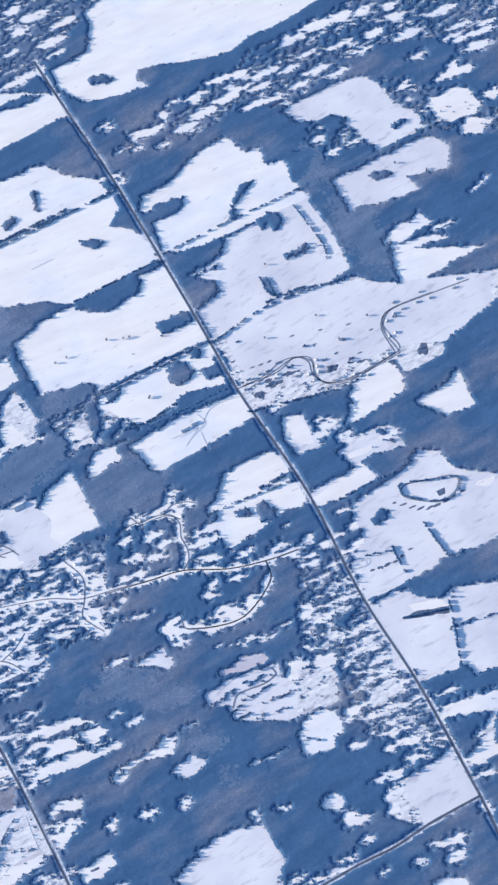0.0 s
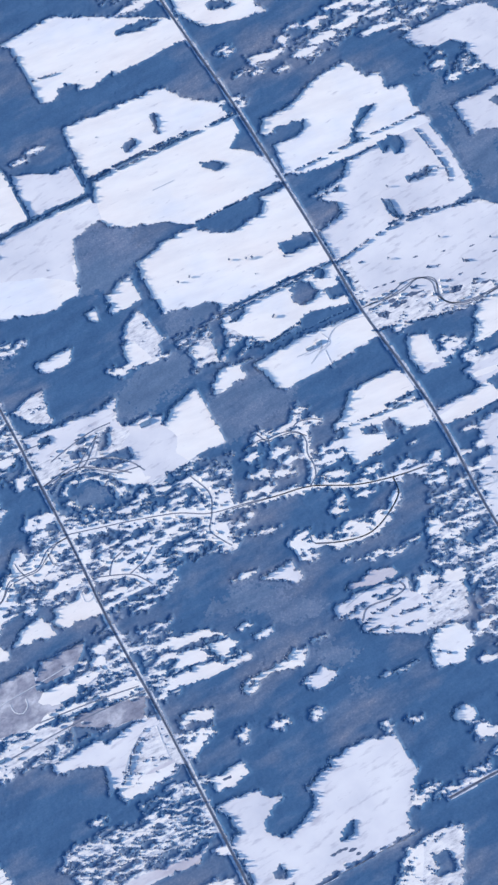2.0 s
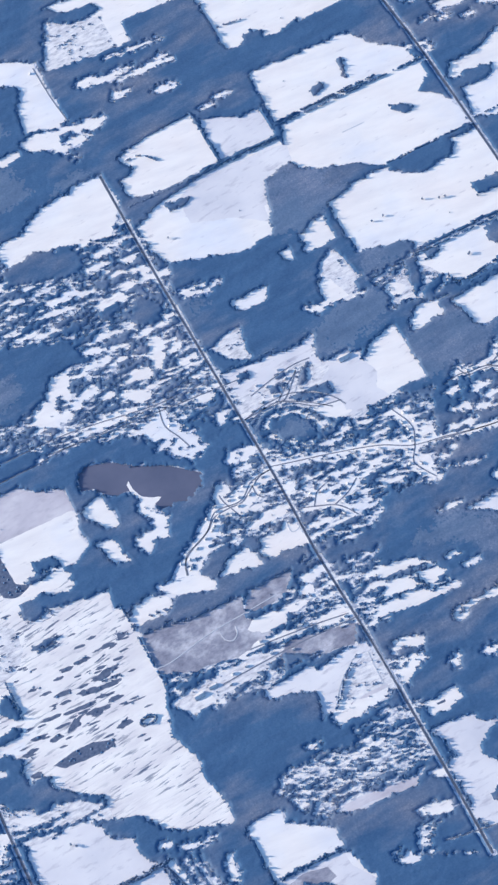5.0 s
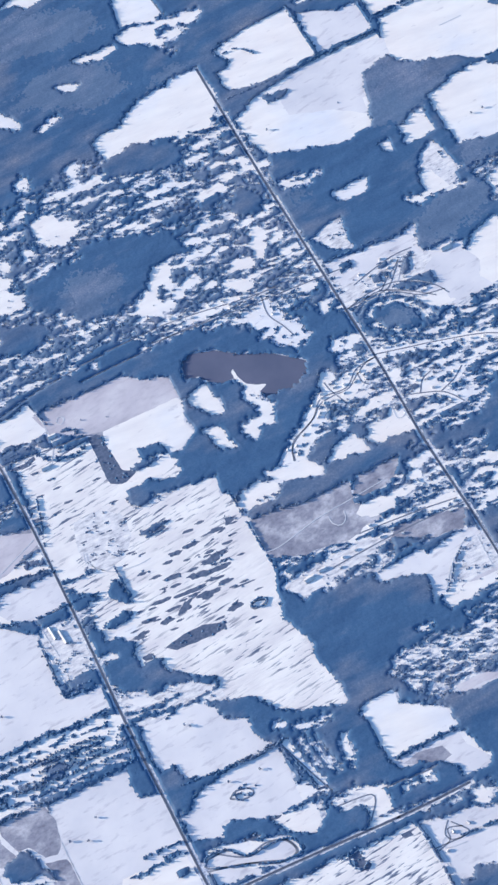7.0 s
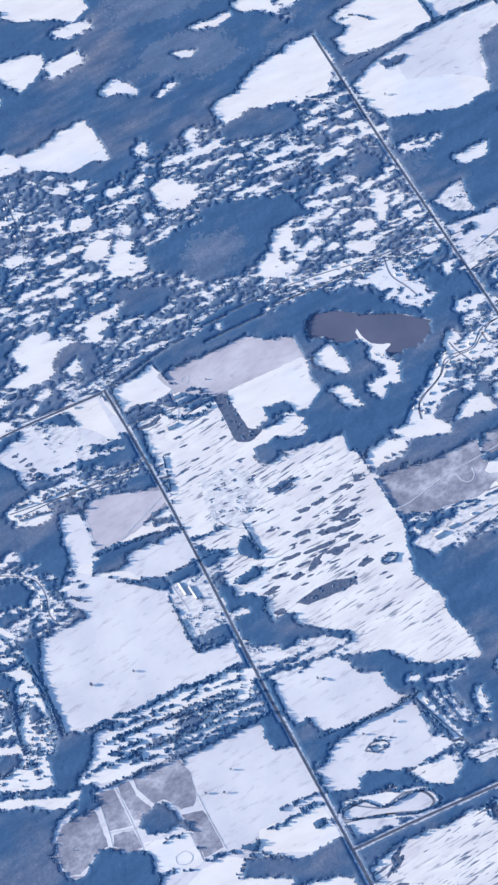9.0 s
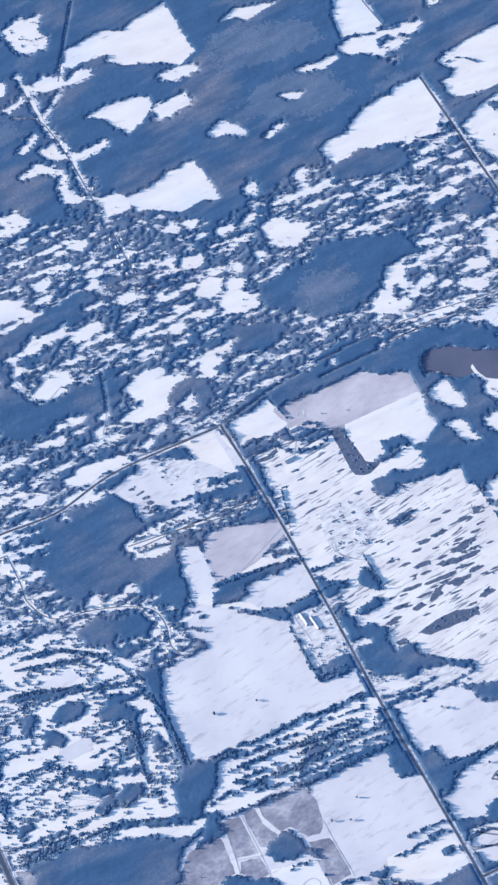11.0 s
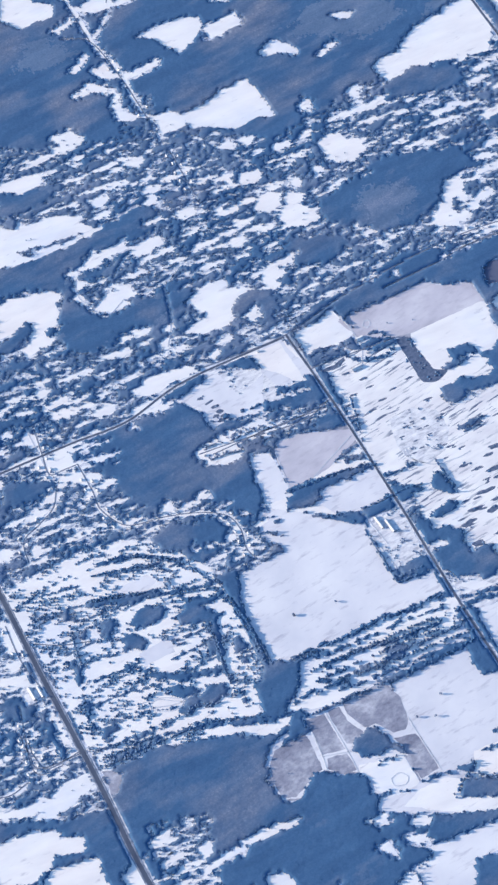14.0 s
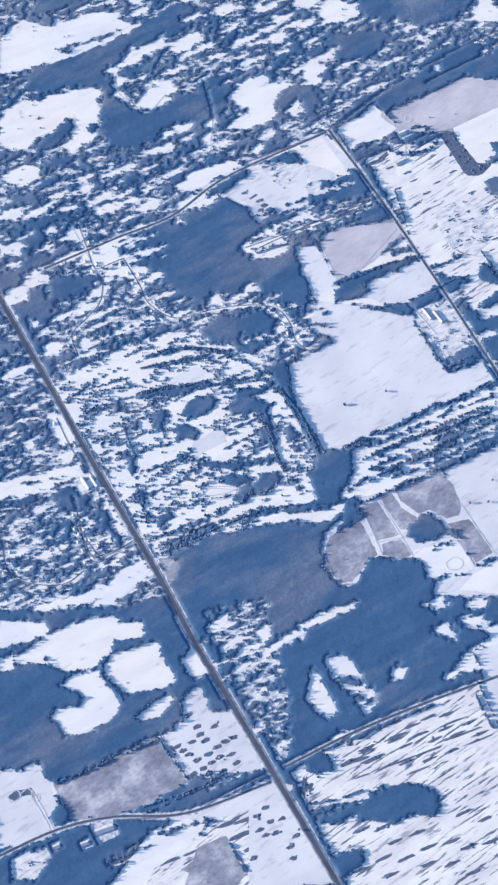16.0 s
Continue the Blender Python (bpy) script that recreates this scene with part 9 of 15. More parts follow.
cover("S", [(234.4, -115.9), (240.9, -121.8), (248.2, -127.4), (242.7, -127.8), (233.3, -128.0), (233.0, -122.1)])
cover("M", [(273.3, -111.9), (284.9, -108.9), (290.6, -110.1), (291.2, -119.8), (282.3, -120.4), (272.8, -120.6)])
cover("T", [(270.0, -162.7), (283.6, -161.5), (295.5, -159.3), (297.5, -188.5), (266.1, -189.9), (268.4, -182.4), (263.9, -173.0)])
cover("M", [(261.0, -168.3), (267.9, -168.1), (267.4, -188.6), (260.3, -183.2)])
cover("C", [(303.4, -136.6), (317.1, -138.5), (334.0, -142.3), (329.3, -151.3), (313.3, -145.9), (304.7, -144.5)])
cover("S", [(229.7, -153.5), (237.3, -151.9), (239.3, -158.6), (233.5, -162.9), (229.7, -158.0)])
cover("C", [(232.9, -166.0), (241.7, -171.3), (240.9, -174.2), (234.5, -170.3)])
cover("C", [(208.7, -142.5), (215.4, -147.4), (211.8, -150.5)])
cover("C", [(263.4, -200.2), (272.8, -200.8), (282.9, -203.2), (279.2, -206.1), (268.6, -203.1)])
cover("C", [(267.2, -210.7), (279.1, -210.4), (275.5, -213.4), (269.6, -213.0)])
cover("C", [(221.5, -186.5), (232.0, -186.1), (229.2, -188.8)])
cover("S", [(256.7, -216.4), (266.7, -218.7), (271.3, -225.6), (267.5, -229.0), (255.7, -222.4)])
glade(260.6, -120.0, 2.6, 1.1, -5, "C")
glade(265.1, -117.2, 2.6, 1.1, -5, "C")
glade(271.7, -122.9, 2.6, 1.1, -5, "C")
glade(277.3, -124.3, 2.6, 1.1, -5, "C")
glade(289.1, -125.8, 2.6, 1.1, -5, "C")
glade(276.6, -138.2, 2.6, 1.1, -5, "C")
glade(281.8, -146.5, 2.6, 1.1, -5, "C")
glade(275.3, -153.3, 2.6, 1.1, -5, "C")
glade(289.8, -149.3, 2.6, 1.1, -5, "C")
glade(270.1, -145.0, 2.6, 1.1, -5, "C")
glade(268.9, -160.0, 2.6, 1.1, -5, "C")
glade(259.4, -135.3, 2.6, 1.1, -5, "C")
glade(239.3, -182.5, 2.6, 1.1, -5, "C")
glade(310.9, -168.5, 2.6, 1.1, -5, "C")
glade(312.8, -159.1, 2.6, 1.1, -5, "C")
glade(307.8, -180.6, 2.6, 1.1, -5, "C")
cover("W", [(279.7, 226.8), (287.7, 236.2), (289.3, 231.2), (285.4, 227.5)])
cover("W", [(258.0, 226.2), (265.3, 222.6), (269.5, 216.1), (264.0, 215.8), (257.8, 221.7)])
cover("W", [(297.5, 185.1), (329.2, 181.0), (323.1, 175.9), (311.5, 170.2), (297.2, 177.0)])
cover("W", [(350.4, 184.5), (358.7, 186.9), (364.5, 180.8), (361.5, 172.7), (354.9, 172.2), (355.2, 178.6), (349.5, 175.6)])
cover("W", [(353.1, 154.6), (368.1, 154.9), (365.2, 149.3), (353.2, 151.3)])
cover("W", [(298.1, 157.0), (310.2, 156.7), (309.7, 152.0), (297.4, 148.3)])
cover("W", [(304.4, 225.9), (322.3, 222.2), (319.5, 216.2), (298.7, 217.6)])
cover("W", [(336.9, 193.2), (346.7, 206.0), (353.1, 211.6), (361.9, 211.3), (354.0, 206.2), (344.0, 200.5), (340.9, 190.6)])
clumps([(294.9, 168.6), (306.9, 168.0), (315.4, 167.3)], 3,2,1)
hedge([(335.6, 147.6), (335.2, 136.4), (339.7, 131.3), (354.7, 128.7)], 0.5,1.3,1.0,0.04)
cover("W", [(99.1, 166.1), (155.6, 173.1), (163.5, 175.4), (170.2, 166.8), (188.5, 169.0), (193.6, 156.9), (198.2, 136.3), (173.8, 112.1), (142.0, 101.5), (100.6, 107.4), (96.2, 146.2)])
cover("S", [(122.6, 148.0), (141.8, 148.9), (145.8, 148.6), (142.3, 140.3), (137.6, 138.8), (124.9, 141.3)])
cover("C", [(101.9, 168.8), (110.9, 165.5), (121.6, 166.5), (125.2, 165.1), (116.3, 161.8), (103.7, 164.7)])
cover("S", [(161.1, 165.7), (166.9, 165.7), (166.3, 155.4), (161.4, 158.4)])
cover("S", [(173.4, 162.2), (179.3, 167.9), (190.8, 174.3), (192.5, 157.5), (175.5, 155.1)])
cover("M", [(171.9, 138.8), (177.2, 147.0), (187.8, 151.5), (190.1, 141.3), (191.5, 127.3), (182.0, 115.3), (176.7, 118.5), (177.0, 127.0)])
cover("S", [(170.4, 135.4), (178.0, 133.3), (181.9, 118.0), (173.2, 118.5), (168.6, 123.4)])
cover("C", [(154.8, 123.2), (167.2, 120.4), (174.6, 120.2), (162.0, 116.2)])
cover("M", [(101.4, 125.5), (111.8, 130.3), (120.8, 131.3), (117.8, 116.1), (117.7, 109.4), (106.6, 113.5)])
cover("D", [(149.9, 96.3), (160.0, 107.6), (180.7, 112.2), (196.2, 115.7), (184.0, 88.5), (168.6, 85.1), (155.8, 86.5)])
cover("T", [(116.0, 95.7), (126.3, 104.2), (142.0, 101.5), (153.7, 105.0), (150.6, 96.3), (138.3, 92.8), (124.7, 92.6)])
glade(121.5, 81.2, 2.2, 1.3, -5, "W")
glade(139.2, 85.6, 2.2, 1.3, -5, "W")
glade(142.2, 87.9, 2.2, 1.3, -5, "W")
glade(125.8, 83.2, 2.2, 1.3, -5, "W")
cover("S", [(52.7, 131.0), (57.1, 135.2), (64.3, 134.6), (67.6, 125.1), (58.1, 127.4)])
cover("W", [(205.3, 135.9), (225.3, 135.1), (227.7, 129.2), (216.9, 124.4), (199.9, 123.9)])
cover("W", [(266.6, 120.2), (273.2, 123.2), (279.2, 110.6), (274.0, 106.8), (267.0, 106.7), (263.9, 110.9)])
cover("W", [(282.5, 110.4), (289.3, 110.2), (294.6, 103.4), (289.3, 99.6), (281.9, 102.0)])
cover("W", [(260.9, 97.4), (276.2, 97.2), (291.0, 92.4), (285.7, 88.7), (271.1, 86.8)])
hedge([(229.6, 96.2), (244.0, 94.3), (260.7, 97.1)], 0.5,1.2,1.0,0.05)
cover("W", [(214.9, 112.5), (222.8, 114.7), (221.0, 102.7), (214.3, 99.9)])
cover("W", [(216.9, 98.3), (223.4, 101.3), (223.2, 92.8), (216.0, 92.5)])
clumps([(223.9, 109.6), (231.1, 103.1), (239.8, 92.6)], 3,1.4,0.8)
cover("W", [(221.3, 89.3), (227.8, 88.7), (227.5, 81.6), (222.1, 80.2)])
cover("W", [(220.8, 81.0), (230.4, 79.8), (233.7, 65.2), (243.3, 57.2), (275.7, 54.5), (289.0, 67.7), (295.1, 44.7), (280.9, 44.5), (265.3, 43.5), (258.0, 35.4), (249.7, 32.1), (252.2, 20.3), (232.6, 14.1), (209.4, 27.9), (196.8, 43.7)])
cover("D", [(200.2, 76.6), (220.8, 81.0), (227.5, 66.4), (219.8, 50.1), (203.3, 43.4), (196.2, 49.7), (198.3, 67.2)])
cover("S", [(201.1, 78.5), (207.6, 89.0), (221.3, 89.3), (221.3, 80.7), (209.8, 79.2)])
cover("S", [(179.5, 78.5), (193.2, 87.1), (196.6, 49.9), (172.7, 49.4), (169.2, 55.6)])
cover("V", [(205.8, 41.6), (218.1, 46.5), (234.8, 46.4), (244.9, 39.6), (245.5, 32.6), (223.5, 29.7), (210.1, 29.5)])
cover("S", [(265.3, 43.5), (293.5, 42.8), (292.8, 27.3), (276.3, 28.5), (247.1, 23.4), (248.9, 28.5), (257.7, 31.4)])
cover("S", [(246.8, 19.4), (261.5, 18.8), (269.0, 20.5), (292.6, 14.5), (292.7, 6.7), (264.5, 4.8), (243.8, 3.0), (245.0, 10.3)])
clumps([(279.5, 24.9), (295.6, 25.6)], 3,1.8,1.0)
cover("W", [(270.8, 17.4), (275.6, 17.0), (280.1, 8.1), (269.9, 5.6), (270.2, 11.6)])
cover("W", [(261.0, 19.2), (267.9, 18.3), (267.4, 13.3), (261.2, 14.9)])
cover("W", [(283.2, 5.8), (291.4, 4.2), (286.9, -4.6), (281.3, -1.2)])
cover("W", [(243.0, 1.4), (277.2, -2.8), (287.9, -2.7), (284.6, -9.2), (259.8, -4.6), (247.3, -3.2)])
cover("D", [(107.7, 76.2), (128.1, 69.0), (141.2, 45.7), (125.3, 38.2), (100.5, 51.2), (98.8, 68.4)])
cover("C", [(104.9, 63.2), (110.6, 67.1), (120.2, 66.3), (128.9, 59.5), (133.9, 46.4), (130.9, 45.0), (125.2, 47.1), (118.1, 46.0), (110.2, 50.7), (105.0, 57.9)])
cover("D", [(109.7, 60.3), (115.2, 62.4), (123.6, 58.6), (127.8, 50.0), (121.8, 50.7), (117.8, 49.9), (111.7, 54.3)])
cover("C", [(59.3, 105.0), (62.7, 105.0), (63.4, 90.2), (68.8, 78.8), (73.4, 68.0), (63.4, 65.4), (56.7, 73.4), (55.2, 86.4), (47.1, 95.3)])
glade(55.9, 100.8, 1.6, 1.0, -5, "W")
glade(54.0, 91.7, 1.6, 1.0, -5, "W")
glade(58.1, 81.1, 1.6, 1.0, -5, "W")
glade(62.8, 84.4, 1.6, 1.0, -5, "W")
glade(61.9, 74.0, 1.6, 1.0, -5, "W")
glade(66.4, 72.9, 1.6, 1.0, -5, "W")
glade(67.5, 67.4, 1.6, 1.0, -5, "W")
glade(62.7, 96.8, 1.6, 1.0, -5, "W")
lane("lane", [(60.9, 104.9), (59.4, 92.6), (63.5, 82.0), (66.0, 73.6)])
cover("C", [(101.1, 25.4), (105.2, 27.3), (103.4, 18.6), (100.3, 19.9)])
cover("C", [(86.0, 52.1), (93.6, 56.9), (94.7, 51.5), (87.2, 47.0)])
cover("W", [(140.9, -7.3), (172.6, -12.1), (184.3, 2.6), (208.5, -1.7), (249.0, -19.7), (251.0, -28.8), (255.4, -66.5), (220.9, -134.3), (111.8, -72.1)])
plots([(97.4, 39.9), (113.5, 35.2), (131.0, 30.1), (154.1, 22.0), (169.4, 13.0), (187.2, 8.9), (204.9, 4.4), (222.8, 0.6), (243.7, -10.6), (263.7, -16.5), (279.7, -18.8)], 3.0)
plots([(262.4, -16.5), (260.6, -26.6), (249.2, -35.7), (237.2, -40.3), (223.8, -37.9), (210.5, -31.7)], 2.6)
plots([(169.8, 39.3), (174.6, 24.3), (170.8, 12.5), (165.8, 3.6), (168.3, -3.8), (172.2, -10.8)], 2.6)
plots([(101.8, 8.1), (110.1, 4.8), (118.2, 0.9), (122.7, -3.7), (126.7, -10.7)], 2.4)
plots([(108.8, 5.6), (113.5, 12.6), (119.5, 15.0)], 2.0)
plots([(118.8, 0.9), (127.8, 4.3), (135.2, 9.8)], 2.0)
lane("lane", [(97.4, 39.9), (113.5, 35.2), (131.0, 30.1), (154.1, 22.0), (169.4, 13.0), (187.2, 8.9), (204.9, 4.4), (222.8, 0.6), (243.7, -10.6), (263.7, -16.5), (279.7, -18.8)])
lane("lane", [(262.4, -16.5), (260.6, -26.6), (249.2, -35.7), (237.2, -40.3), (223.8, -37.9), (210.5, -31.7)])
lane("lane", [(169.8, 39.3), (174.6, 24.3), (170.8, 12.5), (165.8, 3.6), (168.3, -3.8), (172.2, -10.8)])
lane("lane", [(101.8, 8.1), (110.1, 4.8), (118.2, 0.9), (122.7, -3.7), (126.7, -10.7)])
lane("lane", [(108.8, 5.6), (113.5, 12.6), (119.5, 15.0)])
lane("lane", [(118.8, 0.9), (127.8, 4.3), (135.2, 9.8)])
clumps([(99.0, 36.1), (129.9, 27.5), (168.4, 10.8), (203.8, 2.2), (242.6, -12.8)], 4.5,1.5,0.9)
clumps([(114.6, 37.7), (155.2, 24.6), (188.4, 11.4), (224.0, 3.1)], 4.5,1.5,0.9)
clumps([(257.1, -26.5), (242.4, -39.5), (224.6, -36.1)], 4.5,1.5,0.9)
cover("C", [(199.4, -24.4), (208.4, -22.6), (211.7, -29.2), (206.3, -37.7), (201.4, -37.2), (198.5, -29.7)])
cover("C", [(220.9, -29.1), (230.1, -28.3), (235.1, -31.3), (246.3, -33.1), (239.8, -38.3), (227.5, -36.9)])
cover("C", [(221.5, -49.0), (235.0, -54.5), (249.0, -58.8), (257.8, -55.5), (252.8, -61.5), (234.1, -56.3), (222.4, -50.6)])
cover("D", [(147.6, -34.7), (166.3, -36.0), (182.3, -43.3), (190.9, -52.2), (178.8, -64.1), (159.4, -51.0), (146.7, -43.7)])
cover("C", [(149.7, -30.2), (162.8, -29.7), (174.3, -29.5), (176.6, -32.7), (161.8, -35.3), (150.0, -33.0)])
cover("S", [(177.4, -36.7), (185.5, -36.4), (195.7, -34.2), (197.2, -45.9), (190.6, -46.3), (183.0, -41.8)])
cover("S", [(215.5, -64.6), (228.0, -62.0), (235.6, -62.9), (236.5, -68.8), (227.7, -69.0), (218.8, -67.6)])
cover("T", [(202.9, -70.5), (212.2, -68.0), (226.0, -72.6), (239.5, -74.4), (240.3, -80.5), (239.7, -89.9), (241.9, -93.1), (236.2, -104.3), (224.0, -95.8), (217.3, -90.1), (212.6, -93.0), (209.8, -85.8), (204.5, -77.1)])
clumps([(204.9, -73.2), (213.4, -81.9), (220.7, -76.7), (235.3, -79.5)], 4,1.6,0.7)
clumps([(214.4, -86.2), (225.3, -86.8), (238.3, -92.5)], 4,1.6,0.7)
lane("path", [(211.9, -84.8), (218.0, -78.9), (231.8, -80.1), (239.3, -78.0), (238.3, -73.7)])
cover("C", [(248.3, -76.1), (253.5, -75.3), (247.7, -86.7), (240.6, -84.9)])
cover("S", [(123.7, -45.5), (136.6, -44.7), (145.3, -53.8), (154.5, -62.8), (146.1, -65.9), (154.3, -72.1), (154.7, -76.0), (142.0, -74.6), (129.3, -74.7), (111.5, -72.7)])
clumps([(122.8, -54.0), (135.9, -53.3), (147.4, -56.1)], 3.2,2.0,0.9)
clumps([(115.2, -64.5), (130.5, -65.1), (142.7, -66.2), (154.6, -71.5)], 3.2,2.0,1.0)
clumps([(129.9, -52.4), (136.1, -59.8), (140.6, -70.9)], 3.2,2.0,0.9)
cover("C", [(155.3, -56.2), (160.8, -54.8), (163.0, -58.4), (155.6, -59.0)])
cover("C", [(159.6, -64.3), (170.2, -62.1), (171.6, -65.2), (164.6, -67.2)])
cover("D", [(180.6, -83.8), (193.3, -87.1), (201.0, -97.4), (193.6, -106.0), (176.9, -94.6)])
cover("S", [(142.2, -88.0), (155.1, -87.3), (167.8, -87.2), (173.2, -82.6), (180.4, -84.8), (176.6, -92.6), (166.0, -91.0), (153.6, -90.5), (147.6, -93.2)])
cover("C", [(173.5, -101.8), (181.3, -98.6), (188.6, -100.6), (178.5, -108.3), (174.9, -105.5)])
cover("C", [(179.7, -83.7), (185.8, -82.8), (194.2, -82.7), (192.9, -85.3), (185.0, -84.5)])
cover("C", [(201.3, -115.9), (213.4, -116.9), (227.2, -117.6), (218.3, -119.7)])
cover("W", [(111.5, -78.9), (220.9, -134.3), (163.6, -247.0), (73.1, -197.6), (99.7, -179.1), (102.5, -146.6)])
cover("T", [(103.6, -141.0), (126.3, -141.8), (127.5, -146.0), (137.0, -152.0), (128.9, -156.1), (122.0, -160.9), (121.3, -165.6), (126.0, -171.9), (133.9, -171.3), (145.7, -165.8), (149.6, -161.1), (148.0, -154.7), (152.4, -151.9), (163.1, -149.2), (166.3, -145.7), (187.0, -144.7), (191.4, -148.3), (199.3, -148.1), (199.6, -173.2), (193.3, -178.3), (190.5, -187.0), (184.2, -190.3), (183.4, -195.0), (184.7, -199.5), (156.2, -200.5), (128.4, -201.8), (107.7, -200.8), (103.1, -194.6), (104.5, -182.0), (103.4, -171.3), (102.9, -162.5), (109.0, -159.1), (107.9, -148.2)])
cover("W", [(150.1, -187.0), (159.0, -179.4), (161.7, -180.9), (158.8, -186.8), (153.3, -188.1)])
cover("W", [(115.0, -186.1), (120.1, -184.2), (121.3, -192.6), (115.5, -190.8)])
cover("Q", [(113.7, -197.1), (116.5, -195.0), (122.5, -196.3), (117.5, -199.2)])
clumps([(145.1, -192.3), (151.2, -192.3), (156.2, -197.5)], 3,1.6,0.7,"Q")
cover("S", [(106.4, -124.7), (114.6, -127.2), (120.9, -123.7), (127.2, -126.9), (126.8, -132.3), (117.2, -135.0), (108.5, -133.6)])
cover("Q", [(113.7, -129.2), (118.3, -129.3), (118.2, -130.7), (114.0, -130.4)])
cover("S", [(109.6, -85.4), (125.1, -90.7), (124.0, -97.2), (111.6, -92.7)])
cover("C", [(104.3, -104.1), (121.4, -98.7), (121.5, -102.7), (106.6, -110.7)])
cover("C", [(129.7, -111.3), (136.9, -109.3), (134.9, -116.3), (130.9, -115.5)])
cover("C", [(146.7, -113.7), (155.0, -114.1), (156.5, -118.9), (149.0, -116.8)])
cover("C", [(166.0, -117.5), (171.8, -118.3), (171.1, -123.6), (167.1, -121.7)])
cover("C", [(83.3, -180.4), (91.2, -177.7), (96.8, -178.8), (95.6, -185.5), (85.6, -183.3)])
cover("S", [(111.4, -205.7), (130.0, -204.7), (129.0, -210.5), (120.9, -211.0), (111.8, -211.2)])
lane("lane", [(85.1, -197.6), (113.1, -202.1), (136.8, -203.1), (167.7, -201.8), (186.6, -201.8)])
cover("C", [(154.3, -227.6), (169.1, -217.3), (177.6, -205.3), (184.9, -210.0), (174.4, -230.5), (161.4, -226.6)])
clumps([(164.0, -224.4), (173.2, -216.2), (178.4, -210.8)], 3,1.4,1.0)
cover("C", [(207.5, -142.8), (214.1, -146.5), (212.0, -150.7)])
cover("C", [(189.4, -186.7), (193.0, -183.3), (198.1, -184.1), (194.8, -190.5)])
cover("C", [(193.8, -140.4), (198.6, -140.2), (197.7, -145.8)])
cover("V", [(26.1, -132.0), (43.2, -127.8), (72.9, -130.4), (84.2, -133.3), (74.1, -158.5), (53.4, -160.6), (33.3, -157.9), (28.1, -141.6)])
cover("M", [(68.5, -106.6), (85.4, -84.4), (95.6, -86.2), (99.8, -99.4), (82.8, -108.0)])
cover("T", [(50.8, -159.5), (73.0, -158.3), (78.2, -159.7), (70.8, -163.1), (55.4, -163.0)])
cover("W", [(193.3, 35.5), (211.4, 53.5), (236.6, 57.1), (251.1, 42.0), (247.4, 20.7), (248.5, -4.2), (259.2, -5.8), (276.9, -3.4), (289.1, -5.5), (253.7, -75.0), (217.0, -51.7), (194.6, -30.9), (193.1, -6.5), (177.3, 0.8)])
cover("D", [(202.6, 52.6), (219.5, 67.4), (236.6, 57.1), (220.0, 50.4)])
plots([(181.2, 9.2), (204.9, 4.4), (222.8, 0.6), (243.7, -10.6), (263.7, -16.5), (282.0, -19.4)], 1.6)
plots([(207.1, 40.8), (215.4, 38.7), (227.0, 37.1), (233.4, 30.8)], 1.7)
plots([(233.4, 30.8), (229.8, 19.9), (229.3, 10.0), (223.8, 1.2)], 1.5)
plots([(260.6, -26.6), (249.2, -35.7), (237.2, -40.3), (223.8, -37.9), (210.5, -31.7), (201.7, -31.1)], 1.8)
cover("C", [(207.3, 42.7), (214.3, 45.5), (216.1, 41.5), (211.8, 38.8)])
cover("C", [(215.8, 43.0), (225.9, 41.8), (235.8, 45.0), (232.6, 40.3), (222.5, 38.1)])
cover("C", [(230.0, 37.7), (235.3, 40.4), (239.0, 35.6), (234.7, 30.8), (230.0, 32.8)])
cover("C", [(233.8, 47.9), (237.7, 48.9), (241.4, 45.4), (235.7, 44.7)])
cover("C", [(238.3, 39.0), (244.1, 37.9), (244.3, 34.1), (239.9, 34.7)])
cover("C", [(196.9, 22.4), (203.9, 24.7), (207.4, 21.0), (206.8, 16.1)])
cover("C", [(208.8, 16.9), (213.9, 19.2), (220.7, 11.9), (210.0, 13.8)])
cover("C", [(197.1, 32.8), (203.8, 35.8), (208.2, 31.1), (200.2, 31.0)])
cover("C", [(228.2, 11.8), (236.5, 13.8), (247.4, 11.8), (246.7, 7.7), (235.1, 9.7)])
cover("C", [(233.3, 16.9), (242.1, 18.6), (249.8, 17.3), (248.9, 14.1), (237.1, 15.1)])
cover("C", [(211.5, 29.6), (217.6, 31.2), (222.5, 26.2), (214.0, 26.4)])
cover("C", [(214.7, 21.6), (220.5, 23.4), (224.7, 19.6), (218.2, 18.6)])
cover("C", [(221.1, -30.1), (228.1, -29.1), (238.1, -32.6), (239.2, -37.6), (230.4, -37.5)])
cover("C", [(239.9, -34.9), (245.1, -30.9), (251.2, -32.5), (244.6, -39.2)])
cover("C", [(198.8, -24.8), (204.4, -20.7), (210.3, -23.3), (210.0, -26.7), (203.3, -30.5), (199.1, -28.5)])
cover("C", [(197.4, -35.3), (205.5, -35.3), (210.6, -39.5), (201.2, -39.0)])
cover("C", [(231.9, 4.4), (239.3, 2.0), (242.1, -3.7), (232.8, -0.5)])
cover("C", [(239.4, -17.2), (244.5, -15.5), (252.6, -17.1), (245.7, -19.8)])
cover("C", [(263.7, -13.3), (273.3, -9.4), (277.7, -13.6), (271.3, -14.6)])
cover("C", [(274.9, -19.2), (278.9, -19.1), (280.1, -23.1), (275.3, -23.0)])
cover("C", [(223.9, -17.6), (229.5, -18.1), (232.8, -22.8), (226.0, -21.2)])
cover("C", [(229.0, -13.8), (235.8, -11.9), (236.4, -15.4), (230.8, -16.9)])
cover("C", [(247.2, -6.7), (254.6, -5.1), (261.3, -7.0), (254.4, -8.9)])
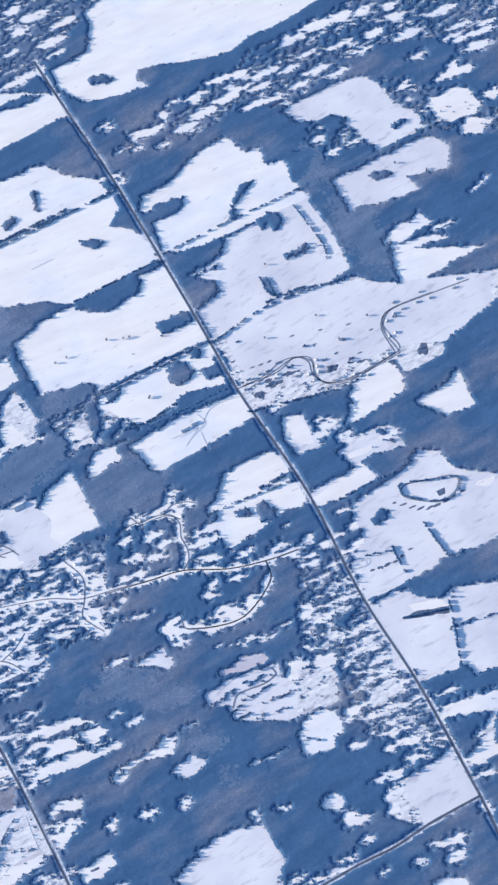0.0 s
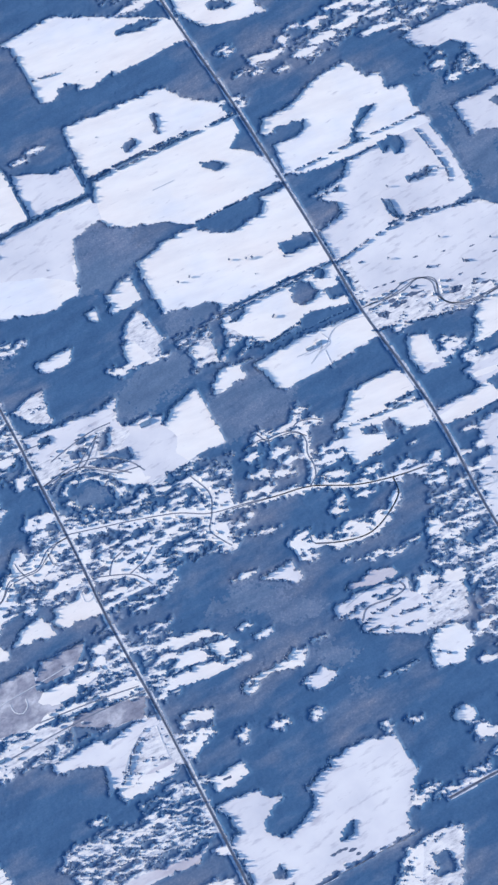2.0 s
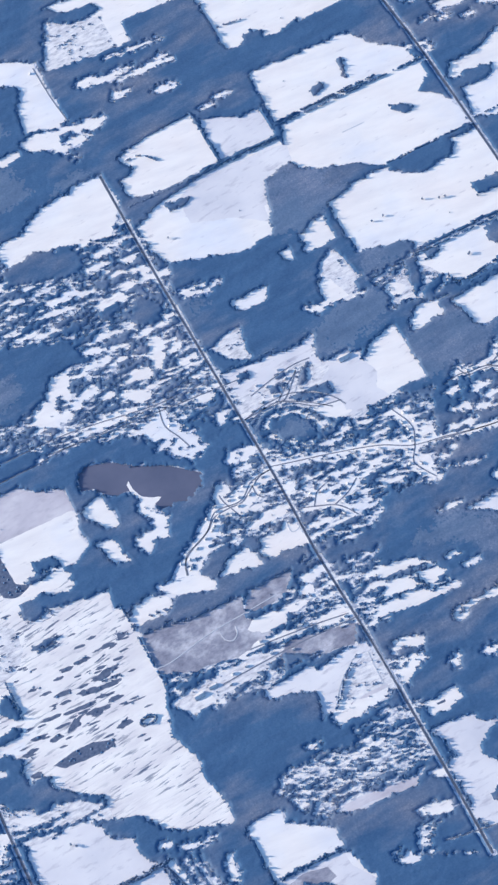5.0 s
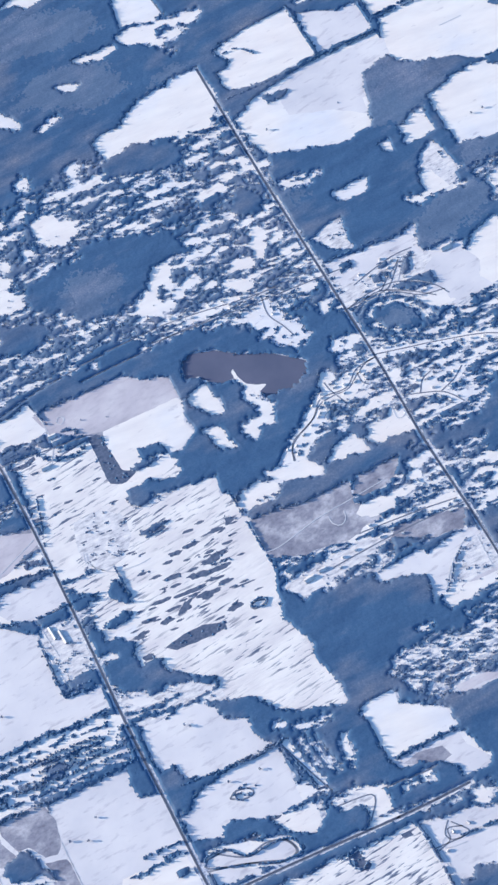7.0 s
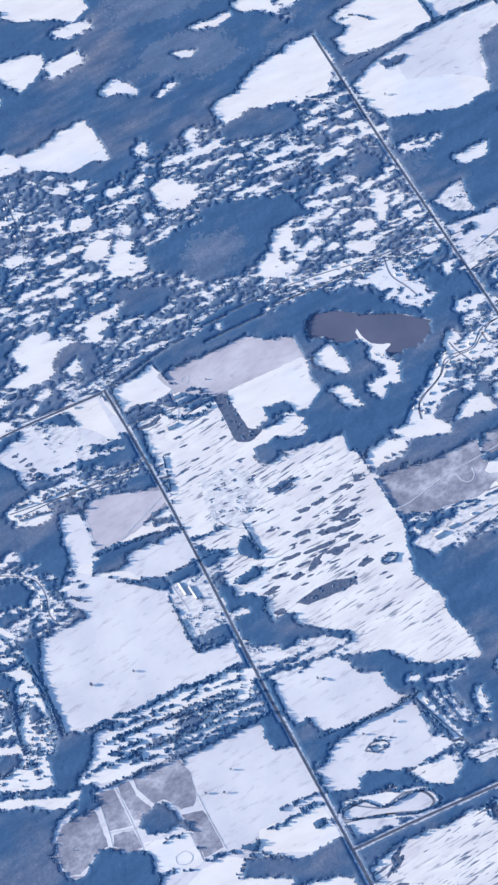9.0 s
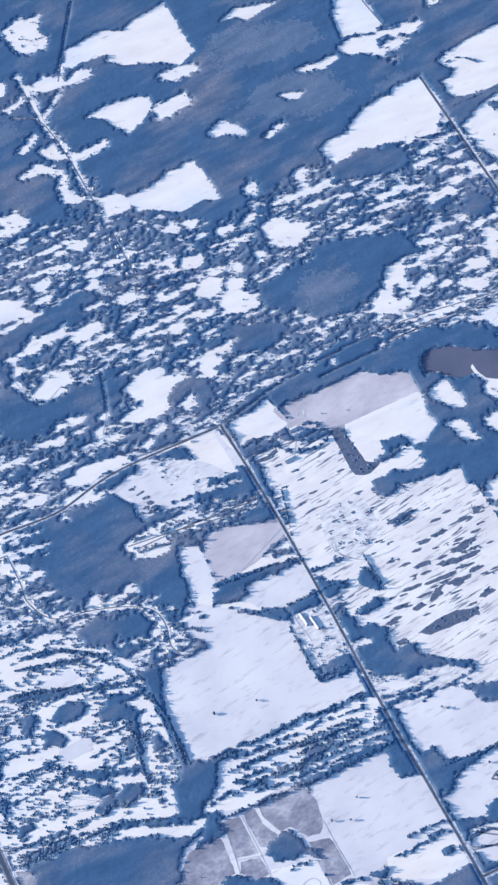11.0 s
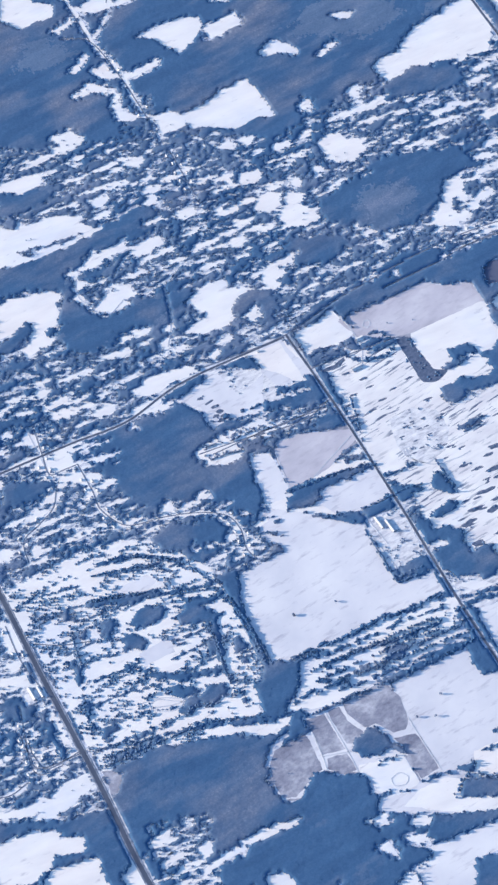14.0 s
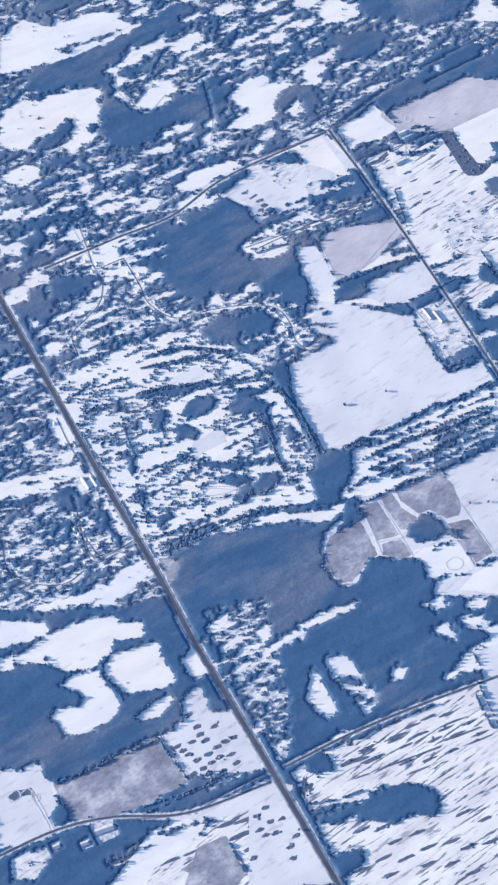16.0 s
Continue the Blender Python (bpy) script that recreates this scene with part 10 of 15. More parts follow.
cover("C", [(187.4, 12.0), (193.5, 13.9), (197.9, 10.5), (191.0, 9.8)])
cover("C", [(198.2, 11.2), (202.7, 13.7), (207.0, 10.3), (201.8, 8.2)])
cover("C", [(178.3, -1.8), (181.8, 0.1), (183.8, -2.7), (180.1, -3.6)])
cover("C", [(184.0, 2.0), (188.6, 3.3), (190.3, -0.1), (186.0, -0.8)])
clumps([(220.3, -48.2), (235.3, -53.9), (249.6, -57.7), (258.2, -54.6)], 2.2,2.0,0.5,"C")
clumps([(179.3, -8.2), (187.7, -11.2), (198.1, -13.4)], 2.2,1.8,0.5,"C")
clumps([(211.0, 42.1), (223.4, 40.0), (232.0, 37.0)], 2.4,1.4,0.7)
clumps([(211.0, 38.4), (222.9, 35.4), (230.6, 29.2)], 2.4,1.2,0.6)
clumps([(225.6, -30.8), (231.9, -34.5), (244.0, -36.5)], 2.6,1.5,0.7)
clumps([(208.8, -35.3), (222.3, -40.9), (236.9, -44.1), (249.5, -39.7)], 2.6,1.4,0.7)
clumps([(203.8, -25.4), (215.0, -29.2), (222.6, -33.7)], 2.6,1.4,0.7)
clumps([(185.8, 5.7), (203.7, 1.9), (226.9, -4.6), (247.7, -15.8), (268.0, -21.1)], 2.6,1.3,0.6)
clumps([(187.8, 10.1), (211.9, 5.4), (221.1, 4.0), (234.5, -2.4)], 2.6,1.3,0.6)
lane("lane", [(201.1, 38.6), (210.1, 40.2), (215.4, 38.7), (221.1, 38.6), (227.0, 37.1), (231.7, 33.0), (232.3, 26.5), (229.8, 19.9), (229.8, 11.7), (227.6, 5.0), (222.5, 0.7)])
lane("lane", [(215.4, 38.7), (214.2, 34.0)])
lane("lane", [(227.5, 36.8), (233.4, 39.9), (240.8, 37.9), (244.9, 34.6)])
lane("lane", [(181.2, 9.2), (204.9, 4.4), (222.8, 0.6), (243.7, -10.6), (263.7, -16.5), (282.0, -19.4)])
lane("lane", [(262.4, -16.5), (260.6, -26.6), (249.2, -35.7), (237.2, -40.3), (223.8, -37.9), (210.5, -31.7), (209.9, -26.2)])
cover("W", [(145.2, -32.9), (154.0, -20.7), (172.1, -23.6), (179.1, -29.6), (173.9, -41.9), (158.6, -38.8)])
cover("S", [(162.8, -30.5), (170.6, -28.9), (178.0, -30.5), (171.8, -32.6)])
cover("D", [(164.1, -30.5), (179.0, -36.5), (190.0, -47.5), (199.7, -60.7), (191.5, -71.1), (167.2, -61.6), (157.7, -47.7)])
cover("W", [(176.0, -37.4), (181.6, -31.0), (195.9, -31.7), (198.4, -46.6), (192.7, -49.8)])
cover("T", [(177.9, -36.2), (186.5, -35.8), (195.2, -33.9), (195.1, -40.8), (196.8, -46.1), (193.1, -47.7), (183.9, -41.2)])
cover("W", [(137.2, -95.3), (145.1, -81.6), (163.1, -77.1), (173.4, -75.6), (196.1, -81.2), (191.1, -107.8), (183.0, -117.8), (148.4, -101.7)])
cover("D", [(175.8, -91.8), (181.3, -85.7), (197.1, -92.2), (202.6, -100.5), (189.5, -101.4)])
cover("S", [(168.9, -84.9), (174.3, -81.7), (180.4, -84.8), (175.3, -93.4), (169.2, -91.0), (160.6, -87.8), (155.8, -88.4), (151.4, -91.1), (148.8, -94.0), (143.0, -92.8), (142.0, -89.0), (147.8, -86.0), (156.9, -86.1)])
cover("W", [(145.4, -89.8), (148.4, -88.2), (150.2, -89.6), (146.5, -90.8)])
cover("S", [(182.9, -82.2), (189.7, -81.3), (193.9, -83.3), (190.1, -84.5)])
cover("T", [(170.1, -101.7), (182.0, -97.2), (187.5, -102.2), (187.6, -105.9), (178.5, -108.3), (174.3, -106.7)])
cover("W", [(149.5, -61.9), (155.3, -49.4), (164.6, -53.6), (174.5, -63.1), (168.4, -72.7)])
cover("S", [(154.4, -56.1), (161.1, -54.2), (161.6, -57.9), (155.9, -58.4)])
cover("S", [(159.9, -65.6), (166.4, -63.3), (171.9, -63.9), (167.5, -67.7), (161.9, -67.5)])
cover("W", [(199.6, -119.3), (205.1, -111.5), (227.2, -114.6), (232.0, -117.4), (228.3, -124.8), (207.4, -122.6)])
cover("S", [(205.9, -116.7), (217.5, -118.2), (228.3, -118.6), (218.1, -120.0), (207.0, -118.4)])
cover("D", [(191.5, -126.2), (195.8, -114.2), (202.1, -114.2), (199.0, -128.7)])
cover("W", [(200.0, -79.8), (207.4, -61.4), (230.3, -57.5), (245.2, -66.3), (241.5, -81.2), (231.0, -97.6), (208.9, -94.2)])
cover("A", [(210.4, -63.9), (221.3, -62.6), (228.8, -60.5), (238.4, -63.8), (239.5, -69.4), (227.6, -69.3)])
cover("T", [(202.8, -70.8), (215.8, -68.5), (235.7, -72.5), (242.0, -72.8), (241.0, -80.9), (246.7, -88.7), (237.3, -107.2), (215.0, -94.7), (209.5, -89.7), (214.1, -84.9), (201.3, -77.1)])
clumps([(204.5, -77.1), (220.4, -77.3), (235.3, -79.5)], 2.4,1.6,0.5)
clumps([(212.3, -86.1), (222.3, -83.2), (233.7, -82.7)], 2.2,1.6,0.5)
clumps([(213.2, -91.8), (226.6, -90.6), (244.0, -90.9)], 2.2,1.6,0.6)
clumps([(213.1, -76.0), (225.0, -74.6), (239.7, -77.2)], 2.2,1.4,0.5)
clumps([(220.6, -96.1), (229.5, -97.5), (239.1, -100.5)], 2.2,1.2,0.5)
lane("track", [(208.1, -73.1), (220.9, -70.0), (235.1, -73.7), (242.3, -73.3), (240.5, -80.6)])
cover("A", [(68.5, -106.6), (78.0, -94.2), (88.1, -85.6), (96.7, -85.4), (96.6, -94.7), (97.0, -108.5), (88.2, -109.9), (79.8, -107.7), (72.9, -110.9)])
lane("track", [(67.9, -108.1), (76.0, -96.7), (87.8, -86.2), (95.4, -85.4)])
lane("track", [(96.4, -86.0), (95.6, -97.0), (95.5, -107.6)])
lane("lane", [(98.3, 73.6), (110.4, 74.6), (121.8, 74.0), (130.1, 81.5), (135.8, 88.5)])
lane("lane", [(121.8, 74.0), (133.4, 65.9), (143.5, 57.0)])
lane("lane", [(33.1, 1.3), (35.8, 9.3), (42.8, 14.8), (53.2, 20.4), (61.7, 29.1), (76.2, 28.5), (86.1, 36.5), (98.3, 38.1)])
cover("S", [(21.1, 370.0), (46.1, 367.7), (57.8, 361.7), (56.5, 356.9), (69.6, 352.6), (74.3, 347.9), (69.2, 324.9), (79.6, 319.2), (92.4, 319.1), (92.2, 340.5), (91.6, 365.6), (35.2, 406.0)])
cover("D", [(173.8, 214.0), (192.3, 219.0), (205.1, 200.8), (214.5, 185.8), (194.5, 179.1), (189.4, 175.7), (175.9, 169.7), (160.6, 174.7), (167.8, 193.6)])
cover("S", [(174.4, 166.5), (179.1, 170.5), (189.4, 175.7), (192.6, 173.7), (191.1, 158.9), (174.8, 156.5)])
cover("D", [(197.7, 142.3), (225.3, 134.6), (225.0, 125.6), (199.6, 125.1)])
cover("D", [(38.7, 294.9), (72.9, 290.2), (92.4, 268.1), (72.1, 271.2), (52.3, 266.8), (24.6, 260.4), (9.0, 274.9)])
cover("T", [(137.6, 232.2), (186.6, 237.3), (193.6, 221.6), (174.7, 215.8), (168.7, 199.2), (148.8, 202.2), (125.0, 216.3)])
hedge([(135.1, 238.6), (159.2, 240.2), (193.4, 240.3)], 0.5,1.3,1.0,0.03)
hedge([(157.1, 283.4), (158.4, 268.6)], 0.5,1.3,1.0,0.03)
hedge([(158.7, 256.6), (158.0, 242.4)], 0.5,1.3,1.0,0.03)
hedge([(197.0, 250.2), (229.2, 250.8), (261.9, 250.7)], 0.5,1.3,1.0,0.03)
lane("lane", [(-46.8, 105.8), (-18.3, 105.5), (6.3, 107.7), (33.0, 106.6), (60.4, 107.2)])
cover("V", [(21.3, -130.5), (46.6, -126.6), (81.6, -119.3), (108.6, -122.2), (87.8, -163.0), (61.9, -159.0), (31.2, -152.0), (27.1, -141.2)])
cover("D", [(61.2, -63.3), (95.4, -65.6), (100.9, -70.7), (98.8, -79.0), (84.5, -74.8), (68.4, -75.0), (56.2, -73.7), (55.8, -67.8)])
cover("S", [(82.9, -56.8), (93.8, -55.8), (97.4, -60.3), (95.0, -63.8), (85.1, -60.4)])
cover("S", [(51.7, -44.5), (67.5, -43.3), (68.7, -48.2), (59.1, -50.7), (53.4, -49.3)])
glade(62.6, -63.7, 1.3, 1.0, -5, "C")
glade(70.6, -63.8, 1.3, 1.0, -5, "C")
glade(78.7, -63.6, 1.3, 1.0, -5, "C")
glade(54.9, -63.1, 1.3, 1.0, -5, "C")
glade(90.2, -66.4, 1.3, 1.0, -5, "C")
lane("lane", [(24.5, -66.3), (57.4, -64.5), (76.7, -64.3), (101.4, -65.2)])
cover("T", [(41.2, -80.4), (66.5, -78.8), (69.1, -83.3), (88.9, -78.9), (98.0, -80.0), (98.7, -85.7), (83.0, -90.9), (73.6, -100.4), (68.3, -104.7), (59.7, -111.2), (63.3, -101.9), (63.9, -94.1), (51.6, -90.0), (41.5, -87.9)])
cover("M", [(73.6, -98.9), (87.0, -89.1), (98.4, -85.5), (99.3, -107.3), (87.7, -107.0), (74.3, -108.5), (68.0, -108.6)])
cover("C", [(65.4, -112.6), (71.6, -104.4), (76.7, -106.9), (75.4, -113.9), (67.6, -115.7)])
cover("C", [(76.1, -113.2), (86.6, -109.3), (96.8, -109.2), (94.3, -114.1), (80.3, -115.6)])
lane("track", [(101.0, -80.3), (101.7, -109.4)])
cover("A", [(48.5, -156.7), (62.8, -157.0), (89.2, -160.2), (86.5, -165.4), (60.7, -161.4), (50.8, -162.6)])
cover("W", [(52.5, -164.2), (86.7, -165.2), (69.9, -198.1), (52.4, -178.1)])
clumps([(28.3, -132.3), (44.6, -130.8), (62.0, -133.5), (83.3, -134.8)], 4,2.4,0.8,"C")
clumps([(33.4, -147.6), (52.7, -146.1), (73.9, -147.3), (92.7, -147.2)], 4,2.4,0.8,"C")
clumps([(48.8, -135.0), (70.1, -136.2), (97.4, -131.9)], 4,2.0,0.8,"C")
cover("T", [(3.4, -176.6), (38.9, -177.4), (40.0, -187.6), (47.2, -198.4), (45.4, -201.9), (31.4, -201.9), (25.6, -195.3), (23.4, -187.3), (6.2, -184.9)])
cover("B", [(8.9, -177.9), (24.3, -179.0), (31.0, -184.0), (32.4, -191.9), (24.9, -193.5), (25.1, -186.9), (13.6, -182.2)])
clumps([(5.6, -176.5), (22.5, -176.5), (39.9, -177.3)], 2.8,1.6,0.7)
cover("C", [(1.9, -192.7), (9.1, -191.6), (11.6, -194.0), (4.4, -195.1)])
cover("C", [(14.6, -194.6), (19.9, -193.2), (19.9, -196.9)])
cover("C", [(29.8, -213.1), (40.3, -214.5), (36.6, -220.1), (29.6, -217.9)])
cover("C", [(43.7, -215.7), (52.5, -214.5), (52.0, -219.6)])
cover("T", [(1.9, -217.7), (14.7, -217.4), (30.3, -222.6), (40.0, -224.3), (39.5, -229.3), (17.9, -229.3), (2.2, -227.7)])
lane("lane", [(14.1, -218.7), (9.7, -224.6), (12.0, -229.1), (20.6, -228.8), (14.9, -220.1)])
hedge([(16.5, -229.2), (39.7, -230.8)], 0.5,1.2,0.8,0.05)
cover("T", [(2.1, -230.9), (39.3, -231.5), (41.7, -238.7), (43.7, -249.6), (39.8, -257.2), (-0.1, -235.5)])
cover("J", [(-97.6, 68.7), (-58.7, 66.3), (-51.7, 32.0), (-51.2, 17.8), (-36.1, 15.0), (-6.0, 15.4), (-13.7, -15.6), (-45.2, -28.3), (-69.9, -40.8), (-78.9, -46.9), (-93.7, -44.2), (-96.9, -36.7), (-94.5, -19.3), (-103.0, -4.9), (-102.6, 27.8)])
cover("A", [(-80.4, 98.8), (-51.0, 96.9), (-26.9, 98.1), (-19.8, 91.0), (-4.4, 83.9), (-4.1, 69.2), (-12.6, 68.8), (-48.6, 70.6), (-59.3, 72.8), (-73.7, 82.5)])
cover("S", [(-48.7, 70.3), (-5.6, 69.6), (-3.3, 65.8), (-7.9, 52.9), (-5.6, 45.4), (-15.6, 39.1), (-24.1, 38.7), (-40.3, 43.4), (-47.0, 39.2), (-50.3, 43.1), (-50.3, 62.6)])
cover("Q", [(-56.7, 71.2), (-50.9, 69.1), (-48.7, 43.0), (-42.9, 38.8), (-43.7, 35.3), (-52.1, 35.0), (-57.4, 38.1), (-58.2, 43.8)])
cover("S", [(-42.6, 37.9), (-23.9, 39.1), (-18.6, 32.3), (-29.8, 29.2), (-42.4, 30.6), (-50.0, 34.5)])
cover("W", [(-37.1, 50.8), (-24.8, 48.5), (-22.9, 41.3), (-37.3, 42.5)])
cover("W", [(-51.6, 29.9), (-42.4, 30.6), (-33.9, 27.6), (-34.6, 22.0), (-42.6, 18.7), (-51.2, 17.8), (-53.8, 23.2)])
cover("W", [(-8.1, 44.8), (-4.3, 38.5), (-1.8, 24.9), (-7.6, 16.3), (-16.7, 21.6), (-22.1, 31.9), (-14.8, 37.3)])
cover("W", [(-56.0, 2.9), (-47.4, 3.8), (-39.5, 3.2), (-43.6, -2.3), (-53.4, -2.5)])
cover("S", [(-97.2, 98.8), (-80.9, 106.2), (-75.5, 86.4), (-84.9, 83.7), (-101.1, 89.1), (-101.9, 104.0)])
clumps([(-87.6, 81.2), (-73.7, 82.5), (-61.6, 79.5), (-62.1, 66.2)], 3,1.8,1.0)
clumps([(-104.4, 80.8), (-88.2, 79.5), (-79.5, 68.3), (-64.8, 63.8)], 3,1.8,1.0)
clumps([(-126.4, 75.4), (-115.6, 69.1), (-99.9, 67.2)], 3,2.2,1.1)
cover("W", [(-124.2, 64.0), (-114.3, 64.3), (-107.2, 61.4), (-107.9, 55.4), (-121.4, 58.8)])
clumps([(-134.7, 54.2), (-116.7, 49.7), (-102.2, 44.9)], 3,2.2,1.1)
clumps([(-127.4, 47.6), (-116.0, 43.4), (-103.0, 39.0)], 3,2.2,1.0)
cover("W", [(21.5, 77.0), (63.5, 52.0), (51.0, 18.2), (36.7, 12.4), (27.0, 2.1), (-0.8, -1.5), (-7.4, 12.2)])
cover("L", [(10.4, 86.9), (24.7, 84.3), (51.0, 68.6), (65.0, 55.2), (62.2, 47.7), (54.7, 43.9), (41.8, 44.9), (36.8, 45.0), (34.3, 52.6), (32.3, 57.1), (25.9, 65.1), (19.1, 65.0), (10.9, 72.8)])
cover("C", [(28.4, 70.7), (28.6, 65.2), (31.0, 57.9), (40.2, 52.4), (35.2, 50.1), (33.5, 44.9), (38.8, 38.4), (34.3, 32.1), (34.4, 26.7), (26.8, 30.4), (22.2, 23.8), (18.7, 27.0), (17.7, 35.8), (23.1, 36.7), (29.0, 35.2), (31.7, 41.0), (28.8, 45.6), (24.8, 50.0), (27.8, 54.4), (30.4, 55.0), (26.6, 63.0), (26.6, 68.9)])
cover("S", [(6.0, 69.4), (11.2, 69.7), (13.4, 58.8), (14.2, 48.0), (9.3, 46.8), (4.9, 55.6), (-2.2, 66.0)])
cover("S", [(-1.0, 42.2), (7.2, 41.9), (11.0, 24.7), (3.5, 26.3), (1.1, 31.3)])
cover("C", [(27.0, 2.1), (35.4, 13.2), (46.4, 18.9), (52.7, 25.3), (57.2, 30.0), (67.8, 32.8), (78.4, 32.7), (85.7, 38.8), (99.2, 39.0), (95.3, 33.0), (84.2, 25.2), (75.2, 20.2), (63.6, 23.8), (56.2, 15.2), (51.9, 9.6), (45.1, 5.5), (38.8, -0.8)])
cover("S", [(67.0, 41.6), (72.2, 42.2), (74.3, 38.0), (69.3, 36.0), (68.6, 30.3), (64.3, 32.4), (63.1, 37.7)])
glade(42.9, 8.0, 1.6, 1.0, -5, "W")
glade(51.7, 11.3, 1.6, 1.0, -5, "W")
glade(61.5, 19.3, 1.6, 1.0, -5, "W")
glade(71.1, 24.3, 1.6, 1.0, -5, "W")
glade(87.0, 36.7, 1.6, 1.0, -5, "W")
glade(88.4, 26.4, 1.6, 1.0, -5, "W")
glade(65.8, 27.8, 1.6, 1.0, -5, "W")
glade(37.6, 5.1, 1.6, 1.0, -5, "W")
glade(60.4, 24.1, 1.6, 1.0, -5, "W")
glade(87.7, 32.6, 1.6, 1.0, -5, "W")
clumps([(40.4, -1.7), (55.0, 5.7), (64.2, 14.5), (83.4, 23.6), (95.3, 31.0)], 3.5,1.6,0.9)
lane("lane", [(98.7, 38.1), (91.7, 37.3), (84.7, 33.1), (76.9, 27.4), (68.6, 27.4), (59.7, 26.1), (53.8, 20.6), (46.9, 16.5), (38.8, 13.2), (35.1, 7.4), (33.7, 1.0)])
lane("lane", [(85.1, 34.1), (85.2, 27.4), (87.7, 24.3)])
lane("lane", [(69.4, 27.7), (67.8, 32.8), (67.3, 37.3)])
lane("lane", [(69.9, 26.6), (72.7, 18.5)])
cover("W", [(48.5, 4.4), (58.0, 8.4), (62.4, 5.9), (57.5, -0.2), (50.9, -0.3)])
cover("S", [(70.8, -3.9), (86.6, 1.3), (91.9, 5.5), (95.3, 0.2), (96.6, -10.6), (92.5, -12.2), (81.3, -13.7), (76.9, -15.1), (71.3, -5.8)])
cover("S", [(49.1, -6.8), (55.8, -3.1), (67.9, -1.8), (69.7, -4.9), (70.1, -12.3), (55.0, -12.3), (50.1, -10.2)])
cover("S", [(73.8, 10.5), (94.5, 12.1), (94.8, 8.7), (81.2, 8.6), (75.9, 8.0)])
cover("C", [(99.5, 26.0), (104.4, 25.6), (102.5, 20.5), (97.7, 18.8)])
lane("track", [(91.9, 5.5), (97.2, 5.6), (96.6, -1.8), (91.9, -2.6), (91.9, 5.5)])
cover("W", [(46.8, -8.2), (66.4, -11.8), (86.3, -11.4), (98.4, -13.7), (99.9, -20.6), (82.4, -19.5), (63.0, -18.9), (47.7, -16.7)])
cover("S", [(15.8, 2.7), (27.0, 2.1), (38.8, -0.8), (45.6, -10.7), (42.7, -13.4), (28.4, -9.0), (19.4, -3.8)])
cover("S", [(-1.0, -1.8), (11.6, 0.7), (20.0, -6.1), (18.7, -13.2), (6.5, -14.0), (-0.0, -14.2), (-0.4, -7.7)])
clumps([(7.7, -11.6), (15.8, -11.6)], 3,1.8,0.9)
cover("W", [(17.0, -16.2), (32.1, -15.1), (56.3, -19.3), (56.8, -25.1), (50.8, -24.0), (27.8, -24.4), (15.8, -22.1)])
cover("B", [(0.4, -20.3), (16.1, -21.5), (29.1, -25.1), (47.8, -23.4), (49.2, -28.6), (51.1, -33.6), (40.5, -35.3), (34.6, -51.2), (14.4, -53.0), (-0.9, -44.5), (-0.6, -33.2)])
cover("B", [(56.8, -25.1), (67.4, -23.4), (78.5, -24.0), (76.6, -32.7), (67.9, -35.9), (54.7, -36.1), (51.7, -32.4)])
lane("track", [(-2.7, -41.2), (7.1, -41.1), (28.7, -36.2), (49.1, -34.4), (69.5, -32.5)])
lane("track", [(34.6, -37.6), (35.2, -43.1), (38.7, -45.9), (42.3, -43.2), (43.1, -38.7)])
cover("S", [(47.8, -43.8), (53.3, -39.1), (69.4, -42.7), (67.7, -49.5), (58.0, -49.6), (49.6, -46.7)])
cover("S", [(86.1, -58.2), (93.1, -57.2), (95.8, -61.4), (93.1, -64.9), (85.9, -61.9)])
clumps([(41.3, -57.3), (62.7, -59.7), (83.6, -63.3), (100.0, -63.9)], 3.2,2.4,1.0)
cover("W", [(80.0, -27.6), (85.2, -33.8), (79.5, -38.7), (75.4, -32.4)])
clumps([(78.4, -37.7), (82.4, -45.9), (92.3, -45.8)], 4,2,1)
cover("B", [(62.7, -59.7), (83.0, -64.4), (98.1, -67.8), (92.5, -78.8), (69.1, -72.9), (58.6, -64.9)])
cover("W", [(-105.5, -14.9), (-93.2, -16.2), (-88.0, -23.0), (-97.8, -23.5)])
cover("W", [(-84.3, -22.0), (-76.3, -14.4), (-75.0, -26.6), (-73.6, -33.0), (-77.7, -33.0), (-84.3, -25.8)])
clumps([(-102.5, -3.7), (-88.8, -5.7), (-78.2, -7.5)], 3,2,1.1)
cover("W", [(-94.6, -38.8), (-80.2, -35.0), (-76.5, -39.0), (-81.6, -42.0), (-91.0, -41.6)])
cover("W", [(-99.6, -37.1), (-95.7, -37.5), (-95.4, -45.1), (-98.5, -48.1), (-100.1, -42.8)])
cover("W", [(-95.1, -47.5), (-87.9, -49.3), (-82.8, -55.9), (-86.3, -65.0), (-88.6, -62.2), (-90.6, -55.6)])
cover("W", [(-103.9, -60.9), (-89.9, -61.5), (-86.6, -68.5), (-80.2, -72.1), (-75.8, -80.0), (-81.0, -88.4), (-86.7, -87.0), (-88.6, -80.5), (-98.7, -78.4), (-101.9, -71.2)])
cover("S", [(-100.8, -53.5), (-93.9, -55.9), (-92.6, -60.3), (-100.8, -57.2)])
cover("S", [(-93.8, -44.5), (-78.3, -45.4), (-79.7, -52.4), (-89.3, -48.9)])
cover("S", [(-100.6, -82.8), (-91.9, -84.5), (-84.0, -91.7), (-94.2, -90.0)])
clumps([(-99.9, -95.8), (-87.9, -97.1), (-73.4, -99.8), (-57.0, -98.9)], 3,2.4,1.1)
clumps([(-98.1, -91.8), (-86.5, -93.9), (-77.1, -93.8)], 3,2.0,1.0)
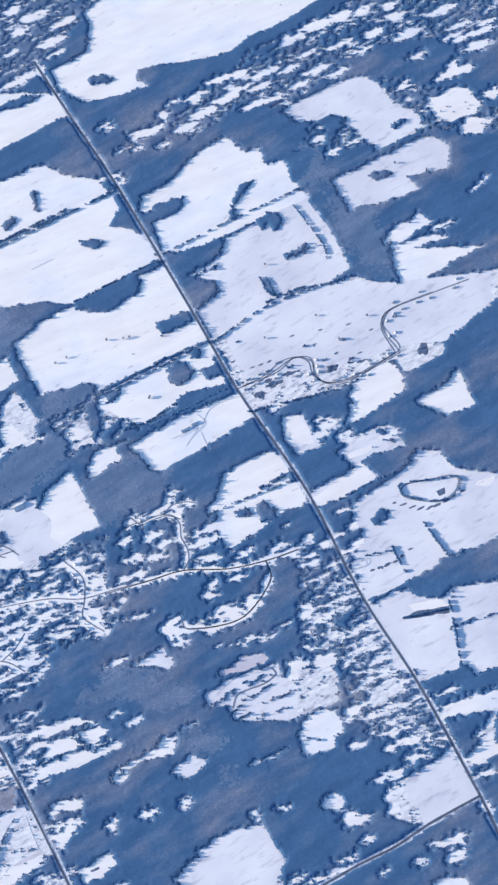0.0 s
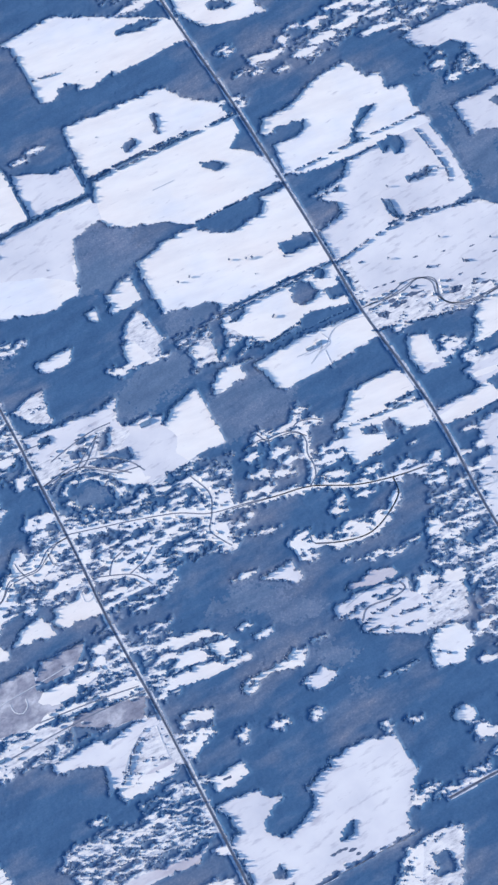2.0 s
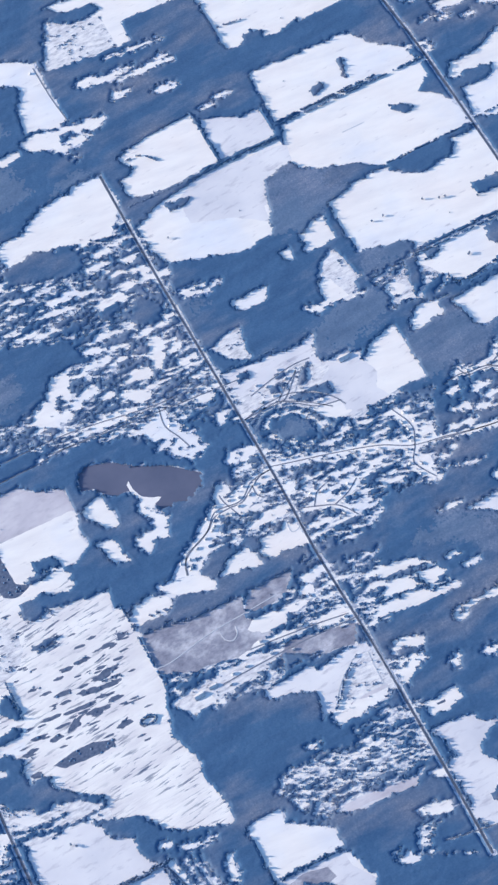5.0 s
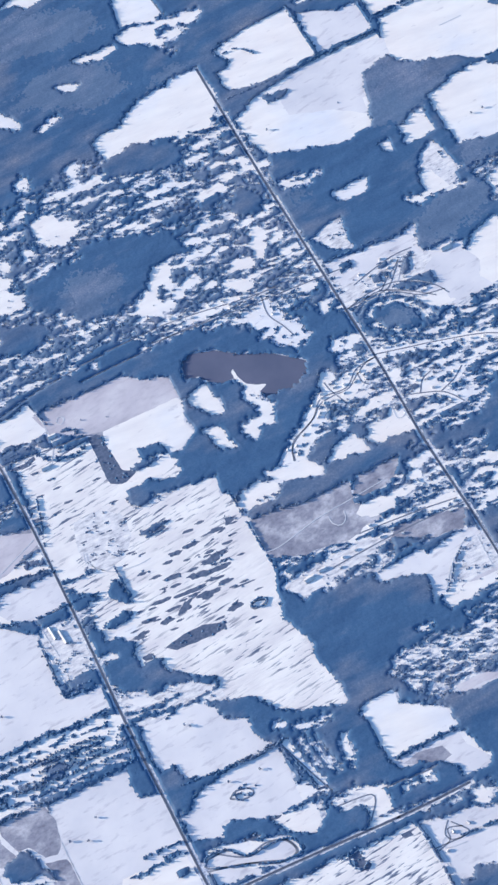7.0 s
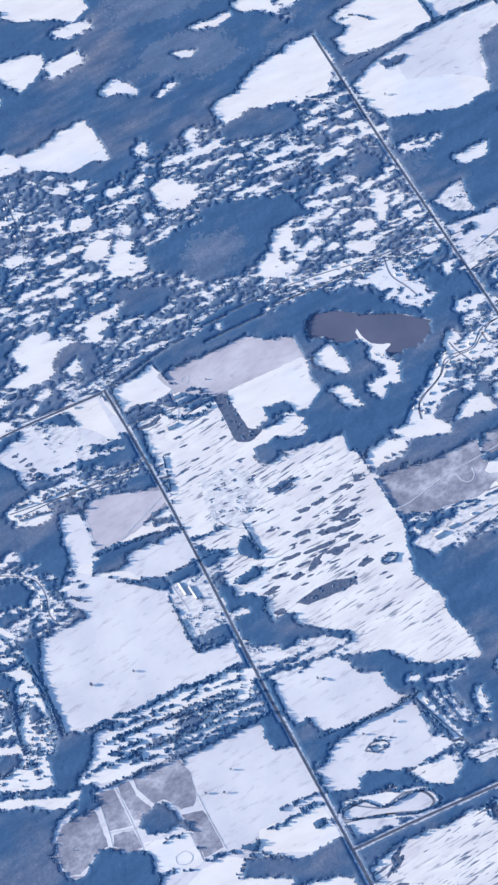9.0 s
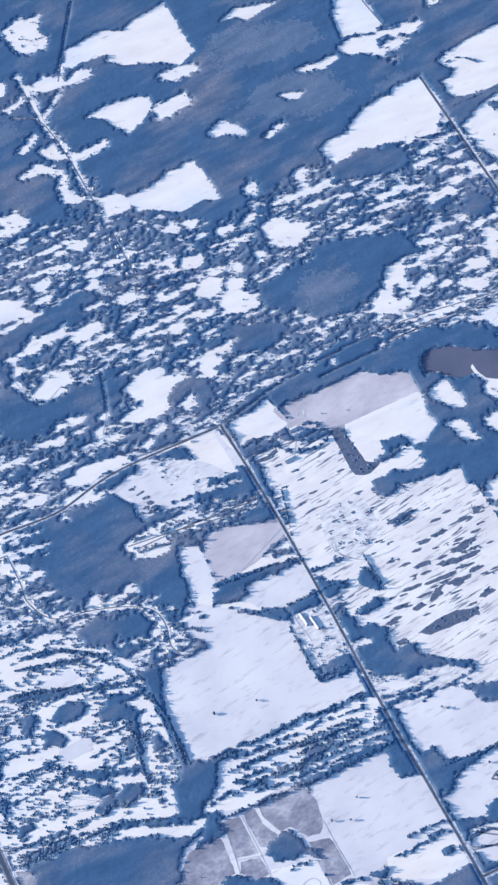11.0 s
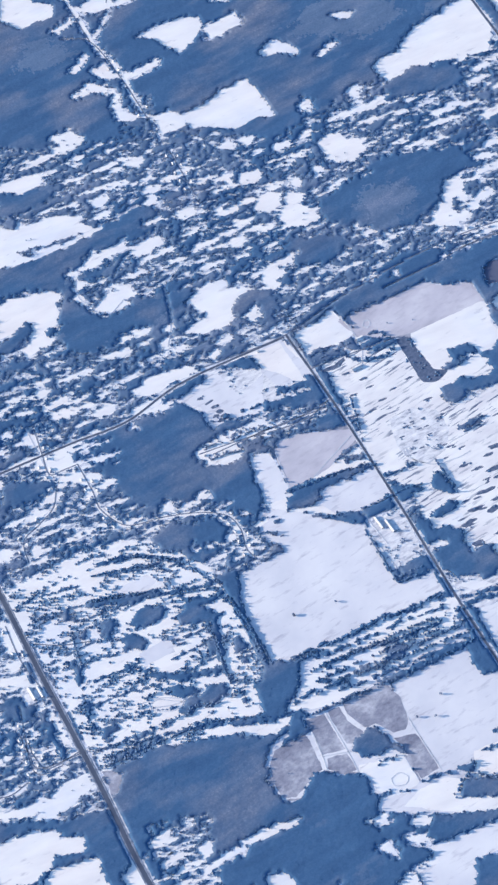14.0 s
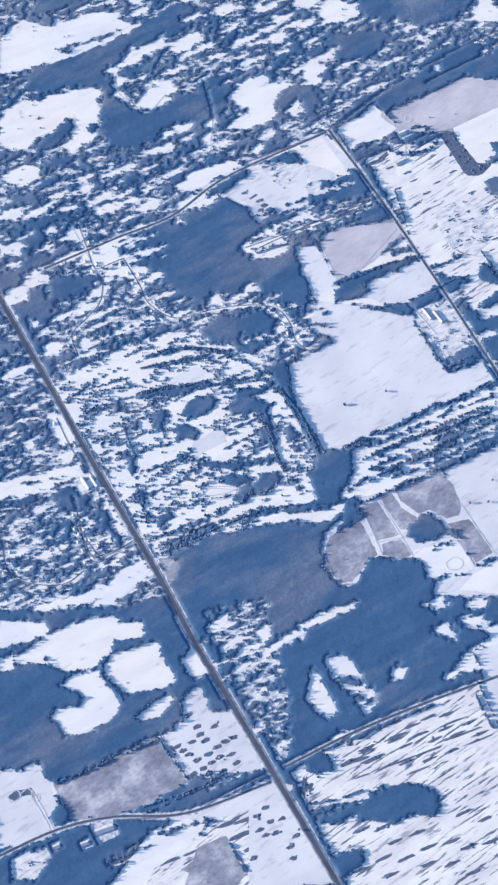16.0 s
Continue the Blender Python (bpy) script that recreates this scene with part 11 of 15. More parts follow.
clumps([(-123.1, -18.6), (-111.3, -21.1), (-98.8, -22.1)], 2.6,1.8,1.1)
clumps([(-126.4, -61.9), (-114.1, -62.6), (-100.6, -64.3)], 2.8,2.0,1.1)
clumps([(-126.5, -65.8), (-110.2, -68.4)], 2.8,2.0,0.9)
cover("W", [(-151.2, 5.3), (-144.5, 8.4), (-137.6, 5.2), (-137.9, -0.3), (-146.5, -0.8)])
cover("W", [(-139.0, 9.9), (-120.5, 7.7), (-105.0, 5.9), (-105.7, 2.7), (-134.5, 5.0)])
clumps([(-116.3, 14.2), (-106.0, 11.4)], 3,2,1)
cover("Q", [(-68.9, -66.3), (-59.1, -63.7), (-51.1, -63.4), (-41.0, -65.8), (-43.7, -69.1), (-56.8, -69.1), (-65.1, -69.9)])
cover("W", [(2.0, -79.7), (18.0, -79.5), (31.5, -77.8), (40.0, -80.1), (41.4, -87.2), (51.9, -88.4), (63.7, -93.6), (60.3, -103.6), (59.7, -114.4), (72.8, -118.1), (67.0, -129.4), (52.8, -125.1), (30.0, -126.7), (24.0, -132.7), (9.0, -131.5), (-1.6, -127.4), (-2.7, -117.8), (-3.9, -109.8), (-3.4, -99.2), (-4.3, -87.7), (-8.9, -79.9), (-7.6, -69.4), (-0.9, -68.7)])
cover("T", [(43.5, -82.8), (51.9, -82.0), (67.5, -79.6), (71.0, -85.4), (91.1, -81.7), (88.5, -86.7), (74.8, -96.9), (67.8, -107.8), (61.4, -107.9), (62.5, -99.3), (63.7, -93.6), (52.2, -87.8), (43.8, -88.6)])
cover("C", [(44.0, -118.7), (57.6, -118.6), (59.6, -117.9), (52.3, -121.1)])
cover("M", [(-3.3, -63.6), (17.4, -60.4), (44.0, -58.5), (60.6, -64.2), (44.7, -70.3), (24.7, -72.1), (4.0, -75.3), (-2.2, -68.0)])
cover("W", [(-1.8, -49.8), (9.8, -56.0), (26.7, -54.3), (22.6, -57.6), (10.9, -60.4), (-0.0, -56.5)])
cover("S", [(10.0, -65.9), (15.9, -67.0), (17.8, -73.8), (10.4, -71.8)])
cover("S", [(3.1, -144.9), (14.9, -145.1), (22.0, -144.5), (19.5, -153.4), (41.1, -166.1), (41.0, -176.2), (18.0, -176.6), (2.7, -176.5), (2.7, -161.2), (2.4, -149.1)])
clumps([(3.6, -177.7), (17.8, -176.9), (40.2, -176.5)], 2.6,1.8,0.9)
cover("T", [(6.0, -181.0), (17.3, -178.0), (28.2, -180.9), (37.0, -188.9), (33.7, -195.6), (13.3, -186.1)])
cover("B", [(7.8, -181.7), (16.4, -179.9), (29.0, -182.4), (30.9, -188.9), (26.5, -190.3), (13.6, -185.6)])
cover("W", [(-59.4, -108.3), (-52.7, -116.3), (-47.1, -121.2), (-47.2, -131.8), (-38.0, -140.0), (-42.7, -143.4), (-49.2, -132.8), (-49.1, -122.2), (-59.1, -116.7), (-61.4, -110.1)])
cover("W", [(-44.7, -119.4), (-35.2, -122.5), (-23.0, -133.2), (-8.9, -136.1), (-2.0, -141.4), (-8.9, -142.8), (-25.7, -138.8), (-34.9, -131.9), (-44.8, -126.4)])
cover("W", [(-37.1, -143.4), (-13.2, -145.4), (-0.9, -145.5), (1.0, -151.9), (1.1, -167.6), (2.1, -178.2), (0.5, -187.9), (-15.6, -182.5), (-28.5, -178.9), (-28.8, -171.8), (-33.4, -155.5)])
cover("C", [(-33.6, -135.8), (-22.8, -139.3), (-11.2, -141.2), (-15.0, -142.6), (-26.8, -141.3)])
cover("C", [(-11.7, -151.8), (-9.7, -154.3), (-12.3, -170.6), (-14.0, -166.5), (-13.8, -157.6)])
clumps([(-27.2, -148.8), (-24.8, -159.9), (-22.7, -168.7)], 4,0.8,1.6,"C")
clumps([(-30.9, -146.8), (-29.7, -160.7)], 4,0.8,1.4,"C")
cover("W", [(-42.2, -145.1), (-35.9, -160.7), (-36.0, -171.3), (-41.7, -166.5), (-42.6, -157.4)])
cover("S", [(-43.6, -167.5), (-37.7, -165.9), (-34.9, -175.0), (-43.3, -176.6)])
lane("lane", [(-40.3, -143.7), (-35.2, -159.3), (-28.4, -178.6)])
cover("T", [(-74.2, -143.4), (-58.7, -143.3), (-41.9, -143.8), (-42.0, -153.9), (-43.3, -167.3), (-43.7, -177.4), (-55.9, -177.5), (-66.3, -173.5), (-76.7, -169.5), (-85.3, -168.2), (-86.2, -164.3), (-77.6, -145.0)])
hedge([(-75.3, -142.5), (-58.7, -143.3), (-39.8, -142.6)], 0.5,1.3,1.0,0.05)
cover("W", [(-75.3, -158.3), (-68.5, -154.8), (-61.4, -156.0), (-61.3, -160.5), (-67.2, -162.1), (-73.0, -161.3)])
cover("S", [(-70.9, -158.7), (-64.8, -156.9), (-63.5, -159.3), (-69.0, -160.7)])
cover("W", [(-85.1, -173.4), (-77.2, -170.6), (-63.7, -174.5), (-58.3, -182.6), (-53.0, -190.9), (-59.7, -192.2), (-69.4, -180.3), (-81.0, -179.0), (-85.7, -178.1)])
cover("S", [(-59.0, -184.2), (-44.3, -178.7), (-38.7, -179.8), (-39.3, -189.6), (-43.9, -194.1), (-52.4, -189.5)])
cover("T", [(-92.8, -179.0), (-79.3, -188.6), (-66.9, -188.0), (-58.4, -190.6), (-56.1, -198.9), (-66.7, -200.8), (-81.4, -193.4), (-97.6, -189.7)])
lane("path", [(-95.8, -178.3), (-79.6, -189.4), (-67.0, -188.3), (-59.6, -190.6), (-57.1, -198.3), (-66.3, -200.0), (-81.1, -192.6), (-99.9, -187.4)])
cover("W", [(-101.3, -198.0), (-84.0, -199.0), (-67.1, -201.6), (-44.1, -204.1), (-28.4, -209.3), (-32.7, -211.9), (-59.3, -210.8), (-82.8, -209.6), (-105.4, -207.2)])
cover("W", [(-35.2, -185.4), (-18.8, -189.3), (-17.9, -201.3), (-30.8, -208.0), (-43.4, -202.8), (-50.0, -197.5), (-40.2, -192.8)])
cover("S", [(-22.3, -204.2), (-8.5, -205.7), (-3.6, -206.7), (-15.0, -206.5), (-21.1, -206.6)])
cover("M", [(-29.1, -185.3), (-19.3, -183.9), (-10.1, -190.3), (-20.1, -192.0), (-29.8, -190.0)])
cover("W", [(-0.9, -183.8), (14.0, -184.8), (26.5, -190.3), (32.3, -198.3), (28.1, -206.6), (4.6, -203.8), (-6.3, -201.2), (-5.9, -187.9)])
cover("C", [(1.9, -193.8), (10.0, -192.8), (10.0, -195.2), (2.4, -195.8)])
cover("C", [(11.7, -192.4), (19.3, -192.5), (19.3, -196.2), (12.1, -196.0)])
cover("K", [(-83.4, -220.7), (-63.1, -218.9), (-34.2, -215.1), (-29.5, -211.6), (-2.4, -211.7), (-0.1, -215.0), (1.6, -245.0), (1.4, -264.3), (-3.7, -274.4), (-91.0, -227.6)])
cover("Q", [(-34.4, -213.0), (-30.4, -212.2), (-30.2, -217.9), (-27.8, -221.8), (-31.1, -224.3), (-35.5, -219.0)])
cover("Q", [(-9.3, -214.7), (-4.5, -214.9), (-3.7, -218.1), (-8.3, -217.6)])
cover("Q", [(-26.2, -235.8), (-22.2, -238.6), (-24.9, -245.3), (-28.6, -248.2), (-25.9, -242.5)])
cover("T", [(-0.1, -215.0), (21.2, -220.3), (1.8, -258.7), (1.6, -245.0)])
hedge([(0.4, -215.3), (1.4, -228.5), (1.5, -243.3), (1.6, -258.0)], 0.5,1.2,0.8,0.05)
lane("track", [(2.6, -215.1), (4.9, -233.6), (4.7, -253.1)])
lane("lane", [(3.2, -231.1), (10.5, -228.4), (11.9, -222.6), (19.0, -224.7)])
lane("lane", [(1.2, -229.0), (16.4, -230.0)])
cover("W", [(-114.4, -116.1), (-107.4, -117.1), (-103.9, -123.3), (-103.8, -133.7), (-103.8, -137.2), (-113.8, -135.5), (-113.7, -130.4)])
cover("W", [(-102.1, -126.3), (-90.8, -128.7), (-90.1, -141.2), (-91.7, -149.0), (-97.6, -154.7), (-98.8, -150.6), (-100.1, -139.5)])
clumps([(-132.8, -172.7), (-120.6, -172.6), (-104.8, -172.4)], 3,2.0,0.9)
clumps([(-124.3, -165.6), (-114.7, -166.0), (-105.9, -166.8)], 3,2.0,0.8)
cover("W", [(-113.2, -179.9), (-107.5, -180.7), (-108.7, -184.7), (-113.3, -183.5)])
cover("W", [(-152.0, -182.5), (-141.1, -185.1), (-129.3, -192.7), (-117.9, -194.0), (-98.8, -192.4), (-108.8, -214.8), (-155.2, -190.0)])
cover("W", [(-101.0, -169.4), (-93.1, -172.1), (-91.0, -174.9), (-93.4, -180.3), (-100.4, -174.8)])
glade(-90.9, 64.8, 2.4, 0.7, -5, "Q")
glade(-84.2, 56.9, 2.4, 0.7, -5, "Q")
glade(-93.5, 50.2, 2.4, 0.7, -5, "Q")
glade(-83.5, 50.4, 2.4, 0.7, -5, "Q")
glade(-73.5, 42.7, 2.4, 0.7, -5, "Q")
glade(-81.5, 39.3, 2.4, 0.7, -5, "Q")
glade(-62.9, 44.5, 2.4, 0.7, -5, "Q")
glade(-60.4, 27.1, 2.4, 0.7, -5, "Q")
glade(-77.6, 25.1, 2.4, 0.7, -5, "Q")
glade(-71.0, 17.4, 2.4, 0.7, -5, "Q")
glade(-98.7, 37.4, 2.4, 0.7, -5, "Q")
glade(-89.5, 36.0, 2.4, 0.7, -5, "Q")
glade(-59.1, 14.5, 2.4, 0.7, -5, "Q")
glade(-98.8, 45.3, 2.4, 0.7, -5, "Q")
glade(-71.7, 8.0, 2.4, 0.7, -5, "Q")
glade(-64.5, -5.8, 2.4, 0.7, -5, "Q")
glade(-70.3, 19.0, 1.8, 0.9, -5, "Q")
glade(-67.6, 13.1, 1.8, 0.9, -5, "Q")
glade(-75.9, 13.6, 1.8, 0.9, -5, "Q")
glade(-63.3, 17.7, 1.8, 0.9, -5, "Q")
glade(-76.9, 3.3, 1.8, 0.9, -5, "Q")
glade(-80.2, 0.9, 1.8, 0.9, -5, "Q")
glade(-74.4, -0.1, 1.8, 0.9, -5, "Q")
glade(-63.6, 13.2, 1.8, 0.9, -5, "Q")
glade(-68.9, 16.2, 1.6, 1.0, -5, "B")
glade(-73.1, 15.5, 1.6, 1.0, -5, "B")
glade(-76.8, 0.5, 1.6, 1.0, -5, "B")
glade(-65.4, 16.6, 1.6, 1.0, -5, "B")
lane("track", [(-84.9, 5.9), (-85.7, -0.6), (-83.3, -5.8), (-78.4, -9.4), (-74.5, -7.8)])
cover("M", [(-84.3, 26.1), (-69.4, 26.2), (-59.7, 18.5), (-59.4, 4.4), (-67.6, -6.6), (-78.8, -9.9), (-87.2, -3.1), (-88.3, 9.3)])
glade(-19.5, -15.6, 4.5, 1.3, -5, "Q")
glade(-43.4, -17.8, 4.5, 1.3, -5, "Q")
glade(-35.1, -17.5, 4.5, 1.3, -5, "Q")
glade(-50.6, -30.0, 4.5, 1.3, -5, "Q")
glade(-46.6, 0.2, 4.5, 1.3, -5, "Q")
glade(-25.5, -7.3, 3.0, 0.9, -5, "Q")
glade(-32.8, -9.0, 3.0, 0.9, -5, "Q")
glade(-49.6, -20.8, 3.0, 0.9, -5, "Q")
glade(-27.5, -25.8, 3.0, 0.9, -5, "Q")
glade(-17.7, -25.6, 3.0, 0.9, -5, "Q")
glade(-39.8, -31.2, 3.0, 0.9, -5, "Q")
glade(-29.4, -42.2, 3.0, 0.9, -5, "Q")
glade(-38.9, -50.1, 3.0, 0.9, -5, "Q")
glade(-44.6, -45.0, 3.0, 0.9, -5, "Q")
glade(-51.4, -35.3, 3.0, 0.9, -5, "Q")
glade(-58.3, -25.6, 3.0, 0.9, -5, "Q")
glade(-64.0, -20.3, 3.0, 0.9, -5, "Q")
glade(-23.3, -34.1, 3.0, 0.9, -5, "Q")
glade(-36.8, -35.2, 3.0, 0.9, -5, "Q")
glade(-26.1, -15.7, 2.2, 0.6, -5, "Q")
glade(-13.0, -22.5, 2.2, 0.6, -5, "Q")
glade(-28.1, -34.0, 2.2, 0.6, -5, "Q")
glade(-30.0, -27.5, 2.2, 0.6, -5, "Q")
glade(-33.0, -47.8, 2.2, 0.6, -5, "Q")
glade(-34.7, -41.1, 2.2, 0.6, -5, "Q")
glade(-24.7, -50.7, 2.2, 0.6, -5, "Q")
glade(-19.2, -50.7, 2.2, 0.6, -5, "Q")
glade(-51.9, -50.4, 2.2, 0.6, -5, "Q")
glade(-57.2, -54.9, 2.2, 0.6, -5, "Q")
glade(-51.1, -45.1, 2.2, 0.6, -5, "Q")
glade(-58.3, -39.8, 2.2, 0.6, -5, "Q")
glade(-67.2, -41.6, 2.2, 0.6, -5, "Q")
glade(-73.0, -40.2, 2.2, 0.6, -5, "Q")
glade(-80.3, -49.3, 2.2, 0.6, -5, "Q")
glade(-77.8, -54.5, 2.2, 0.6, -5, "Q")
glade(-31.6, -61.9, 2.2, 0.6, -5, "Q")
glade(-28.9, -61.6, 2.2, 0.6, -5, "Q")
glade(-23.6, -72.2, 2.2, 0.6, -5, "Q")
glade(-22.1, -75.7, 2.2, 0.6, -5, "Q")
glade(-14.5, -58.4, 2.2, 0.6, -5, "Q")
glade(-67.3, -49.1, 2.2, 0.6, -5, "Q")
glade(-33.8, -0.5, 2.2, 0.6, -5, "Q")
glade(-10.0, -16.3, 2.2, 0.6, -5, "Q")
glade(-14.2, -35.5, 2.2, 0.6, -5, "Q")
glade(-39.9, -24.5, 2.2, 0.6, -5, "Q")
glade(-39.9, -41.9, 2.2, 0.6, -5, "Q")
glade(-57.2, -33.9, 2.2, 0.6, -5, "Q")
glade(-61.8, -58.0, 2.2, 0.6, -5, "Q")
glade(-78.2, 17.4, 1.6, 0.5, -5, "Q")
glade(-74.5, 18.4, 1.6, 0.5, -5, "Q")
glade(-73.2, 12.4, 1.6, 0.5, -5, "Q")
glade(-69.1, 12.0, 1.6, 0.5, -5, "Q")
glade(-68.3, 17.6, 1.6, 0.5, -5, "Q")
glade(-83.6, 12.5, 1.6, 0.5, -5, "Q")
glade(-78.1, 6.6, 1.6, 0.5, -5, "Q")
glade(-77.3, 1.0, 1.6, 0.5, -5, "Q")
glade(-82.5, 0.1, 1.6, 0.5, -5, "Q")
glade(-69.9, 6.6, 1.6, 0.5, -5, "Q")
glade(-85.8, 0.0, 1.6, 0.5, -5, "Q")
glade(-61.3, 13.5, 1.6, 0.5, -5, "Q")
glade(-66.2, -3.5, 1.6, 0.5, -5, "Q")
glade(-63.0, -7.3, 1.6, 0.5, -5, "Q")
glade(-69.7, -11.2, 1.6, 0.5, -5, "Q")
glade(-59.1, -9.5, 1.6, 0.5, -5, "Q")
lane("track", [(-86.1, 6.9), (-87.1, 0.8), (-83.3, -5.3), (-76.4, -11.7), (-64.5, -14.2), (-56.2, -13.9)])
cover("W", [(-126.3, 493.2), (76.8, 358.9), (66.3, 322.0), (86.7, 287.3), (38.8, 258.3), (16.3, 249.9), (-17.1, 241.0), (-53.0, 234.0), (-76.6, 253.8), (-101.7, 304.7), (-135.2, 285.7), (-178.9, 303.2), (-194.8, 318.1)])
cover("C", [(-109.8, 442.7), (-98.6, 446.6), (-84.7, 443.1), (-88.7, 428.9), (-85.4, 421.2), (-92.7, 414.5), (-105.6, 420.1), (-108.7, 433.2)])
clumps([(-103.7, 438.8), (-98.9, 427.3), (-89.0, 423.6)], 3.2,1.4,0.8)
cover("S", [(-147.7, 428.9), (-133.0, 418.2), (-130.7, 409.7), (-121.7, 401.2), (-126.0, 393.2), (-138.4, 395.3), (-146.9, 392.8), (-155.5, 409.0)])
cover("C", [(-132.1, 382.8), (-115.6, 386.5), (-114.9, 382.8), (-128.5, 377.8)])
cover("C", [(-110.2, 390.5), (-100.6, 395.6), (-92.2, 388.5), (-93.6, 379.8), (-109.0, 384.4)])
cover("C", [(-93.0, 382.1), (-81.9, 386.2), (-71.2, 384.6), (-73.8, 379.3), (-88.6, 379.2)])
cover("S", [(-83.5, 400.2), (-79.1, 406.1), (-56.3, 410.5), (-44.4, 402.7), (-30.8, 407.6), (-12.7, 409.6), (-12.6, 401.2), (-12.9, 379.3), (-12.4, 362.6), (-24.9, 356.7), (-34.2, 365.5), (-52.8, 374.8), (-63.6, 384.6), (-57.9, 389.0), (-74.0, 391.3), (-85.6, 390.7)])
cover("C", [(-40.5, 355.6), (-23.3, 356.2), (-14.3, 349.3), (-20.1, 346.6), (-34.1, 348.8)])
cover("S", [(-89.1, 349.8), (-75.5, 352.7), (-59.7, 350.4), (-49.4, 343.8), (-53.4, 333.2), (-62.1, 327.8), (-71.6, 323.0), (-76.9, 332.1), (-80.1, 341.9)])
cover("C", [(-52.0, 333.8), (-37.8, 336.3), (-29.5, 335.7), (-30.8, 325.4), (-45.1, 324.2), (-53.8, 325.6)])
cover("S", [(-90.6, 279.5), (-71.9, 280.7), (-62.6, 284.9), (-46.1, 285.1), (-45.3, 273.9), (-43.4, 250.2), (-47.5, 249.8), (-54.3, 254.1), (-68.0, 252.8), (-91.4, 269.5)])
cover("S", [(-107.8, 287.9), (-95.9, 288.4), (-89.9, 277.1), (-92.6, 270.8), (-106.7, 271.8), (-106.9, 279.8)])
cover("C", [(-141.8, 327.1), (-128.3, 333.3), (-118.8, 320.6), (-116.1, 313.8), (-119.5, 300.8), (-111.7, 293.3), (-117.2, 289.8), (-125.3, 296.4), (-124.9, 306.2), (-118.9, 316.1), (-130.0, 324.7), (-141.1, 324.5)])
cover("C", [(-136.0, 345.9), (-121.2, 354.7), (-120.3, 351.5), (-131.6, 343.1)])
cover("C", [(-123.2, 340.9), (-114.1, 340.7), (-110.4, 326.5), (-121.4, 332.0), (-124.4, 338.1)])
cover("C", [(-108.4, 327.8), (-96.0, 326.6), (-82.4, 326.2), (-86.7, 322.3), (-107.0, 322.3)])
cover("C", [(-164.0, 305.8), (-152.8, 304.8), (-148.3, 296.4), (-148.9, 291.3), (-163.1, 297.3)])
cover("C", [(-127.7, 479.8), (-115.3, 472.2), (-124.6, 468.1), (-131.1, 471.3)])
cover("D", [(3.0, 315.2), (17.3, 313.9), (41.1, 301.1), (51.4, 283.9), (32.4, 275.4), (4.1, 285.8), (-11.2, 300.8)])
cover("D", [(-0.9, 371.4), (37.7, 357.1), (59.7, 331.7), (37.5, 324.7), (-1.0, 339.0)])
cover("D", [(-158.5, 382.3), (-134.4, 377.3), (-120.9, 355.5), (-137.7, 350.7), (-162.2, 363.7)])
cover("S", [(7.6, 375.8), (22.2, 381.0), (48.2, 371.1), (23.4, 367.0), (19.1, 374.3)])
cover("S", [(67.1, 323.6), (69.8, 341.5), (76.0, 351.1), (91.6, 340.9), (91.5, 321.7), (86.6, 316.3), (73.9, 321.9)])
cover("S", [(62.1, 318.8), (73.1, 320.3), (85.0, 312.5), (82.2, 303.0), (66.6, 307.3), (62.1, 313.5)])
cover("S", [(32.6, 316.1), (48.0, 315.2), (58.7, 314.1), (59.1, 309.6), (47.7, 306.9), (35.1, 311.9)])
cover("C", [(17.0, 303.0), (26.0, 300.8), (32.3, 296.8), (24.2, 293.1), (17.7, 298.9)])
cover("S", [(-34.6, 299.8), (-20.9, 303.9), (-15.9, 298.6), (-10.6, 288.5), (-13.3, 283.5), (-22.6, 292.1), (-31.0, 293.9)])
cover("C", [(-4.2, 277.7), (9.9, 282.6), (11.5, 280.5), (-1.0, 275.2)])
cover("S", [(19.4, 252.4), (26.6, 256.0), (37.7, 256.0), (54.0, 266.6), (66.3, 269.0), (72.9, 267.4), (77.3, 272.4), (93.1, 270.5), (95.2, 255.6), (96.6, 246.9), (74.1, 240.3), (65.6, 238.1), (46.3, 236.3), (38.5, 242.8), (33.8, 240.7), (23.8, 235.1), (20.8, 244.0)])
cover("C", [(-30.5, 249.0), (-24.4, 252.6), (-21.8, 248.9), (-25.5, 240.9), (-29.9, 243.2)])
glade(5.2, 241.9, 3.2, 1.3, -5, "C")
glade(15.9, 230.1, 3.2, 1.3, -5, "C")
glade(-9.6, 226.3, 3.2, 1.3, -5, "C")
glade(8.0, 225.1, 3.2, 1.3, -5, "C")
glade(-10.4, 217.0, 3.2, 1.3, -5, "C")
glade(-21.4, 216.6, 3.2, 1.3, -5, "C")
glade(20.0, 212.6, 3.2, 1.3, -5, "C")
glade(28.2, 200.0, 3.2, 1.3, -5, "C")
glade(36.5, 202.1, 3.2, 1.3, -5, "C")
glade(43.0, 200.5, 3.2, 1.3, -5, "C")
glade(53.1, 199.0, 3.2, 1.3, -5, "C")
glade(61.2, 186.6, 3.2, 1.3, -5, "C")
glade(35.7, 215.0, 3.2, 1.3, -5, "C")
glade(-8.5, 206.1, 3.2, 1.3, -5, "C")
glade(9.9, 192.1, 3.2, 1.3, -5, "C")
glade(22.2, 184.4, 3.2, 1.3, -5, "C")
glade(54.5, 166.5, 3.2, 1.3, -5, "C")
glade(65.4, 216.1, 3.2, 1.3, -5, "C")
glade(70.7, 205.2, 3.2, 1.3, -5, "C")
glade(62.8, 225.3, 3.2, 1.3, -5, "C")
glade(80.1, 209.2, 3.2, 1.3, -5, "C")
glade(63.9, 234.7, 3.2, 1.3, -5, "C")
glade(11.7, 210.5, 3.2, 1.3, -5, "C")
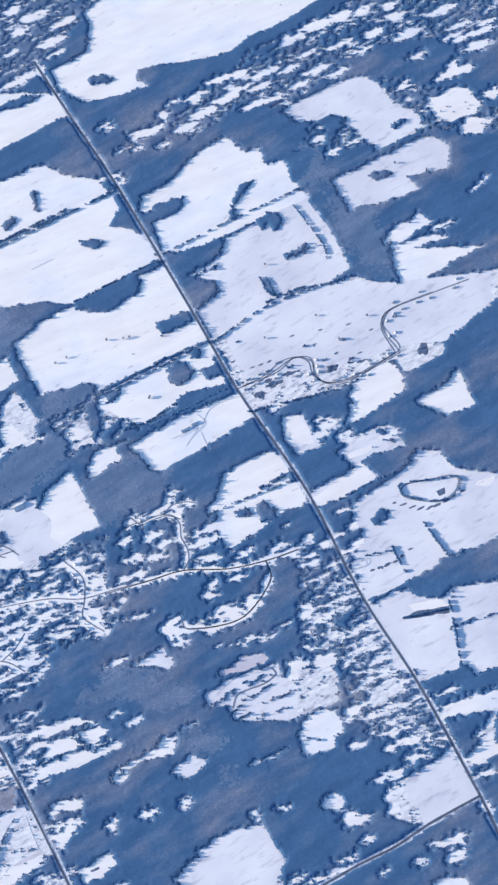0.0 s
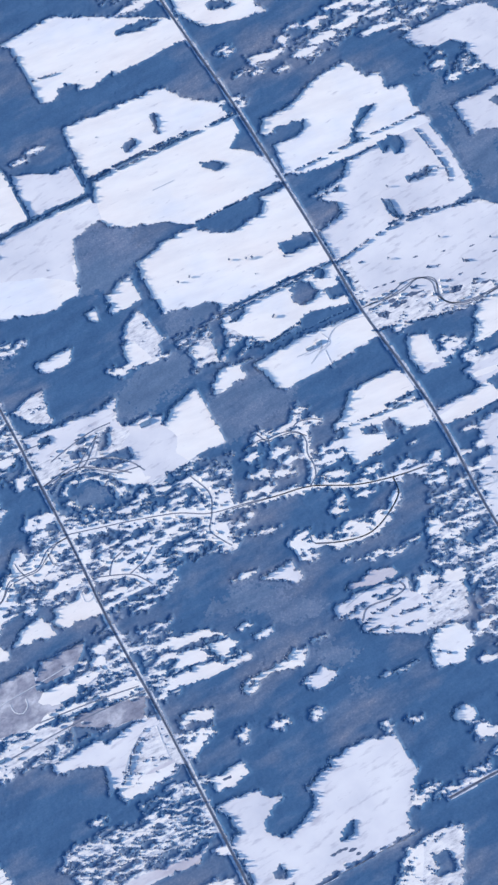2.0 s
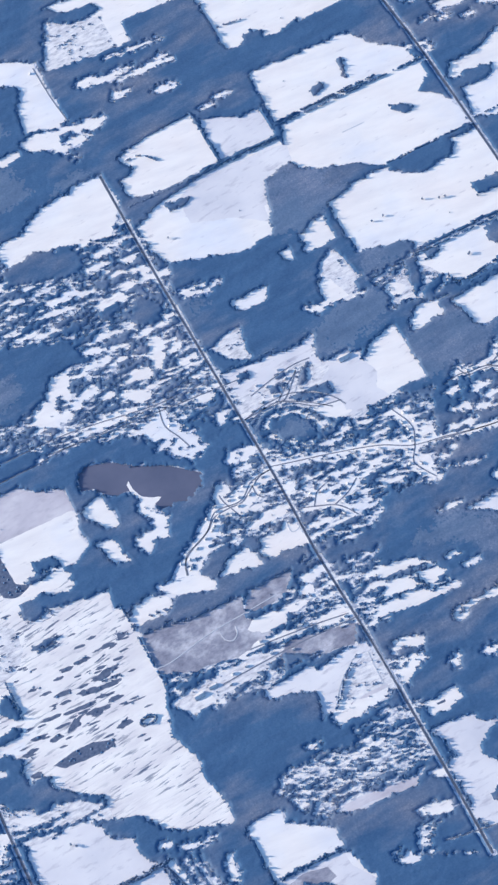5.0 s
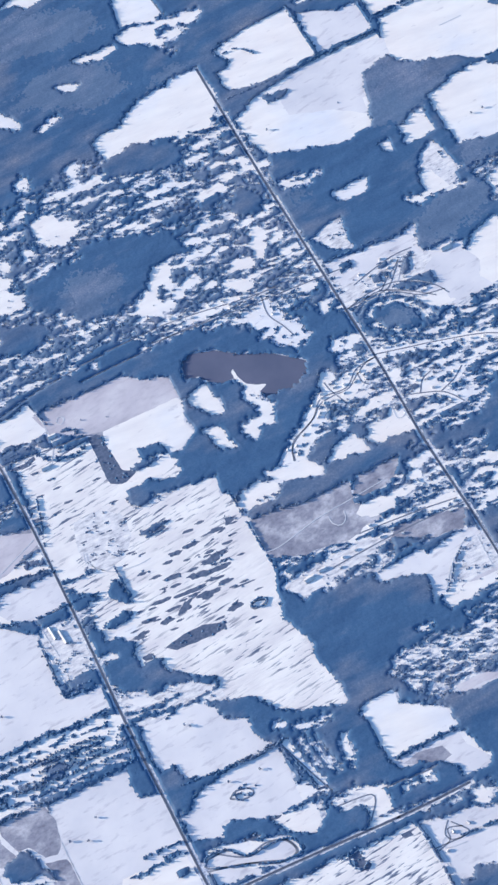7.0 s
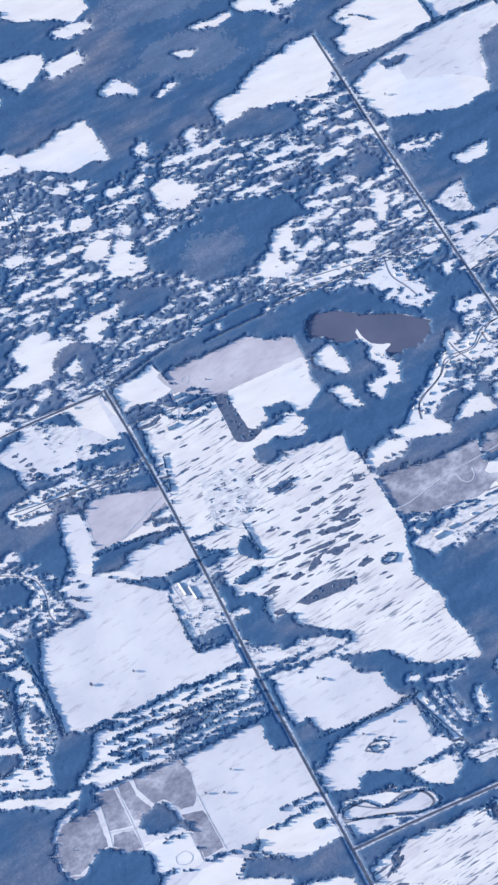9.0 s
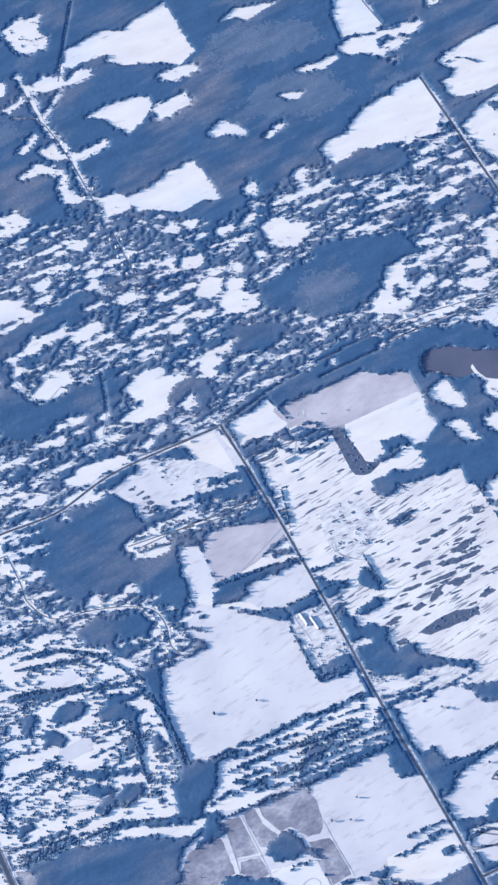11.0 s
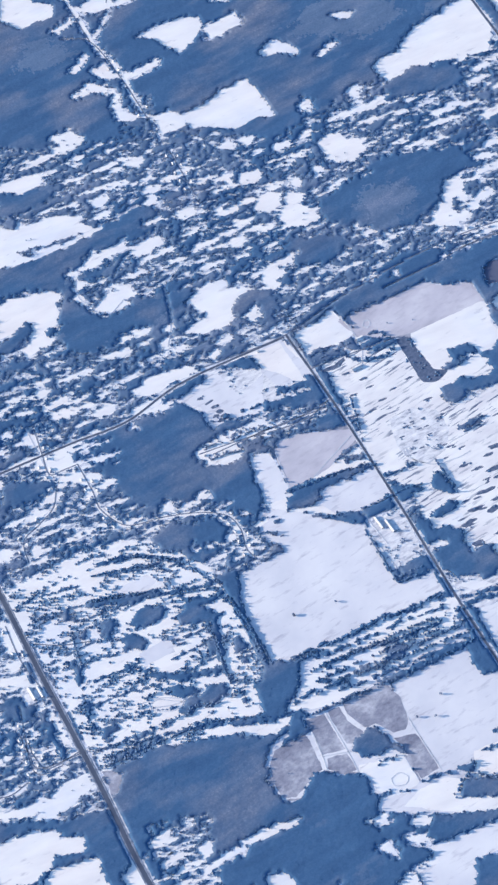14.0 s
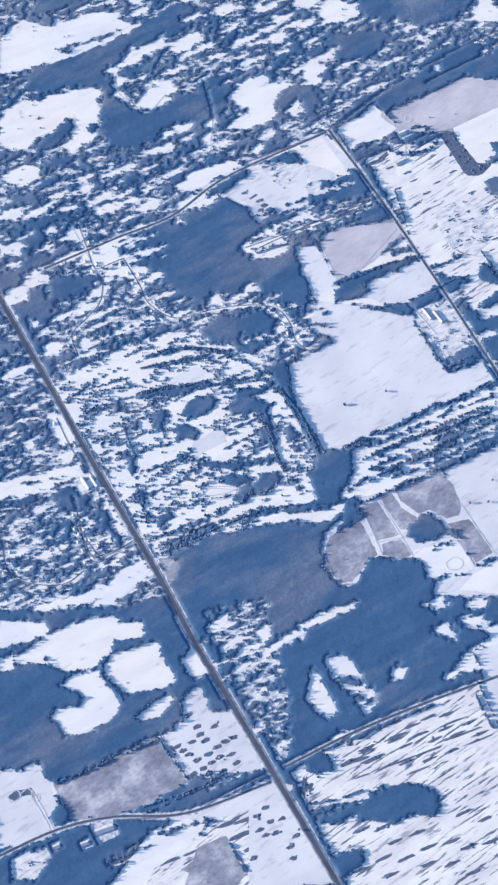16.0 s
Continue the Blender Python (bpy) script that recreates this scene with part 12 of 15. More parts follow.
glade(20.0, 197.9, 3.2, 1.3, -5, "C")
glade(-0.3, 215.6, 3.2, 1.3, -5, "C")
glade(4.4, 202.8, 3.2, 1.3, -5, "C")
glade(-28.8, 216.4, 3.2, 1.3, -5, "C")
cover("W", [(-228.4, 232.2), (-202.6, 226.2), (-171.7, 224.0), (-155.3, 220.9), (-137.9, 210.2), (-153.0, 209.7), (-175.7, 214.3), (-195.9, 208.1), (-203.1, 198.8), (-211.7, 203.6), (-234.7, 216.2)])
cover("W", [(-211.8, 181.9), (-201.8, 193.5), (-192.2, 174.5), (-178.4, 166.2), (-134.9, 162.3), (-152.6, 145.6), (-177.7, 151.5), (-202.9, 148.9), (-216.3, 157.9)])
cover("W", [(-208.2, 283.8), (-184.1, 272.2), (-179.9, 264.8), (-195.4, 261.9), (-215.5, 265.2)])
cover("S", [(-204.4, 284.3), (-193.3, 285.2), (-178.5, 284.3), (-183.9, 276.4), (-197.5, 274.7)])
cover("S", [(-200.1, 238.6), (-191.8, 253.0), (-179.5, 248.2), (-173.5, 236.9), (-168.8, 229.3), (-186.0, 232.3), (-199.6, 233.7)])
cover("S", [(-223.9, 234.6), (-213.8, 233.5), (-201.0, 230.3), (-182.9, 229.5), (-186.7, 226.2), (-209.2, 227.4), (-225.7, 230.1)])
cover("S", [(-159.8, 199.5), (-149.6, 201.1), (-139.9, 207.2), (-139.1, 199.3), (-151.5, 196.7)])
cover("S", [(-175.7, 212.0), (-165.6, 213.2), (-155.9, 213.8), (-161.1, 207.2), (-168.2, 207.0)])
cover("S", [(-193.1, 174.2), (-185.1, 179.2), (-174.8, 187.1), (-167.9, 182.8), (-168.4, 175.9), (-185.6, 169.6)])
cover("S", [(-233.4, 210.4), (-219.9, 204.9), (-211.5, 204.0), (-209.9, 194.3), (-211.9, 184.2), (-218.2, 183.1), (-214.1, 174.4), (-222.6, 167.9), (-232.5, 169.0), (-239.3, 170.9), (-230.9, 177.3), (-225.9, 185.5), (-230.8, 190.7), (-240.7, 191.8)])
cover("W", [(-223.2, 176.7), (-216.9, 178.7), (-215.8, 174.5), (-222.4, 171.8)])
cover("S", [(-145.9, 154.5), (-129.8, 161.9), (-126.7, 157.3), (-122.8, 150.4), (-117.6, 144.9), (-125.1, 137.4), (-138.0, 147.5)])
cover("S", [(-155.8, 136.0), (-145.0, 139.3), (-131.7, 138.3), (-126.0, 130.0), (-131.3, 127.4), (-149.2, 129.8)])
cover("W", [(-122.0, 140.5), (-111.9, 143.7), (-101.0, 137.1), (-103.3, 124.6), (-118.4, 129.3), (-125.3, 133.1)])
cover("C", [(-121.8, 131.0), (-115.1, 132.7), (-112.3, 126.1), (-119.6, 123.0)])
glade(-184.9, 297.1, 3.2, 1.2, -5, "C")
glade(-174.7, 295.6, 3.2, 1.2, -5, "C")
glade(-159.8, 278.9, 3.2, 1.2, -5, "C")
glade(-175.1, 281.2, 3.2, 1.2, -5, "C")
glade(-161.7, 265.5, 3.2, 1.2, -5, "C")
glade(-149.5, 260.3, 3.2, 1.2, -5, "C")
glade(-147.0, 249.1, 3.2, 1.2, -5, "C")
glade(-136.9, 247.6, 3.2, 1.2, -5, "C")
glade(-163.0, 249.4, 3.2, 1.2, -5, "C")
glade(-131.6, 234.8, 3.2, 1.2, -5, "C")
glade(-111.8, 239.3, 3.2, 1.2, -5, "C")
glade(-100.9, 239.7, 3.2, 1.2, -5, "C")
glade(-95.2, 224.1, 3.2, 1.2, -5, "C")
glade(-88.8, 222.5, 3.2, 1.2, -5, "C")
glade(-116.9, 211.4, 3.2, 1.2, -5, "C")
glade(-102.1, 204.6, 3.2, 1.2, -5, "C")
glade(-96.3, 205.7, 3.2, 1.2, -5, "C")
glade(-114.8, 196.0, 3.2, 1.2, -5, "C")
glade(-124.5, 202.0, 3.2, 1.2, -5, "C")
glade(-139.3, 192.4, 3.2, 1.2, -5, "C")
glade(-125.4, 183.9, 3.2, 1.2, -5, "C")
glade(-112.7, 180.7, 3.2, 1.2, -5, "C")
glade(-99.8, 170.5, 3.2, 1.2, -5, "C")
glade(-97.6, 183.0, 3.2, 1.2, -5, "C")
glade(-97.1, 192.1, 3.2, 1.2, -5, "C")
glade(-81.9, 194.4, 3.2, 1.2, -5, "C")
glade(-159.4, 186.3, 3.2, 1.2, -5, "C")
glade(-177.6, 192.9, 3.2, 1.2, -5, "C")
glade(-188.6, 208.8, 3.2, 1.2, -5, "C")
glade(-190.3, 196.0, 3.2, 1.2, -5, "C")
glade(-185.1, 150.2, 3.2, 1.2, -5, "C")
glade(-176.2, 147.0, 3.2, 1.2, -5, "C")
glade(-176.7, 129.7, 3.2, 1.2, -5, "C")
glade(-193.1, 139.5, 3.2, 1.2, -5, "C")
glade(-160.5, 135.3, 3.2, 1.2, -5, "C")
glade(-146.9, 111.8, 3.2, 1.2, -5, "C")
glade(-160.4, 119.9, 3.2, 1.2, -5, "C")
cover("W", [(-28.0, 184.1), (-5.6, 189.8), (18.1, 179.7), (34.5, 169.5), (39.5, 156.8), (24.2, 156.3), (12.1, 149.8), (2.7, 141.6), (-10.7, 135.9), (-32.2, 142.3), (-40.5, 154.3), (-54.1, 162.7), (-54.5, 177.0), (-41.9, 181.0)])
cover("D", [(-34.6, 162.8), (-18.1, 171.3), (-7.1, 157.5), (-14.6, 138.8), (-34.2, 145.4)])
cover("S", [(7.8, 142.6), (17.6, 153.8), (26.4, 153.5), (23.6, 143.1), (14.0, 139.6)])
cover("C", [(20.3, 132.5), (29.0, 137.8), (36.3, 133.3), (28.5, 129.8)])
cover("C", [(-5.6, 130.0), (1.1, 138.4), (8.4, 138.9), (12.1, 131.6), (8.9, 121.1)])
cover("C", [(-77.6, 181.9), (-64.3, 186.3), (-57.0, 179.0), (-54.4, 168.0), (-66.0, 167.3), (-74.3, 172.4)])
cover("W", [(-82.7, 161.8), (-57.3, 155.9), (-50.9, 147.3), (-64.2, 141.3), (-82.2, 147.8)])
cover("S", [(-103.3, 146.6), (-90.2, 153.1), (-78.7, 155.2), (-75.1, 153.9), (-88.6, 149.0), (-101.6, 143.3)])
glade(-50.7, 140.3, 3.0, 1.2, -5, "C")
glade(-34.6, 137.3, 3.0, 1.2, -5, "C")
glade(-35.7, 124.3, 3.0, 1.2, -5, "C")
glade(-49.5, 128.2, 3.0, 1.2, -5, "C")
glade(-59.3, 129.7, 3.0, 1.2, -5, "C")
glade(-70.7, 127.6, 3.0, 1.2, -5, "C")
glade(-82.1, 125.6, 3.0, 1.2, -5, "C")
glade(-95.6, 133.8, 3.0, 1.2, -5, "C")
glade(-95.0, 120.1, 3.0, 1.2, -5, "C")
glade(-75.6, 117.2, 3.0, 1.2, -5, "C")
glade(-48.3, 116.2, 3.0, 1.2, -5, "C")
glade(-36.8, 111.4, 3.0, 1.2, -5, "C")
glade(-23.7, 123.8, 3.0, 1.2, -5, "C")
glade(-6.8, 115.7, 3.0, 1.2, -5, "C")
glade(-7.6, 107.1, 3.0, 1.2, -5, "C")
glade(-13.2, 131.0, 3.0, 1.2, -5, "C")
glade(-1.5, 126.1, 3.0, 1.2, -5, "C")
glade(-40.0, 185.0, 3.0, 1.2, -5, "C")
glade(-20.1, 182.0, 3.0, 1.2, -5, "C")
glade(-48.1, 182.9, 3.0, 1.2, -5, "C")
glade(-56.8, 202.5, 3.0, 1.2, -5, "C")
glade(-69.6, 205.7, 3.0, 1.2, -5, "C")
glade(-61.6, 215.2, 3.0, 1.2, -5, "C")
glade(-44.3, 214.0, 3.0, 1.2, -5, "C")
glade(-24.9, 201.8, 3.0, 1.2, -5, "C")
glade(-10.2, 195.0, 3.0, 1.2, -5, "C")
cover("W", [(-228.4, 71.4), (-212.0, 82.5), (-201.1, 88.5), (-180.6, 81.4), (-177.2, 66.1), (-183.5, 59.4), (-181.2, 49.4), (-164.5, 42.1), (-162.2, 32.5), (-168.4, 11.6), (-185.0, 33.3), (-210.1, 44.0), (-223.5, 43.7), (-225.9, 61.4)])
cover("S", [(-199.2, 110.3), (-188.9, 113.2), (-179.2, 116.0), (-165.9, 115.0), (-160.0, 111.4), (-165.8, 107.6), (-175.4, 109.0), (-185.1, 106.2), (-195.5, 109.4)])
cover("T", [(-178.4, 95.8), (-169.4, 99.4), (-151.3, 101.9), (-149.7, 94.0), (-146.8, 81.6), (-129.7, 88.5), (-140.5, 64.8), (-158.2, 71.1), (-169.1, 69.2), (-168.6, 85.7)])
clumps([(-166.2, 91.1), (-161.8, 82.1), (-159.4, 72.2)], 4,2,0.8,"Q")
clumps([(-170.5, 73.8), (-154.2, 72.5), (-138.1, 70.1)], 4,2,0.9)
glade(-161.1, 78.3, 1.8, 1.2, -5, "Q")
glade(-160.0, 74.7, 1.8, 1.2, -5, "Q")
glade(-163.6, 76.4, 1.8, 1.2, -5, "Q")
glade(-162.6, 72.5, 1.8, 1.2, -5, "Q")
cover("C", [(-184.9, 57.8), (-179.4, 61.1), (-165.1, 63.1), (-141.6, 62.5), (-137.8, 55.3), (-145.8, 53.3), (-161.6, 52.3), (-163.8, 47.4), (-175.7, 47.0), (-181.7, 52.2)])
clumps([(-177.3, 59.9), (-162.9, 60.5), (-143.8, 57.6)], 3.0,1.4,0.8)
clumps([(-180.2, 55.4), (-171.6, 52.4), (-161.8, 52.0)], 3.0,1.4,0.9)
lane("lane", [(-182.2, 58.6), (-164.8, 56.3), (-145.8, 53.3)])
cover("C", [(-240.8, 128.7), (-231.7, 132.7), (-229.2, 126.5), (-226.6, 118.5), (-236.4, 117.1)])
plots([(-253.8, 119.8), (-256.4, 102.4), (-257.9, 88.7), (-250.1, 87.4), (-242.0, 86.8)], 1.0)
plots([(-242.0, 86.8), (-241.8, 67.0), (-242.5, 53.2), (-234.3, 37.5), (-215.2, 32.1), (-198.4, 25.4), (-186.0, 16.2), (-183.0, 4.6), (-185.4, -7.9), (-183.4, -15.7)], 1.0)
plots([(-257.3, 80.2), (-264.5, 68.1), (-275.2, 62.1), (-286.5, 56.7), (-289.5, 42.6)], 1.0)
lane("lane", [(-253.8, 119.8), (-256.4, 102.4), (-257.9, 88.7), (-250.1, 87.4), (-242.0, 86.8)])
lane("lane", [(-242.0, 86.8), (-241.8, 67.0), (-242.5, 53.2), (-234.3, 37.5), (-215.2, 32.1), (-198.4, 25.4), (-186.0, 16.2), (-183.0, 4.6), (-185.4, -7.9), (-183.4, -15.7)])
lane("lane", [(-257.3, 80.2), (-264.5, 68.1), (-275.2, 62.1), (-286.5, 56.7), (-289.5, 42.6)])
cover("W", [(-282.2, 94.7), (-259.2, 85.4), (-257.3, 80.2), (-268.7, 78.3), (-288.0, 79.7)])
cover("W", [(-223.7, 27.8), (-208.3, 25.2), (-209.0, 11.7), (-218.5, 16.9)])
cover("W", [(-204.5, 19.0), (-200.0, 14.4), (-202.9, -4.0), (-208.2, 3.0)])
cover("W", [(-228.4, 18.2), (-219.3, 15.0), (-213.4, 12.7), (-221.0, 11.2), (-227.8, 14.3)])
clumps([(-256.6, 23.2), (-241.0, 17.7), (-227.7, 10.7), (-218.2, 1.0)], 2.8,2.2,0.9)
clumps([(-253.9, 14.1), (-235.6, 7.5), (-225.1, -2.1)], 2.8,2.2,0.8)
hedge([(-209.9, -26.6), (-204.0, -45.6), (-205.4, -71.3)], 0.5,1.3,0.9,0.04)
clumps([(-219.2, -40.3), (-224.6, -56.0), (-226.0, -70.0), (-223.9, -77.4)], 2.6,1.3,1.6)
cover("W", [(-255.5, -16.6), (-242.8, -17.0), (-240.1, -22.7), (-249.5, -25.3), (-256.7, -23.4)])
cover("W", [(-265.0, -24.0), (-257.1, -24.3), (-257.5, -33.5), (-265.1, -31.8)])
cover("W", [(-235.5, -26.1), (-223.5, -24.6), (-212.9, -38.3), (-222.7, -37.2), (-233.6, -32.9)])
cover("W", [(-255.3, -64.8), (-248.5, -67.2), (-247.6, -71.7), (-255.4, -68.7)])
cover("W", [(-258.6, -76.0), (-247.6, -72.4), (-235.1, -81.3), (-240.2, -84.2), (-252.3, -83.2)])
clumps([(-269.8, 3.1), (-253.2, -3.7), (-236.4, -9.5), (-219.9, -23.6), (-207.5, -26.1)], 2.8,2.2,1.0)
plots([(-78.5, 405.7), (-87.8, 392.7), (-97.0, 377.1), (-111.6, 362.7)], 1.3)
plots([(-114.5, 403.0), (-112.6, 384.6), (-113.7, 364.0), (-112.1, 349.9), (-108.5, 332.0), (-109.8, 307.2), (-109.9, 289.7)], 1.3)
cover("W", [(19.4, 236.4), (43.3, 238.4), (63.6, 228.0), (60.0, 211.0), (41.0, 217.6), (13.9, 224.0)])
cover("W", [(69.6, 166.4), (80.0, 179.5), (89.7, 168.8), (84.4, 157.7), (73.8, 159.1)])
cover("D", [(90.4, 186.3), (102.7, 160.7), (99.8, 138.9), (94.6, 151.3), (90.8, 172.4)])
cover("C", [(-101.5, 149.0), (-93.6, 153.9), (-78.0, 154.2), (-77.1, 150.6), (-89.7, 151.1), (-96.7, 146.5), (-95.7, 135.0), (-103.1, 143.4)])
cover("W", [(-73.1, 149.5), (-51.9, 150.8), (-49.5, 142.7), (-64.4, 137.6), (-76.1, 142.5)])
cover("W", [(-125.9, 137.9), (-114.0, 142.0), (-105.1, 134.6), (-109.0, 115.4), (-124.8, 123.9)])
cover("C", [(-121.8, 128.6), (-114.6, 132.1), (-112.3, 123.8), (-120.0, 123.2)])
cover("S", [(-86.6, 193.4), (-76.4, 199.5), (-69.3, 195.6), (-69.8, 188.6), (-79.9, 187.1)])
cover("W", [(-87.3, 323.0), (-60.9, 316.2), (-32.8, 313.5), (-27.2, 305.0), (-35.0, 295.0), (-47.9, 285.9), (-66.2, 285.1), (-85.3, 282.5), (-95.3, 293.6)])
cover("W", [(-381.4, -78.2), (-309.0, -119.4), (-307.1, -142.0), (-320.0, -162.8), (-318.6, -179.2), (-333.3, -177.8), (-346.7, -177.1), (-362.5, -175.1), (-378.9, -177.8), (-401.9, -175.0), (-405.1, -161.5), (-416.6, -160.1)])
cover("S", [(-383.9, -84.0), (-373.2, -91.9), (-369.5, -97.6), (-373.2, -99.1), (-383.9, -98.5), (-389.2, -96.5)])
cover("S", [(-390.7, -103.5), (-373.9, -100.5), (-359.5, -99.7), (-345.7, -103.9), (-336.0, -110.2), (-339.6, -114.6), (-344.1, -115.6), (-348.5, -123.9), (-356.6, -128.1), (-364.0, -127.5), (-372.0, -117.6), (-378.9, -115.5), (-386.3, -111.3), (-393.2, -105.7)])
cover("S", [(-344.7, -118.9), (-340.3, -116.0), (-330.2, -114.6), (-326.7, -118.4), (-328.5, -124.5), (-334.5, -124.0)])
cover("S", [(-356.1, -137.2), (-354.8, -130.9), (-347.9, -126.0), (-328.0, -130.1), (-327.5, -135.8), (-326.5, -146.9), (-325.4, -154.5), (-337.8, -154.6), (-345.7, -151.8), (-351.2, -143.5)])
cover("S", [(-378.9, -129.6), (-368.4, -126.8), (-357.2, -129.5), (-358.6, -139.3), (-359.2, -147.7), (-356.2, -154.6), (-360.5, -157.3), (-369.7, -157.3), (-380.7, -158.0), (-385.6, -151.9), (-388.7, -141.5), (-377.7, -140.8), (-373.6, -145.5), (-366.6, -140.1), (-374.6, -133.8)])
cover("S", [(-352.0, -165.6), (-342.8, -162.1), (-334.8, -161.4), (-334.9, -164.9), (-344.1, -168.3), (-350.2, -168.3)])
cover("S", [(-316.0, -147.6), (-307.8, -143.4), (-307.4, -152.4), (-308.6, -157.0), (-317.8, -158.1), (-319.8, -152.5)])
cover("T", [(-328.1, -166.9), (-320.0, -162.8), (-317.2, -173.1), (-317.9, -177.8), (-309.5, -182.6), (-309.8, -218.0), (-338.6, -208.6), (-344.3, -178.5), (-332.6, -176.5)])
cover("B", [(-400.7, -175.7), (-379.1, -178.3), (-362.9, -175.9), (-346.9, -177.7), (-342.8, -204.6), (-349.5, -205.9), (-365.7, -208.5), (-389.4, -201.0), (-400.7, -192.8)])
cover("T", [(-417.2, -161.5), (-405.1, -161.5), (-406.2, -171.0), (-405.4, -186.5), (-413.7, -191.8), (-427.0, -184.4)])
cover("W", [(-369.3, -209.8), (-357.9, -207.9), (-344.7, -208.6), (-338.1, -210.6), (-339.9, -214.6), (-350.8, -215.2), (-364.0, -214.5)])
cover("C", [(-361.3, -212.0), (-351.9, -211.2), (-341.3, -211.1), (-342.1, -212.7), (-351.7, -214.0)])
lane("track", [(-345.0, -178.1), (-344.4, -192.0), (-342.6, -205.4)])
glade(-340.7, -187.3, 2.2, 1.2, -5, "Q")
glade(-339.3, -190.8, 2.2, 1.2, -5, "Q")
glade(-333.8, -188.8, 2.2, 1.2, -5, "Q")
glade(-337.8, -194.0, 2.2, 1.2, -5, "Q")
glade(-335.4, -198.7, 2.2, 1.2, -5, "Q")
glade(-327.4, -191.3, 2.2, 1.2, -5, "Q")
glade(-329.4, -198.7, 2.2, 1.2, -5, "Q")
glade(-330.1, -203.4, 2.2, 1.2, -5, "Q")
glade(-334.9, -204.0, 2.2, 1.2, -5, "Q")
glade(-324.1, -197.2, 2.2, 1.2, -5, "Q")
glade(-325.2, -202.7, 2.2, 1.2, -5, "Q")
glade(-319.2, -196.6, 2.2, 1.2, -5, "Q")
glade(-319.8, -204.1, 2.2, 1.2, -5, "Q")
glade(-327.8, -182.6, 2.2, 1.2, -5, "Q")
glade(-328.5, -187.3, 2.2, 1.2, -5, "Q")
glade(-328.9, -175.1, 2.2, 1.2, -5, "Q")
glade(-340.3, -204.4, 2.2, 1.2, -5, "Q")
glade(-333.8, -208.0, 2.2, 1.2, -5, "Q")
glade(-327.2, -210.0, 2.2, 1.2, -5, "Q")
glade(-319.3, -209.4, 2.2, 1.2, -5, "Q")
glade(-314.7, -196.7, 2.2, 1.2, -5, "Q")
glade(-320.6, -186.6, 2.2, 1.2, -5, "Q")
clumps([(-377.6, -112.7), (-372.3, -118.2), (-370.6, -124.8), (-363.8, -126.9)])
clumps([(-342.2, -206.6), (-332.6, -208.7), (-327.3, -213.3), (-312.9, -218.0)])
cover("W", [(-319.1, -177.2), (-315.0, -181.2), (-309.2, -182.1), (-311.1, -171.3), (-313.9, -162.8)])
cover("W", [(-312.0, -162.1), (-302.7, -162.1), (-303.6, -170.3), (-309.2, -172.4)])
cover("W", [(-266.3, -138.4), (-220.4, -162.8), (-204.1, -191.6), (-214.9, -223.8), (-232.0, -221.1), (-250.3, -221.0), (-268.0, -219.6), (-299.0, -220.7), (-299.7, -203.5), (-280.6, -183.3), (-278.4, -160.0)])
cover("S", [(-260.3, -157.9), (-249.0, -157.2), (-231.3, -159.4), (-223.5, -161.4), (-233.0, -162.8), (-250.5, -163.5), (-258.0, -162.8)])
cover("C", [(-282.7, -162.9), (-272.2, -160.0), (-261.2, -159.9), (-258.4, -163.6), (-270.9, -163.6), (-283.0, -166.2)])
cover("S", [(-265.4, -180.8), (-263.4, -186.1), (-264.5, -209.6), (-270.1, -211.6), (-273.5, -206.2), (-275.5, -194.8), (-269.7, -189.4)])
cover("S", [(-257.6, -180.6), (-247.0, -184.2), (-244.2, -209.0), (-246.4, -216.3), (-254.4, -217.0), (-253.8, -203.6), (-257.6, -192.9)])
clumps([(-257.4, -189.5), (-253.4, -196.9), (-249.3, -201.0), (-245.2, -205.0)], 3.5,2.0,1.2)
clumps([(-256.7, -200.3), (-253.3, -205.6), (-248.6, -211.7)], 3.5,2.0,1.2)
clumps([(-274.3, -210.9), (-262.9, -215.6), (-248.7, -217.8)], 4,2.0,1.0)
cover("V", [(-284.0, -165.7), (-276.4, -171.7), (-285.0, -201.5), (-299.0, -220.7), (-301.1, -209.5), (-300.5, -199.6)])
cover("C", [(-234.1, -204.4), (-228.7, -202.9), (-224.3, -206.4), (-229.1, -209.6)])
cover("C", [(-301.1, -209.5), (-293.8, -210.1), (-292.7, -214.1), (-298.8, -214.1)])
cover("C", [(-201.7, -193.0), (-196.7, -192.3), (-195.9, -202.6), (-201.4, -198.4)])
cover("C", [(-196.8, -180.9), (-190.6, -180.9), (-192.3, -185.9), (-197.1, -184.3)])
cover("S", [(-203.3, -216.6), (-196.2, -211.9), (-194.8, -217.9), (-197.6, -221.5), (-202.1, -220.0)])
cover("C", [(-189.9, -194.4), (-179.6, -198.5), (-178.9, -204.2), (-185.8, -201.3)])
cover("S", [(-183.9, -189.0), (-178.5, -187.7), (-171.6, -192.4), (-175.6, -195.8), (-181.7, -193.7)])
cover("W", [(-192.2, -213.1), (-185.2, -214.6), (-183.1, -219.3), (-177.9, -224.0), (-184.8, -225.3), (-193.8, -221.9)])
cover("W", [(-289.8, -226.5), (-282.8, -224.7), (-279.0, -229.2), (-280.6, -236.0), (-287.2, -234.7), (-292.1, -231.2)])
cover("W", [(-269.1, -257.3), (-260.8, -256.0), (-251.9, -259.3), (-244.3, -267.8), (-243.9, -276.2), (-248.8, -279.1), (-259.9, -274.5), (-274.9, -268.8), (-283.1, -264.2)])
clumps([(-303.5, -248.0), (-290.4, -252.0), (-280.4, -255.9), (-265.1, -255.6)], 4,2.4,0.9)
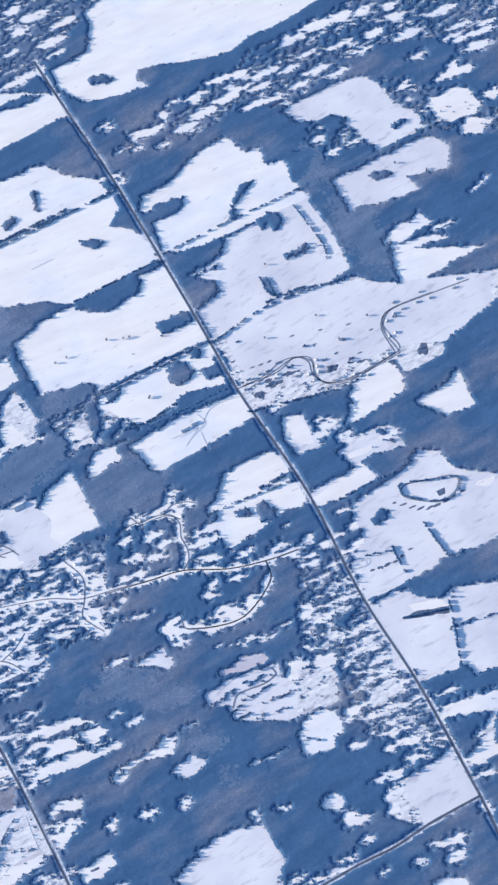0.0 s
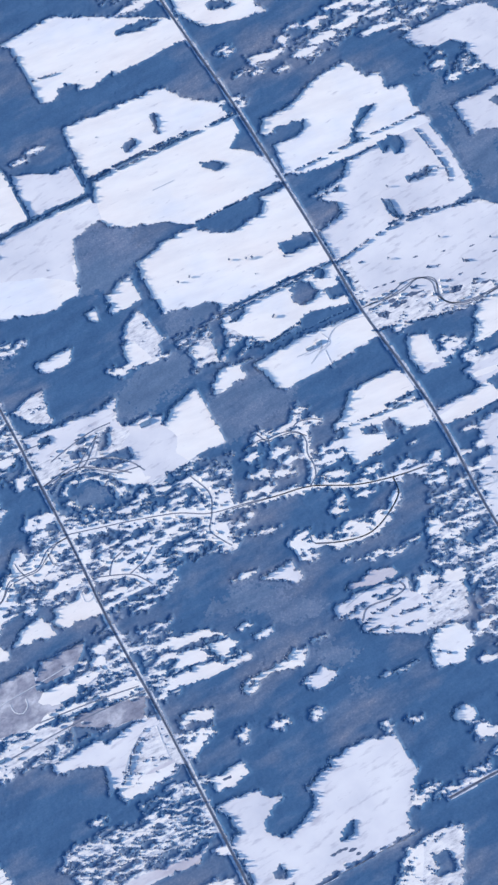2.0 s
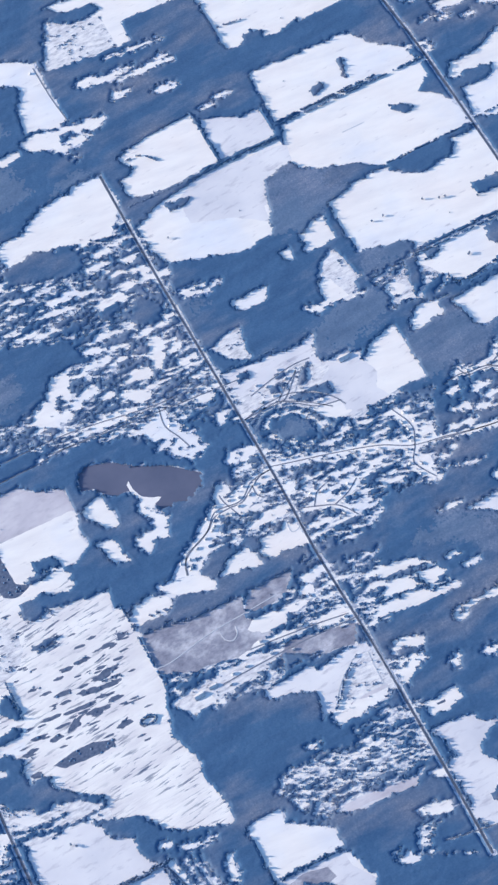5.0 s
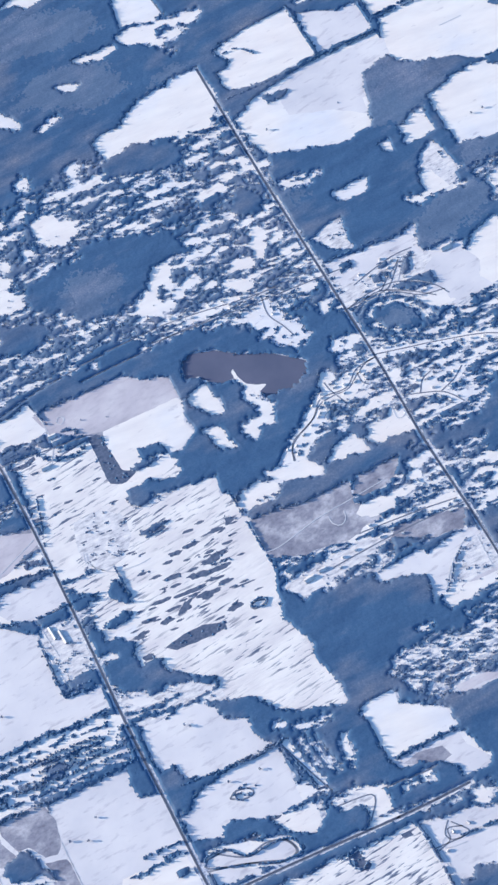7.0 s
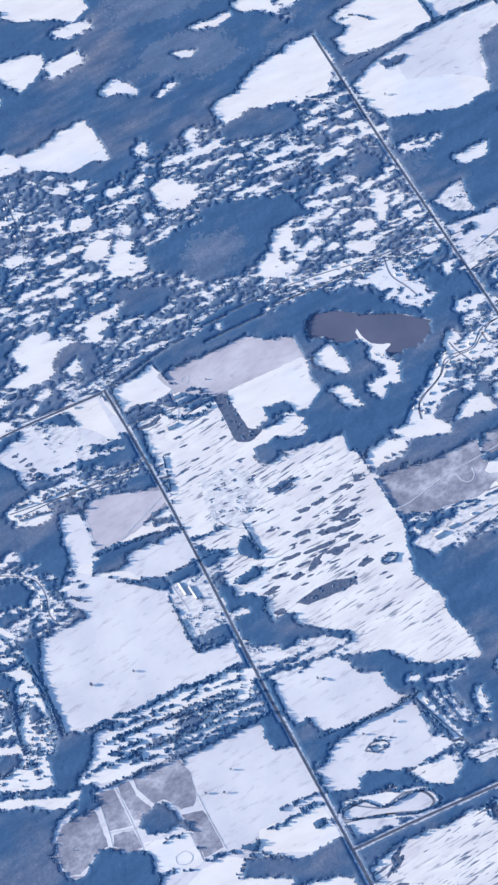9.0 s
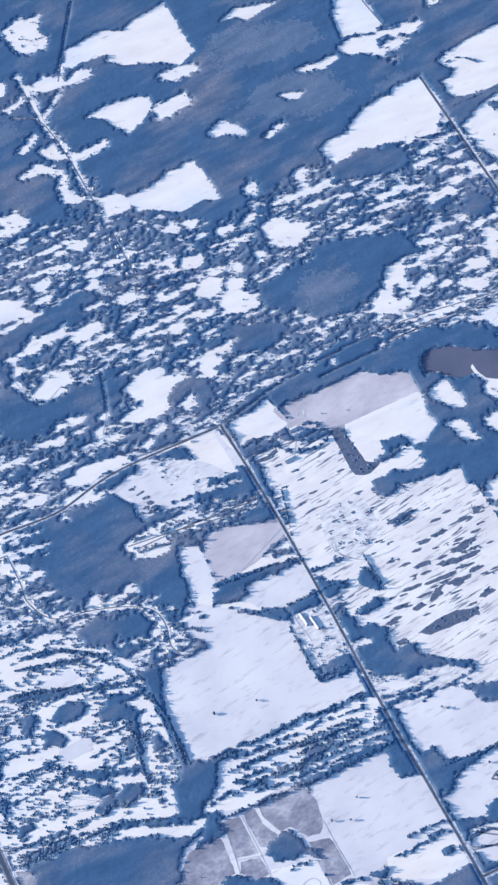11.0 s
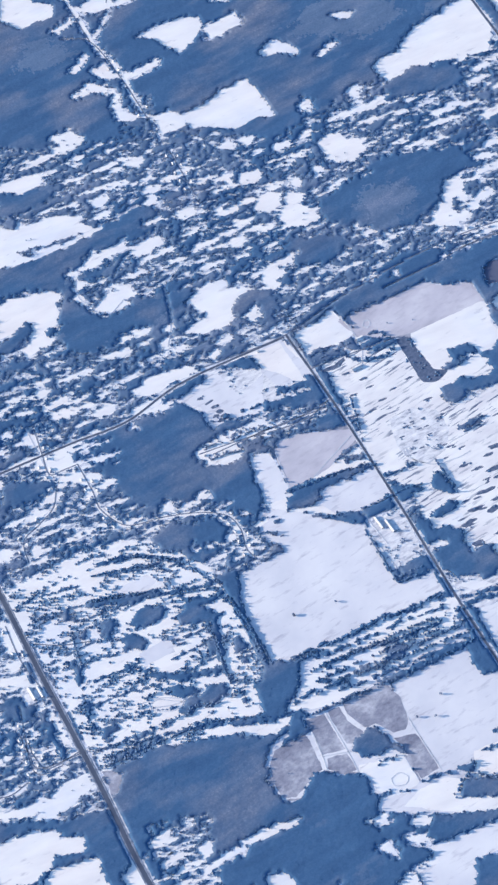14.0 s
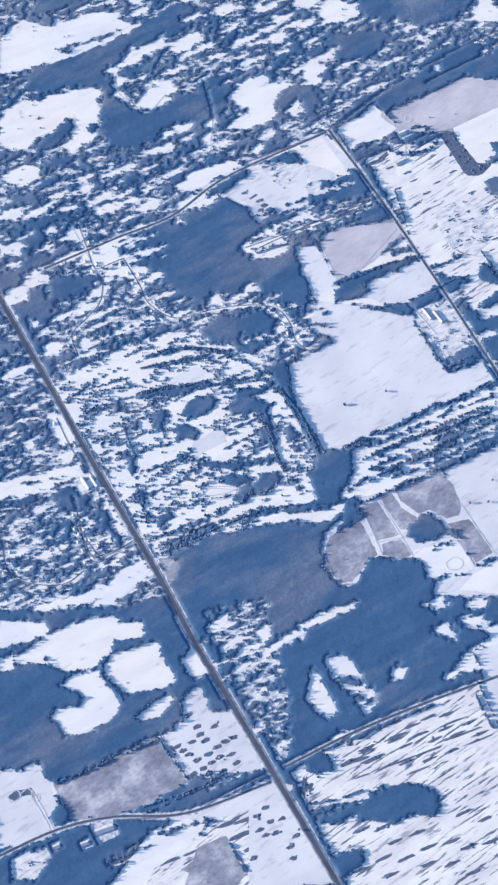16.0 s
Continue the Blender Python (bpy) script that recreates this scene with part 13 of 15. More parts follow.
hedge([(-202.4, -235.0), (-203.5, -245.6), (-203.5, -254.0)], 0.5,1.1,0.8,0.05)
cover("T", [(-224.7, -118.3), (-203.6, -112.6), (-189.2, -114.6), (-164.2, -113.1), (-157.1, -116.1), (-157.7, -138.4), (-158.0, -146.7), (-155.7, -171.9), (-168.2, -172.8), (-166.8, -157.2), (-181.0, -150.9), (-193.2, -153.0), (-207.4, -143.7), (-224.1, -151.6), (-233.1, -147.6), (-231.2, -129.4)])
cover("B", [(-203.4, -114.2), (-193.5, -115.4), (-192.5, -138.3), (-204.0, -135.8), (-202.8, -122.4)])
cover("B", [(-191.1, -115.3), (-184.9, -115.5), (-184.8, -124.6), (-180.4, -134.6), (-188.7, -137.2), (-190.7, -136.0), (-191.7, -120.6)])
cover("B", [(-182.7, -114.5), (-164.6, -113.7), (-158.1, -116.7), (-155.8, -126.4), (-158.0, -138.9), (-161.7, -143.5), (-167.8, -142.2), (-171.0, -136.3), (-173.2, -133.1), (-178.7, -132.6), (-180.1, -129.2), (-183.1, -121.4)])
cover("B", [(-169.1, -144.8), (-158.6, -147.9), (-156.8, -159.2), (-157.3, -170.7), (-167.5, -171.4), (-167.6, -158.6), (-166.6, -152.5)])
cover("B", [(-223.7, -121.5), (-206.7, -120.5), (-206.0, -125.4), (-207.6, -142.9), (-211.7, -142.7), (-219.3, -147.1), (-225.6, -150.1), (-231.5, -147.4), (-232.1, -136.2), (-229.7, -128.4)])
cover("B", [(-202.9, -138.6), (-193.2, -140.9), (-192.7, -145.9), (-192.5, -151.6), (-198.5, -151.0), (-205.3, -143.9)])
lane("track", [(-203.0, -121.5), (-204.4, -136.6), (-205.9, -145.7)])
lane("track", [(-192.4, -114.6), (-192.2, -138.9), (-192.7, -153.3)])
lane("track", [(-204.4, -136.6), (-190.2, -141.1)])
lane("track", [(-157.7, -138.4), (-157.3, -157.1), (-156.5, -172.2)])
cover("W", [(-188.3, -137.5), (-178.4, -133.9), (-173.5, -134.9), (-171.3, -141.7), (-169.9, -148.0), (-166.5, -153.6), (-166.8, -157.2), (-172.6, -150.1), (-180.2, -149.4), (-187.3, -146.5), (-189.9, -140.6)])
cover("W", [(-211.8, -143.0), (-207.7, -144.3), (-202.1, -151.9), (-195.2, -153.7), (-190.2, -159.4), (-191.8, -166.5), (-190.1, -171.1), (-195.7, -178.7), (-209.4, -178.0), (-224.0, -169.7), (-230.1, -157.2), (-221.8, -150.1)])
cover("S", [(-181.7, -152.3), (-168.8, -154.9), (-169.1, -161.4), (-168.7, -172.5), (-176.5, -175.2), (-184.7, -172.7), (-189.1, -166.2), (-188.7, -159.5), (-192.7, -155.1), (-190.8, -149.6)])
clumps([(-181.2, -154.4), (-175.2, -154.9), (-169.3, -155.8)], 4,1.6,0.8)
clumps([(-190.6, -169.0), (-183.8, -171.1), (-176.2, -174.7)], 4,1.8,0.9)
lane("track", [(-180.1, -164.1), (-175.0, -163.4), (-172.4, -167.5), (-175.5, -170.4), (-180.6, -168.2), (-180.1, -164.1)])
cover("S", [(-209.7, -104.5), (-188.1, -90.5), (-178.2, -80.9), (-152.0, -80.6), (-111.6, -84.8), (-103.6, -89.4), (-114.9, -110.1), (-161.3, -110.6), (-188.4, -113.1), (-204.8, -107.4)])
clumps([(-191.8, -78.7), (-177.8, -80.0), (-162.3, -81.6), (-145.8, -81.2), (-130.6, -83.4), (-111.7, -85.1)], 3.4,2.3,1.2)
clumps([(-181.8, -84.6), (-165.1, -87.0), (-155.1, -86.6), (-142.8, -88.0), (-129.8, -88.2), (-114.3, -89.8)], 4.4,2.4,1.25)
clumps([(-179.7, -90.0), (-164.5, -92.0), (-152.5, -93.9), (-137.7, -96.8), (-118.8, -98.1), (-109.3, -99.8)], 4.2,2.4,1.25)
clumps([(-179.8, -93.4), (-169.4, -101.4), (-150.6, -102.7), (-138.4, -104.1), (-122.0, -104.0), (-111.7, -104.2)], 5.2,2.5,1.3)
clumps([(-178.9, -107.3), (-164.0, -109.5), (-148.0, -110.0), (-132.5, -111.4), (-120.4, -113.0)], 3.8,2.3,1.2)
clumps([(-202.5, -103.0), (-193.3, -100.8), (-185.4, -97.8), (-174.9, -105.8)], 4,2.2,1.3)
cover("W", [(-212.8, -81.9), (-205.8, -74.4), (-198.8, -76.6), (-192.3, -86.1), (-194.6, -92.5), (-202.8, -97.2), (-213.2, -98.7), (-218.3, -92.8), (-216.8, -83.4)])
cover("W", [(-149.5, -97.6), (-143.0, -97.5), (-137.6, -102.6), (-144.4, -106.3), (-151.4, -104.2)])
cover("S", [(-218.7, -103.1), (-211.0, -103.8), (-207.6, -108.0), (-212.2, -112.5), (-219.3, -114.0), (-233.8, -107.9), (-233.6, -104.3), (-222.2, -107.1)])
cover("W", [(-206.2, -110.3), (-202.8, -116.1), (-202.4, -120.4), (-212.1, -121.9), (-219.0, -121.6), (-213.4, -115.5)])
cover("W", [(-253.7, -15.2), (-247.6, -12.8), (-240.5, -15.0), (-235.6, -19.9), (-243.8, -25.4), (-249.9, -24.6), (-253.7, -20.8)])
cover("C", [(-251.6, -17.7), (-246.5, -17.4), (-244.7, -20.5), (-249.6, -20.4)])
cover("W", [(-262.1, -24.9), (-255.8, -26.6), (-253.6, -33.0), (-258.7, -36.3), (-263.0, -31.5)])
cover("W", [(-270.6, -9.3), (-262.7, -10.0), (-262.3, -16.1), (-270.4, -17.3)])
clumps([(-266.0, -2.9), (-252.9, -6.5), (-240.8, -8.8), (-211.9, -17.8)], 3,2.4,1.1)
clumps([(-261.1, -48.1), (-253.3, -55.7), (-245.5, -62.9)], 3,2.4,1.2)
clumps([(-255.2, -63.0), (-248.6, -66.1), (-245.1, -72.0)], 3,2.2,1.3)
clumps([(-305.7, -85.1), (-293.5, -86.2), (-278.2, -87.6), (-259.5, -88.6), (-246.4, -88.6)], 3.4,2.4,1.4)
clumps([(-299.3, -78.4), (-286.8, -78.8), (-273.4, -80.9), (-262.5, -81.6)], 3.4,2.2,1.2)
cover("W", [(-256.4, -78.7), (-247.5, -77.0), (-238.3, -74.7), (-244.1, -86.6), (-251.1, -84.4)])
clumps([(-297.5, -48.1), (-298.3, -55.3), (-298.5, -62.7)], 2.5,1.2,1.6)
clumps([(-292.1, -24.2), (-293.0, -33.4), (-294.0, -40.5)], 3,1.2,1.5)
clumps([(-301.0, -15.2), (-303.2, -23.6)], 3,1.4,1.4)
clumps([(-299.2, -64.2), (-294.8, -68.6), (-294.4, -74.5)], 3,2.0,1.2)
clumps([(-269.2, -41.4), (-256.2, -41.2), (-237.3, -42.5)], 3,2.0,1.1)
cover("T", [(-261.0, -37.7), (-239.3, -36.6), (-238.6, -41.8), (-260.9, -44.3)])
lane("track", [(-268.1, -66.3), (-263.1, -66.1), (-257.1, -70.3), (-252.5, -74.1), (-258.2, -75.8), (-267.2, -71.3), (-268.1, -66.3)])
cover("C", [(-274.8, -83.9), (-263.9, -84.5), (-242.2, -80.1), (-245.8, -87.4), (-263.6, -90.4)])
cover("W", [(-319.4, -41.9), (-315.4, -47.2), (-315.8, -62.1), (-316.1, -76.9), (-319.7, -73.0), (-320.6, -58.6), (-321.3, -49.5)])
cover("C", [(-314.9, -44.5), (-311.4, -47.6), (-312.6, -62.1), (-312.0, -69.9), (-313.4, -67.3), (-315.0, -56.9)])
cover("W", [(-310.9, -47.9), (-307.8, -51.6), (-307.3, -65.2), (-311.3, -67.0), (-312.3, -56.6)])
cover("W", [(-311.5, -75.8), (-307.9, -79.8), (-308.4, -92.4), (-312.1, -92.2)])
cover("W", [(-336.7, -28.1), (-322.8, -31.5), (-319.9, -40.8), (-330.8, -42.2), (-337.9, -36.5)])
cover("S", [(-351.2, -8.1), (-328.5, -15.1), (-321.7, -21.8), (-338.9, -24.1), (-356.3, -19.8)])
clumps([(-347.1, -13.6), (-340.3, -16.4)], 3,2.4,0.7)
clumps([(-333.7, -18.3), (-329.1, -20.2)], 3,2.0,0.7)
cover("S", [(-314.7, 14.6), (-310.1, 11.8), (-311.3, -4.1), (-316.0, -5.2), (-320.8, 2.3), (-318.0, 11.7)])
cover("S", [(-345.8, -90.1), (-329.1, -88.0), (-310.8, -85.9), (-311.9, -89.7), (-325.4, -93.7), (-339.1, -96.1)])
cover("B", [(-304.9, -88.9), (-297.8, -92.2), (-295.6, -96.1), (-301.6, -103.7), (-305.9, -103.4)])
cover("W", [(-315.1, -12.8), (-307.4, -11.4), (-307.2, -29.0), (-312.4, -29.8), (-317.5, -23.1)])
lane("track", [(-319.5, -27.7), (-315.0, -28.4), (-315.8, -37.5), (-320.4, -36.8)])
cover("A", [(-144.9, 43.7), (-128.5, 42.4), (-103.8, 30.6), (-104.9, 24.0), (-125.5, 15.1), (-139.9, 13.3), (-149.7, 14.0), (-148.0, 30.7)])
cover("W", [(-179.9, 47.7), (-162.0, 43.3), (-163.0, 31.2), (-163.1, 20.8), (-165.8, 12.0), (-171.5, 17.5), (-176.1, 28.6), (-187.4, 32.3)])
cover("W", [(-159.3, 54.5), (-146.0, 51.6), (-150.9, 45.2), (-160.7, 46.0)])
cover("W", [(-156.3, 4.3), (-148.7, 9.3), (-139.7, 7.2), (-137.1, -0.9), (-142.6, -1.8), (-149.2, 1.7)])
cover("W", [(-142.0, 14.5), (-128.3, 9.6), (-105.9, 7.2), (-106.3, 3.2), (-128.0, 3.6), (-142.6, 8.1)])
clumps([(-171.4, 65.2), (-151.6, 64.5), (-137.4, 62.0), (-123.5, 58.9)], 3,2.2,1.1)
clumps([(-124.9, 59.6), (-115.2, 61.7), (-104.0, 60.1)], 3,2.2,1.2)
clumps([(-140.9, 52.9), (-124.3, 50.6), (-115.3, 54.8), (-105.8, 53.3)], 3,2.2,1.2)
clumps([(-147.0, 46.2), (-127.6, 44.0), (-111.5, 42.1), (-101.6, 34.8)], 3,2.0,1.1)
clumps([(-115.2, 15.3), (-103.2, 12.3)], 3,2.0,1.0)
clumps([(-169.0, 60.3), (-153.9, 59.8), (-145.2, 56.7)], 3.4,1.8,0.9)
cover("T", [(-424.6, -153.7), (-413.6, -163.3), (-403.6, -161.4), (-403.6, -175.1), (-404.6, -184.7), (-412.2, -187.4), (-411.0, -198.2), (-420.6, -199.4), (-433.8, -195.3), (-441.7, -192.6)])
cover("Q", [(-425.2, -170.4), (-420.9, -169.4), (-412.7, -171.6), (-412.2, -175.3), (-419.6, -173.5), (-422.3, -174.7)])
lane("track", [(-413.3, -173.0), (-414.1, -179.3), (-413.3, -193.2), (-414.4, -197.6)])
cover("W", [(-418.1, -210.4), (-406.8, -202.2), (-387.6, -206.3), (-366.7, -219.7), (-371.6, -223.6), (-392.0, -222.1), (-407.5, -223.3), (-421.6, -228.1), (-431.1, -222.8)])
cover("M", [(-436.1, -200.4), (-424.7, -201.8), (-418.1, -203.8), (-419.3, -209.8), (-431.2, -216.3), (-440.7, -210.9)])
cover("S", [(-370.8, -220.7), (-353.5, -223.5), (-344.1, -230.4), (-359.9, -236.8), (-379.0, -239.2), (-389.7, -249.1), (-406.2, -239.9), (-386.0, -228.7)])
cover("B", [(-373.2, -258.3), (-355.1, -239.4), (-340.7, -240.6), (-338.3, -261.9), (-354.5, -268.7)])
clumps([(-367.3, -224.0), (-355.3, -227.4), (-346.5, -229.1)], 3.4,2.0,0.9)
clumps([(-412.1, -226.9), (-393.3, -225.0), (-375.9, -227.5)], 3,2.2,1.1)
hedge([(-340.7, -243.9), (-341.3, -261.5)], 0.6,1.0,0.8,0.1)
cover("W", [(-370.2, -211.1), (-357.9, -207.6), (-339.0, -206.1), (-335.8, -213.3), (-346.1, -214.6), (-361.9, -215.8), (-369.3, -213.6)])
cover("T", [(-320.7, -225.3), (-305.3, -230.5), (-305.7, -267.1), (-306.2, -286.6), (-344.3, -272.8)])
glade(-317.7, -237.0, 2.2, 1.1, -5, "Q")
glade(-323.2, -238.9, 2.2, 1.1, -5, "Q")
glade(-318.6, -244.8, 2.2, 1.1, -5, "Q")
glade(-324.1, -249.9, 2.2, 1.1, -5, "Q")
glade(-313.2, -246.1, 2.2, 1.1, -5, "Q")
glade(-334.0, -257.5, 2.2, 1.1, -5, "Q")
glade(-316.2, -260.9, 2.2, 1.1, -5, "Q")
glade(-311.2, -257.2, 2.2, 1.1, -5, "Q")
glade(-317.6, -266.7, 2.2, 1.1, -5, "Q")
glade(-325.2, -246.0, 2.2, 1.1, -5, "Q")
glade(-318.8, -251.3, 2.2, 1.1, -5, "Q")
cover("W", [(-300.7, -274.8), (-292.1, -275.7), (-286.9, -280.6), (-291.7, -286.4), (-300.1, -285.2)])
clumps([(-300.8, -250.4), (-287.8, -255.8), (-276.5, -258.5)], 3.2,2.4,1.0)
cover("W", [(-282.1, -264.0), (-274.5, -256.3), (-261.2, -257.1), (-249.3, -263.5), (-244.1, -271.8), (-243.5, -278.7), (-249.5, -280.6), (-258.8, -275.4), (-267.9, -275.5), (-271.1, -270.1)])
cover("W", [(-289.8, -225.8), (-283.8, -224.1), (-278.7, -228.0), (-279.5, -235.0), (-286.5, -235.5), (-292.0, -231.3)])
glade(-261.7, -234.9, 4.0, 0.8, -5, "Q")
glade(-258.4, -240.2, 4.0, 0.8, -5, "Q")
glade(-247.1, -236.4, 4.0, 0.8, -5, "Q")
glade(-243.8, -241.7, 4.0, 0.8, -5, "Q")
glade(-235.1, -239.8, 4.0, 0.8, -5, "Q")
glade(-230.6, -245.8, 4.0, 0.8, -5, "Q")
glade(-223.1, -243.2, 4.0, 0.8, -5, "Q")
glade(-219.8, -248.5, 4.0, 0.8, -5, "Q")
glade(-212.2, -246.0, 4.0, 0.8, -5, "Q")
glade(-255.7, -246.8, 4.0, 0.8, -5, "Q")
glade(-248.0, -249.5, 4.0, 0.8, -5, "Q")
glade(-266.2, -237.5, 4.0, 0.8, -5, "Q")
glade(-243.0, -228.5, 4.0, 0.8, -5, "Q")
glade(-227.3, -233.9, 4.0, 0.8, -5, "Q")
glade(-219.5, -236.7, 4.0, 0.8, -5, "Q")
glade(-236.6, -233.9, 4.0, 0.8, -5, "Q")
glade(-210.4, -253.8, 4.0, 0.8, -5, "Q")
glade(-237.9, -253.5, 4.0, 0.8, -5, "Q")
glade(-226.4, -254.9, 4.0, 0.8, -5, "Q")
glade(-283.0, -269.7, 4.5, 0.9, -5, "Q")
glade(-273.0, -273.7, 4.5, 0.9, -5, "Q")
glade(-271.7, -282.6, 4.5, 0.9, -5, "Q")
glade(-260.4, -284.0, 4.5, 0.9, -5, "Q")
glade(-259.1, -292.9, 4.5, 0.9, -5, "Q")
glade(-248.5, -295.6, 4.5, 0.9, -5, "Q")
glade(-242.9, -302.0, 4.5, 0.9, -5, "Q")
glade(-280.3, -287.5, 4.5, 0.9, -5, "Q")
glade(-271.0, -292.7, 4.5, 0.9, -5, "Q")
glade(-263.1, -300.4, 4.5, 0.9, -5, "Q")
glade(-253.9, -305.5, 4.5, 0.9, -5, "Q")
glade(-246.7, -314.4, 4.5, 0.9, -5, "Q")
glade(-229.1, -293.4, 4.5, 0.9, -5, "Q")
glade(-237.0, -285.7, 4.5, 0.9, -5, "Q")
glade(-281.9, -296.3, 4.5, 0.9, -5, "Q")
glade(-292.2, -287.4, 4.5, 0.9, -5, "Q")
glade(-232.3, -304.7, 4.5, 0.9, -5, "Q")
glade(-266.8, -226.9, 1.6, 2.0, -5, "Q")
glade(-294.2, -238.5, 1.6, 2.0, -5, "Q")
glade(-298.4, -237.8, 1.6, 2.0, -5, "Q")
cover("W", [(-337.0, -29.5), (-324.5, -28.3), (-319.1, -39.1), (-325.1, -43.7), (-336.0, -39.3)])
cover("W", [(-322.5, -47.1), (-314.1, -51.3), (-315.0, -68.3), (-319.5, -66.4)])
cover("C", [(-314.9, -44.7), (-311.6, -52.8), (-313.1, -67.8), (-315.9, -66.2)])
cover("W", [(-311.5, -51.3), (-306.1, -56.3), (-308.0, -67.0), (-311.6, -63.0)])
glade(-355.5, -57.9, 2.8, 1.3, -5, "C")
glade(-344.7, -58.5, 2.8, 1.3, -5, "C")
glade(-353.8, -64.5, 2.8, 1.3, -5, "C")
glade(-356.0, -48.2, 2.8, 1.3, -5, "C")
glade(-369.6, -57.2, 2.8, 1.3, -5, "C")
glade(-342.3, -67.4, 2.8, 1.3, -5, "C")
glade(-369.3, -77.8, 2.8, 1.3, -5, "C")
glade(-359.9, -85.1, 2.8, 1.3, -5, "C")
glade(-339.0, -87.9, 2.8, 1.3, -5, "C")
glade(-336.9, -55.5, 2.8, 1.3, -5, "C")
glade(-364.1, -37.7, 2.8, 1.3, -5, "C")
glade(-327.7, -49.4, 2.8, 1.3, -5, "C")
glade(-349.9, -34.6, 2.8, 1.3, -5, "C")
glade(-360.2, -32.4, 2.8, 1.3, -5, "C")
glade(-328.6, -79.1, 2.8, 1.3, -5, "C")
glade(-321.5, -77.6, 2.8, 1.3, -5, "C")
glade(-375.5, -74.2, 2.8, 1.3, -5, "C")
cover("W", [(-389.2, -73.0), (-372.3, -84.6), (-336.0, -101.8), (-335.3, -108.4), (-351.1, -100.4), (-374.6, -89.8), (-391.0, -77.1)])
cover("T", [(-392.1, -79.7), (-374.4, -89.2), (-369.0, -96.3), (-384.8, -98.5), (-398.6, -94.5)])
cover("W", [(-322.1, -105.8), (-308.0, -109.5), (-303.1, -126.9), (-310.3, -134.0), (-318.8, -125.5), (-324.9, -118.4)])
lane("lane", [(-331.1, -53.2), (-331.4, -64.4), (-327.8, -73.9), (-309.9, -73.1)])
lane("lane", [(-370.0, -40.0), (-374.0, -52.8), (-370.4, -66.1), (-353.4, -77.8), (-340.0, -76.2)])
cover("S", [(-345.8, -95.8), (-328.4, -92.2), (-312.9, -89.7), (-313.8, -95.1), (-325.0, -98.6), (-339.0, -101.5)])
cover("W", [(-273.7, 4.1), (-259.1, 0.3), (-241.9, -5.0), (-234.6, -6.9), (-237.8, -10.2), (-252.0, -5.8), (-271.7, 1.3)])
cover("W", [(-256.9, -16.6), (-247.7, -14.2), (-241.0, -17.3), (-242.8, -22.9), (-252.1, -24.0), (-257.2, -21.1)])
cover("W", [(-273.8, -14.6), (-266.2, -12.0), (-264.7, -16.0), (-269.4, -22.9), (-274.1, -19.0)])
cover("W", [(-266.3, -24.7), (-258.6, -24.1), (-256.6, -30.3), (-260.6, -32.2), (-266.5, -27.3)])
cover("W", [(-235.4, -19.4), (-220.8, -22.9), (-209.5, -26.7), (-213.9, -29.2), (-231.0, -23.9)])
cover("W", [(-233.8, -30.0), (-218.2, -31.4), (-211.3, -37.3), (-218.2, -38.3), (-229.8, -35.4)])
cover("W", [(-264.7, -48.5), (-252.0, -55.8), (-238.7, -61.6), (-224.7, -65.9), (-229.3, -68.9), (-248.3, -61.7), (-263.2, -52.3)])
cover("W", [(-256.1, -64.7), (-249.0, -63.2), (-246.6, -68.3), (-251.7, -69.1)])
cover("W", [(-254.4, -75.0), (-244.5, -74.0), (-234.1, -79.2), (-241.2, -80.7), (-253.3, -79.3)])
cover("W", [(-239.6, -70.4), (-229.3, -75.6), (-227.7, -80.3), (-238.1, -75.4)])
cover("W", [(-266.1, -86.7), (-251.2, -88.6), (-237.8, -93.7), (-240.4, -95.9), (-255.6, -91.3), (-265.5, -88.9)])
cover("W", [(-238.5, -95.2), (-224.7, -99.4), (-210.2, -102.2), (-206.2, -107.1), (-218.6, -106.6), (-234.9, -100.9)])
cover("W", [(-297.4, -50.3), (-292.3, -49.5), (-298.1, -59.2), (-300.0, -56.3)])
cover("W", [(-296.6, -33.8), (-292.1, -30.8), (-290.9, -35.3), (-295.4, -38.3)])
cover("W", [(-221.1, -37.5), (-216.9, -38.3), (-221.4, -60.2), (-225.1, -60.0)])
cover("W", [(-227.4, 23.5), (-215.4, 24.5), (-204.2, 20.0), (-204.6, 12.1), (-213.4, 7.3), (-223.8, 13.4)])
cover("W", [(-208.1, -23.6), (-200.4, -14.3), (-193.9, -21.3), (-201.1, -22.6)])
cover("W", [(-227.0, 35.5), (-222.8, 41.2), (-211.4, 40.6), (-210.0, 36.4), (-219.0, 34.8)])
cover("W", [(-202.2, 20.8), (-190.8, 16.9), (-188.8, 6.9), (-195.1, 0.5), (-202.7, 9.0)])
clumps([(-253.7, 16.1), (-238.0, 10.9), (-224.8, 3.9), (-215.9, -5.2)], 2.0,2.0,0.5)
clumps([(-251.1, 22.2), (-238.5, 17.2), (-225.9, 8.6)], 1.8,1.8,0.45)
clumps([(-300.8, 8.9), (-289.1, 6.0), (-273.4, 4.7)], 2.0,2.0,0.6)
clumps([(-290.5, 2.9), (-277.5, -4.6), (-267.7, -4.5)], 2.2,1.8,0.6)
clumps([(-293.3, -18.7), (-273.8, -18.4), (-264.1, -18.3)], 2.4,2.2,0.6)
clumps([(-294.7, -29.3), (-278.5, -29.1), (-263.7, -31.9)], 2.4,2.2,0.6)
clumps([(-289.6, -39.8), (-274.2, -41.1), (-262.7, -44.0)], 2.4,2.2,0.6)
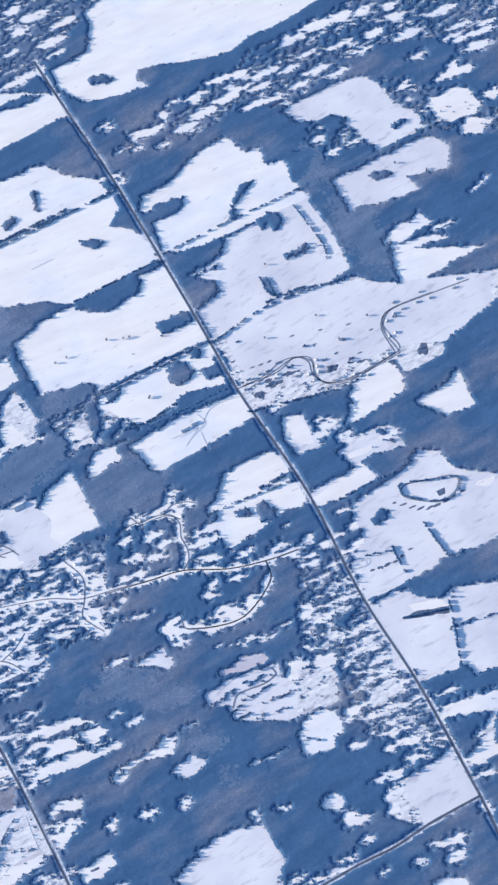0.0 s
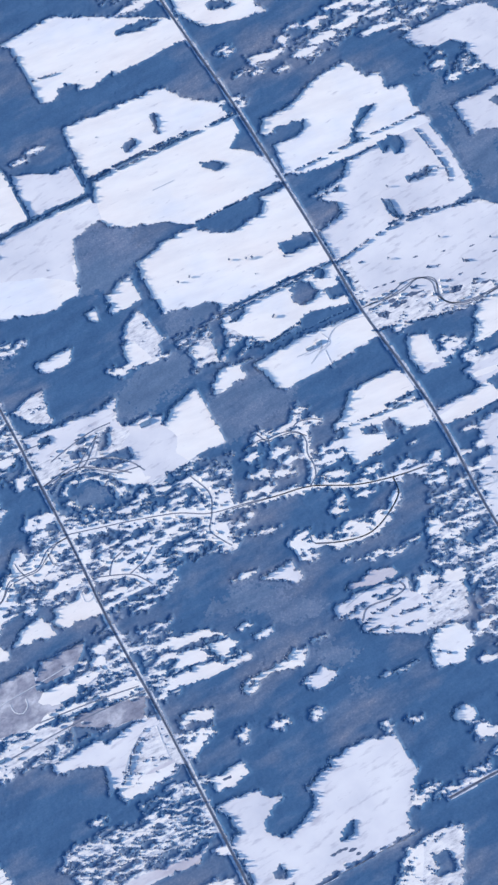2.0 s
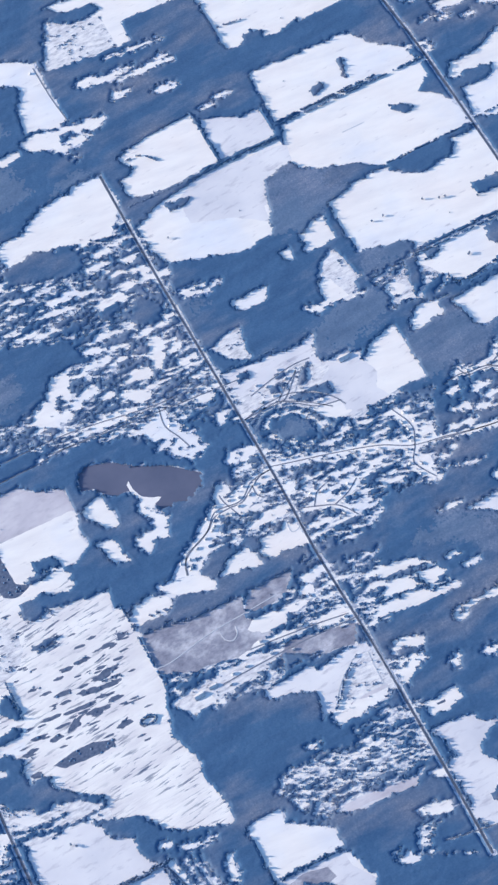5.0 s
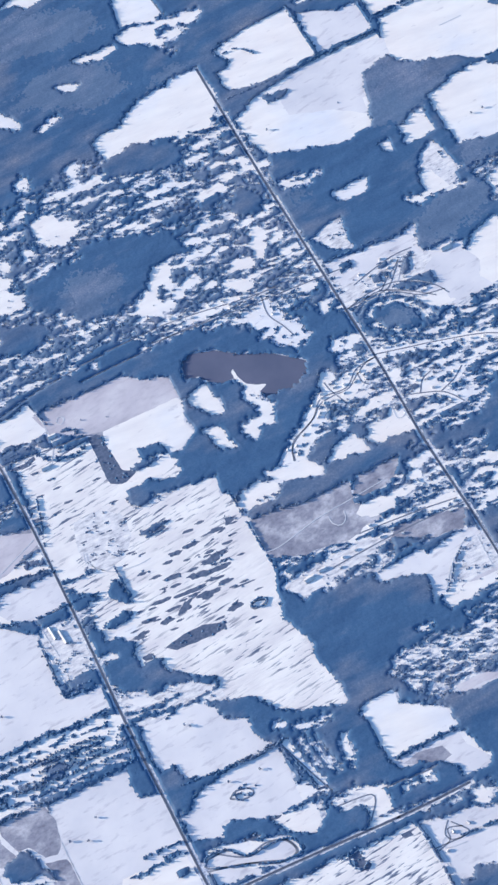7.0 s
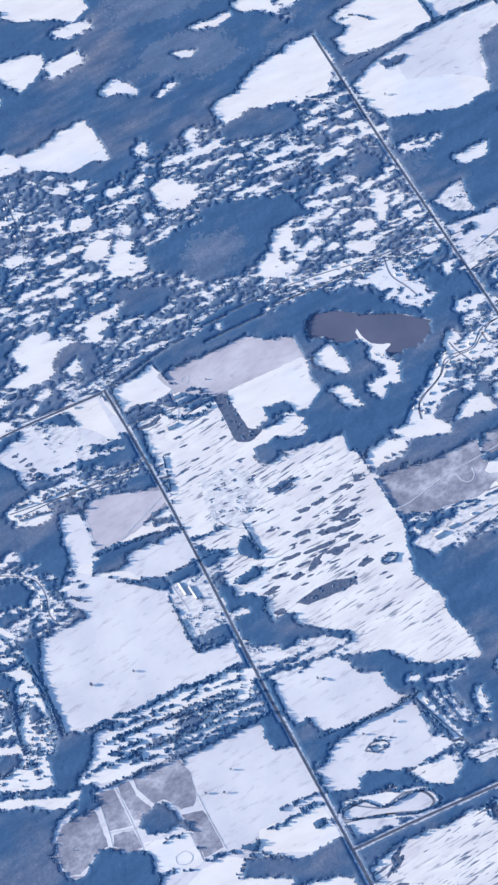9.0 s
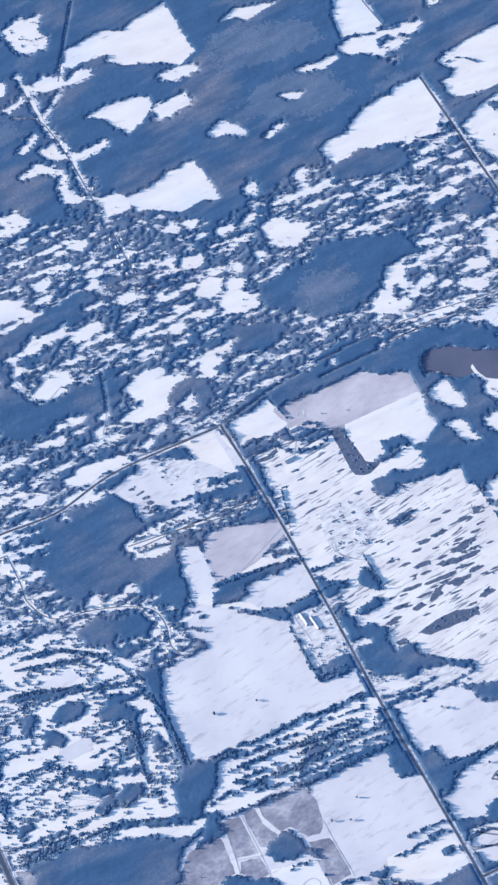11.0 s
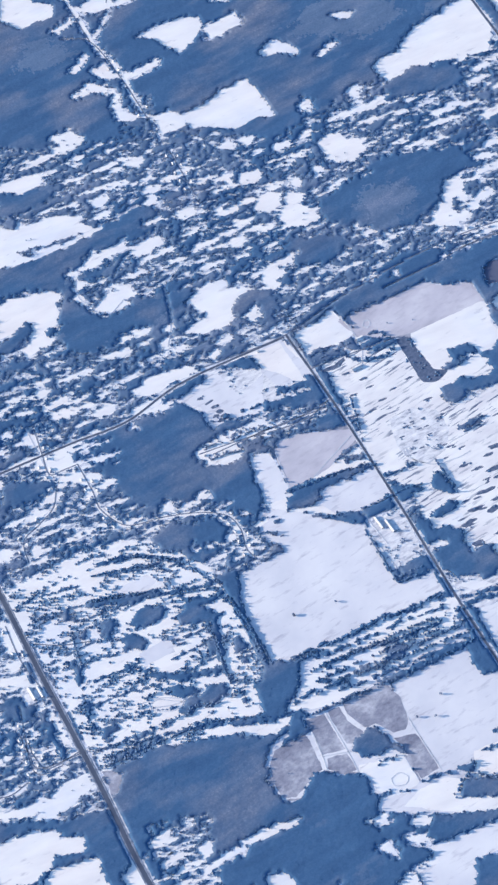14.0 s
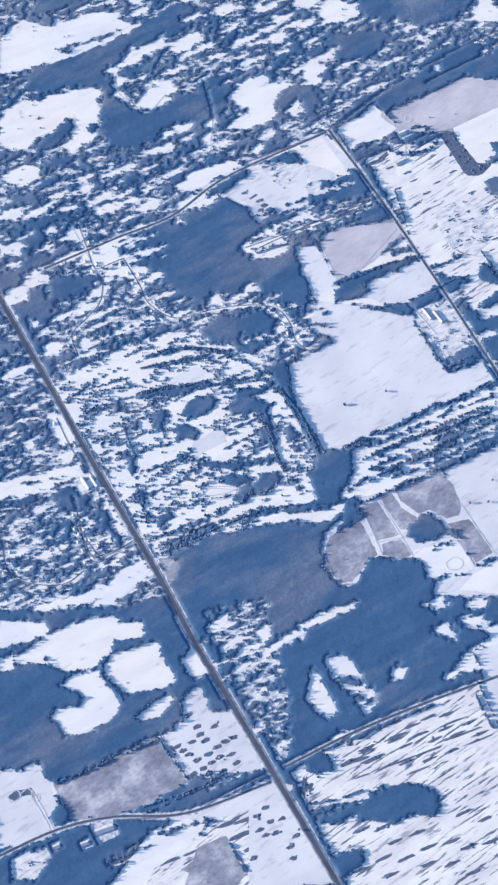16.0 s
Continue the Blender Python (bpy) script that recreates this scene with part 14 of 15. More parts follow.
clumps([(-292.3, -53.2), (-277.0, -54.6), (-259.8, -58.8)], 2.4,2.4,0.6)
clumps([(-288.6, -66.5), (-271.1, -69.8), (-254.4, -75.0)], 2.4,2.4,0.6)
clumps([(-286.3, -82.5), (-275.2, -85.9), (-266.1, -86.7)], 2.4,2.4,0.6)
clumps([(-254.9, -40.9), (-244.5, -39.2), (-229.0, -40.6), (-221.2, -41.2)], 2.4,2.4,0.6)
clumps([(-245.4, -48.3), (-229.2, -48.1)], 2.6,2.2,0.5)
clumps([(-243.7, -58.7), (-227.7, -58.5)], 2.4,2.2,0.6)
clumps([(-214.8, -44.9), (-212.1, -56.1), (-210.0, -68.7)], 2.4,1.8,0.8)
clumps([(-225.5, -71.1), (-224.0, -81.3), (-224.4, -92.2)], 2.4,1.8,0.8)
clumps([(-268.7, 45.9), (-253.5, 43.0), (-240.8, 41.6), (-229.6, 37.0)], 2.2,2.0,0.6)
clumps([(-272.2, 37.8), (-257.0, 34.9), (-240.5, 31.2), (-226.6, 29.1)], 2.2,2.0,0.6)
clumps([(-262.4, 30.0), (-245.0, 24.6), (-230.1, 21.1)], 2.2,2.0,0.6)
clumps([(-213.9, 27.7), (-199.4, 23.2), (-191.1, 16.3)], 2.2,2.0,0.7)
clumps([(-212.3, 2.6), (-200.5, -0.4), (-191.6, -9.5), (-188.0, -15.7)], 2.2,2.0,0.7)
clumps([(-182.8, -4.8), (-172.8, -4.6), (-165.9, -10.7)], 2.2,2.0,0.7)
clumps([(-179.0, 3.1), (-169.0, 3.3), (-164.6, -1.4)], 2.2,2.0,0.7)
clumps([(-286.1, 43.9), (-273.5, 42.6), (-264.2, 41.1)], 2.2,1.6,0.6)
clumps([(-277.9, 55.3), (-267.2, 57.2), (-254.5, 55.8)], 2.2,1.6,0.6)
clumps([(-260.3, 65.4), (-247.6, 64.1), (-242.9, 63.4)], 2.2,1.6,0.6)
clumps([(-306.0, 19.8), (-295.5, 21.5), (-283.7, 18.6), (-274.5, 17.2)], 2.2,1.6,0.6)
cover("T", [(-260.9, -38.5), (-243.1, -36.2), (-244.0, -45.2), (-261.4, -44.7)])
cover("C", [(-268.0, -66.4), (-257.8, -68.5), (-251.8, -72.8), (-260.1, -73.6), (-266.7, -70.5)])
cover("T", [(-258.1, 2.5), (-252.2, 4.9), (-237.7, 4.4), (-234.5, -1.5), (-241.1, -4.7)])
cover("C", [(-217.3, 35.0), (-213.4, 39.7), (-208.8, 39.0), (-207.6, 34.2), (-211.7, 32.6)])
cover("W", [(-363.5, -159.9), (-343.9, -150.2), (-325.6, -160.5), (-333.8, -176.4), (-352.5, -176.1)])
cover("S", [(-377.5, -87.3), (-369.5, -92.5), (-369.7, -98.8), (-374.2, -99.9), (-381.8, -97.3)])
cover("S", [(-377.9, -108.4), (-370.4, -102.0), (-361.7, -99.8), (-347.4, -102.5), (-339.3, -108.9), (-339.3, -112.5), (-329.8, -115.4), (-328.2, -122.3), (-330.7, -124.4), (-342.5, -119.6), (-347.5, -123.8), (-354.9, -126.6), (-361.7, -128.1), (-372.2, -123.9), (-375.9, -118.3)])
cover("S", [(-377.7, -129.5), (-374.0, -128.1), (-357.4, -128.8), (-358.6, -138.5), (-354.9, -147.5), (-355.7, -154.0), (-362.9, -158.5), (-378.1, -158.5), (-387.2, -155.1), (-386.1, -145.5), (-386.8, -140.0), (-379.4, -140.6), (-375.1, -144.8), (-369.0, -141.3), (-370.9, -135.1)])
cover("S", [(-354.9, -133.6), (-349.4, -128.0), (-331.4, -129.4), (-324.6, -131.4), (-326.6, -139.1), (-325.4, -146.8), (-326.2, -155.0), (-334.1, -155.7), (-349.8, -149.7), (-354.9, -140.6)])
cover("S", [(-352.5, -162.6), (-342.8, -161.2), (-333.0, -159.8), (-331.3, -164.2), (-341.6, -168.7), (-349.7, -166.5)])
cover("S", [(-318.6, -145.4), (-311.2, -142.6), (-309.5, -155.7), (-309.6, -159.2), (-317.0, -158.5), (-319.4, -153.7)])
cover("C", [(-372.7, -81.7), (-358.6, -85.4), (-335.4, -89.5), (-312.7, -87.9), (-315.3, -93.7), (-331.7, -95.3), (-352.4, -92.5), (-368.9, -87.5)])
cover("C", [(-301.4, -138.2), (-292.9, -133.4), (-287.7, -135.7), (-291.0, -139.9), (-299.1, -141.3)])
cover("C", [(-281.3, -151.0), (-273.1, -150.7), (-274.1, -156.5), (-281.0, -155.4)])
cover("C", [(-295.6, -181.5), (-288.7, -179.2), (-288.9, -182.9), (-294.9, -183.9)])
cover("S", [(-304.2, -195.0), (-300.7, -195.3), (-301.3, -199.7), (-304.5, -200.0)])
clumps([(-305.6, -157.2), (-289.9, -159.8), (-278.6, -162.0)], 2.4,2.4,0.6,"C")
clumps([(-306.7, -166.0), (-294.0, -165.2), (-282.7, -167.4)], 2.4,2.4,0.6,"C")
clumps([(-304.4, -144.6), (-293.0, -146.8), (-284.0, -147.4)], 2.4,2.0,0.5,"C")
clumps([(-364.9, -78.2), (-348.8, -84.4), (-331.0, -86.6)], 2.4,1.8,0.6)
hedge([(-355.2, -127.2), (-355.2, -141.1), (-353.7, -151.6)], 0.9)
clumps([(-255.4, 165.3), (-235.9, 162.4), (-213.7, 157.8)], 3.0,3.2,1.3)
clumps([(-259.8, 154.7), (-238.0, 149.4), (-212.8, 143.9)], 3.0,3.2,1.3)
clumps([(-264.5, 143.4), (-239.7, 137.3), (-212.0, 130.2)], 3.0,3.2,1.3)
clumps([(-268.8, 133.0), (-244.1, 126.9), (-222.2, 122.4)], 3.0,3.2,1.3)
clumps([(-273.1, 122.7), (-254.5, 118.4), (-242.1, 115.7)], 3.0,3.0,1.2)
cover("T", [(303.4, 132.6), (340.8, 129.8), (373.2, 121.7), (399.1, 104.0), (445.8, 84.1), (437.0, 66.0), (403.7, 55.5), (384.8, 65.2), (357.4, 69.5), (330.7, 79.7), (299.8, 93.4)])
glade(307.3, 115.3, 1.7, 0.7, -5, "W")
glade(310.7, 81.3, 1.7, 0.7, -5, "W")
glade(324.5, 85.2, 1.7, 0.7, -5, "W")
glade(336.7, 92.9, 1.7, 0.7, -5, "W")
glade(356.5, 85.8, 1.7, 0.7, -5, "W")
glade(342.6, 79.7, 1.7, 0.7, -5, "W")
glade(354.4, 72.5, 1.7, 0.7, -5, "W")
glade(342.0, 71.5, 1.7, 0.7, -5, "W")
glade(390.7, 58.8, 1.7, 0.7, -5, "W")
glade(388.6, 84.3, 1.7, 0.7, -5, "W")
glade(303.5, 78.1, 1.7, 0.7, -5, "W")
glade(306.9, 96.1, 1.4, 0.5, -5, "Q")
glade(311.6, 95.3, 1.4, 0.5, -5, "Q")
glade(316.4, 94.6, 1.4, 0.5, -5, "Q")
glade(297.5, 112.6, 1.4, 0.5, -5, "Q")
glade(299.2, 105.1, 1.4, 0.5, -5, "Q")
glade(342.3, 91.6, 1.4, 0.5, -5, "Q")
glade(360.8, 73.7, 1.4, 0.5, -5, "Q")
glade(350.3, 80.2, 1.4, 0.5, -5, "Q")
glade(349.0, 98.4, 1.4, 0.5, -5, "Q")
glade(363.8, 93.6, 1.4, 0.5, -5, "Q")
glade(315.8, 75.6, 1.4, 0.5, -5, "Q")
glade(325.6, 78.2, 1.4, 0.5, -5, "Q")
glade(372.6, 83.8, 1.4, 0.5, -5, "Q")
glade(334.1, 103.1, 1.4, 0.5, -5, "Q")
lane("lane", [(294.5, 87.8), (309.8, 87.9), (321.6, 91.3), (330.8, 89.1), (336.1, 82.4), (333.7, 73.2), (338.0, 65.4), (348.3, 62.2), (361.9, 62.3), (379.8, 64.2), (380.1, 74.8), (379.5, 83.8), (384.1, 89.7), (391.1, 89.8)])
hedge([(248.3, 24.5), (269.1, 23.0), (281.7, 21.5), (295.9, 19.9)], 0.9)
cover("W", [(272.2, 18.3), (273.9, 12.1), (279.4, 8.4), (278.4, 3.4), (269.6, 5.8), (269.8, 11.7)])
cover("W", [(260.9, 19.5), (267.6, 16.2), (267.5, 11.9), (260.3, 14.6)])
hedge([(322.6, -42.6), (322.1, -50.0), (322.0, -59.7)], 1.2)
clumps([(298.0, -39.7), (310.3, -41.1), (321.8, -44.1)], 2.2,0.8,0.5)
lane("track", [(301.8, -41.9), (309.5, -42.6), (307.2, -45.9), (301.8, -45.1)])
clumps([(107.2, -40.1), (130.7, -44.6), (152.9, -52.1)], 2.4,2.0,0.7)
clumps([(103.6, -48.9), (127.0, -53.4), (155.5, -60.8)], 2.4,2.0,0.7)
clumps([(105.1, -60.6), (128.4, -65.1), (148.0, -71.0)], 2.4,2.0,0.7)
clumps([(109.7, -72.2), (127.3, -75.2), (139.2, -76.7)], 2.4,2.0,0.7)
clumps([(-352.2, -33.7), (-334.3, -36.4), (-318.9, -37.7)], 2.4,1.8,0.7)
clumps([(-356.7, -44.2), (-335.7, -46.9), (-317.1, -48.2)], 2.4,1.8,0.7)
clumps([(-361.2, -54.7), (-337.0, -57.4), (-315.4, -58.6)], 2.4,1.8,0.7)
clumps([(-358.6, -63.5), (-335.2, -67.7), (-317.5, -70.4)], 2.4,1.8,0.7)
clumps([(-350.4, -73.7), (-330.2, -77.9), (-312.5, -80.6)], 2.4,1.8,0.7)
cover("T", [(-191.7, -213.9), (-161.5, -217.8), (-188.7, -267.6), (-198.6, -258.8)])
cover("W", [(100.4, 65.0), (107.7, 72.1), (117.0, 72.8), (128.7, 66.6), (136.2, 53.2), (136.4, 40.9), (125.6, 40.4), (109.3, 48.5)])
cover("D", [(111.8, 60.7), (121.1, 62.1), (127.5, 53.9), (127.1, 47.6), (119.1, 48.3), (112.0, 53.3)])
plots([(105.2, 62.2), (110.6, 67.1), (118.9, 67.1), (126.9, 62.4), (131.5, 53.9), (133.2, 45.6)], 0.9)
plots([(105.9, 57.7), (109.8, 51.4), (117.7, 45.1), (127.1, 42.4)], 0.6)
lane("track", [(101.2, 67.0), (109.3, 72.0), (117.5, 71.6), (128.5, 66.3), (135.5, 55.6), (137.3, 44.4)])
cover("T", [(-195.8, -253.7), (-181.8, -254.8), (-197.0, -282.7), (-199.6, -276.4)])
# ---- end of outlines ----

# Conifers and hardwoods run into each other along a ragged line.
drift_x = 30 * (fractal(gx, gy, 26, 13, 201) - 0.5) + 7 * (rng.random(gx.shape) - 0.5)
drift_y = 18 * (fractal(gx, gy, 26, 13, 211) - 0.5) + 4 * (rng.random(gx.shape) - 0.5)
from_x = np.clip(np.arange(NX)[:, None] + drift_x, 0, NX - 1).astype(int)
from_y = np.clip(np.arange(NY)[None, :] + drift_y, 0, NY - 1).astype(int)
wood_there = land[from_x, from_y]
trees_both = ((land == WOOD) | (land == BARE)) & ((wood_there == WOOD) | (wood_there == BARE))
land[trees_both] = wood_there[trees_both]


# ---- houses ----
def part(name, bm, mat, parent, label=""):
    me = bpy.data.meshes.new(name)
    bm.to_mesh(me)
    bm.free()
    me.materials.append(mat)
    ob = new(name, me)
    ob.parent = parent
    return tagged(ob, label)


def block(bm, x0, x1, y0, y1, z0, z1):
    v = [bm.verts.new((x, y, z)) for z in (z0, z1) for x, y in ((x0, y0), (x1, y0), (x1, y1), (x0, y1))]
    for f in ((3, 2, 1, 0), (4, 5, 6, 7), (0, 1, 5, 4), (1, 2, 6, 5), (2, 3, 7, 6), (3, 0, 4, 7)):
        bm.faces.new([v[i] for i in f])


def gable(bm, length, depth, low, high, over=0.08, thick=0.07):
    """A pitched roof along x with eaves, as a solid shell with gable triangles below it."""
    h, d = length / 2 + over, depth / 2 + over
    for side in (-1, 1):
        a = [(-h, side * d, low - 0.04), (h, side * d, low - 0.04), (h, 0, high), (-h, 0, high)]
        lower = [bm.verts.new(p) for p in a]
        upper = [bm.verts.new((x, y, z + thick)) for x, y, z in a]
        n = range(4)
        bm.faces.new(upper if side < 0 else upper[::-1])
        bm.faces.new(lower[::-1] if side < 0 else lower)
        for i in n:
            q = [lower[i], lower[(i + 1) % 4], upper[(i + 1) % 4], upper[i]]
            bm.faces.new(q if side < 0 else q[::-1])


BOARDS = plain("dark_house_boards", (0.12, 0.12, 0.15), (0.22, 0.20, 0.22), 2.0)
PALE = plain("pale_house_boards", (0.5, 0.5, 0.54), (0.62, 0.61, 0.63), 2.0)
ROOF = plain("snow_on_roof", (0.46, 0.48, 0.54), (0.62, 0.63, 0.67), 0.8)
GLASS = plain("dark_window", (0.04, 0.05, 0.07), (0.07, 0.08, 0.10), 3.0, 0.3)


def house(kind, length, depth, high, wall, label, category, group):
    root = new(kind)
    bm = bmesh.new()
    block(bm, -length / 2, length / 2, -depth / 2, depth / 2, -0.05, high)
    for s in (-1, 1):
        t = [bm.verts.new(p) for p in ((s * length / 2, -depth / 2, high), (s * length / 2, depth / 2, high), (s * length / 2, 0, high + depth * 0.3))]
        bm.faces.new(t if s > 0 else t[::-1])
    part("wall", bm, wall, root)
    bm = bmesh.new()
    gable(bm, length, depth, high, high + depth * 0.3)
    part("roof", bm, ROOF, root, "snow-covered pitched roof")
    if kind == "house":
        bm = bmesh.new()
        block(bm, length * 0.18, length * 0.18 + 0.12, -0.06, 0.06, high, high + depth * 0.3 + 0.22)
        part("chimney", bm, BOARDS, root, "small dark chimney")
        for x in (-0.3, 0.12):
            bm = bmesh.new()
            block(bm, x * length, x * length + 0.2, -depth / 2 - 0.01, -depth / 2 + 0.02, 0.25, 0.45)
            part("window", bm, GLASS, root)
        bm = bmesh.new()
        block(bm, -0.06, 0.08, -depth / 2 - 0.012, -depth / 2 + 0.02, 0.0, 0.36)
        part("door", bm, BOARDS, root)
    else:
        bm = bmesh.new()
        block(bm, length / 2 - 0.02, length / 2 + 0.012, -depth * 0.18, depth * 0.18, 0.0, high * 0.8)
        part("door", bm, GLASS, root, "wide dark barn door")
    return tagged(root, label, category, group)


def free(x, y, r):
    i, j, n = int((x - X0) / CELL), int((y - Y0) / CELL), int(r + 0.5)
    clear[max(i - n, 0):i + n + 1, max(j - n, 0):j + n + 1] = True


models = [house("house", 1.7, 1.1, 0.55, BOARDS, "dark-boarded house with a snow-covered roof on a snowy plot", "house", "houses along the lanes"),
          house("house", 1.4, 1.2, 0.6, PALE, "pale-boarded house with a snow-covered roof on a snowy plot", "house", "houses along the lanes")]
spots = []
for points in streets:
    line = smooth_line(points, 0.5)
    for k in range(6, len(line) - 6, 7):
        side = (line[k + 1] - line[k - 1]).normalized().orthogonal() * (1 if (k // 7) % 2 else -1)
        p = line[k] + side * (1.9 + 1.6 * rng.random())
        i, j = int((p.x - X0) / CELL), int((p.y - Y0) / CELL)
        chance = {MIX: 0.85, SPARSE: 0.6, OPEN: 0.2, GLADE: 0.6}.get(int(land[i, j]), 0.0)
        if rng.random() < chance and not clear[i, j] and all((p - q[0]).length > 2.4 for q in spots):
            spots.append((p, math.degrees(math.atan2(side.y, side.x)) + 90 + 30 * (rng.random() - 0.5)))
for n, (p, turn) in enumerate(spots[:290]):
    if n < 2:
        models[n].matrix_basis = pose(p.x, p.y, 0, 0, 0, turn)
    else:
        copy_thing(models[n % 2], pose(p.x, p.y, 0, 0, 0, turn))
    free(p.x, p.y, 1.4)
for x, y, length, depth, turn in (
        (-118.4, -29.2, 8.1, 1.7, -85), (-114.3, -33.8, 8.7, 1.7, -85), (-390.5, -209.3, 9.1, 3.3, -8),
        (162.3, 82.3, 4.8, 3.3, -2), (258.8, 79.1, 4.2, 2.2, -2), (161.3, 82.0, 4.9, 3.7, -1),
        (264.5, 79.8, 3.0, 2.6, -2), (10.8, -66.5, 5.2, 3.0, 5), (18.9, -65.0, 4.0, 2.3, -1),
        (-401.9, -211.2, 3.8, 2.4, -8), (-414.5, -205.8, 3.2, 2.4, -8), (-318.5, -30.6, 8.0, 2.0, -86),
        (-314.3, -31.8, 6.7, 1.7, -86), (-84.3, 64.7, 4.8, 2.9, -1), (-74.0, 81.3, 4.2, 2.9, -1)):
    shed = house("barn", length, depth, 0.5, BOARDS, "long low dark-boarded barn with a snow-covered roof in a farmyard", "barn", "farm barns")
    shed.matrix_basis = pose(x, y, 0, 0, 0, turn)
    free(x, y, 0.5 * length + 0.5)


# ---- lone trees ----
def crown(bm, r, low, high, seed):
    """A ragged crown of many small clumps."""
    some = np.random.default_rng(seed)
    for _ in range(34):
        h = some.random()
        w = r * (0.25 + math.sin(math.pi * min(0.95, 0.2 + 0.75 * h))) * some.random() ** 0.5
        a = some.random() * 6.28
        c = Vector((w * math.cos(a), w * math.sin(a), low + (high - low) * h))
        s = 0.16 + 0.12 * some.random()
        v = [bm.verts.new(c + Vector(d) * s * (0.7 + 0.6 * some.random())) for d in ((1, 0, 0), (-0.5, 0.87, 0), (-0.5, -0.87, 0), (0, 0, 0.9), (0, 0, -0.6))]
        for f in ((0, 1, 3), (1, 2, 3), (2, 0, 3), (1, 0, 4), (2, 1, 4), (0, 2, 4)):
            bm.faces.new([v[i] for i in f])


def limb(bm, a, b, ra, rb):
    way = (b - a).normalized()
    s = way.orthogonal().normalized()
    t = way.cross(s)
    rows = [[bm.verts.new(p + (s * math.cos(k * 1.2566) + t * math.sin(k * 1.2566)) * r) for k in range(5)] for p, r in ((a, ra), (b, rb))]
    for k in range(5):
        bm.faces.new((rows[0][k], rows[0][(k + 1) % 5], rows[1][(k + 1) % 5], rows[1][k]))


BARK = plain("bark", (0.10, 0.09, 0.10), (0.18, 0.16, 0.17), 3.0)


def lone_tree(seed):
    root = new("tree")
    bm = bmesh.new()
    limb(bm, Vector((0, 0, -0.05)), Vector((0.03, 0, 1.0)), 0.09, 0.04)
    for k in range(4):
        a = k * 1.7 + seed
        limb(bm, Vector((0.02, 0, 0.5 + 0.1 * k)), Vector((0.45 * math.cos(a), 0.45 * math.sin(a), 0.95 + 0.1 * k)), 0.04, 0.015)
    part("trunk", bm, BARK, root, "thin dark trunk with bare limbs")
    bm = bmesh.new()
    crown(bm, 0.6, 0.45, 1.6, seed)
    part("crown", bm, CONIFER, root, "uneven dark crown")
    return tagged(root, "lone dark tree standing in a snowy field", "tree", "lone field trees")


lone = [lone_tree(k) for k in range(3)]
for n, (x, y) in enumerate((
        (250.8, 108.4), (250.2, 107.7), (-181.5, -57.2), (-78.5, -110.2), (-71.6, -149.4), (-55.1, -150.5), (-181.5, -56.5), (-153.7, -140.3),
        (-137.5, -134.7), (-145.4, -144.5), (245.1, 155.4), (256.7, 150.4), (253.5, 151.1), (214.2, 156.5), (221.2, 156.7), (341.6, 153.8),
        (298.0, 89.4), (-76.3, -112.3), (-128.0, -39.2), (-127.4, -45.2), (-126.7, -51.1), (-126.0, -57.0), (-112.0, -38.9), (-176.6, -103.4),
        (-291.6, -274.7), (-308.7, -255.3), (-159.2, -60.5), (388.7, 216.3), (433.9, 177.4), (351.1, 108.0), (320.9, 109.5), (374.7, 93.1),
        (354.0, 71.6), (110.6, 207.4))):
    if n < 3:
        lone[n].matrix_basis = pose(x, y, 0, 0, 0, 50 * n)
    else:
        copy_thing(lone[n % 3], pose(x, y, 0, 0, 0, 77 * n))

# ---- woods ----
wx = np.clip(((gx + 2.6 * (fractal(gx, gy, 5, 5, 31) - 0.5) + 1.6 * (value_noise(gx, gy, 1.7, 1.7, 33) - 0.5) - X0) / CELL).astype(int), 0, NX - 1)
wy = np.clip(((gy + 2.6 * (fractal(gx, gy, 5, 5, 36) - 0.5) + 1.6 * (value_noise(gx, gy, 1.7, 1.7, 38) - 0.5) - Y0) / CELL).astype(int), 0, NY - 1)
land = land[wx, wy]          # natural, uneven edges
near = land == GLADE
for _ in range(2):
    near = near | np.roll(near, 1, 0) | np.roll(near, -1, 0) | np.roll(near, 1, 1) | np.roll(near, -1, 1)
wisp = 0.5 * fractal(gx + 0.3 * gy, gy, 6, 2.0, 81) + 0.5 * value_noise(gx, gy, 1.5, 1.2, 84)
land[near & (land == WOOD) & (wisp > 0.56)] = GLADE          # straggling edges of the clearings
SHAPES = {"crown": ((0.88, 1.0),), "dome": ((0.10, 0.55), (0.66, 1.0))}


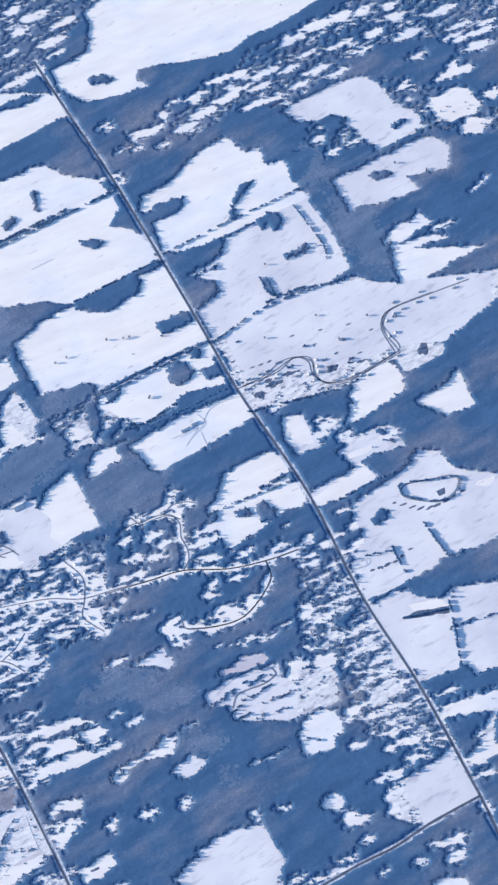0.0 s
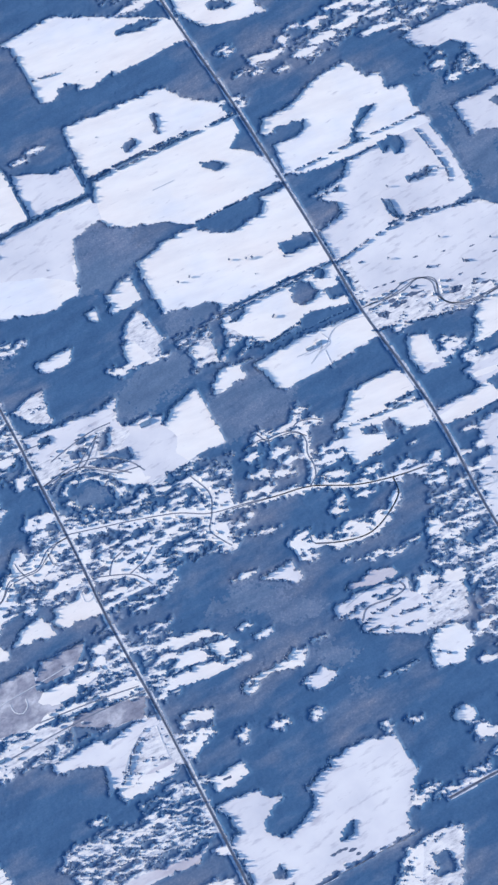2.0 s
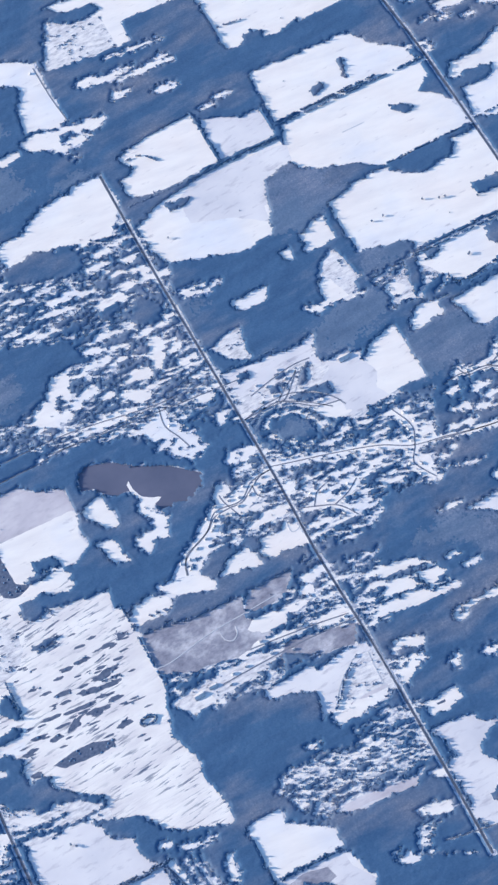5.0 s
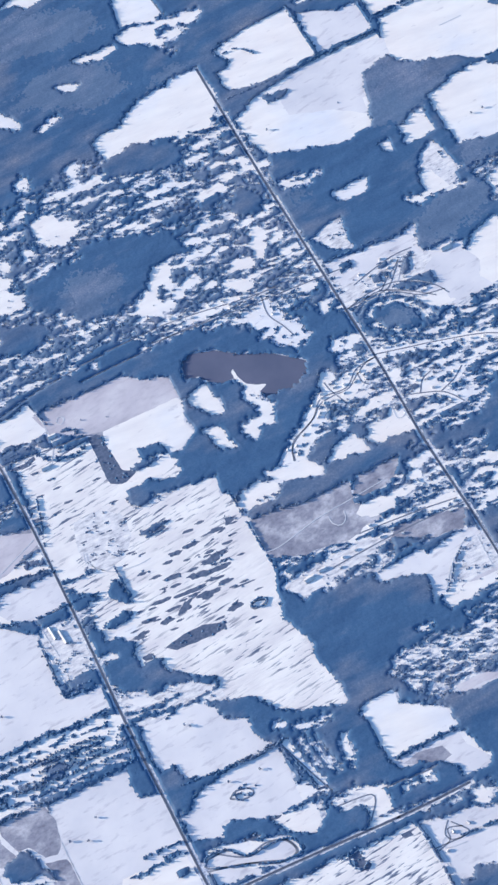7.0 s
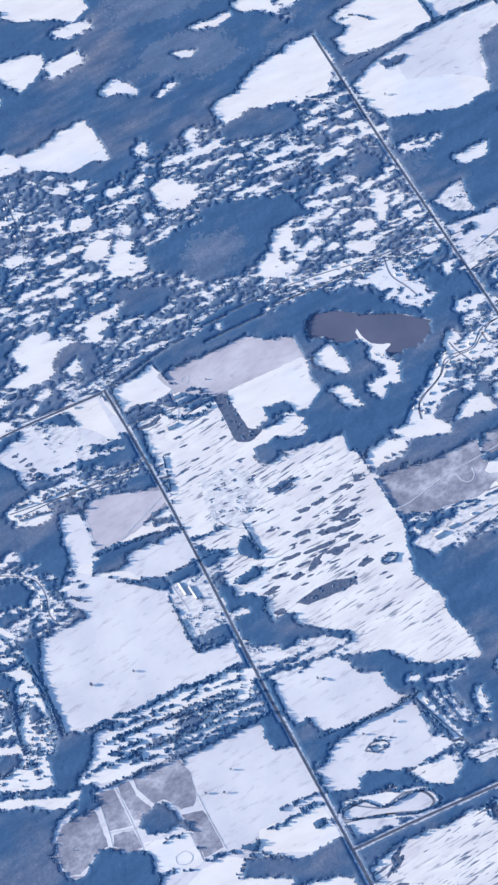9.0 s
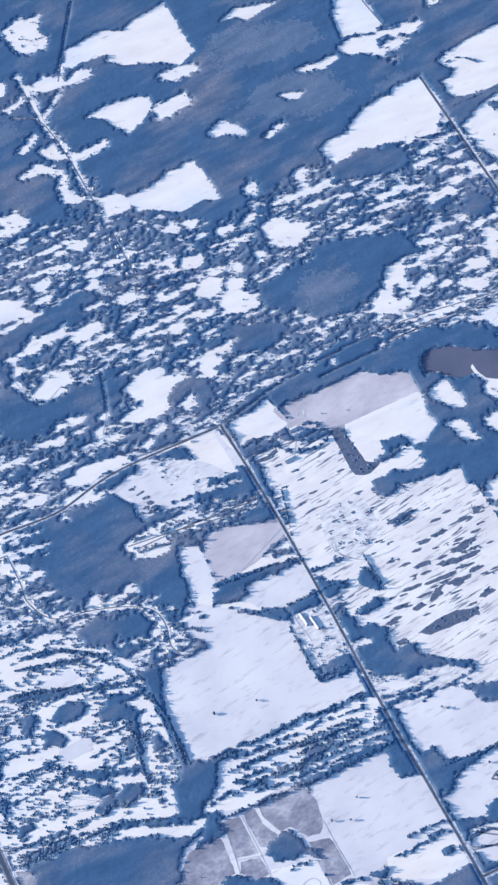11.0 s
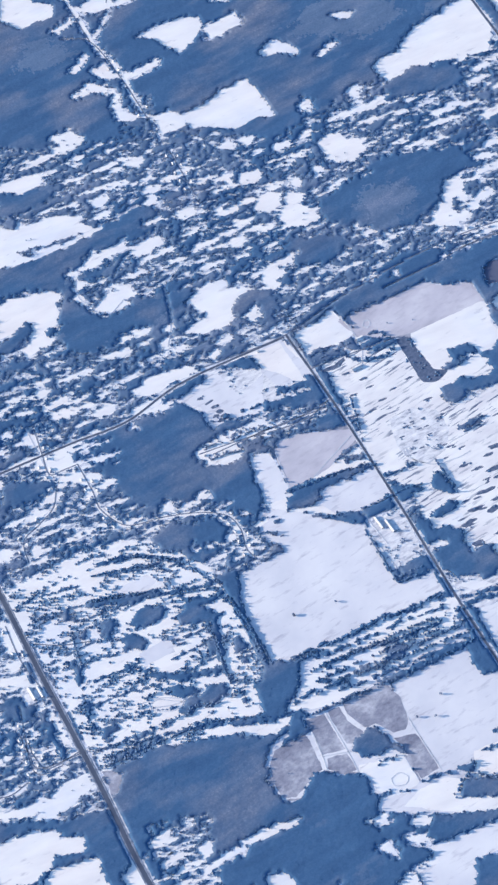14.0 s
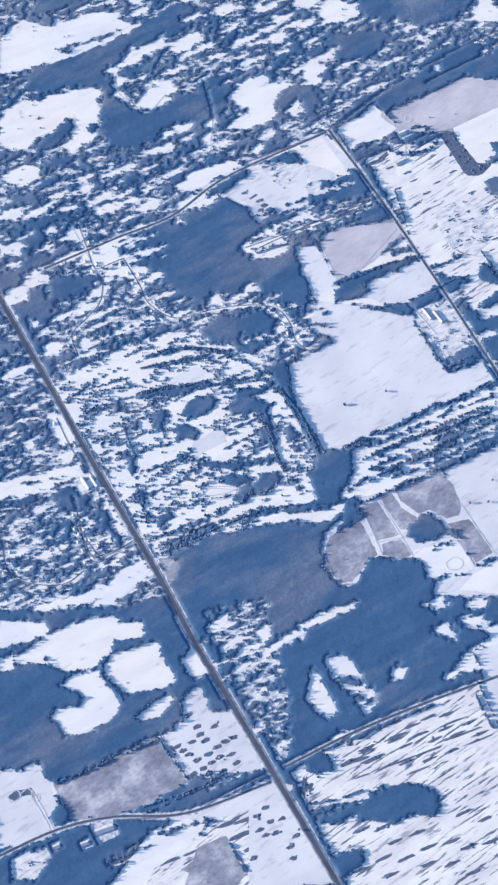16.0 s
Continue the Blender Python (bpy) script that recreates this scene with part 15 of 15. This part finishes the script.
def stand(name, x, y, height, radius, mat, label, shape="dome", sides=5):
    """Many small trees as one mesh: ragged cones, whole domed trees, or the closed crowns of a wood's inside."""
    n = len(x)
    if not n:
        return
    turn = rng.random(n) * 6.28
    ang = turn[:, None] + np.arange(sides) * (6.2832 / sides)
    wob = 0.75 + 0.5 * rng.random((n, sides))
    rings = SHAPES[shape]
    parts = []
    for z, r in rings:
        ring = np.empty((n, sides, 3), np.float32)
        ring[..., 0] = x[:, None] + np.cos(ang) * radius[:, None] * r * wob
        ring[..., 1] = y[:, None] + np.sin(ang) * radius[:, None] * r * wob
        ring[..., 2] = height[:, None] * (z + 0.1 * (rng.random((n, sides)) - 0.5))
        parts.append(ring)
    top = np.empty((n, 1, 3), np.float32)
    lean = 0.25 * radius[:, None] * (rng.random((n, 2)) - 0.5)
    top[:, 0, 0], top[:, 0, 1], top[:, 0, 2] = x + lean[:, 0], y + lean[:, 1], height
    co = np.concatenate(parts + [top], 1)
    per = co.shape[1]
    k = np.arange(sides)
    k2 = (k + 1) % sides
    base = (len(rings) - 1) * sides
    tris = [np.stack([base + k, base + k2, np.full(sides, per - 1)], 1)]
    if len(rings) > 1:
        tris += [np.stack([k, k2, sides + k2], 1), np.stack([k, sides + k2, sides + k], 1)]
    tri = np.concatenate(tris)
    idx = (tri[None] + (np.arange(n) * per)[:, None, None]).reshape(-1)
    me = bpy.data.meshes.new(name)
    me.vertices.add(n * per)
    me.vertices.foreach_set("co", co.reshape(-1))
    me.loops.add(len(idx))
    me.loops.foreach_set("vertex_index", idx.astype(np.int32))
    me.polygons.add(len(idx) // 3)
    me.polygons.foreach_set("loop_start", np.arange(0, len(idx), 3, dtype=np.int32))
    me.polygons.foreach_set("loop_total", np.full(len(idx) // 3, 3, np.int32))
    me.polygons.foreach_set("use_smooth", np.ones(len(idx) // 3, bool))
    me.update(calc_edges=True)
    me.materials.append(mat)
    return tagged(new(name, me), label, "trees", kind="stuff")


def in_sight(x, y, margin=15):
    """The swath of country that the flight passes over and looks down on."""
    low = np.interp(x, (-446, -240, 284, 537), (-210, -325, -234, 251)) - margin
    high = np.interp(x, (-446, -227, -121, 118, 287, 537), (-150, 300, 482, 440, 420, 251)) + margin
    return (y > low) & (y < high)


def grown(y):
    """The plots are more overgrown towards the far hills."""
    return np.clip(0.487 - 0.0002 * y, 0.43, 0.52)


def plot_noise(x, y):
    return 0.58 * fractal(x + 0.3 * y, y, 7, 2.6, 41) + 0.42 * value_noise(x + 0.3 * y, y, 2.1, 1.2, 44)


STEP = 1.0
n1, n2 = int((X1 - X0) / STEP), int((Y1 - Y0) / STEP)
px, py = np.meshgrid(X0 + STEP * np.arange(n1), Y0 + STEP * np.arange(n2), indexing="ij")
px, py = (px + STEP * rng.random(px.shape)).ravel(), (py + STEP * rng.random(py.shape)).ravel()
keep = in_sight(px, py)
px, py = px[keep], py[keep]
ci = np.clip(((px - X0) / CELL).astype(int), 0, NX - 1)
cj = np.clip(((py - Y0) / CELL).astype(int), 0, NY - 1)
code = land[ci, cj]
swept = clear[ci, cj]
plots = plot_noise(px, py)
bushes = 0.6 * fractal(px + 0.3 * py, py, 7, 3, 51) + 0.4 * value_noise(px, py, 2.4, 1.6, 54)
dice = rng.random(len(px))
hard = code == BARE
clumps = 0.7 * fractal(px + 0.3 * py, py, 11, 4, 57) + 0.3 * value_noise(px, py, 2.2, 1.4, 59)
wooded = code == WOOD
few = (code == MIX) & ((plots > grown(py)) & (dice < 0.75) | (plots > grown(py) - 0.1) & (dice < 0.36) | (dice < 0.04))
few |= (code == SPARSE) & ((bushes > 0.66) & (dice < 0.6) | (bushes > 0.5) & (dice < 0.03))
few |= (code == PARK) & ((clumps > 0.585) & (dice < 0.6) | (clumps > 0.5) & (dice < 0.10) | (dice < 0.012))
few |= (code == GLADE) & (dice < 0.012)
few &= ~swept
shrub = (code == BUSHY) & (dice < 0.07) & ~swept
wooded &= ~swept
bare = hard & ~swept
stray = (code == OPEN) & (dice < 0.00015) & ~swept
few |= stray
full = (land == WOOD) | (land == BARE) | ((land == MIX) & (plot_noise(gx, gy) > grown(gy)))
full &= ~clear
deep = full.copy()
for sx in (-1, 0, 1):
    for sy in (-1, 0, 1):
        deep &= np.roll(np.roll(full, sx, 0), sy, 1)
full &= in_sight(gx, gy)
deep &= full
low = np.zeros((NX + 1, NY + 1), bool)          # corners at a wood's edge, where the tops come down
for sx in (0, 1):
    for sy in (0, 1):
        low[sx:sx + NX, sy:sy + NY] |= ~full
inner = deep[ci, cj]
field = land == OPEN
for _ in range(2):
    field = field | np.roll(field, 1, 0) | np.roll(field, -1, 0) | np.roll(field, 1, 1) | np.roll(field, -1, 1)
rim = field[ci, cj] & ~inner
shades_field = land[np.clip(ci + 2, 0, NX - 1), np.clip(cj - 1, 0, NY - 1)] == OPEN          # trees made taller here so their shadows feather the field's edge

def rise(x, y):
    """The height of the tree tops."""
    return 0.65 + 0.55 * fractal(x, y, 26, 26, 61)


def canopy(name, cells, mat, label):
    """The closed tops of a wood as one uneven sheet."""
    ids = np.full((NX + 1, NY + 1), -1)
    i, j = np.nonzero(cells)
    if not len(i):
        return
    for di in (0, 1):
        for dj in (0, 1):
            ids[i + di, j + dj] = 1
    vi, vj = np.nonzero(ids >= 0)
    ids[vi, vj] = np.arange(len(vi))
    x = X0 + CELL * vi + 0.5 * (jitter[vi, vj, 0] - 0.5)
    y = Y0 + CELL * vj + 0.5 * (jitter[vi, vj, 1] - 0.5)
    z = 0.84 * rise(x, y) + 0.15 * (jitter[vi, vj, 2] - 0.5)
    z = np.where(low[vi, vj], 0.35 * z, z)
    quads = np.stack([ids[i, j], ids[i + 1, j], ids[i + 1, j + 1], ids[i, j + 1]], 1)
    me = bpy.data.meshes.new(name)
    me.vertices.add(len(vi))
    me.vertices.foreach_set("co", np.stack([x, y, z], 1).astype(np.float32).reshape(-1))
    me.loops.add(quads.size)
    me.loops.foreach_set("vertex_index", quads.reshape(-1).astype(np.int32))
    me.polygons.add(len(quads))
    me.polygons.foreach_set("loop_start", np.arange(0, quads.size, 4, dtype=np.int32))
    me.polygons.foreach_set("loop_total", np.full(len(quads), 4, np.int32))
    me.polygons.foreach_set("use_smooth", np.ones(len(quads), bool))
    me.update(calc_edges=True)
    me.materials.append(mat)
    tagged(new(name, me), label, "trees", kind="stuff")


jitter = rng.random((NX + 1, NY + 1, 3))
leafless = (land == BARE) | (land == MIX) & (fractal(gx, gy, 30, 18, 91) > 0.5)
scrubby = rng.random(len(px)) < 0.5          # leafless trees among the scattered ones
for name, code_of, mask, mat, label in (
        ("conifer_wood", WOOD, wooded, CONIFER, "dense dark conifer wood in snow, haze blue in its colour"),
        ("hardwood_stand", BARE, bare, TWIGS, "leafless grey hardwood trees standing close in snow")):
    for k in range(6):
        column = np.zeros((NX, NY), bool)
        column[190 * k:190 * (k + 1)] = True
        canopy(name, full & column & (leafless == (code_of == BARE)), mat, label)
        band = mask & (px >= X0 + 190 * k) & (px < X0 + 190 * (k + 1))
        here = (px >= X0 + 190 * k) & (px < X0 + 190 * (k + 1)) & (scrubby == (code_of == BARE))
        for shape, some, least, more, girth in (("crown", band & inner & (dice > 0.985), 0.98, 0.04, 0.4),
                                                ("dome", band & rim & shades_field & (dice > 0.12), 0.85, 1.2, 0.32),
                                                ("dome", band & rim & ~shades_field & (dice > 0.88), 0.6, 0.7, 0.28),
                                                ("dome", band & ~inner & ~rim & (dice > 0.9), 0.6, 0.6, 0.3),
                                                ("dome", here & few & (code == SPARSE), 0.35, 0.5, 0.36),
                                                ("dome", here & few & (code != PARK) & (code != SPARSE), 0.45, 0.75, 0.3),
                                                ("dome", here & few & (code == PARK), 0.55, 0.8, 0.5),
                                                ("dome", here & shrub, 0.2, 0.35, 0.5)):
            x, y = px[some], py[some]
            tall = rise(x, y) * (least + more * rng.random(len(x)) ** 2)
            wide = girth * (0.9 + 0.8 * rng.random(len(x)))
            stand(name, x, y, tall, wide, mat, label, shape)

hx, hy, hh, hr = [], [], [], []
for points, gap, height, spread, thin in hedges:
    for p in smooth_line(points, gap):
        if rng.random() > thin and noise.noise(Vector((p.x * 0.35, p.y * 0.35, 3.0))) > -0.22:
            hx.append(p.x + spread * (rng.random() - 0.5))
            hy.append(p.y + spread * (rng.random() - 0.5))
            hh.append(height * (0.7 + 0.6 * rng.random()))
            hr.append(0.45 + 0.35 * rng.random())
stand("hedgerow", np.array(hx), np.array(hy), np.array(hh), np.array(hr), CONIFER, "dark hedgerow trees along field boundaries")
